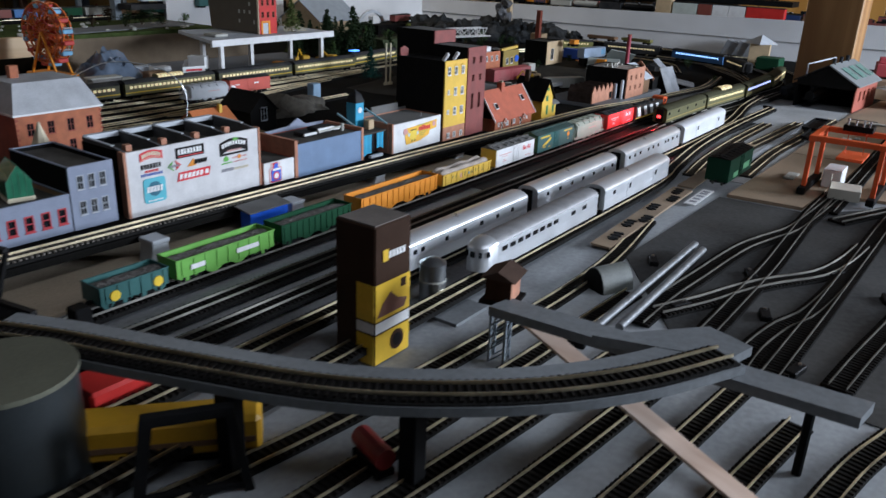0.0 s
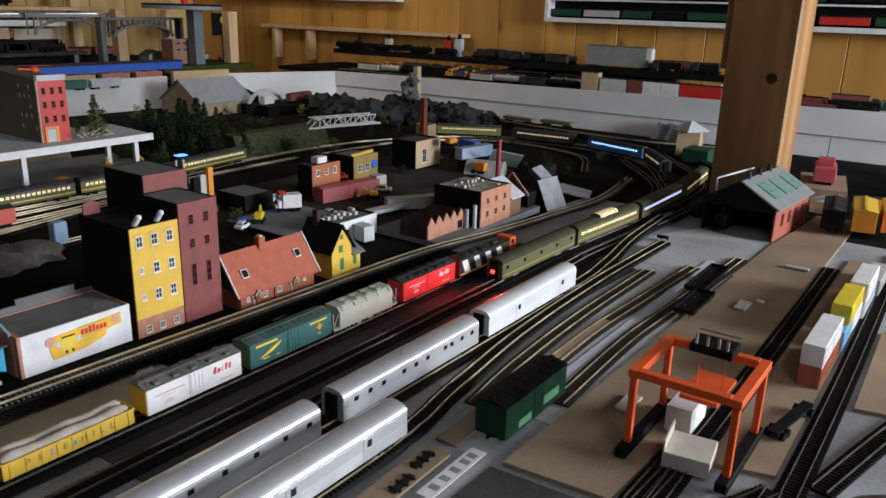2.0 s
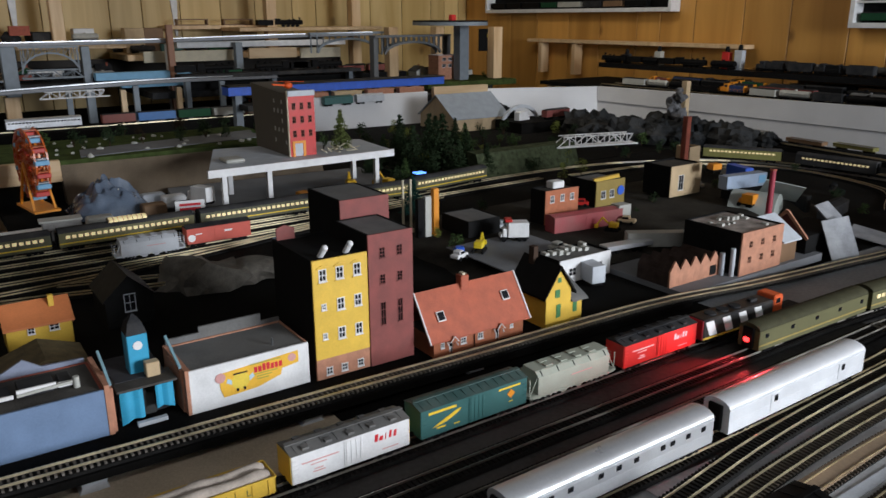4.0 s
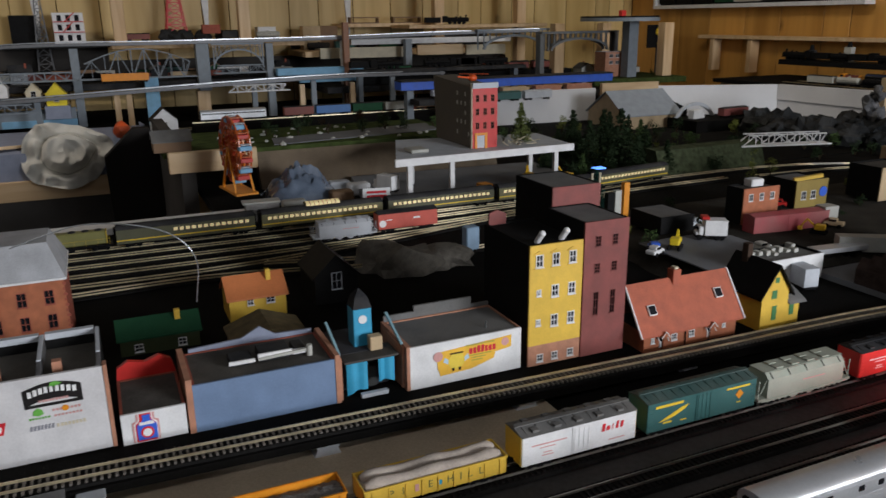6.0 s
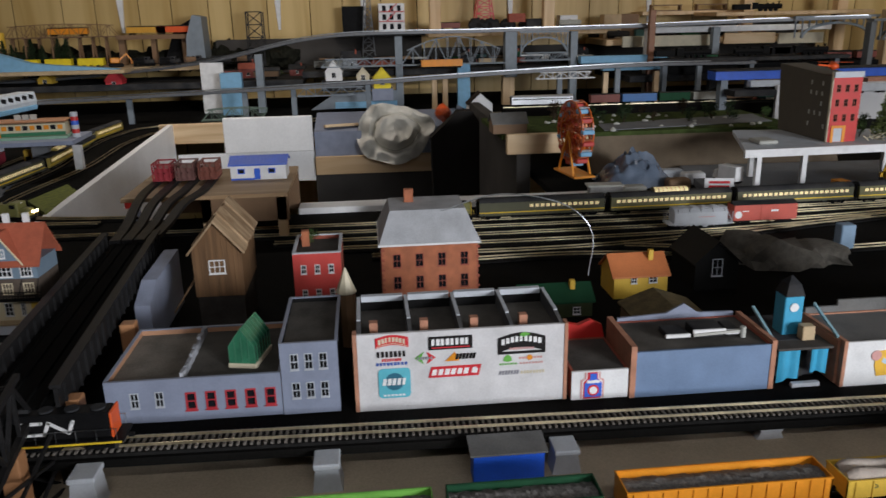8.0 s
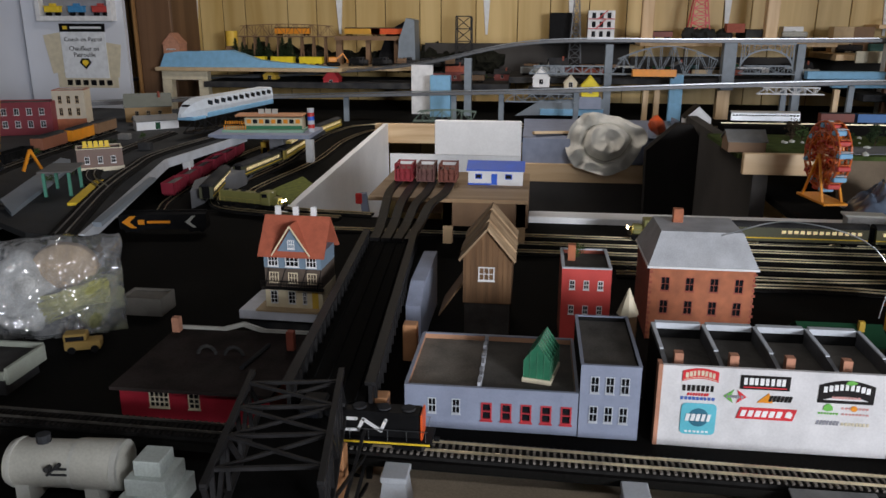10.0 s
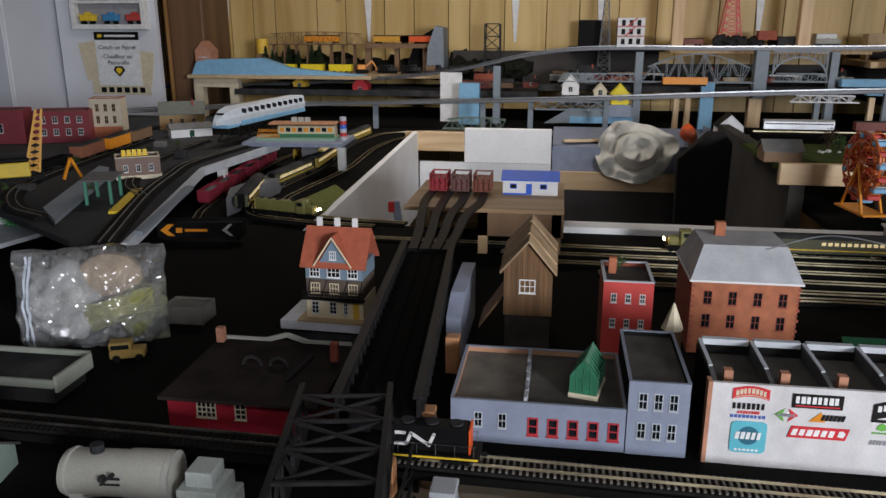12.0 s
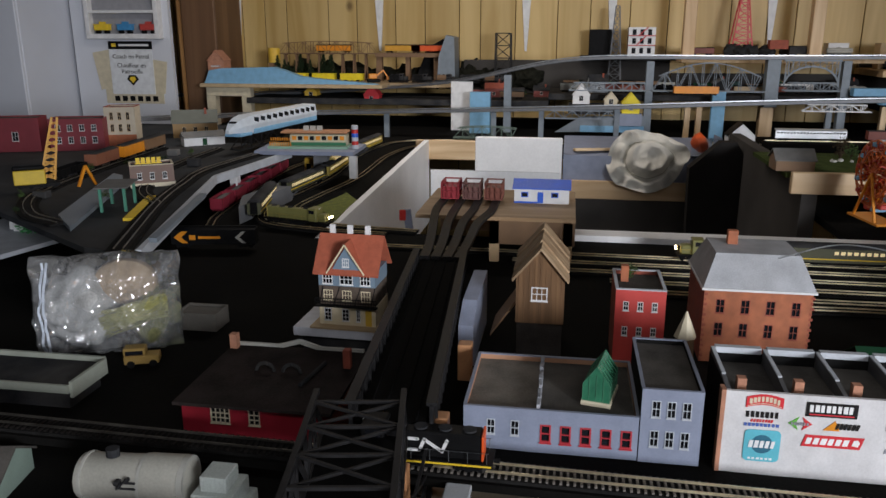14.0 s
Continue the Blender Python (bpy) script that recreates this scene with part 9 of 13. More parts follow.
for a, r in ((0.03, 0.004), (0.0305, 0.017), (0.0315, 0.0212), (0.034, 0.022), (0.124, 0.022), (0.128, 0.0205), (0.1295, 0.015), (0.13, 0.004)):
    rings.append([b.verts.new((r * math.cos(2 * math.pi * k / 24), -0.075 + a, 0.028 + r * math.sin(2 * math.pi * k / 24))) for k in range(24)])
for r0, r1 in zip(rings, rings[1:]):
    for k in range(24):
        b.faces.new([r0[k], r1[k], r1[(k + 1) % 24], r0[(k + 1) % 24]])
b.faces.new(rings[0])
b.faces.new(rings[-1][::-1])
part("shell", b, mat("tank_offwhite", (0.42, 0.41, 0.36), 0.45, var=0.2, scale=12, bump=0.04), th, smooth=True)
for y, w in ((-0.038, 0.0012), (0.014, 0.0015), (0.051, 0.0025)):
    part("band", rod(nb(), (0, y - w, 0.028), (0, y + w, 0.028), 0.0232, n=24), CARGREY, th)
part("jacket", rod(nb(), (0, 0.0158, 0.028), (0, 0.0482, 0.028), 0.0236, n=28), mat("tank_offwhite", (0.42, 0.41, 0.36), 0.45, var=0.2, scale=12, bump=0.04), th, "wider off-white jacket", smooth=True)
for z in (0.03, 0.036):
    part("pipe", rod(nb(), (0.0225, -0.001, z), (0.0225, 0.0135, z), 0.0011, n=8), DARK, th)
b = nb()
rod(b, (0.0, -0.015, 0.05), (0.0, -0.015, 0.058), 0.006, n=10)
rod(b, (0.018, -0.002, 0.036), (0.026, -0.002, 0.037), 0.0026, n=8)
rod(b, (0.018, 0.006, 0.038), (0.025, 0.007, 0.04), 0.002, n=8)
rod(b, (0.024, -0.003, 0.03), (0.025, 0.008, 0.042), 0.0012, n=6)
part("valve", b, DARK, th)
for y in (-0.03, 0.03):
    part("cradle", bx(-0.018, 0.018, y - 0.006, y + 0.006, -0.014, 0.016), CARGREY, th)
th.scale = (1.08, 1.15, 1.06)
th = rig("stepped_block", (-0.8, 0.085, 0.0038), 0, "pale sea-green stepped foam block beside the storage tank", "block")
for k, (w, z0, z1) in enumerate(((0.056, 0.0, 0.022), (0.044, 0.022, 0.04), (0.03, 0.04, 0.056))):
    part("step", bx(-w / 2, w / 2, -w / 2, w / 2 - 0.003, z0, z1, b=0.0008), mat("pale_foam", (0.5, 0.55, 0.52), 0.8, var=0.25, scale=20, bump=0.15), th)
gable_house((-0.815, -0.205, -0.0), 10, 0.07, 0.09, 0.028, 0.02, paint("sea_green_wall", (0.25, 0.33, 0.28)), ROOF_TAR, "pale green house at the bench corner", (), chimney=False)
single("signal_lamp", blob(nb(), (-0.86, 0.178, 0.062), 0.004, 2, 0), paint("dull_red_lens", (0.5, 0.03, 0.03), 0.2), "dull red signal lens on the truss tower", "signal lamp", smooth=True)
# clear bag of scenery, low white roof, jeep
th = rig("plastic_bag", (-1.19, -0.277, 0.002), 20, "clear plastic zip bag full of pale craft materials", "bag")


def bag_skin(s, u, side):
    """A point of the bag: s across from -1 to 1, u up from 0 to 1, side 1 in front and -1 behind."""
    t = 0.046 * max(0.0, 1 - abs(s) ** 3.0) ** 0.6 * max(0.0, 1 - abs(2 * u - 1) ** 4) ** 0.6
    q = Vector((s * 2.1, u * 1.6, side * 3.0))
    ridge = 0.024 * (0.5 - abs(noise.noise(q * 1.9))) + 0.013 * (0.4 - abs(noise.noise(q * 4.3 + Vector((3, 1, 0))))) + 0.004 * (0.4 - abs(noise.noise(q * 9.5)))
    edge = 0.006 * noise.noise(Vector((u * 5, s * 5, 2)))
    return Vector((side * (t + ridge * min(1, t / 0.02)) + 0.02 * (1 - u) - 0.02, s * 0.107 + edge, 0.148 * u + 0.005 * noise.noise(Vector((s * 3, 7, u)))))


b = nb()
for side in (1, -1):
    nu, nv = (84, 60) if side > 0 else (30, 22)
    g0 = [[b.verts.new(bag_skin(-1 + 2 * i / nu, j / nv, side)) for j in range(nv + 1)] for i in range(nu + 1)]
    for i in range(nu):
        for j in range(nv):
            q = [g0[i][j], g0[i + 1][j], g0[i + 1][j + 1], g0[i][j + 1]]
            b.faces.new(q if side > 0 else q[::-1])
film = bpy.data.materials.new("clear_film")
film.use_nodes = True
nt = film.node_tree
nt.nodes.remove(nt.nodes["Principled BSDF"])
clear = nt.nodes.new("ShaderNodeBsdfTransparent")
clear.inputs["Color"].default_value = (0.93, 0.94, 0.95, 1)
haze = nt.nodes.new("ShaderNodeBsdfDiffuse")
haze.inputs["Color"].default_value = (0.8, 0.82, 0.85, 1)
gloss = nt.nodes.new("ShaderNodeBsdfGlossy")
gloss.inputs["Roughness"].default_value = 0.11
co = nt.nodes.new("ShaderNodeTexCoord")
crease = nt.nodes.new("ShaderNodeTexNoise")
crease.noise_type = "RIDGED_MULTIFRACTAL"
crease.inputs["Scale"].default_value, crease.inputs["Detail"].default_value = 7, 1
crinkle = nt.nodes.new("ShaderNodeBump")
crinkle.inputs["Strength"].default_value, crinkle.inputs["Distance"].default_value = 0.3, 0.012
nt.links.new(co.outputs["Object"], crease.inputs["Vector"])
nt.links.new(crease.outputs[0], crinkle.inputs["Height"])
nt.links.new(crinkle.outputs[0], gloss.inputs["Normal"])
fres = nt.nodes.new("ShaderNodeFresnel")
fres.inputs["IOR"].default_value = 2.3
m1 = nt.nodes.new("ShaderNodeMixShader")
m1.inputs[0].default_value = 0.14
nt.links.new(clear.outputs[0], m1.inputs[1])
nt.links.new(haze.outputs[0], m1.inputs[2])
m2 = nt.nodes.new("ShaderNodeMixShader")
nt.links.new(fres.outputs[0], m2.inputs[0])
nt.links.new(m1.outputs[0], m2.inputs[1])
nt.links.new(gloss.outputs[0], m2.inputs[2])
nt.links.new(m2.outputs[0], nt.nodes["Material Output"].inputs["Surface"])
part("film", b, film, th, smooth=True).visible_shadow = False
part("contents", blob(nb(), (-0.015, -0.04, 0.07), 0.055, 4, 0.35, 4, 1.0), mat("craft_stuffing", (0.36, 0.36, 0.35), 0.95, var=0.4, scale=30, bump=0.8), th, smooth=True)
part("moss", blob(nb(), (-0.012, 0.06, 0.05), 0.042, 4, 0.5, 9, 0.9), mat("craft_moss", (0.12, 0.12, 0.05), 0.95, var=0.5, scale=60, bump=0.9), th, smooth=True)
b = nb()
rings = []
for rr, x in ((0.004, -0.022), (0.034, -0.02), (0.044, -0.008), (0.043, 0.004), (0.03, 0.012), (0.004, 0.014)):
    rings.append([b.verts.new((x, 0.03 + rr * 1.05 * math.cos(a * math.pi / 12), 0.107 + rr * 0.8 * math.sin(a * math.pi / 12))) for a in range(24)])
for r0, r1 in zip(rings, rings[1:]):
    for a in range(24):
        b.faces.new([r0[a], r1[a], r1[(a + 1) % 24], r0[(a + 1) % 24]])
b.faces.new(rings[0])
b.faces.new(rings[-1][::-1])
bmesh.ops.recalc_face_normals(b, faces=b.faces[:])
part("brown_contents", b, mat("craft_brown", (0.3, 0.22, 0.14), 0.95, var=0.4, scale=30), th, "tan felt disc", smooth=True)
b = nb()
rng = random.Random(5)
for i in range(110):
    # strands of a loose coil
    a0, z0, r0 = rng.uniform(-0.4, 0.5), rng.uniform(-0.012, 0.014), rng.uniform(0.0, 0.012)
    pts = [Vector((0.018 + 0.012 * math.sin(3 * f + a0) + r0 * 0.4, -0.002 + 0.088 * f + 0.006 * math.sin(7 * f + i), 0.045 + z0 + 0.022 * f + 0.012 * math.sin(2.2 * f + a0 * 3))) for f in (0, 0.2, 0.4, 0.6, 0.8, 1.0)]
    for p, q in zip(pts, pts[1:]):
        rod(b, p, q, 0.0007, n=4)
part("straw", b, mat("yellow_straw", (0.33, 0.32, 0.12), 0.8), th, "yellow-green straw")
for s0 in (-0.8, -0.72):
    b = nb()
    pts = [bag_skin(s0, 0.04 + 0.92 * j / 14, 1) + Vector((0.0018, 0, 0)) for j in range(15)]
    for p, q in zip(pts, pts[1:]):
        bar(b, p, q, 0.0035, 0.0016)
    part("zip_edge", b, paint("zip_plastic", (0.55, 0.6, 0.68), 0.2), th)
th = rig("low_depot", (-1.035, -0.318, 0.0), 0, "low building with dark roof and white edge boards", "building", "model buildings")
part("wall", bx(-0.034, 0.034, -0.12, 0.098, 0, 0.028), DARK, th)
part("roof", bx(-0.039, 0.039, -0.125, 0.103, 0.028, 0.034, b=0.001), DARK, th)
part("edge_board", bx(0.039, 0.043, -0.126, 0.104, 0.025, 0.036), paint("sage_white", (0.3, 0.32, 0.27)), th)
part("edge_board", bx(-0.043, -0.039, -0.126, 0.104, 0.028, 0.041), paint("sage_white", (0.3, 0.32, 0.27)), th)
part("edge_board", bx(-0.039, 0.039, 0.1035, 0.108, 0.018, 0.04), paint("sage_white", (0.3, 0.32, 0.27)), th)
jp = rig("toy_jeep", (-1.145, -0.2, 0.0), 20, "dusty yellow toy jeep", "car", "toy vehicles")
part("body", bx(-0.014, 0.014, -0.03, 0.03, 0.006, 0.022, b=0.002), paint("jeep_yellow", (0.3, 0.19, 0.05)), jp)
part("cabin", bx(-0.013, 0.013, -0.03, 0.008, 0.022, 0.036, b=0.002), paint("jeep_yellow", (0.3, 0.19, 0.05)), jp)
part("glass", bx(-0.0135, 0.0135, -0.026, 0.004, 0.024, 0.032), PANE, jp)
for y in (-0.018, 0.02):
    for s in (-1, 1):
        part("wheel", rod(nb(), (s * 0.01, y, 0.007), (s * 0.015, y, 0.007), 0.007, n=14), BLACK, jp)
jp.scale = (0.82, 0.82, 0.82)
flat_house((-1.31, -0.185, 0.0), 0, 0.05, 0.07, 0.03, mat("dim_grey_block", (0.13, 0.12, 0.105), 0.9), mat("dim_grey_block", (0.13, 0.12, 0.105)), "plain dim grey block house")
sg = boxcar((-1.765, -0.375, 0.006), 9, 0.19, BLACK, BLACK, "black boxcar with an orange arrow mark and bars", None, 6, (), 0.034, group="stored cars")
b = nb()
prism(b, [(-0.088, 0.026), (-0.07, 0.04), (-0.056, 0.04), (-0.071, 0.026), (-0.056, 0.013), (-0.07, 0.013)], "x", 0.0176, 0.0184)
part("marking", b, ORANGE, sg)
bars(sg, [(-0.046, 0.026, 0.014, 0.011, ORANGE), (-0.008, 0.026, 0.05, 0.006, ORANGE)], 0.0178)
part("marking", prism(nb(), [(0.05, 0.026), (0.066, 0.04), (0.074, 0.04), (0.06, 0.026), (0.074, 0.013), (0.066, 0.013)], "x", 0.0176, 0.0184), CARGREY, sg)

# ---- the raised left yard ----
ZL = 0.1
def slab(pts, z0, z1, m, label, name="scenery_board"):
    return single(name, prism(nb(), pts, "z", z0, z1), m, label, name.replace("_", " "))
slab([(-1.4, -0.45), (-1.38, -0.34), (-2.12, -0.54), (-2.6, -0.5), (-2.62, -0.27), (-2.75, -0.27), (-2.78, -1.0), (-3.3, -1.0), (-3.3, -1.5), (-2.2, -1.5), (-1.7, -0.9)], ZL - 0.012, ZL, mat("sooty_grey_board", (0.035, 0.038, 0.042), 0.7, var=0.5, scale=9, bump=0.3, dust=0.2), "sooty grey painted upper yard board")
b = nb()
for p, q in (((-1.39, -0.338, ZL - 0.008), (-2.12, -0.536, ZL - 0.008)), ((-2.12, -0.536, ZL - 0.008), (-2.6, -0.496, ZL - 0.008))):
    bar(b, p, q, 0.01, 0.022)
single("board_edge", b, PIER, "pale blue-grey edge strip of the upper yard board", "edge strip")
for pts in ([(-1.38, -0.37, ZL), (-1.75, -0.5, ZL), (-2.0, -0.565, ZL), (-2.2, -0.6, ZL), (-2.55, -0.57, ZL)],
            [(-1.55, -0.6, ZL), (-1.62, -0.72, ZL), (-1.8, -0.84, ZL), (-2.1, -0.9, ZL), (-2.6, -0.95, ZL)],
            [(-1.75, -0.5, ZL), (-1.9, -0.62, ZL), (-2.2, -0.72, ZL), (-2.6, -0.75, ZL)]):
    track(pts, "upper yard track on grey board", 0.004, strip_w=0.046, rail_mat=RAIL_DIM)
for x, y in ((-1.5, -0.42), (-1.9, -0.56), (-2.3, -0.56), (-2.66, -0.3), (-1.75, -0.85), (-2.7, -0.9)):
    single("support_post", bx(x - 0.012, x + 0.012, y - 0.012, y + 0.012, 0, ZL - 0.012, b=0.001), WHITE, "short white post under the upper board", "post", "support posts")
hs = grid(-0.075, 0.075, 4, (0.035, 0.075), 0.016, 0.022)
flat_house((-2.56, -1.22, ZL), 20, 0.1, 0.17, 0.105, paint("dark_crimson_wall", (0.2, 0.025, 0.035)), ROOF_TAR, "dark crimson warehouse with white framed windows", hs, None)
flat_house((-2.5, -1.4, ZL), 20, 0.1, 0.15, 0.11, paint("dark_crimson_wall", (0.2, 0.025, 0.035)), ROOF_TAR, "dark crimson block with few windows", [(0.0, 0.05, 0.02, 0.03)], None)
th = flat_house((-2.66, -1.12, ZL), 18, 0.09, 0.1, 0.135, paint("ivory_wall", (0.55, 0.48, 0.37)), ROOF_TAR, "ivory office block with arched windows on a brick base", grid(-0.04, 0.04, 3, (0.065, 0.105), 0.012, 0.026), None, frame=TAN, cop=BRICK)
part("brick_base", bx(0.0455, 0.047, -0.05, 0.05, 0.0, 0.042), BRICK_ORANGE, th)
gable_house((-2.95, -1.0, ZL), 25, 0.12, 0.16, 0.055, 0.04, paint("ochre_wall", (0.34, 0.2, 0.07)), paint("grey_green_roof", (0.13, 0.14, 0.12)), "ochre station house with a broad grey-green roof", grid(-0.06, 0.06, 3, (0.03,), 0.014, 0.02), frame=TAN, name="station")
gable_house((-2.72, -0.86, ZL), 40, 0.05, 0.14, 0.03, 0.015, WHITE, ROOF_GREY, "low white freight shed with green doors", (), (0.0, 0.016, 0.024, GREEN), chimney=False)
th = flat_house((-1.99, -0.645, ZL), 32, 0.07, 0.105, 0.055, paint("brown_brick", (0.17, 0.1, 0.075)), ROOF_TAR, "brown brick corner building with a yellow roof sign", grid(-0.045, 0.045, 3, (0.028,), 0.011, 0.018), None, cop=CREAM)
b = nb()
for i in range(5):
    box(b, 0.025, 0.028, -0.036 + i * 0.0125, -0.0265 + i * 0.0125, 0.06, 0.074)
bar(b, (0.0265, -0.038, 0.059), (0.0265, 0.026, 0.059), 0.002)
part("roof_sign", b, LETTER_YELLOW, th, "yellow sign of unreadable letters")
part("plinth_band", bx(-0.036, 0.0365, -0.054, 0.054, 0.0, 0.01), CREAM, th)
for pts, lab in (([(-1.6, -0.64), (-2.08, -0.81), (-2.06, -0.77), (-1.95, -0.705), (-1.5, -0.545)], "grey platform slab between the upper tracks"), ([(-1.45, -0.335), (-1.86, -0.435), (-1.86, -0.45), (-1.45, -0.352)], "narrow grey platform edge beside the upper track")):
    single("platform_slab", prism(nb(), pts, "z", ZL + 0.0005, ZL + 0.009), BRIDGE_GREY, lab, "platform", "platforms")
rng = random.Random(71)
for i in range(16):
    x, y = rng.uniform(-2.6, -1.6), rng.uniform(-1.05, -0.6)
    k = rng.random()
    if k < 0.4:
        bush((x, y, ZL + 0.001), rng.uniform(0.008, 0.016), rng.choice((LEAF_D, LEAF_G)), 4000 + i, "small dark shrub on the upper yard")
    elif k < 0.7:
        toy_car((x, y, ZL + 0.001), rng.uniform(0, 360), 0.04, rng.choice((DARK, MAROON, CARGREY, TAN)), "dusty small toy car on the upper yard")
    else:
        single("parcel", bx(x - 0.012, x + 0.012, y - 0.018, y + 0.018, ZL + 0.0005, ZL + rng.uniform(0.012, 0.025), b=0.002), rng.choice((BROWN, DARK, ROOF_GREY, BRICK)), "small crate standing on the upper yard", "box", "loose boxes")
# crane train
cr = rig("crane_car", (-1.86, -0.875, ZL + 0.004 + 0.0048), 35, "yellow railway crane with a raised lattice jib", "crane car", "upper yard train")
part("frame", bx(-0.014, 0.014, -0.05, 0.05, 0.006, 0.011), BLACK, cr)
part("cab", bx(-0.016, 0.016, -0.05, 0.02, 0.011, 0.046, b=0.002), paint("crane_yellow", (0.6, 0.42, 0.03)), cr)
part("roof", bx(-0.017, 0.017, -0.051, 0.021, 0.046, 0.058, b=0.004), BLACK, cr)
b = nb()
for s in (-0.006, 0.006):
    bar(b, (s * 2.0, 0.008, 0.02), (s * 0.9, 0.05, 0.17), 0.005)
    bar(b, (s * 2.0, 0.04, 0.02), (s * 0.9, 0.062, 0.17), 0.005)
for i in range(9):
    f = i / 9
    for q in (-0.011 + 0.005 * f, 0.011 - 0.005 * f):
        bar(b, (q, 0.008 + 0.042 * f, 0.02 + 0.15 * f), (q, 0.042 + 0.022 * f, 0.034 + 0.14 * f), 0.003)
        bar(b, (q, 0.042 + 0.02 * f, 0.02 + 0.15 * f), (q, 0.01 + 0.042 * f, 0.034 + 0.14 * f), 0.003)
part("jib", b, paint("jib_orange", (0.62, 0.3, 0.03)), cr)
b = nb()
bar(b, (0.03, 0.09, 0.0), (0.02, 0.11, 0.05), 0.006)
bar(b, (0.01, 0.13, 0.0), (0.02, 0.11, 0.05), 0.006)
part("outrigger", b, ORANGE, cr)
running_gear(cr, 0.05)
for k, (x, y, c, lab) in enumerate(((-2.02, -0.9, BLACK, "black flat car with white lettering"), (-2.2, -0.915, paint("rust_car", (0.24, 0.09, 0.05)), "rust boxcar behind the crane"), (-2.36, -0.925, ORANGE, "orange boxcar on the upper yard track"), (-2.52, -0.94, BROWN, "brown boxcar on the upper yard track"))):
    (open_car if k == 0 else boxcar)(*(((x, y, ZL + 0.0088), 96, 0.14, c, None, lab) if k == 0 else ((x, y, ZL + 0.0088), 96, 0.14, c, DARK, lab)), group="upper yard train")
# shelter, platform and red hopper string
th = rig("platform_shelter", (-1.72, -0.575, ZL), 18, "open platform shelter with a grey roof on green posts", "shelter")
p = part("roof", bx(-0.055, 0.055, -0.035, 0.035, 0.052, 0.055, b=0.001), ROOF_GREY, th)
for x in (-0.045, 0.045):
    for y in (-0.025, 0.025):
        part("post", bx(x - 0.003, x + 0.003, y - 0.003, y + 0.003, 0, 0.052), paint("shelter_green", (0.05, 0.2, 0.14)), th)
part("platform", bx(-0.1, 0.14, 0.04, 0.06, 0.0, 0.006), LETTER_YELLOW, th, "yellow platform edge")
HOP = paint("hopper_crimson", (0.26, 0.02, 0.04), 0.5)
for i in range(6):
    f = i / 5
    open_car((-2.12 - 0.6 * f, -0.52 - 0.06 * f, 0.012), 97, 0.105, HOP, GREY_LOAD, "crimson ore hopper in a short string", "open_hopper", 0.028, ribs=5, slope=True, group="crimson hoppers")
track([(-1.95, -0.48, 0), (-2.12, -0.52, 0), (-2.75, -0.583, 0), (-3.1, -0.55, 0)], "lower storage track with dull rails", 0.003)
th = rig("yellow_kiosk", (-2.74, -0.48, 0.0), 0, "small yellow arched kiosk", "kiosk")
part("body", bx(-0.012, 0.012, -0.016, 0.016, 0, 0.06, b=0.004), YELLOW, th)
part("opening", bx(0.012, 0.0126, -0.008, 0.008, 0.005, 0.04), BLACK, th)
single("grey_cabinet", bx(-2.7, -2.66, -0.44, -0.39, 0.0, 0.085, b=0.002), ROADGREY, "small grey-green lineside cabinet box", "cabinet")
slab([(-1.55, -0.75), (-1.72, -0.95), (-1.86, -0.98), (-1.75, -0.7)], 0.02, 0.03, PIER, "pale tilted board among the tracks")
slab([(-1.66, -0.62), (-1.8, -0.7), (-1.83, -0.66), (-1.68, -0.585)], 0.06, 0.064, RED, "red card strip lying on the boards")
single("white_bin", bx(-1.812, -1.752, -0.885, -0.795, 0.0, 0.05, b=0.003), WHITE, "white plastic bin beside the tracks", "bin")
bush((-1.732, -0.825, 0.0), 0.03, mat("green_toy_plastic", (0.06, 0.3, 0.1), 0.5), 900, "bright green toy shrub")
# return loop on the left bench
LOOP = ([(-1.98, 0.05, 0), (-2.0, -0.12, 0), (-2.05, -0.26, 0), (-2.18, -0.33, 0), (-2.35, -0.325, 0), (-2.7, -0.29, 0), (-3.2, -0.3, 0), (-3.5, -0.2, 0), (-3.62, 0.2, 0), (-3.66, 0.9, 0), (-3.7, 1.6, 0)],
        [(-1.94, -0.02, 0), (-1.96, -0.2, 0), (-2.02, -0.36, 0), (-2.2, -0.42, 0), (-2.4, -0.4, 0), (-2.7, -0.385, 0), (-3.1, -0.415, 0), (-3.4, -0.4, 0), (-3.62, -0.3, 0), (-3.72, 0.2, 0), (-3.72, 0.9, 0), (-3.76, 1.6, 0)])
for pts in LOOP:
    track(pts, "return loop track with golden rails", 0.004)
line = smooth_line(LOOP[1], 0.01)


def loop_at(d):
    """The place and heading d metres along the outer loop track."""
    run = 0.0
    for p, q in zip(line, line[1:]):
        run += (q - p).length
        if run >= d:
            break
    i = max(8, min(len(line) - 9, line.index(p)))
    v = line[i + 8] - line[i - 8]
    return p, math.degrees(math.atan2(-v.x, v.y))


GOLD = paint("gold_flank", (0.34, 0.26, 0.06), 0.4)
for k, d in enumerate((0.5, 0.79, 1.08, 1.37, 1.66)):
    p, rz = loop_at(d)
    passenger_car((p.x, p.y, 0.0138), rz, 0.27, "dark passenger car with glowing windows on the loop" if k < 2 else "gold-sided passenger car with glowing windows on the loop", wl[1:-1], paint("dark_olive_coach", (0.085, 0.085, 0.045)) if k < 2 else (GOLD if k % 2 == 0 else KHAKI), LIT_WARM, roof=DARK, name="lit_passenger_car", group="loop passenger train", win_z=0.03, win_h=0.009, win_w=0.0085, dome=(k == 2), band=LETTER_YELLOW)
p, rz = loop_at(0.24)
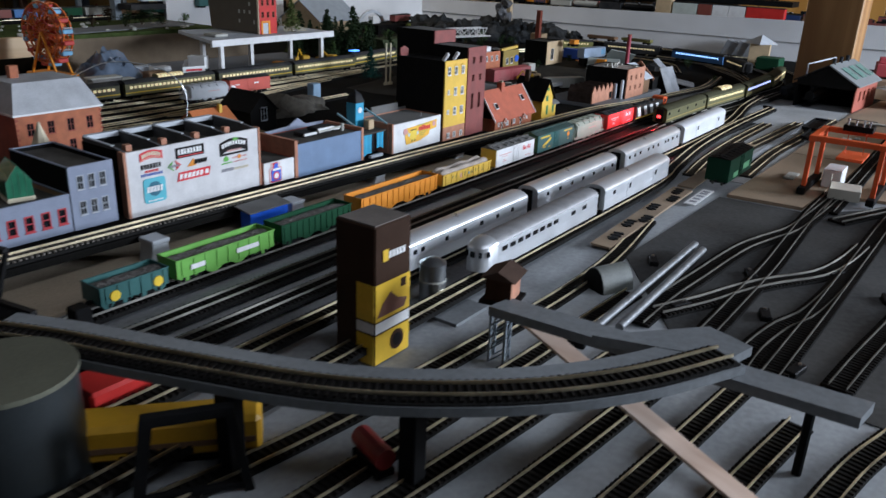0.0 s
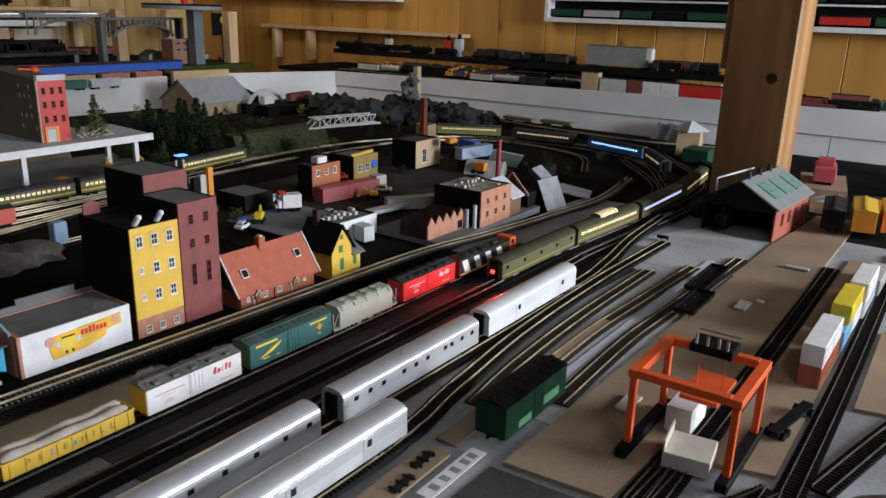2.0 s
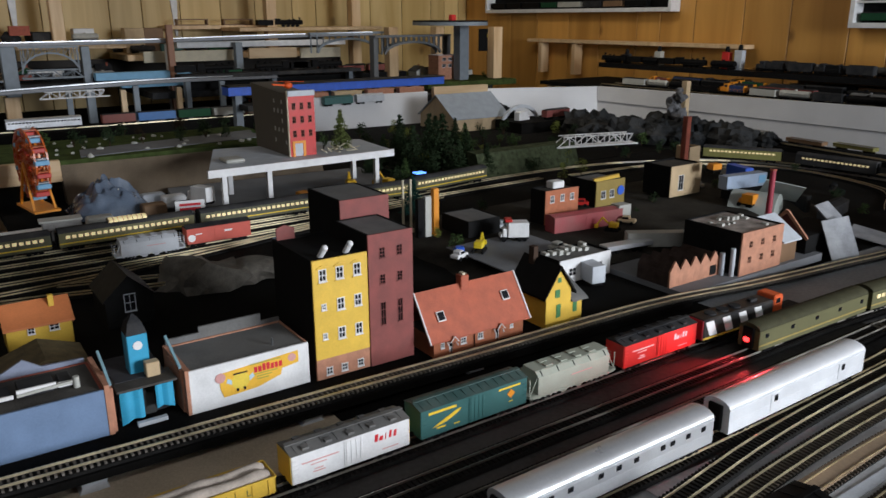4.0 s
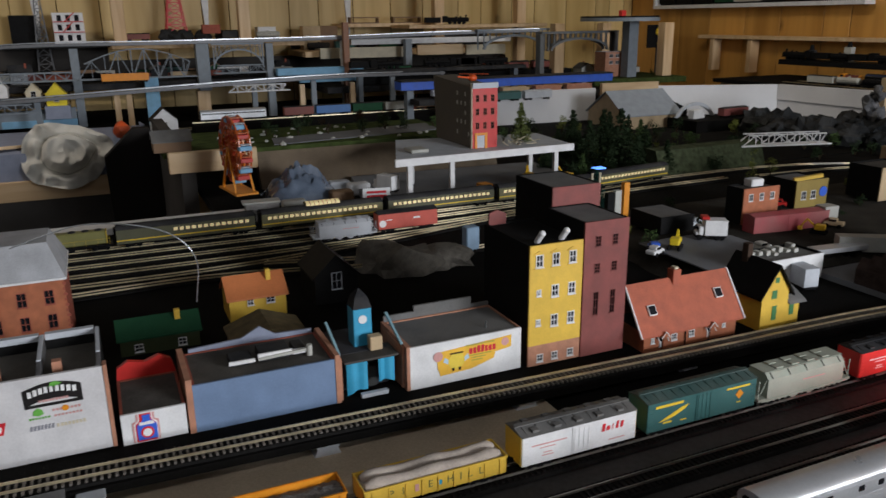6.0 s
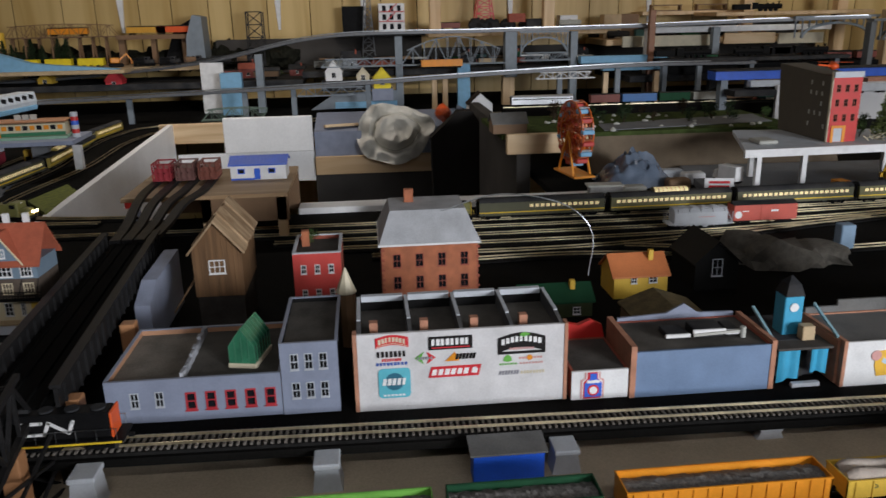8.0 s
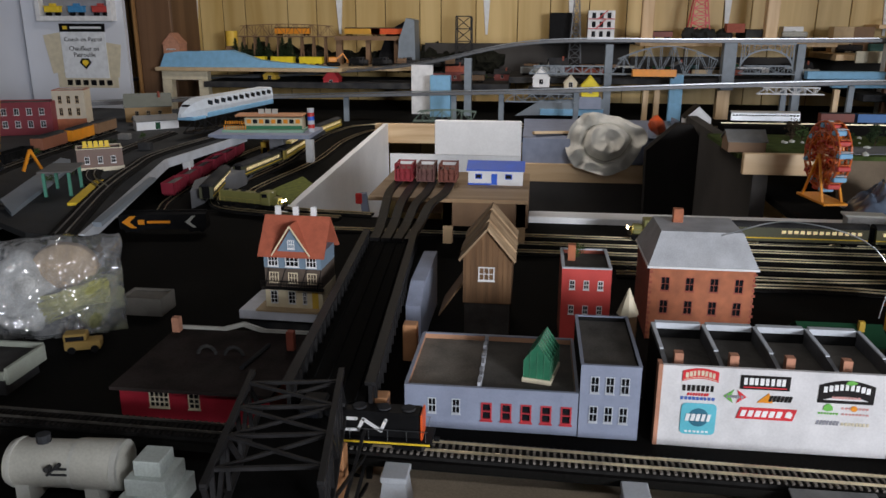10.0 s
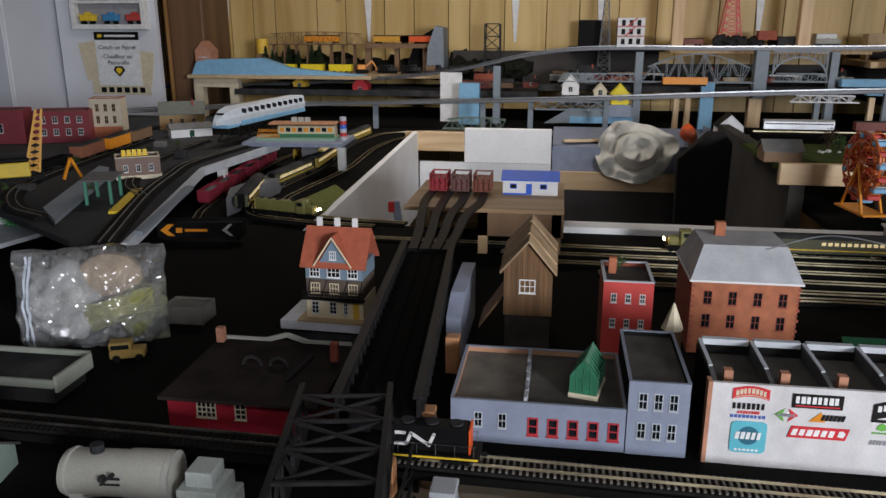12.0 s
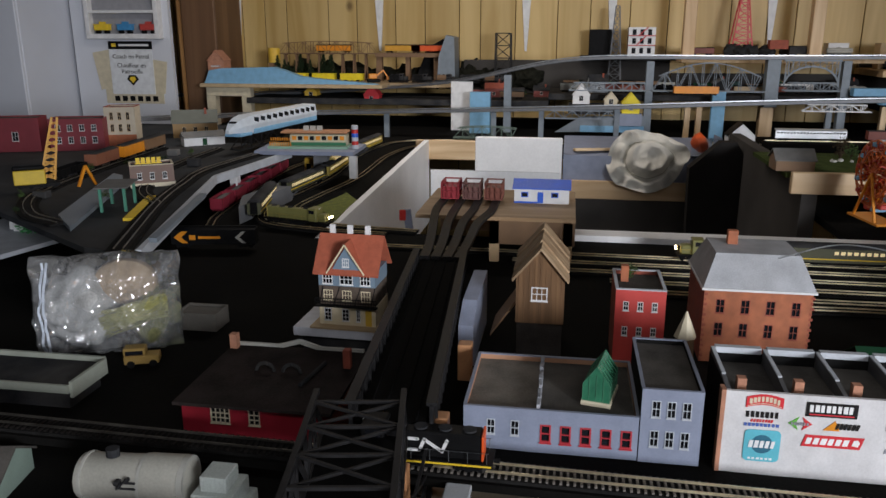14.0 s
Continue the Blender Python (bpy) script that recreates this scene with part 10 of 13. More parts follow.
e = loco((p.x, p.y, 0.0138), rz + 180, 0.19, KHAKI, GOLD, "olive and gold diesel leading the loop train", None, KHAKI, "loop passenger train")
for s in (-1, 1):
    part("lamp", rod(nb(), (s * 0.006, 0.0952, 0.027), (s * 0.006, 0.098, 0.027), 0.003, n=12), LIT_WHITE, e)
single("loop_infill", prism(nb(), [(-2.05, -0.18), (-2.2, -0.28), (-2.4, -0.25), (-2.3, -0.19)], "z", 0.0, 0.01), LEAF_Y, "yellow-green turf inside the loop", "turf")
single("loop_bank", prism(nb(), [(-2.0, -0.42), (-2.14, -0.47), (-2.5, -0.42), (-2.3, -0.39)], "z", 0.0, 0.045), ROADGREY, "grey banked block outside the loop", "bank")
th = rig("semaphore", (-2.25, -0.02, -0.1), 0, "leaning grey signal board with red discs", "signal")
part("post", bar(nb(), (0, 0, 0), (0.01, -0.01, 0.1), 0.02, 0.012), GREYBLUE, th)
part("disc", bx(0.012, 0.02, -0.03, -0.012, 0.07, 0.1, b=0.002), RED, th)
# the monorail and the diner on the upper shelf
ZD = 0.115
slab([(-2.5, -0.58), (-2.52, -0.26), (-2.72, -0.27), (-2.7, -0.6)], ZD - 0.012, ZD, GREYBLUE, "blue-grey shelf carrying the diner")
th = rig("diner", (-2.61, -0.43, ZD), 6, "toy tram diner in orange and cream with open porch", "diner")
part("floor", bx(-0.045, 0.045, -0.13, 0.13, 0, 0.008), paint("mint_floor", (0.25, 0.4, 0.3)), th)
part("body", bx(-0.03, 0.03, -0.06, 0.125, 0.008, 0.045, b=0.002), paint("diner_cream", (0.55, 0.5, 0.35)), th)
part("stripe", bx(0.03, 0.0305, -0.06, 0.125, 0.009, 0.02), paint("diner_green", (0.03, 0.17, 0.08)), th)
part("roof", bx(-0.034, 0.034, -0.09, 0.13, 0.048, 0.055, b=0.003), paint("diner_roof", (0.42, 0.2, 0.1)), th)
for i in range(3):
    part("roof_sign", bx(-0.002, 0.002, -0.02 + i * 0.022, -0.002 + i * 0.022, 0.055, 0.07), CARGREY, th)
for i in range(9):
    part("window", bx(0.03, 0.0308, -0.052 + i * 0.0195, -0.038 + i * 0.0195, 0.027, 0.04), PANE if i % 2 else ORANGE, th)
b = nb()
for i in range(10):
    y = -0.125 + i * 0.0075
    box(b, 0.036, 0.039, y, y + 0.003, 0.008, 0.022)
    box(b, 0.02, 0.023, y, y + 0.003, 0.024, 0.034)
part("porch_fence", b, ORANGE, th)
th = rig("signal_column", (-2.6, -0.275, ZD), 0, "striped red, white and blue column", "column")
for i, m in enumerate((PIER, RED, PIER, BLUE, RED, PIER)):
    part("band", rod(nb(), (0, 0, i * 0.0125), (0, 0, i * 0.0125 + 0.0125), 0.011, n=14), m, th)
th = rig("monorail_train", (-2.46, -0.648, 0.165), 81.7, "white and light blue streamlined monorail train", "monorail", "monorail")
b = nb()
rows = []
prof = [(0.0, 0.2, 0.006), (0.025, 0.5, 0.006), (0.06, 0.8, 0.003), (0.11, 1.0, 0.0), (0.56, 1.0, 0.0)]
for a, s, dz in prof:
    rows.append([b.verts.new((x * s, a, z * s + dz)) for x, z in ((-0.028, 0.0), (0.028, 0.0), (0.032, 0.026), (0.026, 0.056), (-0.026, 0.056), (-0.032, 0.026))])
for r0, r1 in zip(rows, rows[1:]):
    for j in range(6):
        b.faces.new([r0[j], r0[(j + 1) % 6], r1[(j + 1) % 6], r1[j]])
b.faces.new(rows[0][::-1])
b.faces.new(rows[-1])
part("body", b, paint("monorail_white", (0.6, 0.66, 0.72), 0.35), th)
part("nose_band", bx(-0.03, 0.03, 0.03, 0.1, -0.006, 0.004, b=0.002), LBLUE, th)
part("skirt", bx(-0.0325, 0.0325, 0.11, 0.558, -0.004, 0.012, b=0.002), LBLUE, th)
part("windscreen", bx(-0.014, 0.014, 0.03, 0.055, 0.03, 0.042, b=0.004), PANE, th)
for i in range(11):
    for s in (-1, 1):
        w = part("window", bx(-0.013, 0.013, -0.0012, 0.0012, -0.007, 0.007), PANE, th)
        w.matrix_basis = pose(s * 0.0296, 0.13 + i * 0.04, 0.041, 0, s * 11, 90)
truss_span("arch_viaduct", (-2.5, -0.642, 0.118), (-3.02, -0.566, 0.118), 0.04, IRON, "black arched viaduct under the monorail", 8, 0.0, True, 0.036)

# ---- benches and bridges along the panelled wall ----
def rail_line(pts, z_off, label, w=0.05, m=None):
    th = rig("elevated_track", (0, 0, 0), 0, label, "elevated track", "viaducts")
    line = smooth_line(pts, 0.05)
    part("deck", strip(nb(), line, 0, w, -0.012, 0.0), m or paint("sooty_bridge_grey", (0.085, 0.1, 0.115), 0.6), th)
    for s in (-1, 1):
        part("rail", strip(nb(), line, s * GAUGE / 2, 0.0016, 0.004, 0.008), STEEL, th)
    part("edge", strip(nb(), line, w / 2 + 0.0015, 0.003, -0.01, 0.002), mat("rail_alu", (0.16, 0.165, 0.175), 0.5, 0.5), th)
    return th


rail_line([(-4.55, -1.9, 0.13), (-4.4, -1.0, 0.17), (-4.15, -0.2, 0.245), (-4.08, 0.42, 0.36), (-4.08, 1.2, 0.37), (-4.1, 1.9, 0.375), (-4.05, 2.6, 0.39), (-3.9, 3.1, 0.4)], 0, "high grey elevated line climbing along the wall")
rail_line([(-3.2, -1.45, 0.13), (-3.7, -0.95, 0.115), (-3.78, -0.3, 0.13), (-3.78, 0.5, 0.155), (-3.78, 1.2, 0.185), (-3.8, 1.9, 0.205), (-3.85, 2.5, 0.2)], 0, "long low elevated line with bright rails", 0.045)
for y, z in ((-0.45, 0.11), (0.06, 0.125), (0.28, 0.135), (0.62, 0.145), (1.52, 0.18), (1.8, 0.188), (2.2, 0.19)):
    single("viaduct_post", bx(-3.8, -3.78, y - 0.012, y + 0.012, 0.0, z, b=0.001), BRIDGE_GREY, "grey post under the low elevated line", "post", "viaduct posts")
for y, m in ((0.93, PINE), (0.98, PINE), (2.0, PINE), (1.75, PINE)):
    single("viaduct_post", bx(-3.83, -3.805, y - 0.012, y + 0.012, 0.0, 0.17, b=0.001), m, "pine post under the low elevated line", "post", "viaduct posts")
for y, z, m in ((0.1, 0.28, BRIDGE_GREY), (0.78, 0.35, BRIDGE_GREY), (1.66, 0.355, BRIDGE_GREY), (2.05, 0.36, WHITE), (2.4, 0.36, BRIDGE_GREY)):
    single("viaduct_post", bx(-4.1, -4.06, y - 0.018, y + 0.018, 0.0, z, b=0.001), m, "tall post under the high elevated line", "post", "viaduct posts")
single("viaduct_post", bx(-4.12, -4.06, 1.31, 1.37, 0.14, 0.36, b=0.002), BRIDGE_GREY, "broad blue-grey pier of the high line", "pier", "viaduct posts")
single("viaduct_post", bx(-4.12, -4.07, 1.3, 1.36, 0.0, 0.139, b=0.002), PINE, "thick pine block under the blue-grey pier", "block", "viaduct posts")
single("white_board_post", bx(-4.13, -4.11, -0.19, -0.08, 0.0, 0.245, b=0.001), WHITE, "tall white board standing under the high line", "board")
truss_span("truss_bridge", (-4.02, 0.79, 0.215), (-4.02, 1.3, 0.215), 0.055, BRIDGE_GREY, "grey curved-chord truss bridge", 9, 0.075, True, 0.05)
truss_span("truss_bridge", (-4.02, 0.4, 0.215), (-4.02, 0.78, 0.215), 0.035, BRIDGE_GREY, "low grey lattice girder bridge", 9, 0.0, True, 0.05)
truss_span("truss_bridge", (-4.02, 1.38, 0.222), (-4.02, 1.63, 0.222), 0.035, BRIDGE_GREY, "grey lattice girder below the arch", 6, 0.0, True, 0.05)
th = rig("arch_bridge", (-4.05, 1.505, 0.24), 0, "grey steel arch bridge with lattice spandrels", "bridge", "bridges")
b = nb()
for i in range(12):
    a0, a1 = math.pi * i / 12, math.pi * (i + 1) / 12
    p, q = (0, -0.12 * math.cos(a0), 0.09 * math.sin(a0)), (0, -0.12 * math.cos(a1), 0.09 * math.sin(a1))
    bar(b, p, q, 0.006, 0.008)
    bar(b, q, (0, q[1], 0.115), 0.003)
    bar(b, p, (0, q[1], 0.115), 0.002)
bar(b, (0, -0.125, 0.116), (0, 0.125, 0.116), 0.008)
part("arch", b, BRIDGE_GREY, th)
truss_span("truss_bridge", (-3.76, 1.4, 0.152), (-3.76, 1.68, 0.156), 0.028, WHITE, "small white arched deck truss", 7, 0.0, False, 0.02)
truss_span("truss_bridge", (-3.76, 0.3, 0.105), (-3.76, 0.62, 0.108), 0.035, BRIDGE_GREY, "grey inverted truss under the low line", 8, 0.0, False, 0.02)
truss_span("truss_bridge", (-3.6, -0.1, 0.03), (-3.6, 0.2, 0.03), 0.04, paint("bridge_green", (0.12, 0.17, 0.14)), "small grey-green through truss", 7, 0.01, True, 0.045)
# shelf bodies at the back
for x0, x1, y0, y1, z, m, lab in ((-4.6, -4.14, -1.3, 0.3, 0.15, DARK, "dark upper shelf at the wall"), (-4.6, -4.1, 0.3, 1.9, 0.19, DARK, "dark wall shelf at the wall"), (-4.5, -3.9, 1.9, 3.2, 0.14, DARK, "dark shelf below the high line"), (-4.7, -4.3, 0.95, 1.9, 0.365, PINE, "pine shelf on the back wall"), (-4.7, -4.3, 1.9, 3.0, 0.3, PINE, "pine shelf on the back wall"), (-4.4, -3.5, 3.2, 3.8, 0.15, TURF, "green dusted corner board")):
    single("shelf", bx(x0, x1, y0, y1, z - 0.03, z, b=0.002), m, lab, "shelf", "wall shelves")
b = nb()
prism(b, [(0.34, 0.015), (0.76, 0.03), (0.76, 0.1), (0.46, 0.09)], "x", -4.0, -3.98)
single("water_backdrop", b, BRIDGE_GREY, "blue-grey painted wedge board under the low line", "board")
single("light_blue_band", bx(-3.995, -3.97, 0.46, 0.76, 0.02, 0.05), LBLUE, "light blue painted strip on the wedge board", "strip")
single("light_blue_post", bx(-4.0, -3.97, 1.06, 1.12, 0.0, 0.215, b=0.001), LBLUE, "light blue foam post under the bridge", "post")
single("light_blue_beam", bx(-4.05, -4.0, 1.68, 2.3, 0.2, 0.235, b=0.001), LBLUE, "long light blue foam beam", "beam")
single("light_blue_beam", bx(-3.99, -3.96, 1.78, 2.25, 0.165, 0.18, b=0.001), LBLUE, "thin light blue foam beam", "beam")
single("light_blue_post", bx(-4.05, -4.0, -0.08, 0.02, 0.0, 0.2, b=0.001), LBLUE, "light blue foam block beside the white board", "post")
for x, y, z, wx, wy, h, rh, w, r, lab in ((-4.03, 0.46, 0.15, 0.07, 0.08, 0.045, 0.05, WHITE, WHITE, "small white church with a steep gable"), (-4.0, 0.6, 0.15, 0.06, 0.06, 0.025, 0.035, CREAM, CREAM, "small cream gabled house"), (-3.95, 0.69, 0.115, 0.06, 0.08, 0.05, 0.045, paint("lemon_wall", (0.75, 0.6, 0.02)), paint("lemon_wall", (0.75, 0.6, 0.02)), "bright lemon-yellow gabled house"), (-3.4, 1.08, 0.04, 0.08, 0.1, 0.05, 0.045, WHITE, BLACK, "bright white gabled house with a dark roof"), (-4.2, -0.62, 0.12, 0.07, 0.08, 0.05, 0.05, paint("toy_red", (0.6, 0.04, 0.05)), paint("toy_red", (0.6, 0.04, 0.05)), "bright red toy barn"), (-4.35, -1.0, 0.14, 0.07, 0.07, 0.03, 0.03, YELLOW, YELLOW, "small dull yellow hut")):
    gable_house((x, y, z), 0, wx, wy, h, rh, w, r, lab, [(0.0, h * 0.6, 0.02, 0.025)], along="x", chimney=False)
for x, y, z in ((-4.03, 0.46, 0.15),):
    single("stand", bx(-4.08, -3.96, 0.4, 0.64, 0.105, 0.15), DARK, "dark stand under the little houses", "stand")
single("stand", bx(-3.99, -3.9, 0.64, 0.74, 0.06, 0.115), GREYBLUE, "grey stand under the yellow house", "stand")
open_car((-3.95, 0.98, 0.2), 0, 0.2, ORANGE, None, "orange and green tram car on the wall shelf", "gondola", 0.03, ribs=5, group="stored cars")
# trains on the back line
single("back_line_ledge", bx(-3.55, -3.45, 1.2, 3.05, 0.0, 0.05, b=0.002), DARK_GROUND, "dark ledge carrying the back line", "ledge")
track([(-3.5, 1.2, 0.05), (-3.5, 2.1, 0.05), (-3.5, 3.0, 0.05)], "back line track with dull rails", 0.002)
zc = 0.05 + 0.0068
passenger_car((-3.5, 1.37, zc), 0, 0.27, "silver coach on the back line", wl, SILVER, None, name="coach", group="back line train")
for y, L, c, lab in ((1.65, 0.13, paint("oxide_red", (0.2, 0.05, 0.035)), "oxide red boxcar on the back line"), (1.805, 0.155, paint("car_blue", (0.05, 0.16, 0.4)), "blue boxcar on the back line"), (1.965, 0.14, GREEN, "dark green boxcar on the back line"), (2.12, 0.14, CARGREY, "light grey boxcar on the back line"), (2.27, 0.13, BROWN, "brown boxcar on the back line"), (2.42, 0.14, TEAL, "teal boxcar on the back line"), (2.57, 0.13, MAROON, "maroon boxcar on the back line"), (2.72, 0.14, CARGREY, "light grey boxcar on the back line"), (2.87, 0.13, DARK, "dark boxcar on the back line")):
    boxcar((-3.5, y, zc), 0, L, c, DARK, lab, None, 6, (), 0.034, group="back line train", walk_way=False)
# desk with the cotton cap
th = rig("control_desk", (0, 0, 0), 0, "blue-grey control desk with a raw pine front", "desk")
b = nb()
prism(b, [(-3.34, -0.11), (-3.34, 0.0), (-3.62, 0.045), (-3.62, -0.11)], "y", 0.39, 1.0)
part("panel", b, GREYBLUE, th)
part("front_board", bx(-3.338, -3.32, 0.39, 1.0, -0.175, -0.1, b=0.002), PINE_Y, th)
p = part("ruler", bx(-0.02, 0.02, -0.09, 0.09, 0, 0.012, b=0.002), PINE_Y, th)
p.matrix_basis = pose(-3.39, 0.52, 0.012, 0, -8, 14)
tb = rig("parts_tray", (-3.38, 0.94, 0.005), 6, "clear grey plastic tray holding a red item", "tray")
part("tray", wall_face(nb(), "x", 0.05, 0.004, -0.06, 0.06, 0, 0.075), glass_mat("clear_tray", (0.8, 0.85, 0.88), 0.2), tb)
part("tray_floor", bx(-0.06, 0.046, -0.06, 0.06, 0, 0.004), GREYBLUE, tb)
part("tray_side", bx(-0.06, 0.046, 0.056, 0.06, 0.004, 0.075), GREYBLUE, tb)
part("red_item", blob(nb(), (0.0, -0.015, 0.05), 0.035, 2, 0.4, 2), SAFETY, tb, smooth=True)
cap = rig("cotton_cap", (-3.3, 0.708, -0.012), 0, "crumpled off-white cotton sun hat lying on the desk", "hat")


def hat_skin(r, a):
    """A soft hat: r from the middle of the crown to the rim of the brim, a round it."""
    out = 1 + 0.2 * math.exp(-((a - 0.28) / 0.3) ** 2) + 0.1 * noise.noise(Vector((math.cos(a) * 1.7, math.sin(a) * 1.7, 5)))
    y, v = 0.15 * r * out * math.cos(a), 0.128 * r * out * math.sin(a)
    y, v = y + 0.03 * (1 - r) ** 1.2, v + 0.012 * (1 - r)
    f = min(1, max(0, (r - 0.42) / 0.2))
    h = 0.058 * (1 - f * f * (3 - 2 * f)) - 0.014 * math.exp(-((r - 0.06) / 0.2) ** 2) - 0.012 * math.exp(-((r - 0.63) / 0.05) ** 2)
    brim = max(0, (r - 0.6) / 0.4)
    h += brim * (0.02 * math.sin(3 * a + 0.8) + 0.01 * math.sin(7 * a + 2.0) - 0.012)
    p = Vector((y * 14, v * 14, 3.3))
    h += (0.036 + 0.03 * brim) * (0.3 - abs(noise.noise(p * 0.8 + Vector((7, 3, 1))))) + 0.014 * (0.3 - abs(noise.noise(p * 1.8 + Vector((2, 5, 1)))))
    # folds pushed up on one side of the brim
    for a1, r1, wa, wr, k in ((2.75, 0.74, 0.3, 0.13, 0.06), (2.1, 0.83, 0.2, 0.13, 0.055), (3.6, 0.8, 0.25, 0.14, 0.04), (4.5, 0.78, 0.6, 0.12, 0.035)):
        h += k * math.exp(-((a - a1) / wa) ** 2 - ((r - r1) / wr) ** 2)
    return Vector((0.92 * h - 0.38 * v, y, 0.92 * v + 0.38 * h))


b = nb()
nr, na = 34, 96
mid = [b.verts.new(hat_skin(0, 0) - Vector((d, 0, 0))) for d in (0, 0.004)]
lay = [[[b.verts.new(hat_skin((i + 1) / nr, 2 * math.pi * j / na) - Vector((d, 0, 0))) for j in range(na)] for i in range(nr)] for d in (0, 0.004)]
for d in (0, 1):
    for j in range(na):
        k = (j + 1) % na
        q = [mid[d], lay[d][0][j], lay[d][0][k]]
        b.faces.new(q if d == 0 else q[::-1])
        for i in range(nr - 1):
            q = [lay[d][i][j], lay[d][i + 1][j], lay[d][i + 1][k], lay[d][i][k]]
            b.faces.new(q if d == 0 else q[::-1])
for j in range(na):
    k = (j + 1) % na
    b.faces.new([lay[0][nr - 1][j], lay[1][nr - 1][j], lay[1][nr - 1][k], lay[0][nr - 1][k]])
part("hat", b, CLOTH, cap, smooth=True)
b = nb()
pts = [hat_skin(0.585, 2 * math.pi * j / 60) + Vector((0.001, 0, 0)) for j in range(60)]
for p, q in zip(pts, pts[1:] + pts[:1]):
    rod(b, p, q, 0.0016, n=5)
part("seam", b, mat("seam_thread", (0.3, 0.28, 0.23), 0.95), cap)
# water scene, coal cars and rock on the wall shelf
single("shelf", bx(-4.78, -4.3, -1.42, -0.2, 0.2, 0.22, b=0.002), TAN, "tan shelf carrying the water scene", "shelf", "wall shelves")
single("shelf_trestle", bx(-4.2, -4.15, -1.53, -1.28, 0.155, 0.2025, b=0.002), CREAM, "cream lintel under the water scene", "leg", "shelf legs")
for y in (-1.505, -1.305):
    single("shelf_trestle", bx(-4.2, -4.15, y - 0.025, y + 0.025, 0.0, 0.1548), CREAM, "cream leg under the water scene", "leg", "shelf legs")
b = nb()
prism(b, [(-1.53, 0.2225), (-0.58, 0.2225), (-0.6, 0.226), (-0.9, 0.25), (-1.0, 0.262), (-1.08, 0.29), (-1.14, 0.308), (-1.44, 0.3), (-1.5, 0.29), (-1.53, 0.226)], "x", -4.2, -4.14)
single("shelf", bx(-4.298, -4.12, -1.55, -0.55, 0.203, 0.222, b=0.002), TAN, "tan ledge under the light blue foam", "shelf", "wall shelves")
single("water_cliff", b, LBLUE, "light blue foam water cliff", "water scene")
gable_house((-4.25, -1.49, 0.28), 0, 0.09, 0.09, 0.06, 0.05, BRICK_PINK, BRICK_PINK, "pink brick mill above the water", [(0, 0.03, 0.05, 0.006)], along="x", chimney=False)
rng = random.Random(91)
for i in range(14):
    conifer((-4.55 + rng.uniform(-0.08, 0.08), -1.3 + i * 0.028, 0.22), rng.uniform(0.09, 0.15), LEAF_D, 400 + i, "dark shelf fir before the panelling", group="shelf trees")
th = rig("water_tank", (-4.5, -1.27, 0.29), 0, "yellow round tank on a dark stand", "tank")
part("tank", rod(nb(), (0, 0, 0.03), (0, 0, 0.11), 0.033, n=16), YELLOW, th)
part("stand", bx(-0.025, 0.025, -0.025, 0.025, -0.1, 0.03), BROWN, th)
truss_span("truss_bridge", (-4.55, -1.25, 0.37), (-4.55, -0.68, 0.37), 0.055, BROWN, "brown through truss with an orange train", 12, 0.012, True, 0.05)
for y, c, lab in ((-0.93, ORANGE, "orange boxcar on the brown truss"), (-0.53, paint("amber_car", (0.6, 0.3, 0.03)), "amber gondola on the shelf line"), (-0.38, SAFETY, "red-orange gondola on the shelf line")):
    boxcar((-4.55, y, 0.375), 0, 0.2, c, DARK, lab, None, 6, (), 0.03, group="shelf train")
single("shelf_line", bx(-4.6, -4.5, -0.68, -0.3, 0.352, 0.374), BROWN, "brown plate carrying the shelf train", "plate")
for y in (-0.66, -0.5, -0.34):
    single("shelf_trestle", bx(-4.57, -4.53, y - 0.012, y + 0.012, 0.22, 0.352), BROWN, "brown trestle leg on the shelf", "leg", "shelf legs")
for i in range(3):
    open_car((-4.38, -1.1 + i * 0.16, 0.225), 0, 0.13, paint("lemon_wall", (0.75, 0.6, 0.02)), None, "lemon-yellow ore car on the shelf", "gondola", 0.032, ribs=3, slope=True, group="lemon ore cars")
digger((-4.38, -0.66, 0.221), 20, 1.8, ORANGE, "orange toy excavator on the shelf")
for i in range(5):
    loco((-4.38, -0.52 + i * 0.13, 0.221), 0, 0.12, rng.choice((DARK, BROWN, BLACK)), DARK, "small dark locomotive lined up on the shelf", group="shelf locomotives")
b = nb()
prism(b, [(-0.32, 0.221), (-0.22, 0.221), (-0.225, 0.46), (-0.27, 0.47), (-0.31, 0.36)], "x", -4.62, -4.45)
single("cliff_block", b, BRIDGE_GREY, "grey-blue painted foam cliff", "cliff")
b = nb()
prism(b, [(-0.47, 0.221), (-0.325, 0.221), (-0.29, 0.46), (-0.4, 0.4)], "x", -4.66, -4.6)
single("cliff_block", b, BLACK, "rough black foam hillside block", "cliff")
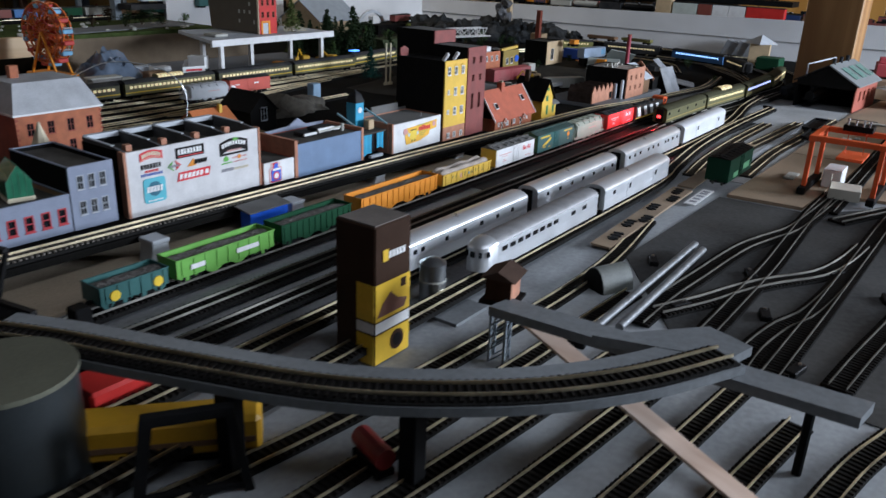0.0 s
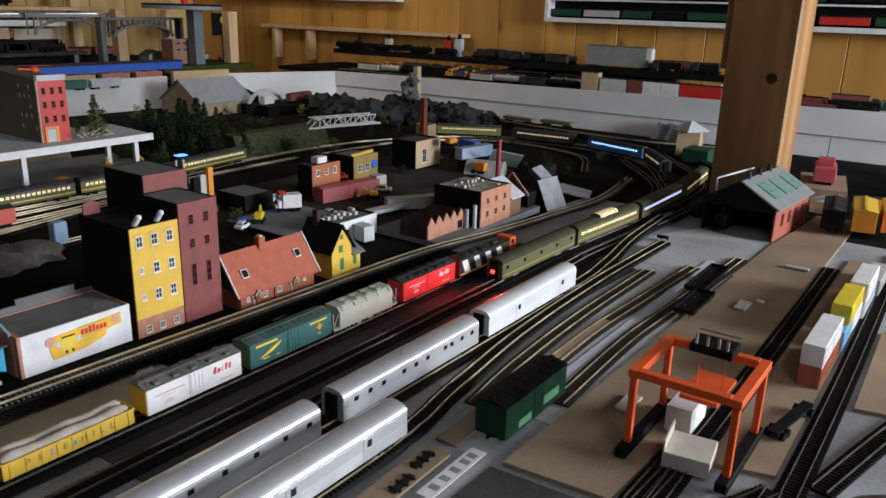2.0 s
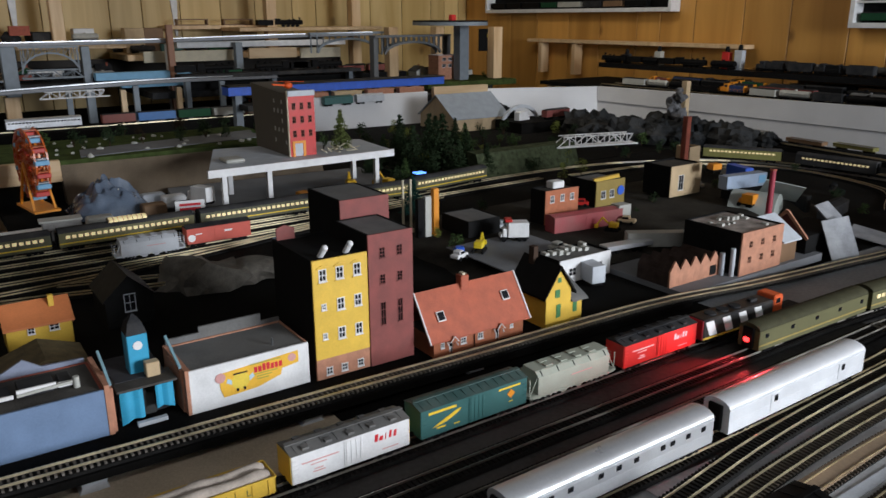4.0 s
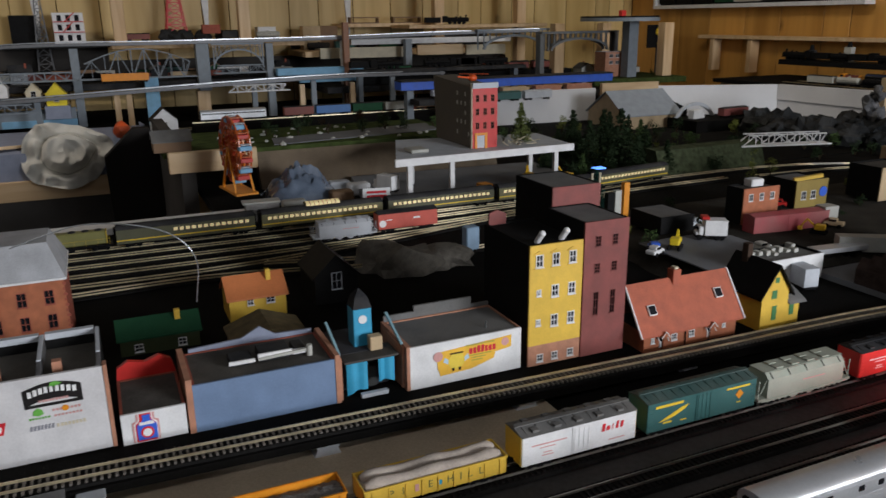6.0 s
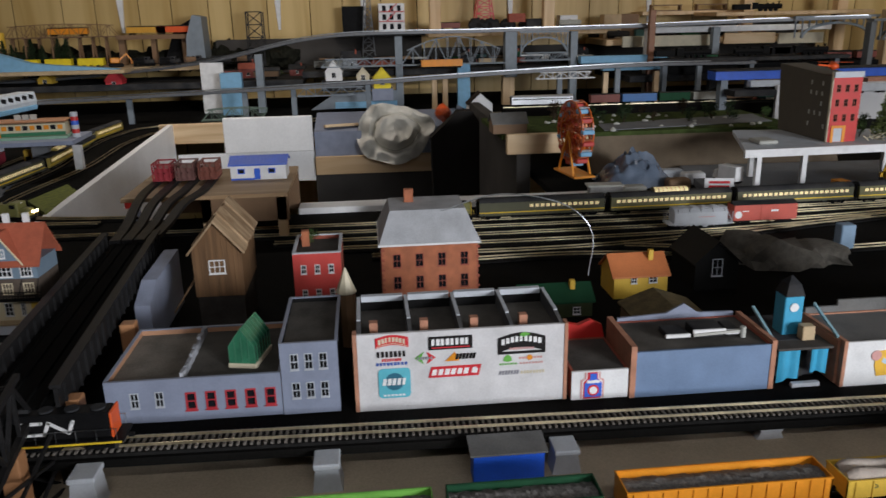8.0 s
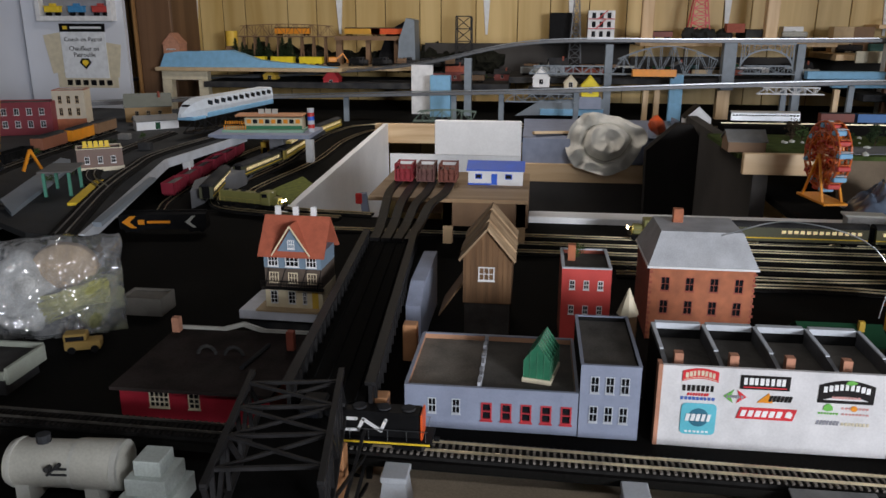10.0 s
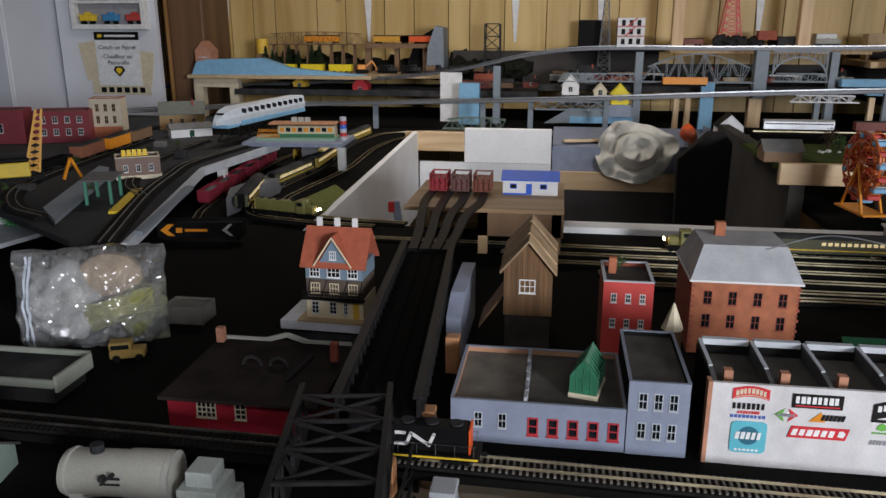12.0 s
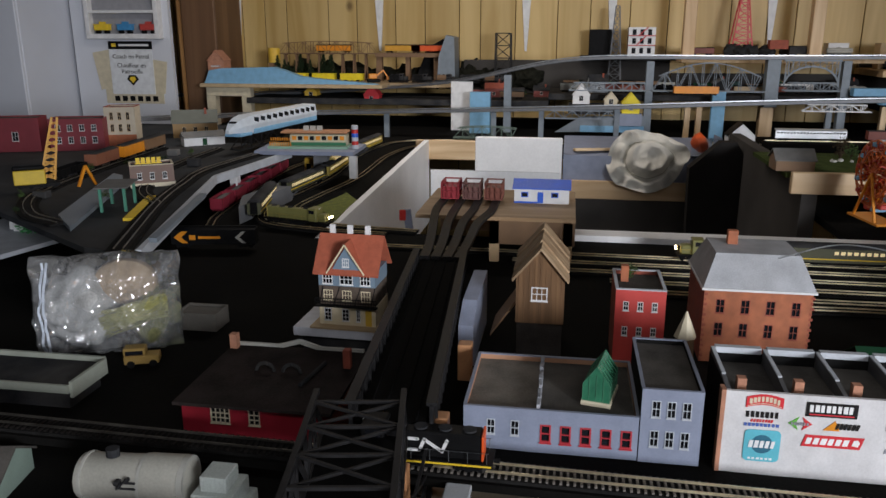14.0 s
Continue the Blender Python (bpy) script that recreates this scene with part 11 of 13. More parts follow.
def lattice_tower(x, y, z, w, h, m, label, tiers=7, top=0.35):
    th = rig("lattice_tower", (x, y, z), 0, label, "tower", "towers")
    b = nb()
    for k in range(tiers):
        f0, f1 = k / tiers, (k + 1) / tiers
        w0, w1 = w * (1 - (1 - top) * f0) / 2, w * (1 - (1 - top) * f1) / 2
        for sx in (-1, 1):
            for sy in (-1, 1):
                bar(b, (sx * w0, sy * w0, h * f0), (sx * w1, sy * w1, h * f1), w * 0.07)
        bar(b, (w0, -w0, h * f0), (w1, w1, h * f1), w * 0.05)
        bar(b, (w0, w0, h * f0), (w1, -w1, h * f1), w * 0.05)
        bar(b, (w1, -w1, h * f1), (w1, w1, h * f1), w * 0.06)
    part("lattice", b, m, th)
    return th
lattice_tower(-4.6, 0.03, 0.15, 0.09, 0.33, DARK, "dark wooden headframe tower", 5, 0.9)
lattice_tower(-4.6, 0.64, 0.22, 0.07, 0.4, ROADGREY, "grey lattice power pylon", 9, 0.3)
lattice_tower(-4.6, 1.285, 0.41, 0.1, 0.26, RED, "red and white lattice radio mast", 7, 0.35)
th = flat_house((-4.58, 0.77, 0.36), 0, 0.1, 0.14, 0.15, WHITE, DARK, "white three-storey house with red balcony stairs", grid(-0.06, 0.06, 3, (0.03, 0.08, 0.125), 0.02, 0.028), BROWN, frame=DARK)
b = nb()
for z in (0.055, 0.105):
    box(b, 0.051, 0.06, -0.07, 0.07, z, z + 0.004)
bar(b, (0.056, -0.03, 0.055), (0.056, 0.02, 0.105), 0.005)
bar(b, (0.056, -0.02, 0.105), (0.056, 0.03, 0.15), 0.005)
part("fire_stairs", b, RED, th)
single("blackboard", bx(-4.7, -4.66, 0.5, 0.62, 0.36, 0.5), BLACK, "plain blackboard leaning on the panelled wall", "board")
single("shelf", bx(-4.72, -4.5, 0.45, 0.95, 0.34, 0.36, b=0.002), DARK, "narrow dark ledge on the back wall", "shelf", "wall shelves")
b = nb()
rng = random.Random(14)
for i in range(12):
    blob(b, (-4.55 + rng.uniform(-0.06, 0.06), 1.32 + rng.uniform(-0.15, 0.2), 0.385), rng.uniform(0.025, 0.05), 2, 0.6, i, 0.8)
single("rock_mound", b, ROCK, "small rocky mound at the foot of the mast", "rock")
flat_house((-4.5, 1.45, 0.4), 0, 0.06, 0.09, 0.045, BRICK, BRICK, "small dark red roofed hut on the mound", ())
for y, m in ((1.75, WHITE), (2.0, TAN), (2.1, BROWN)):
    single("parcel", bx(-4.6, -4.52, y - 0.05, y + 0.05, 0.366 if y < 1.9 else 0.301, 0.43, b=0.002), m, "small box on the wall shelf", "box", "loose boxes")
# clutter of houses, cars and boxes on the back shelves
rng = random.Random(44)
cols = [CARGREY, WHITE, BROWN, BRICK, DARK, PIER, MAROON, TAN, GREYBLUE, GREEN]
for (x0, x1, y0, y1, z, n) in ((-4.45, -4.2, -0.1, 0.3, 0.15, 5), (-4.5, -4.2, 0.4, 1.85, 0.19, 16), (-4.45, -3.98, 1.95, 3.1, 0.14, 26), (-3.95, -3.6, 1.9, 3.0, 0.0, 12), (-4.3, -3.6, 3.25, 3.75, 0.15, 10), (-3.25, -2.8, 1.95, 2.3, 0.0, 6)):
    for i in range(n):
        x, y = rng.uniform(x0, x1), y0 + (y1 - y0) * (i + rng.uniform(0.2, 0.8)) / n
        k = rng.random()
        if k < 0.4:
            boxcar((x, y, z + 0.002), rng.uniform(-8, 8), rng.uniform(0.11, 0.16), rng.choice(cols), DARK, "dusty stored boxcar on the crowded back shelf", None, 5, (), rng.uniform(0.025, 0.034), group="shelf cars", walk_way=False)
        elif k < 0.62:
            gable_house((x, y, z), rng.choice((0, 90, 10)), rng.uniform(0.06, 0.1), rng.uniform(0.07, 0.12), rng.uniform(0.03, 0.05), rng.uniform(0.02, 0.04), rng.choice(cols), rng.choice((DARK, ROOF_GREY, BROWN, BRICK)), "small weathered model house on the back shelf", [(0, 0.02, 0.015, 0.015)])
        elif k < 0.8:
            toy_car((x, y, z), rng.uniform(0, 360), rng.uniform(0.045, 0.07), rng.choice(cols), "dusty toy car on the back shelf")
        else:
            bush((x, y, z), rng.uniform(0.015, 0.03), rng.choice((LEAF_D, LEAF_G)), 2000 + i, "dusty dark bush on the back shelf")
single("backboard", bx(-4.69, -4.67, -0.2, 0.94, 0.15, 0.335), PITDARK, "dark backboard behind the wall shelf", "board", "backboards")
single("backboard", bx(-4.69, -4.67, 0.95, 3.3, 0.15, 0.268), PITDARK, "dark backboard behind the wall shelf", "board", "backboards")
single("backboard", bx(-4.71, -4.702, 1.92, 3.2, 0.302, 0.37), PITDARK, "dark backboard above the pine shelf", "board", "backboards")
single("raised_shelf", bx(-4.12, -3.95, 2.1, 3.35, 0.1405, 0.185), BLACK, "black raised shelf with rows of cars", "shelf", "wall shelves")
rng = random.Random(58)
dull = [DARK, BROWN, BLACK, MAROON, DARK, CARGREY, GREEN, paint("oxide_red", (0.2, 0.05, 0.035)), BROWN, TEAL]
for x, y0, y1, z in ((-4.4, -0.15, 0.3, 0.15), (-4.52, 0.35, 1.85, 0.19), (-4.24, 0.35, 1.85, 0.19), (-4.3, 1.95, 3.15, 0.14), (-4.55, 1.0, 1.28, 0.365), (-4.5, 1.5, 1.85, 0.365), (-4.5, 1.95, 2.95, 0.3), (-4.07, 2.1, 3.3, 0.185), (-3.99, 2.1, 3.3, 0.185)):
    y = y0 + 0.08
    while y < y1 - 0.06:
        L = rng.choice((0.11, 0.13, 0.15))
        k = rng.random()
        at = (x, y, z + 0.001)
        if k < 0.45:
            boxcar(at, 0, L, rng.choice(dull), DARK, "dull stored boxcar in a row on the wall shelf", None, 5, (), rng.uniform(0.026, 0.038), group="wall shelf rows", walk_way=False)
        elif k < 0.65:
            tank_car(at, 0, L, rng.choice((BLACK, DARK, CARGREY)), "dusty tank car in a row on the wall shelf", "wall shelf rows")
        elif k < 0.85:
            open_car(at, 0, L, rng.choice(dull), GREY_LOAD if rng.random() < 0.5 else None, "dusty open car in a row on the wall shelf", "gondola", 0.02, ribs=5, group="wall shelf rows")
        else:
            loco(at, 0, L + 0.02, rng.choice((BLACK, DARK, BROWN)), DARK, "dark diesel in a row on the wall shelf", group="wall shelf rows")
        y += L + 0.02
b = nb()
rng = random.Random(71)
for i in range(30):
    blob(b, (-4.7 + rng.uniform(-0.02, 0.03), -1.22 + 1.45 * i / 29, 0.235), rng.uniform(0.05, 0.085), 2, 0.7, i, rng.uniform(0.7, 1.15))
single("dark_ridge", b, mat("dark_scrub", (0.018, 0.018, 0.013), 0.95, var=0.6, scale=50, bump=1.0), "dark scrubby ridge along the wall shelf", "ridge", kind="stuff")
# trestle under the brown truss line
for i in range(9):
    y = -1.22 + i * 0.068
    th = rig("trestle_bent", (-4.55, y, 0.22), 0, "dark wooden trestle bent on the wall shelf", "trestle", "shelf trestles")
    for k in (-1, 1):
        part("leg", bar(nb(), (k * 0.03, 0, 0), (k * 0.012, 0, 0.148), 0.008), BROWN, th)
    part("cap", bar(nb(), (-0.03, 0, 0.146), (0.03, 0, 0.146), 0.008), BROWN, th)
    part("brace", bar(nb(), (-0.028, 0, 0.02), (0.018, 0, 0.12), 0.005), BROWN, th)
# second arch span, brick block and sign by the turntable
th = rig("arch_bridge", (-3.8, 3.29, 0.29), 4, "dark grey concrete arch bridge with open spandrels", "bridge", "bridges")
CONC = paint("dark_concrete", (0.13, 0.14, 0.15), 0.8)
for k in (-0.018, 0.018):
    b = nb()
    for i in range(12):
        a0, a1 = math.pi * i / 12, math.pi * (i + 1) / 12
        bar(b, (k, -0.19 * math.cos(a0), 0.062 * math.sin(a0)), (k, -0.19 * math.cos(a1), 0.062 * math.sin(a1)), 0.01, 0.012)
    part("arch_rib", b, CONC, th)
    for i in range(15):
        y = -0.245 + i * 0.035
        part("spandrel_post", bar(nb(), (k, y, 0.0 if abs(y) > 0.19 else 0.062 * math.sqrt(max(0, 1 - (y / 0.19) ** 2))), (k, y, 0.088), 0.007), CONC, th)
part("deck", bx(-0.028, 0.028, -0.26, 0.26, 0.088, 0.1), CONC, th)
for y in (-0.25, 0.25):
    part("pier", bx(-0.022, 0.022, y - 0.014, y + 0.014, -0.29, 0.087, b=0.002), CONC, th)
flat_house((-3.72, 3.46, 0.15), 0, 0.1, 0.155, 0.13, BRICK_PINK, ROOF_TAR, "pink brick two-storey block with pale bands", grid(-0.06, 0.06, 3, (0.075, 0.11), 0.026, 0.018), None, cop=PIER)
b = nb()
for i in range(20):
    # a thick double curve
    f0, f1 = i / 20, (i + 1) / 20
    p = [Vector((0, (0.026 if f < 0.5 else -0.026) * math.sin((f * 2 % 1.0 if f < 1 else 1.0) * math.pi) * -1 + 0.018 * math.cos(f * 2 * math.pi) * (1 - 2 * f), 0.05 - 0.1 * f)) for f in (f0, f1)]
    bar(b, p[0], p[1], 0.006, 0.018)
sg = rig("wall_sign", (-3.9, 3.93, 0.355), 0, "black board with a bold yellow curved mark", "sign")
part("board", bx(-0.012, -0.006, -0.09, 0.09, -0.07, 0.06), BLACK, sg)
part("marking", b, LETTER_YELLOW, sg)
part("stand", bx(-0.012, -0.006, -0.02, 0.02, -0.355, -0.0701), DARK, sg)
# black engines in a row below the high line, pale boards behind them
single("engine_ledge", bx(-3.93, -3.82, 2.02, 2.98, 0.206, 0.222), DARK, "dark plank carrying a row of black engines", "plank")
for y in (2.06, 2.5, 2.94):
    single("viaduct_post", bx(-3.9, -3.86, y - 0.012, y + 0.012, 0.0, 0.2058, b=0.001), BRIDGE_GREY, "grey post under the engine plank", "post", "viaduct posts")
for i, y in enumerate((2.2, 2.5, 2.8)):
    steam((-3.875, y, 0.2225), 0 if i != 1 else 180, "black steam locomotive with tender on the plank")
for y0, y1, z, m, lab in ((1.95, 2.45, 0.3, CREAM, "pale cream board behind the engines"), (2.5, 2.78, 0.305, PINE_Y, "raw pine board behind the engines"), (2.8, 3.05, 0.3, CREAM, "short cream board behind the engines")):
    single("board", bx(-4.2, -4.185, y0, y1, z - 0.035, z + 0.02, b=0.002), m, lab, "board", "pale boards")
single("viaduct_post", bx(-4.02, -3.99, 2.02, 2.05, 0.0, 0.45, b=0.002), paint("rusty_post", (0.3, 0.14, 0.08)), "tall rusty pole beside the high line", "post", "viaduct posts")
# blue strip bridge with a train beneath
th = rig("blue_viaduct", (0, 0, 0), 0, "long bright blue viaduct edge with grey posts", "viaduct", "viaducts")
part("beam", bx(-3.36, -3.28, 2.05, 3.15, 0.165, 0.2, b=0.001), BLUE, th)
part("top", bx(-3.365, -3.275, 2.05, 3.15, 0.2005, 0.206), DARK, th)
for y in (2.1, 2.55, 3.0):
    part("post", bx(-3.34, -3.3, y - 0.015, y + 0.015, 0.0, 0.164), BRIDGE_GREY, th)
for i, c in enumerate((PIER, BRICK_PINK, TAN, BRICK_PINK, BRICK_PINK)):
    open_car((-3.25, 2.25 + i * 0.17, 0.13), 0, 0.14, c, None, "pink-grey gondola under the blue viaduct", "gondola", 0.022, ribs=5, group="pink gondolas")
single("gondola_ledge", bx(-3.32, -3.2, 2.1, 3.05, 0.105, 0.128), DARK, "dark ledge under the gondola string", "ledge")
for i, (c, y) in enumerate(((TEAL, 2.5), (PIER, 2.66))):
    boxcar((-3.2 + 0.03, y, 0.108), 0, 0.14, c, c, "boxcar before the white board" , None, 5, (), 0.03, group="stored cars")
# turntable and steam engine high in the corner
th = rig("turntable", (-3.62, 3.42, 0.44), 0, "oval grey elevated turntable on a tall post", "turntable")
b = nb()
prism(b, [(0.26 * math.cos(2 * math.pi * i / 28), 0.17 * math.sin(2 * math.pi * i / 28)) for i in range(28)], "z", 0.0, 0.018)
part("disc", b, BRIDGE_GREY, th)
part("post", bx(-0.03, 0.03, 0.05, 0.11, -0.44, 0.0), BRIDGE_GREY, th)
part("rim", strip(nb(), [Vector((0.255 * math.cos(2 * math.pi * i / 28), 0.165 * math.sin(2 * math.pi * i / 28), 0)) for i in range(29)], 0, 0.006, 0.018, 0.026), BLACK, th)
single("red_figure_post", bx(-3.6, -3.57, 3.4, 3.43, 0.459, 0.495, b=0.003), RED, "small red post on the turntable", "post")
for x, y in ((-3.95, 3.25), (-4.0, 3.6), (-3.6, 3.72)):
    single("support_post", bx(x - 0.03, x + 0.03, y - 0.03, y + 0.03, 0.15, 0.43, b=0.002), PINE, "pine post under the turntable", "post", "support posts")
th = rig("arch_bridge", (-4.0, 3.0, 0.3), 8, "grey concrete arch bridge below the turntable", "bridge", "bridges")
b = nb()
for i in range(12):
    a0, a1 = math.pi * i / 12, math.pi * (i + 1) / 12
    bar(b, (0, -0.2 * math.cos(a0), 0.07 * math.sin(a0)), (0, -0.2 * math.cos(a1), 0.07 * math.sin(a1)), 0.012, 0.012)
for i in range(13):
    y = -0.24 + i * 0.04
    bar(b, (0, y, 0.0 if abs(y) > 0.2 else 0.07 * math.sqrt(max(0, 1 - (y / 0.2) ** 2))), (0, y, 0.1), 0.006)
bar(b, (0, -0.25, 0.1), (0, 0.25, 0.1), 0.02, 0.012)
part("arch", b, BRIDGE_GREY, th)
steam((-4.45, 2.85, 0.43), 0, "black steam locomotive on the high shelf")
single("shelf", bx(-4.6, -4.3, 2.5, 3.4, 0.41, 0.43, b=0.002), PINE, "high pine shelf in the room corner", "shelf", "wall shelves")
single("white_plank", bx(-4.15, -4.12, 2.1, 3.05, 0.335, 0.365, b=0.002), WHITE, "long white plank along the high line", "plank")
for y in (2.35, 2.62):
    th = rig("bench_rack", (-4.65, y, 0.44), 0, "small dark wooden rack on the wall", "rack", "racks")
    part("top", bx(-0.02, 0.02, -0.09, 0.09, 0.03, 0.036), BROWN, th)
    part("shelf", bx(-0.02, 0.02, -0.09, 0.09, 0.0, 0.006), BROWN, th)
    for s in (-0.085, 0.085):
        part("upright", bx(-0.02, 0.02, s - 0.004, s + 0.004, 0.006, 0.03), BROWN, th)
single("rack_ledge", bx(-4.79, -4.6, 2.2, 2.8, 0.42, 0.44), PINE, "pine ledge under the racks", "ledge")
# ---- cupboard, display and notice at the far left ----
COOL = mat("cool_white_metal", (0.62, 0.65, 0.72), 0.5, var=0.06, scale=3, bump=0.05)
th = rig("white_cupboard", (0, 0, 0), 0, "tall plain cool-white metal cupboard", "cupboard")
part("body", bx(-4.3, -3.765, -2.88, -2.3, RZ0, RZ1, b=0.004), COOL, th)
for y0, y1 in ((-2.878, -2.592), (-2.588, -2.302)):
    part("door", bx(-3.765, -3.745, y0, y1, RZ0 + 0.06, RZ1 - 0.01, b=0.004), COOL, th)
part("handle", bx(-3.745, -3.73, -2.62, -2.605, -0.1, 0.02, b=0.003), STEEL, th)
th = rig("notice_panel", (-4.15, -1.945, 0.0), 0, "white panel with a notice card and a small car display", "panel")
part("panel", bx(-0.03, 0.0, -0.33, 0.235, -0.1, RZ1), paint("cool_white_panel", (0.66, 0.68, 0.73), 0.5, var=0.03, scale=4), th)
nc = part("notice", bx(0.004, 0.008, -0.125, 0.125, 0.16, 0.44), paint("notice_white", (0.72, 0.74, 0.76)), th, "white notice card with black lettering")
part("notice_header", bx(0.008, 0.009, -0.125, 0.13, 0.398, 0.44), BLACK, nc)
for k, txt in enumerate(("Coach on Patrol", "Chauffeur en", "Patrouille")):
    letter(txt, 0.032, BLACK, th, pose(0.0085, 0.0, (0.359, 0.312, 0.28)[k]) @ FACE_X, 0.0006)
b = nb()
prism(b, [(-0.034, 0.24), (-0.02, 0.262), (0.02, 0.262), (0.034, 0.24), (0.0, 0.206)], "x", 0.008, 0.009)
part("notice_emblem", b, BLACK, nc)
b = nb()
prism(b, [(-0.02, 0.241), (-0.012, 0.253), (0.012, 0.253), (0.02, 0.241), (0.0, 0.219)], "x", 0.009, 0.0096)
part("notice_emblem", b, LETTER_YELLOW, nc)
part("notice_band", bx(0.009, 0.0096, -0.105, -0.08, 0.411, 0.428), LETTER_YELLOW, nc)
part("notice_band", bx(0.009, 0.0096, -0.065, 0.11, 0.414, 0.425), LETTER_WHITE, nc)
p = part("paper", bx(0.002, 0.004, -0.05, 0.05, 0.0, 0.2), CREAM, th)
p.matrix_basis = pose(0.0, -0.145, 0.19, 9, 0, 0)
p = part("paper", bx(0.002, 0.004, -0.04, 0.04, 0.0, 0.17), CREAM, th)
p.matrix_basis = pose(0.0, 0.14, 0.17, -9, 0, 0)
p = part("poster_strip", bx(0.001, 0.003, -0.17, 0.17, 0.11, 0.19), CREAM, th)
b = nb()
for i in range(6):
    box(b, 0.003, 0.0038, -0.12 + i * 0.045, -0.09 + i * 0.045, 0.122, 0.15)
part("poster_print", b, BLACK, th)
dc = rig("display_case", (-4.1, -1.94, 0.478), 0, "white wall case with three coloured little wagons", "display case", "wall display cases")
part("backing", bx(-0.048, -0.04, -0.2, 0.17, 0.0, 0.3), paint("case_back", (0.3, 0.3, 0.32), 0.7), dc)
for a in ((-0.05, 0.0, -0.225, 0.195, -0.026, 0.0), (-0.039, 0.0, -0.2, 0.17, 0.105, 0.12), (-0.05, 0.0, -0.225, -0.2, 0.0, 0.3), (-0.05, 0.0, 0.17, 0.195, 0.0, 0.3)):
    part("frame", bx(*a, b=0.002), WHITE, dc)
for i, c in enumerate((LETTER_YELLOW, paint("wagon_blue", (0.05, 0.25, 0.5)), paint("wagon_red", (0.5, 0.06, 0.05)))):
    w = rig("display_wagon", (-4.118, -2.075 + i * 0.132, 0.4782), 0, "little bright toy caboose in the display case", "wagon", "display wagons")
    part("body", bx(-0.015, 0.015, -0.042, 0.042, 0.018, 0.048, b=0.002), c, w)
    part("cupola", bx(-0.012, 0.012, -0.012, 0.015, 0.048, 0.062, b=0.001), c, w)
    part("roof", bx(-0.017, 0.017, -0.046, 0.046, 0.046, 0.05, b=0.001), c, w)
    for y in (-0.025, 0.025):
        part("wheel", rod(nb(), (-0.014, y, 0.009), (0.014, y, 0.009), 0.009, n=12), BLACK, w)
th = rig("brown_cabinet", (0, 0, 0), 0, "tall dark brown wooden cabinet", "cabinet")
part("body", bx(-4.6, -4.262, -1.705, -1.5, RZ0, RZ1, b=0.004), CABINET, th)
part("door", bx(-4.262, -4.25, -1.688, -1.502, RZ0 + 0.05, RZ1 - 0.02, b=0.003), CABINET, th)
single("cabinet_edge", bx(-4.249, -4.235, -1.705, -1.69, RZ0, RZ1), POST_WOOD, "orange wooden edge strip of the cabinet", "trim", kind="structure")

# ---- near yard: carton, tower, raised curve ----
th = rig("carton", (0, 0, 0), 0, "tall brown and yellow coffee carton standing in the yard", "carton")
CBROWN = paint("carton_brown", (0.045, 0.026, 0.018), 0.45)
CYEL = paint("carton_yellow", (0.72, 0.46, 0.03), 0.45)
cx0, cx1, cy0, cy1, ch = -0.489, -0.438, 0.517, 0.572, 0.147
part("box", bx(cx0, cx1, cy0, cy1, 0.0, ch, b=0.0015), CBROWN, th)
def face(z0, z1, m, lab=""):
    part("printed_panel", bx(cx1, cx1 + 0.0005, cy0 + 0.001, cy1 - 0.001, z0, z1), m, th, lab)
    part("printed_panel", bx(cx0 + 0.028, cx1 - 0.001, cy0 - 0.0005, cy0, z0, z1), m, th)
face(0.002, 0.034, CYEL)
face(0.036, 0.047, WHITE)
face(0.049, 0.088, CYEL)
part("printed_panel", rod(nb(), (cx1 + 0.0006, 0.551, 0.02), (cx1 + 0.001, 0.551, 0.02), 0.011, n=18), CBROWN, th)
part("printed_panel", rod(nb(), (cx1 + 0.001, 0.551, 0.02), (cx1 + 0.0014, 0.551, 0.02), 0.007, n=18), BLACK, th)
b = nb()
prism(b, [(0.52, 0.053), (0.562, 0.053), (0.566, 0.062), (0.552, 0.066), (0.54, 0.076), (0.528, 0.066)], "x", cx1 + 0.0006, cx1 + 0.001)
part("printed_panel", b, paint("print_brown", (0.16, 0.07, 0.05)), th)
part("printed_panel", bx(cx1 + 0.0006, cx1 + 0.001, 0.556, 0.564, 0.076, 0.085), CBROWN, th)
b = nb()
for i in range(5):
    box(b, cx1 + 0.0006, cx1 + 0.001, 0.537 + i * 0.0052, 0.5408 + i * 0.0052, 0.112, 0.119)
part("printed_panel", b, WHITE, th)
part("printed_panel", bx(cx1 + 0.0006, cx1 + 0.001, 0.528, 0.536, 0.11, 0.122), CYEL, th)
part("flap", bx(cx0 + 0.003, cx1 - 0.002, cy0 + 0.002, cy1 - 0.002, ch, ch + 0.0012), mat("dusty_carton_top", (0.12, 0.1, 0.09), 0.9, var=0.3, scale=30, dust=0.5), th)
# grey silo on its pad
th = rig("silo", (-0.486, 0.678, 0.0), 0, "small dull grey round silo on a flat pad", "silo")
part("shell", rod(nb(), (0, 0, 0.004), (0, 0, 0.052), 0.0155, n=20), STEEL, th, smooth=True)
part("cap", rod(nb(), (0, 0, 0.052), (0, 0, 0.058), 0.016, 0.006, 20), STEEL, th, smooth=True)
part("band", rod(nb(), (0, 0, 0.03), (0, 0, 0.032), 0.0162, n=20), CARGREY, th)
part("pad", bx(-0.02, 0.06, -0.035, 0.03, 0.0, 0.004), GREY_DECK, th)
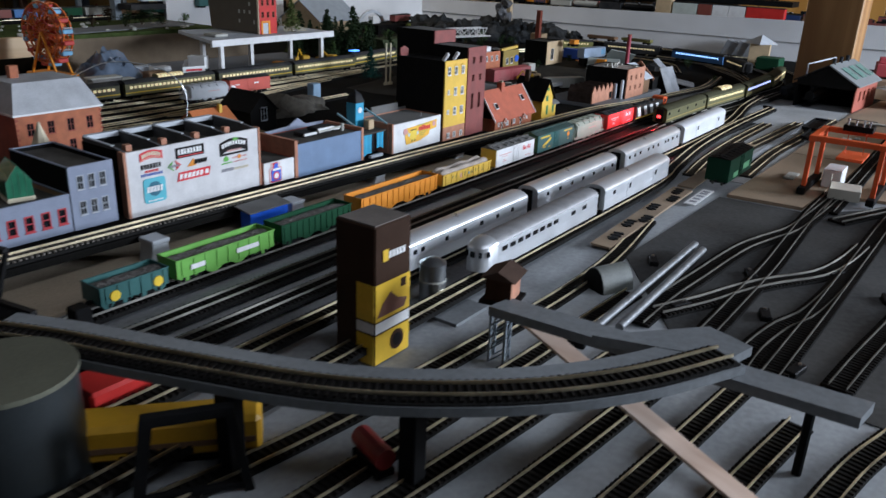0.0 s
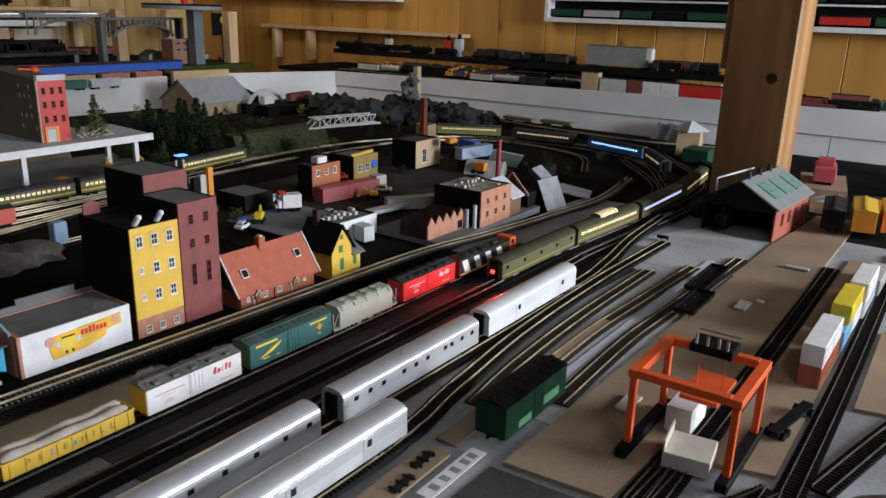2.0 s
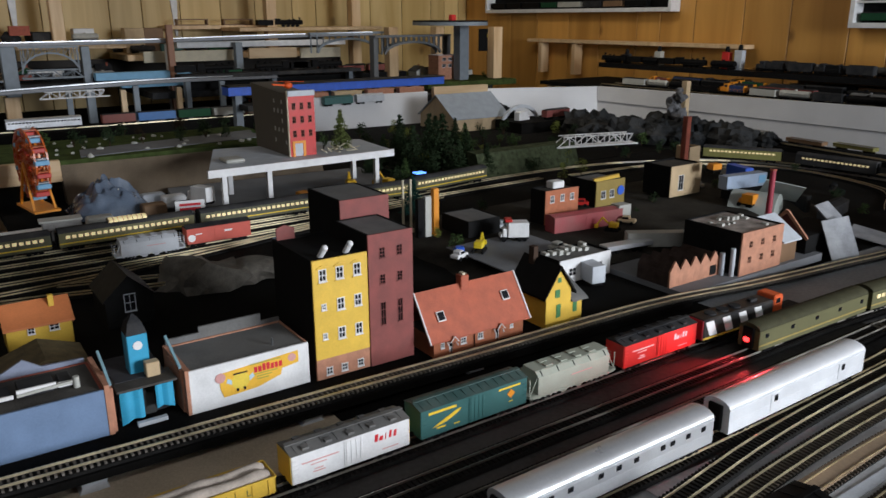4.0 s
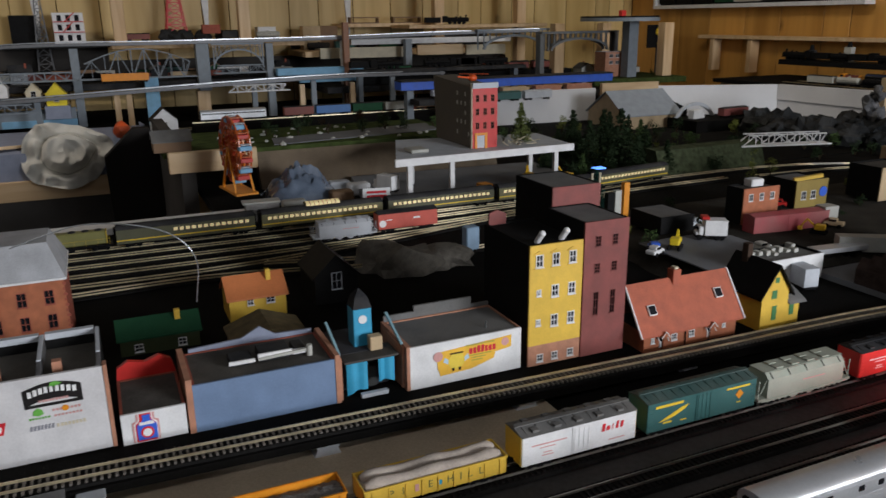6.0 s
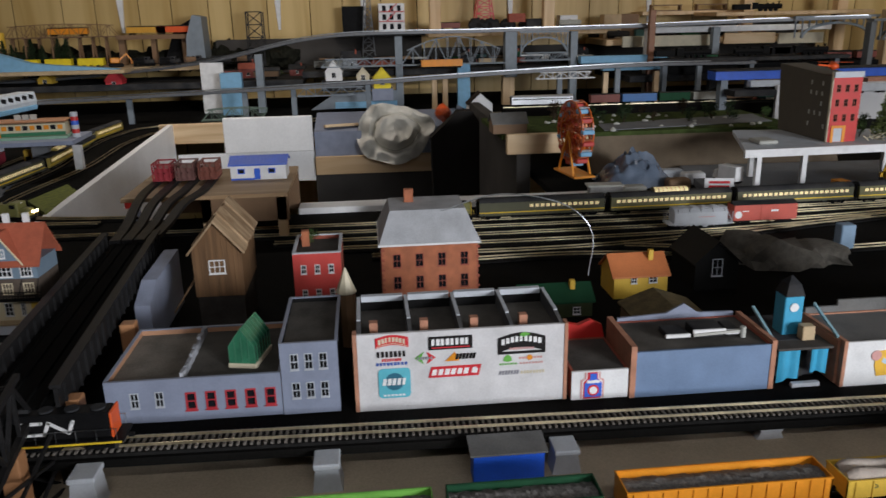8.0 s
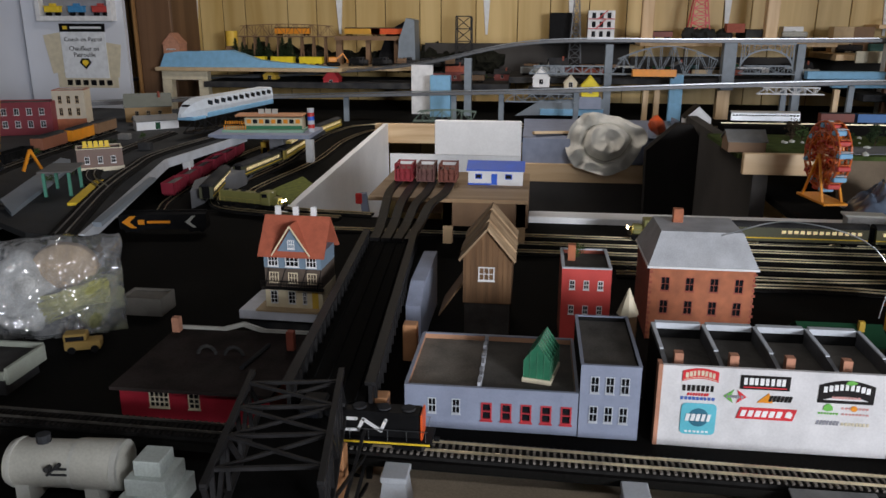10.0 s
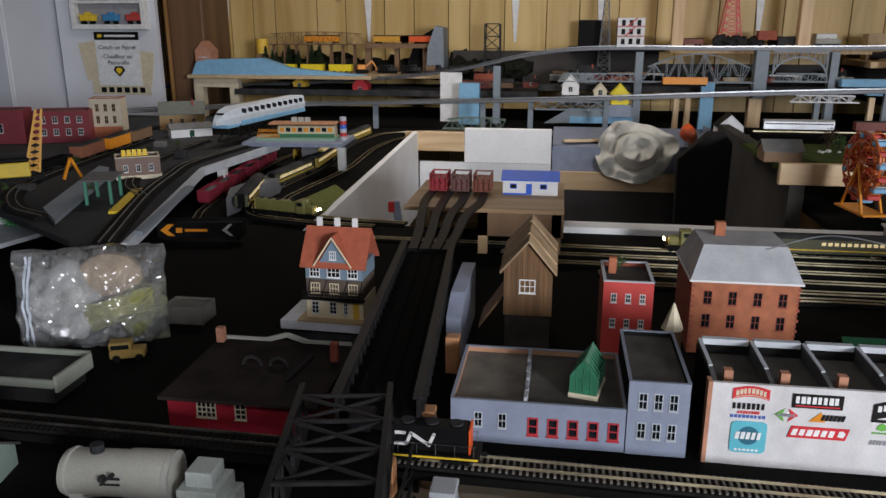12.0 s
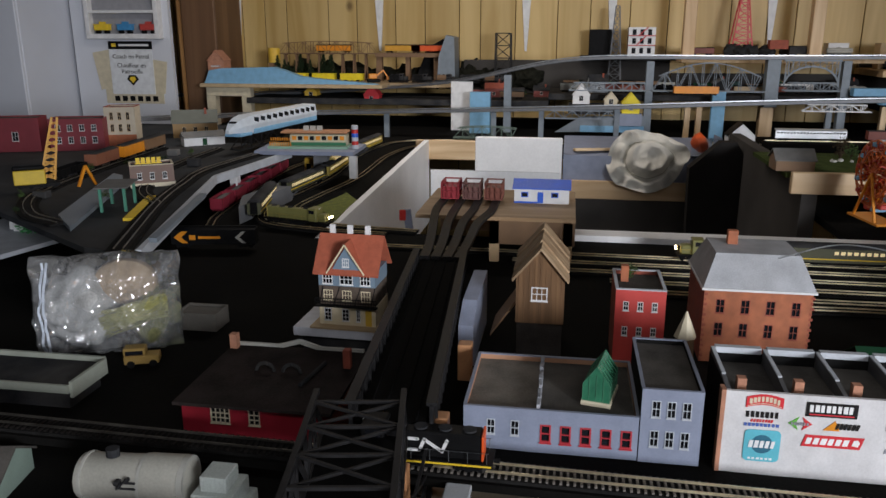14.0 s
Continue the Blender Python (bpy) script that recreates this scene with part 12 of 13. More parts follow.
# raised curve of plywood
CURVE = [(-0.63, 0.256, 0), (-0.567, 0.284, 0), (-0.475, 0.318, 0), (-0.347, 0.372, 0), (-0.25, 0.445, 0), (-0.185, 0.523, 0), (-0.138, 0.612, 0)]
CZ = 0.084
th = rig("raised_curve", (0, 0, CZ), 0, "grey curved board on legs carrying a curved track", "raised curve")
rc = th
part("board", strip(nb(), smooth_line(CURVE), 0, 0.056, -0.008, 0.0), GREY_DECK, th)
track([(x + 0.006, y - 0.008, CZ) for x, y, _ in CURVE], "curved raised track with dark ties", 0.002, parts=True)
for x, y in ((-0.63, 0.33), (-0.42, 0.325), (-0.3, 0.4)):
    part("leg", bx(x - 0.008, x + 0.008, y - 0.008, y + 0.008, -CZ, -0.008, b=0.001), BLACK, rc)
th = rig("grey_plank", (0, 0, CZ), 0, "grey painted plank crossing the yard on a tall post", "plank")
b = nb()
prism(b, [(-0.345, 0.575), (-0.34, 0.605), (-0.02, 0.622), (-0.025, 0.59)], "z", -0.018, -0.0085)
part("plank", b, GREY_DECK, th)
b = nb()
prism(b, [(-0.235, 0.567), (-0.16, 0.652), (-0.118, 0.637), (-0.128, 0.6)], "z", -0.0084, 0.0005)
part("gusset", b, GREY_DECK, th)
part("post", rod(nb(), (-0.06, 0.605, -CZ), (-0.06, 0.605, -0.018), 0.004, n=10), BLACK, th)
b = nb()
bar(b, (-0.336, 0.611, 0.062), (-0.06, 0.52, 0.008), 0.021, 0.003)
single("pine_strip", b, wood("pale_pink_strip", (0.58, 0.4, 0.3), (0.78, 0.62, 0.52), 0.6, (0.2, 1, 1), 20), "bare pine strip leaning across the tracks", "board")
# signal tower
th = rig("signal_cabin", (-0.352, 0.612, 0.0), 12, "brown signal cabin on a grey lattice tower", "signal cabin")
b = nb()
for sx in (-1, 1):
    for sy in (-1, 1):
        bar(b, (sx * 0.008, sy * 0.008, 0), (sx * 0.008, sy * 0.008, 0.068), 0.0025)
for k in range(5):
    z = k * 0.0135
    for s in (-1, 1):
        bar(b, (s * 0.008, -0.008, z), (s * 0.008, 0.008, z + 0.0135), 0.0015)
        bar(b, (-0.008, s * 0.008, z), (0.008, s * 0.008, z + 0.0135), 0.0015)
part("lattice_leg", b, BRIDGE_GREY, th)
part("floor", bx(-0.018, 0.018, -0.02, 0.02, 0.068, 0.071), BLACK, th)
part("cabin", bx(-0.013, 0.013, -0.014, 0.014, 0.071, 0.095, b=0.0006), BRICK_PINK, th)
# thin dark sheet puts the shade on the cabin's -y side
part("cabin_side", bx(-0.0135, 0.0125, -0.0148, -0.0141, 0.071, 0.095), mat("cabin_shade", (0.06, 0.03, 0.02), 0.8), th)
b = nb()
prism(b, [(-0.018, 0.095), (0.018, 0.095), (0.0, 0.104)], "y", -0.02, 0.02)
part("roof", b, mat("cabin_roof", (0.07, 0.045, 0.035), 0.9), th)
# drum, yellow engine shell and trestle at the bench end
th = rig("drum", (-0.53, 0.215, 0.0), 0, "large dull grey-green round canister", "canister")
part("shell", rod(nb(), (0, 0, 0), (0, 0, 0.094), 0.05, n=32), mat("canister_side", (0.02, 0.024, 0.026), 0.4, var=0.3, scale=12), th, smooth=True)
part("lid", rod(nb(), (0, 0, 0.094), (0, 0, 0.098), 0.0515, n=32), mat("canister_lid", (0.1, 0.1, 0.07), 0.7, var=0.3, scale=12), th, smooth=True)
YLOC = paint("engine_yellow", (0.62, 0.34, 0.02), 0.45)
th = rig("engine_shell", (-0.475, 0.305, 0.0), -42, "loose orange-yellow engine shell with red stripe", "engine shell")
part("shell", bx(-0.018, 0.018, -0.075, 0.075, 0.008, 0.04, b=0.004), YLOC, th)
part("stripe", bx(0.0181, 0.0186, -0.07, 0.07, 0.018, 0.023), BROWN, th)
part("underframe", bx(-0.012, 0.012, -0.07, 0.07, 0.0, 0.008), BLACK, th)
single("red_box", bx(-0.6, -0.555, 0.29, 0.35, 0.0, 0.03, b=0.003), RED, "small red box on the yard bench", "box")
th = rig("trestle", (-0.415, 0.285, 0.0), -35, "black wooden trestle bent under the raised curve", "trestle")
b = nb()
bar(b, (0, -0.04, 0), (0, -0.028, 0.075), 0.009)
bar(b, (0, 0.04, 0), (0, 0.028, 0.075), 0.007)
bar(b, (0, -0.03, 0.072), (0, 0.03, 0.072), 0.008)
bar(b, (0, -0.04, 0.006), (0, 0.04, 0.006), 0.005)
part("frame", b, BLACK, th)
th = rig("fallen_wagon", (-0.335, 0.395, 0.012), 70, "small red toy wagon tipped on the tracks", "wagon", "toy vehicles")
part("body", rod(nb(), (0, -0.02, 0.008), (0, 0.02, 0.008), 0.009, n=12), paint("wagon_crimson", (0.35, 0.03, 0.035)), th)
part("sole", bx(-0.008, 0.008, -0.02, 0.02, -0.008, -0.002), BLACK, th)
# dark sheets laid on the deck put its shade into the colour
single("switch_board", prism(nb(), [(-0.775, 1.12), (-0.55, 1.12), (-0.5, 2.15), (-0.775, 2.15)], "z", -0.0005, 0.0015), mat("dark_deck_shade", (0.05, 0.05, 0.05), 0.75, var=0.5, scale=6, bump=0.3, bscale=150, dust=0.25), "dark sheet for deck shade under the freight tracks", "board")
single("switch_board", prism(nb(), [(-0.37, 0.98), (-0.2, 0.74), (0.3, 0.7), (0.3, 1.7), (-0.09, 1.53), (-0.21, 1.384), (-0.36, 1.375)], "z", -0.0005, 0.0015), mat("dark_deck_shade", (0.034, 0.036, 0.034), 0.8, var=0.5, scale=6, bump=0.3, bscale=150, dust=0.25), "darker deck sheet under the switch ladder, shade in its colour", "board")
# near ends of the yard tracks, with bright rails
for pts in ([(-0.5, 0.0), (-0.42, 0.3), (-0.385, 0.6), (-0.375, 0.9), (-0.405, 1.15)],
            [(-0.4, -0.1), (-0.35, 0.3), (-0.32, 0.7), (-0.31, 0.86)],
            [(-0.33, 0.1), (-0.28, 0.5), (-0.255, 0.72)],
            [(-0.27, 0.1), (-0.22, 0.5), (-0.195, 0.74)],
            [(-0.21, 0.1), (-0.16, 0.5), (-0.135, 0.72)],
            [(-0.14, 0.1), (-0.1, 0.5), (-0.075, 0.68)],
            [(-0.07, 0.3), (-0.03, 0.6), (0.0, 0.72)]):
    track([(x, y, 0) for x, y in pts], "near yard track with bright brass rails", 0.0025, strip_w=0.027, tie_w=0.026)
# ladder of switches on the dark sheet; rails coloured dark for weak light
for k, pts in enumerate(([(-0.272, 0.78), (-0.27, 0.88), (-0.262, 0.972), (-0.256, 1.048), (-0.247, 1.125), (-0.23, 1.19), (-0.21, 1.259), (-0.2, 1.377), (-0.193, 1.495)],
                         [(-0.2, 0.734), (-0.199, 0.817), (-0.198, 0.907), (-0.197, 0.985), (-0.197, 1.082), (-0.201, 1.208), (-0.205, 1.379), (-0.201, 1.534)],
                         [(-0.263, 0.823), (-0.23, 0.893), (-0.208, 0.952), (-0.177, 1.014), (-0.137, 1.079), (-0.118, 1.156), (-0.108, 1.243)],
                         [(-0.119, 0.728), (-0.114, 0.858), (-0.11, 0.958), (-0.106, 1.085), (-0.102, 1.208), (-0.097, 1.367), (-0.089, 1.516)],
                         [(-0.148, 0.734), (-0.148, 0.806), (-0.137, 0.88), (-0.122, 0.926), (-0.112, 1.004), (-0.105, 1.109)],
                         [(-0.059, 0.767), (-0.049, 0.856), (-0.036, 0.952), (-0.025, 1.039)],
                         [(-0.163, 1.353), (-0.13, 1.429), (-0.091, 1.515)],
                         [(-0.185, 1.4), (-0.183, 1.9), (-0.185, 2.4)],
                         [(-0.074, 1.3), (-0.074, 1.52), (-0.075, 1.9), (-0.085, 2.6)],
                         [(-0.05, 1.55), (0.0, 1.75), (0.06, 1.95)])):
    track([(x, y, 0.0015 + 0.0003 * (k % 4)) for x, y in pts], "switch yard track with rails coloured dark for weak light", 0.0025, strip_w=0.031, rail_mat=RAIL_DARK if k != 2 else RAIL_DIM)
rng = random.Random(2)
for x, y in ((-0.33, 0.98), (-0.21, 1.02), (-0.12, 1.1), (-0.25, 0.86), (-0.16, 0.9), (-0.05, 1.05), (-0.3, 0.7), (-0.1, 0.78)):
    th = rig("switch_motor", (x, y, 0.0), rng.uniform(-30, 30), "small dark switch motor beside the rails", "switch motor", "switch motors")
    part("case", bx(-0.006, 0.006, -0.014, 0.014, 0, 0.008, b=0.001), BLACK, th)
    part("screw", rod(nb(), (0, 0.009, 0.008), (0, 0.009, 0.0095), 0.0022, n=8), STEEL, th)
th = rig("drum_shed", (-0.345, 0.862, 0.0), -25, "short pale half-round shed with a black end", "shed")
b = nb()
prism(b, [(0.02 * math.cos(math.pi * i / 10), 0.03 * math.sin(math.pi * i / 10)) for i in range(11)], "y", -0.022, 0.026)
part("shell", b, mat("dull_shed", (0.14, 0.15, 0.14), 0.6, var=0.3, scale=30, dust=0.3), th, smooth=True)
part("end", prism(nb(), [(0.019 * math.cos(math.pi * i / 10), 0.029 * math.sin(math.pi * i / 10)) for i in range(11)], "y", -0.0235, -0.0221), BLACK, th)
for a, c in (((-0.295, 0.72, 0.014), (-0.3, 1.06, 0.014)), ((-0.276, 0.74, 0.012), (-0.285, 1.05, 0.012))):
    single("pipe", rod(nb(), a, c, 0.005, n=10), mat("dull_pipe", (0.2, 0.21, 0.22), 0.5, 0.6, var=0.3), "long grey metal pipe lying in the yard", "pipe", "pipes", smooth=True)
# bare strips and card by the silver cars
single("tan_strip", prism(nb(), [(-0.425, 0.98), (-0.395, 0.98), (-0.405, 1.36), (-0.44, 1.36)], "z", 0.004, 0.0075), TAN_BOARD, "bare tan roadbed strip without rails", "board", "roadbed strips")
single("tan_strip", prism(nb(), [(-0.44, 1.38), (-0.41, 1.38), (-0.425, 1.85), (-0.445, 1.85)], "z", 0.004, 0.0065), TAN_BOARD, "bare tan roadbed strip beside the baggage car", "board", "roadbed strips")
for k, (x, y, a) in enumerate(((-0.408, 1.03, 4), (-0.417, 1.1, 4), (-0.405, 1.14, 4), (-0.42, 1.21, 4), (-0.412, 1.28, 4), (-0.422, 1.33, 4))):
    th = rig("tie_plate", (x, y, 0.0076), a, "short black plastic tie section lying on the tan strip", "track piece", "tie sections")
    part("web", bx(-0.0045, 0.0045, -0.019, 0.019, 0, 0.0016), BLACK, th)
    for q in (-0.013, 0.0, 0.013):
        part("tie", bx(-0.008, 0.008, q - 0.0015, q + 0.0015, 0.0003, 0.0024), BLACK, th)
cd = rig("label_card", (-0.384, 1.335, 0.004), 1, "white printed card lying in the yard", "card")
part("card", bx(-0.01, 0.01, -0.055, 0.055, 0, 0.0012), WHITE, cd)
b = nb()
for k, y in enumerate((-0.04, -0.02, 0.0, 0.02, 0.035)):
    box(b, -0.006, 0.006, y, y + 0.009, 0.0012, 0.0015)
part("print", b, SIGN_GREY, cd)
single("pale_strip", bx(-0.405, -0.392, 1.6, 2.3, 0.0, 0.003), PIER, "pale grey painted strip between the sidings", "strip")
boxcar((-0.378, 1.475, 0.012), 0, 0.15, paint("bottle_green", (0.01, 0.04, 0.022)), BLACK, "dark green boxcar with light green patches", None, 8, [(-0.03, 0.018, 0.03, 0.01, paint("patch_green", (0.1, 0.3, 0.14))), (0.035, 0.024, 0.04, 0.012, paint("patch_green", (0.1, 0.3, 0.14)))], 0.042, 0.042, "yard cars")
for x, y, L in ((-0.352, 2.12, 0.16), (-0.33, 1.98, 0.12)):
    open_car((x, y, 0.013), 0, L, BLACK, None, "empty black flat car on the siding", "flat_car", 0.006, ribs=5, group="yard cars")
bs = rig("blue_shed", (-0.814, 0.725, 0.0), 0, "low blue-sided shed with a sloping grey roof", "shed")
part("wall", bx(-0.022, 0.0, -0.036, 0.036, 0.004, 0.034, b=0.0008), paint("vivid_blue", (0.02, 0.13, 0.8), 0.4), bs)
b = nb()
prism(b, [(0.002, 0.0342), (-0.03, 0.039), (-0.03, 0.041), (0.002, 0.0362)], "y", -0.039, 0.039)
part("roof", b, ROOF_GREY, bs)
# tan loading board, gantry crane, containers
for pts, z in (([(-0.35, 1.385), (-0.225, 1.395), (-0.215, 1.56), (-0.345, 1.56)], 0.006), ([(-0.345, 1.562), (-0.205, 1.562), (-0.2, 1.83), (-0.34, 1.83)], 0.005), ([(-0.34, 1.832), (-0.2, 1.832), (-0.2, 2.22), (-0.33, 2.22)], 0.0055), ([(-0.335, 2.222), (-0.2, 2.222), (-0.2, 2.598), (-0.325, 2.525)], 0.005), ([(-0.322, 2.53), (-0.2, 2.602), (-0.2, 2.86), (-0.298, 2.86)], 0.0045), ([(-0.165, 1.53), (-0.095, 1.55), (-0.1, 2.5), (-0.165, 2.5)], 0.0055), ([(-0.05, 1.78), (0.05, 1.8), (0.05, 2.1), (-0.055, 2.1)], 0.005)):
    single("loading_board", prism(nb(), pts, "z", 0.0, z), TAN_BOARD, "worn tan board forming the loading yard", "board", "loading boards")
for x, y, w, l in ((-0.27, 2.06, 0.02, 0.045), (-0.25, 2.1, 0.012, 0.012), (-0.24, 2.35, 0.045, 0.014), (-0.29, 1.6, 0.02, 0.05)):
    single("scrap", bx(x - w / 2, x + w / 2, y - l / 2, y + l / 2, 0.0062, 0.0105, b=0.001), CARGREY, "small pale scrap on the loading board", "scrap", "scraps")
b = nb()
GX0, GX1, GY0, GY1, GZ = -0.247, -0.134, 1.492, 1.605, 0.117
th = rig("gantry_crane", (0, 0, -0.006), 0, "orange-red toy container gantry crane with black trolley", "gantry crane")
for x in (GX0, GX1):
    for y in (GY0, GY1):
        part("leg", bx(x - 0.004, x + 0.004, y - 0.004, y + 0.004, 0.026, GZ - 0.008, b=0.0008), SAFETY, th)
    part("sill", bx(x - 0.007, x + 0.007, GY0 - 0.02, GY1 + 0.02, 0.014, 0.026, b=0.0015), BLACK, th)
    part("side_beam", bx(x - 0.006, x + 0.006, GY0 - 0.006, GY1 + 0.006, GZ - 0.008, GZ + 0.002, b=0.0008), SAFETY, th)
    for y in (GY0, GY1):
        part("wheel", rod(nb(), (x - 0.005, y, 0.0145), (x + 0.005, y, 0.0145), 0.006, n=12), BLACK, th)
for y in (GY0, GY1):
    part("cross_beam", bx(GX0 + 0.006, GX1 - 0.006, y - 0.006, y + 0.006, GZ - 0.007, GZ + 0.0025, b=0.0008), SAFETY, th)
tb = part("trolley", bx(-0.215, -0.165, 1.575, 1.612, GZ + 0.003, GZ + 0.014, b=0.001), BLACK, th)
b = nb()
for x in (-0.208, -0.195, -0.182, -0.172):
    rod(b, (x, 1.578, GZ + 0.014), (x, 1.578, GZ + 0.026), 0.0018, n=8)
bar(b, (-0.215, 1.61, GZ + 0.02), (-0.165, 1.61, GZ + 0.02), 0.0015)
part("winch", b, STEEL, tb)
b = nb()
for x in (-0.205, -0.175):
    rod(b, (x, 1.59, 0.075), (x, 1.59, GZ + 0.003), 0.0008, n=5)
box(b, -0.212, -0.168, 1.55, 1.63, 0.07, 0.075)
part("spreader", b, SAFETY, th)
pc = rig("container", (-0.215, 1.6, 0.0055), 0, "plain cream container standing under the crane", "container", "containers")
part("body", bx(-0.016, 0.016, -0.03, 0.03, 0, 0.034, b=0.0008), WHITE, pc)
pc2 = rig("container", (-0.185, 1.525, 0.0055), 8, "pale cream flat box lying under the crane", "container", "containers")
part("body", bx(-0.022, 0.028, -0.035, 0.02, 0, 0.02, b=0.0008), paint("bone_white", (0.52, 0.49, 0.42)), pc2)
part("flap", bx(-0.024, -0.022, -0.035, 0.02, 0.0, 0.034), paint("bone_white", (0.52, 0.49, 0.42)), pc2)
def container(x, y, z, L, m, label, H=0.031):
    c = rig("container", (x, y, z), 0, label, "container", "containers")
    part("body", bx(-0.0145, 0.0145, -L / 2, L / 2, 0, H, b=0.0006), m, c)
    b = nb()
    n = int(L / 0.005)
    for i in range(n):
        y0 = -L / 2 + L * (i + 0.3) / n
        box(b, 0.0145, 0.0151, y0, y0 + L / n * 0.4, 0.002, H - 0.002)
        box(b, -0.0151, -0.0145, y0, y0 + L / n * 0.4, 0.002, H - 0.002)
    part("corrugation", b, m, c)
    b = nb()
    for x2 in (-0.007, 0.007):
        box(b, x2 - 0.0006, x2 + 0.0006, -L / 2 - 0.001, -L / 2, 0.002, H - 0.002)
    part("door_bar", b, m, c)
    return c
container(-0.113, 1.875, 0.0055, 0.14, paint("container_rust", (0.36, 0.1, 0.05)), "rust red container at the bottom of the stack")
wc = container(-0.113, 1.875, 0.0372, 0.14, WHITE, "white container on top of a rust red one")
bars(wc, [(0.02, 0.016, 0.05, 0.014, PIER)], 0.0152)
container(-0.11, 2.0, 0.0055, 0.07, LBLUE, "light blue container in the row")
container(-0.11, 2.06, 0.0372, 0.12, paint("container_yellow", (0.7, 0.55, 0.03)), "yellow container in the stack")
container(-0.11, 2.1, 0.0055, 0.1, WHITE, "white container in the row")
container(-0.105, 2.2, 0.0372, 0.13, WHITE, "white container at the far end")
container(-0.105, 2.2, 0.0055, 0.13, PIER, "grey container at the far end")
container(-0.1, 2.34, 0.0055, 0.12, CARGREY, "grey container beyond the stack")
ch = rig("container_chassis", (-0.108, 1.68, 0.0055), -10, "black empty container chassis trailer", "trailer", "toy vehicles")
part("frame", bx(-0.007, 0.007, -0.055, 0.055, 0.008, 0.012), BLACK, ch)
for y in (-0.045, -0.033, 0.04):
    for s in (-1, 1):
        part("wheel", rod(nb(), (s * 0.006, y, 0.0055), (s * 0.012, y, 0.0055), 0.0055, n=12), BLACK, ch)
# round grey pot near the edge
th = rig("grey_pot", (0.03, 1.46, 0.0), 0, "round dark grey pot with a domed lid", "pot")
part("body", rod(nb(), (0, 0, 0), (0, 0, 0.05), 0.052, 0.05, 28), mat("pot_body", (0.13, 0.125, 0.11), 0.7, var=0.3, scale=20), th, smooth=True)
part("lid", rod(nb(), (0, 0, 0.05), (0, 0, 0.064), 0.05, 0.03, 28), mat("pot_lid", (0.05, 0.052, 0.055), 0.4), th, smooth=True)
# engine house at the foot of the post
th = rig("engine_house", (-0.2782, 0.5161, 0), -5, "red brick engine house with grey glazed roof and open front", "engine house")
b = nb()
wall_face(b, "x", -0.262, 0.004, 2.28, 2.56, 0.0, 0.082, [(2.34 + 0.055 * i, 0.045, 0.022, 0.03) for i in range(4)])
part("side_wall", b, BRICK, th)
for i in range(4):
    window(th, -0.262, 2.34 + 0.055 * i, 0.045, 0.022, 0.03, BRICK, cols=3, rows=4)
# far side and front are black: their shade is in the colour
part("side_wall", bx(-0.452, -0.448, 2.28, 2.56, 0.0, 0.082), SHADE_BLACK, th)
part("back_wall", bx(-0.448, -0.266, 2.556, 2.56, 0.0, 0.082), BRICK, th)
b = nb()
prism(b, [(-0.452, 0.08), (-0.262, 0.08), (-0.357, 0.128)], "y", 2.28, 2.284)
part("gable", b, SHADE_BLACK, th)
part("lintel", bx(-0.452, -0.262, 2.28, 2.284, 0.066, 0.08), SHADE_BLACK, th)
# black block stands for the unlit inside
part("interior", bx(-0.444, -0.27, 2.5, 2.553, 0.0, 0.075), SHADE_BLACK, th)
# roof slope away from the light is coloured dark for its shade
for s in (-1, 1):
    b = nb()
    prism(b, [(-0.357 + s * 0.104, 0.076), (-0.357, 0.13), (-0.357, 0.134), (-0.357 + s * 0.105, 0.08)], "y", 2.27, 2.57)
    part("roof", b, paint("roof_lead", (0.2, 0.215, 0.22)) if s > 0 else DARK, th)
    for i in range(3):
        y = 2.32 + i * 0.085
        b = nb()
        f0, f1 = 0.25, 0.75
        p0 = (-0.357 + s * 0.105 * (1 - f0), 0.08 + 0.054 * f0 + 0.0015)
        p1 = (-0.357 + s * 0.105 * (1 - f1), 0.08 + 0.054 * f1 + 0.0015)
        prism(b, [p0, p1, (p1[0], p1[1] + 0.001), (p0[0], p0[1] + 0.001)], "y", y, y + 0.055)
        part("skylight", b, paint("glaze_green", (0.13, 0.25, 0.22), 0.3), th)
b = nb()
for y in (2.32, 2.4, 2.48):
    rod(b, (-0.357, y, 0.13), (-0.357, y, 0.15), 0.006, n=10)
part("smoke_vent", b, DARK, th)
th.scale = (0.88, 0.88, 0.98)
steam((-0.445, 2.61, 0.012), 175, "black steam engine peeking out of the engine house")
b = nb()
rod(b, (-0.478, 2.56, 0.078), (-0.48, 2.56, 0.125), 0.0025, n=8)
rod(b, (-0.48, 2.56, 0.125), (-0.425, 2.66, 0.142), 0.0025, n=8)
single("bent_pipe", b, PIER, "pale bent pipe by the engine house", "pipe", "pipes")
PALE_DECK = mat("pale_deck_grey", (0.43, 0.435, 0.44), 0.62, var=0.3, scale=6, bump=0.25, bscale=150, dust=0.2)
yp = rig("yard_deck", (0, 0, 0), 0, "paler grey panels of the yard deck", "deck", kind="structure")
for pts in ([(-0.57, 1.5), (-0.345, 1.5), (-0.342, 1.848), (-0.57, 1.848)], [(-0.57, 1.85), (-0.342, 1.85), (-0.339, 2.198), (-0.57, 2.198)], [(-0.57, 2.2), (-0.339, 2.2), (-0.338, 2.5), (-0.5, 2.545), (-0.57, 2.4)]):
    part("panel", prism(nb(), pts, "z", -0.0008, 0.0012), PALE_DECK, yp)
sp = rig("buffer_stop", (-0.53, 2.372, 0.003), 0, "small black buffer stop at the end of a siding", "buffer stop", "buffer stops")
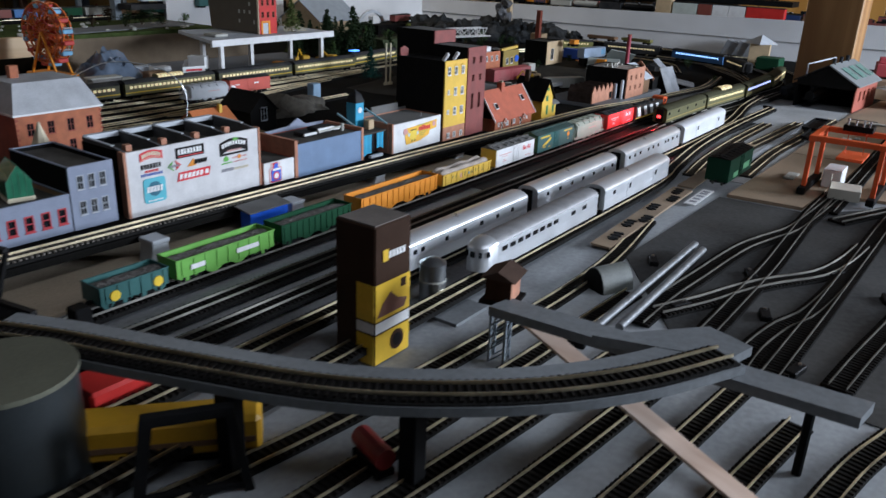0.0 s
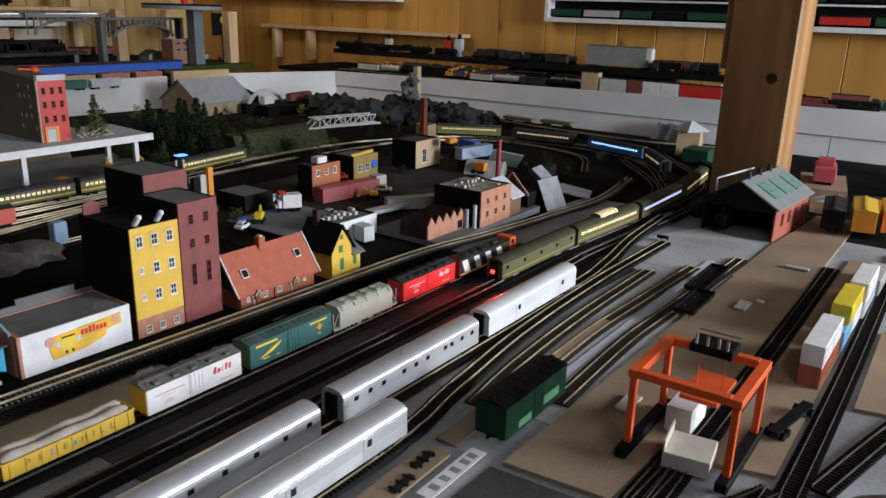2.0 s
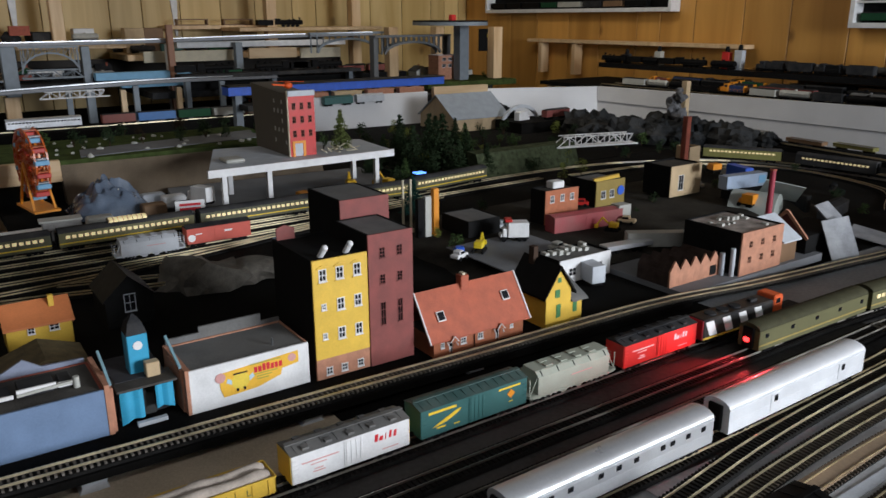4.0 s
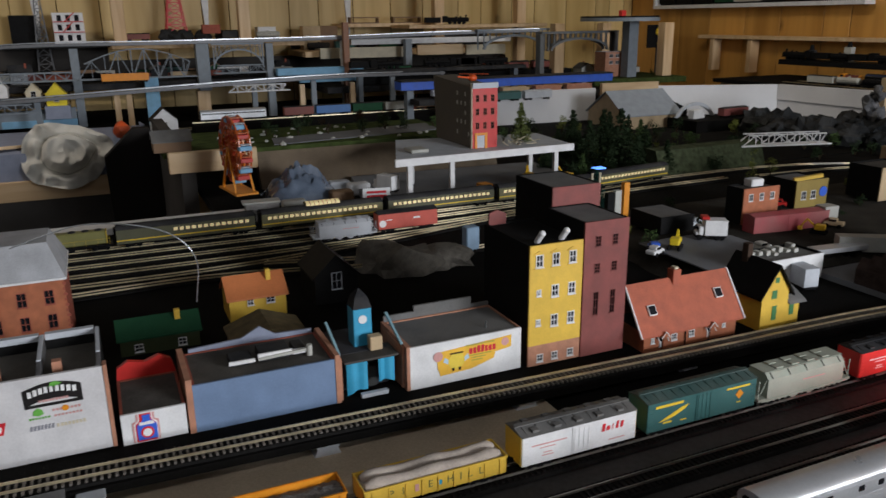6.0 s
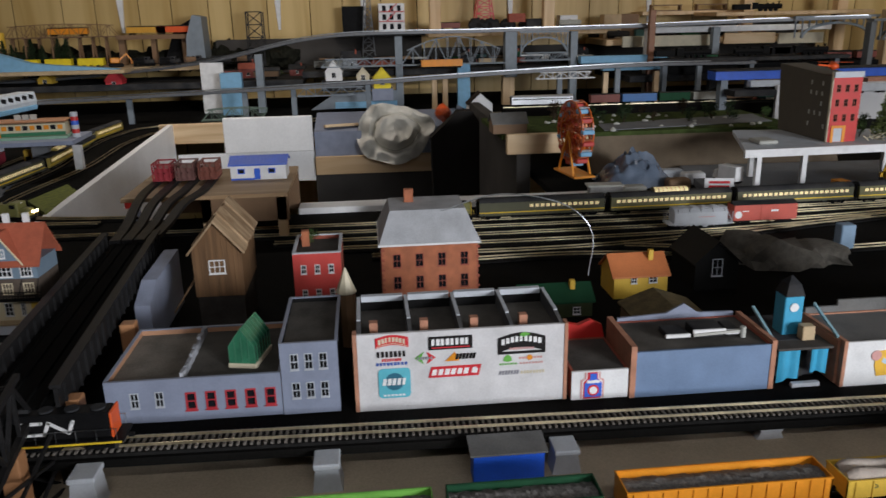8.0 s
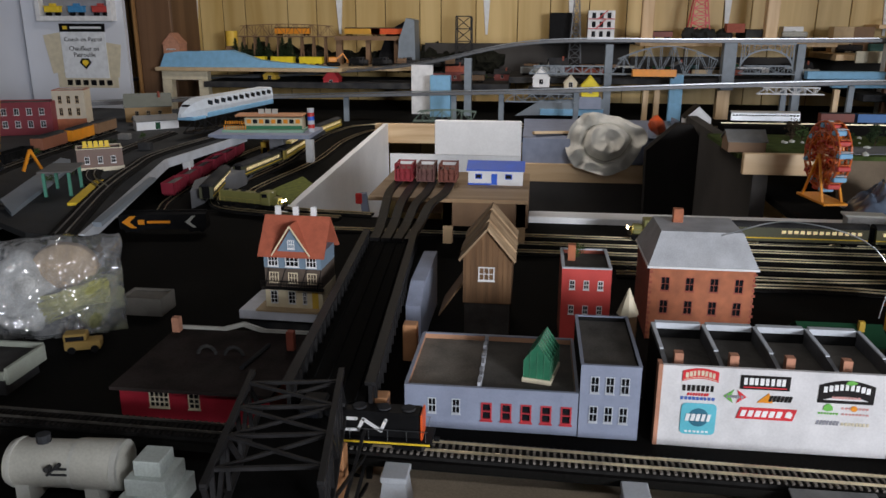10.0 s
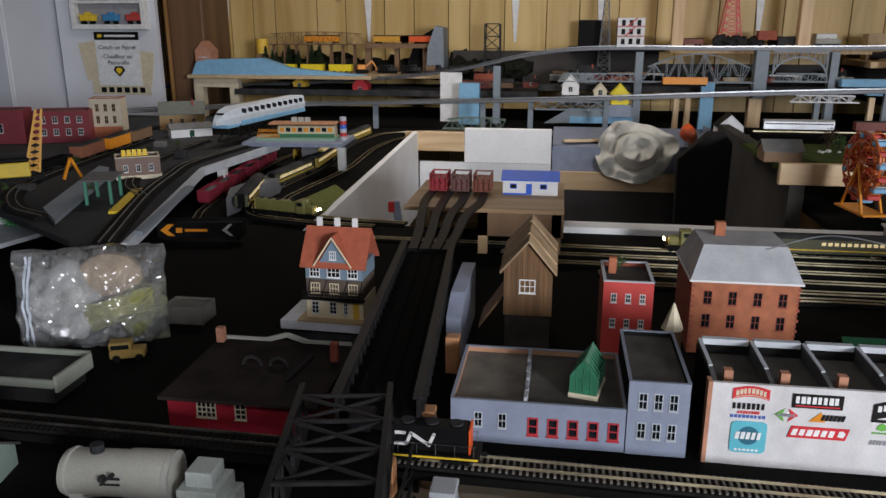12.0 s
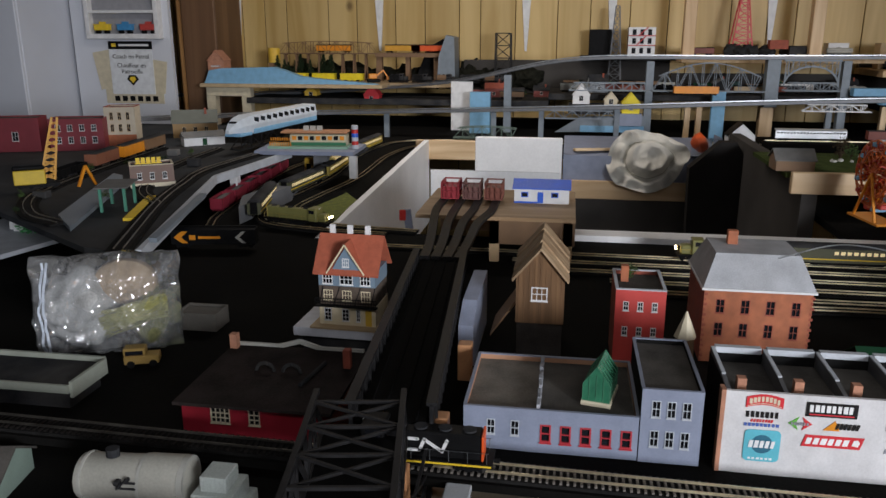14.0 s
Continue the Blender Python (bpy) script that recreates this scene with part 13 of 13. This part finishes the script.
part("beam", bx(-0.013, 0.013, -0.003, 0.003, 0.006, 0.013, b=0.0008), BLACK, sp)
for s in (-1, 1):
    part("strut", bar(nb(), (s * 0.008, 0.014, 0), (s * 0.008, 0, 0.01), 0.0025), BLACK, sp)
wh = rig("white_crate", (-0.295, 2.93, 0.0), -20, "white box with a raised lid on the bank", "box")
part("box", bx(-0.025, 0.025, -0.03, 0.03, 0.0, 0.034, b=0.001), WHITE, wh)
part("lid", bar(nb(), (-0.028, 0, 0.036), (0.026, 0, 0.048), 0.06, 0.002), PIER, wh)
single("dark_mound", blob(nb(), (-0.535, 2.68, 0.01), 0.036, 3, 0.4, 12, 1.2), ROCK, "dark rough mound beside the engine house", "mound")
# cars and caboose behind the containers
boxcar((-0.183, 2.765, 0.012), 8, 0.16, ORANGE, YELLOW, "orange boxcar behind the loading yard", None, 8, (), 0.05, 0.05, "right yard cars")
boxcar((-0.125, 2.8, 0.012), 8, 0.16, ORANGE, YELLOW, "orange boxcar in the second row behind the yard", None, 8, (), 0.05, 0.05, "right yard cars")
boxcar((-0.246, 2.75, 0.012), 8, 0.16, BLACK, DARK, "black boxcar beside the orange one", None, 8, (), 0.045, 0.05, "right yard cars")
th = rig("caboose", (-0.335, 3.1, 0.0), 10, "red caboose with a rooftop mast on a raised bank", "caboose", "right yard cars")
part("bank", bx(-0.06, 0.06, -0.12, 0.12, 0, 0.05), TAN_BOARD, th)
part("body", bx(-0.028, 0.028, -0.06, 0.06, 0.058, 0.098, b=0.002), paint("caboose_pink", (0.45, 0.07, 0.09)), th)
part("cupola", bx(-0.022, 0.022, -0.02, 0.02, 0.098, 0.118, b=0.002), paint("caboose_pink", (0.45, 0.07, 0.09)), th)
part("mast", rod(nb(), (0, 0.03, 0.098), (0.0, 0.03, 0.17), 0.0012, n=6), DARK, th)
part("undercarriage", bx(-0.02, 0.02, -0.055, 0.055, 0.05, 0.058), BLACK, th)
rng = random.Random(55)
for i in range(9):
    boxcar((-0.15 + rng.uniform(-0.03, 0.12), 2.95 + i * 0.08, 0.012), 90 + rng.uniform(-20, 20), 0.13, rng.choice((RED, ORANGE, DARK, GREEN, TAN, paint("dark_blue_car", (0.02, 0.045, 0.14)))), DARK, "mixed stored boxcar behind the loading yard", None, 5, (), 0.033, group="right yard cars", walk_way=False)
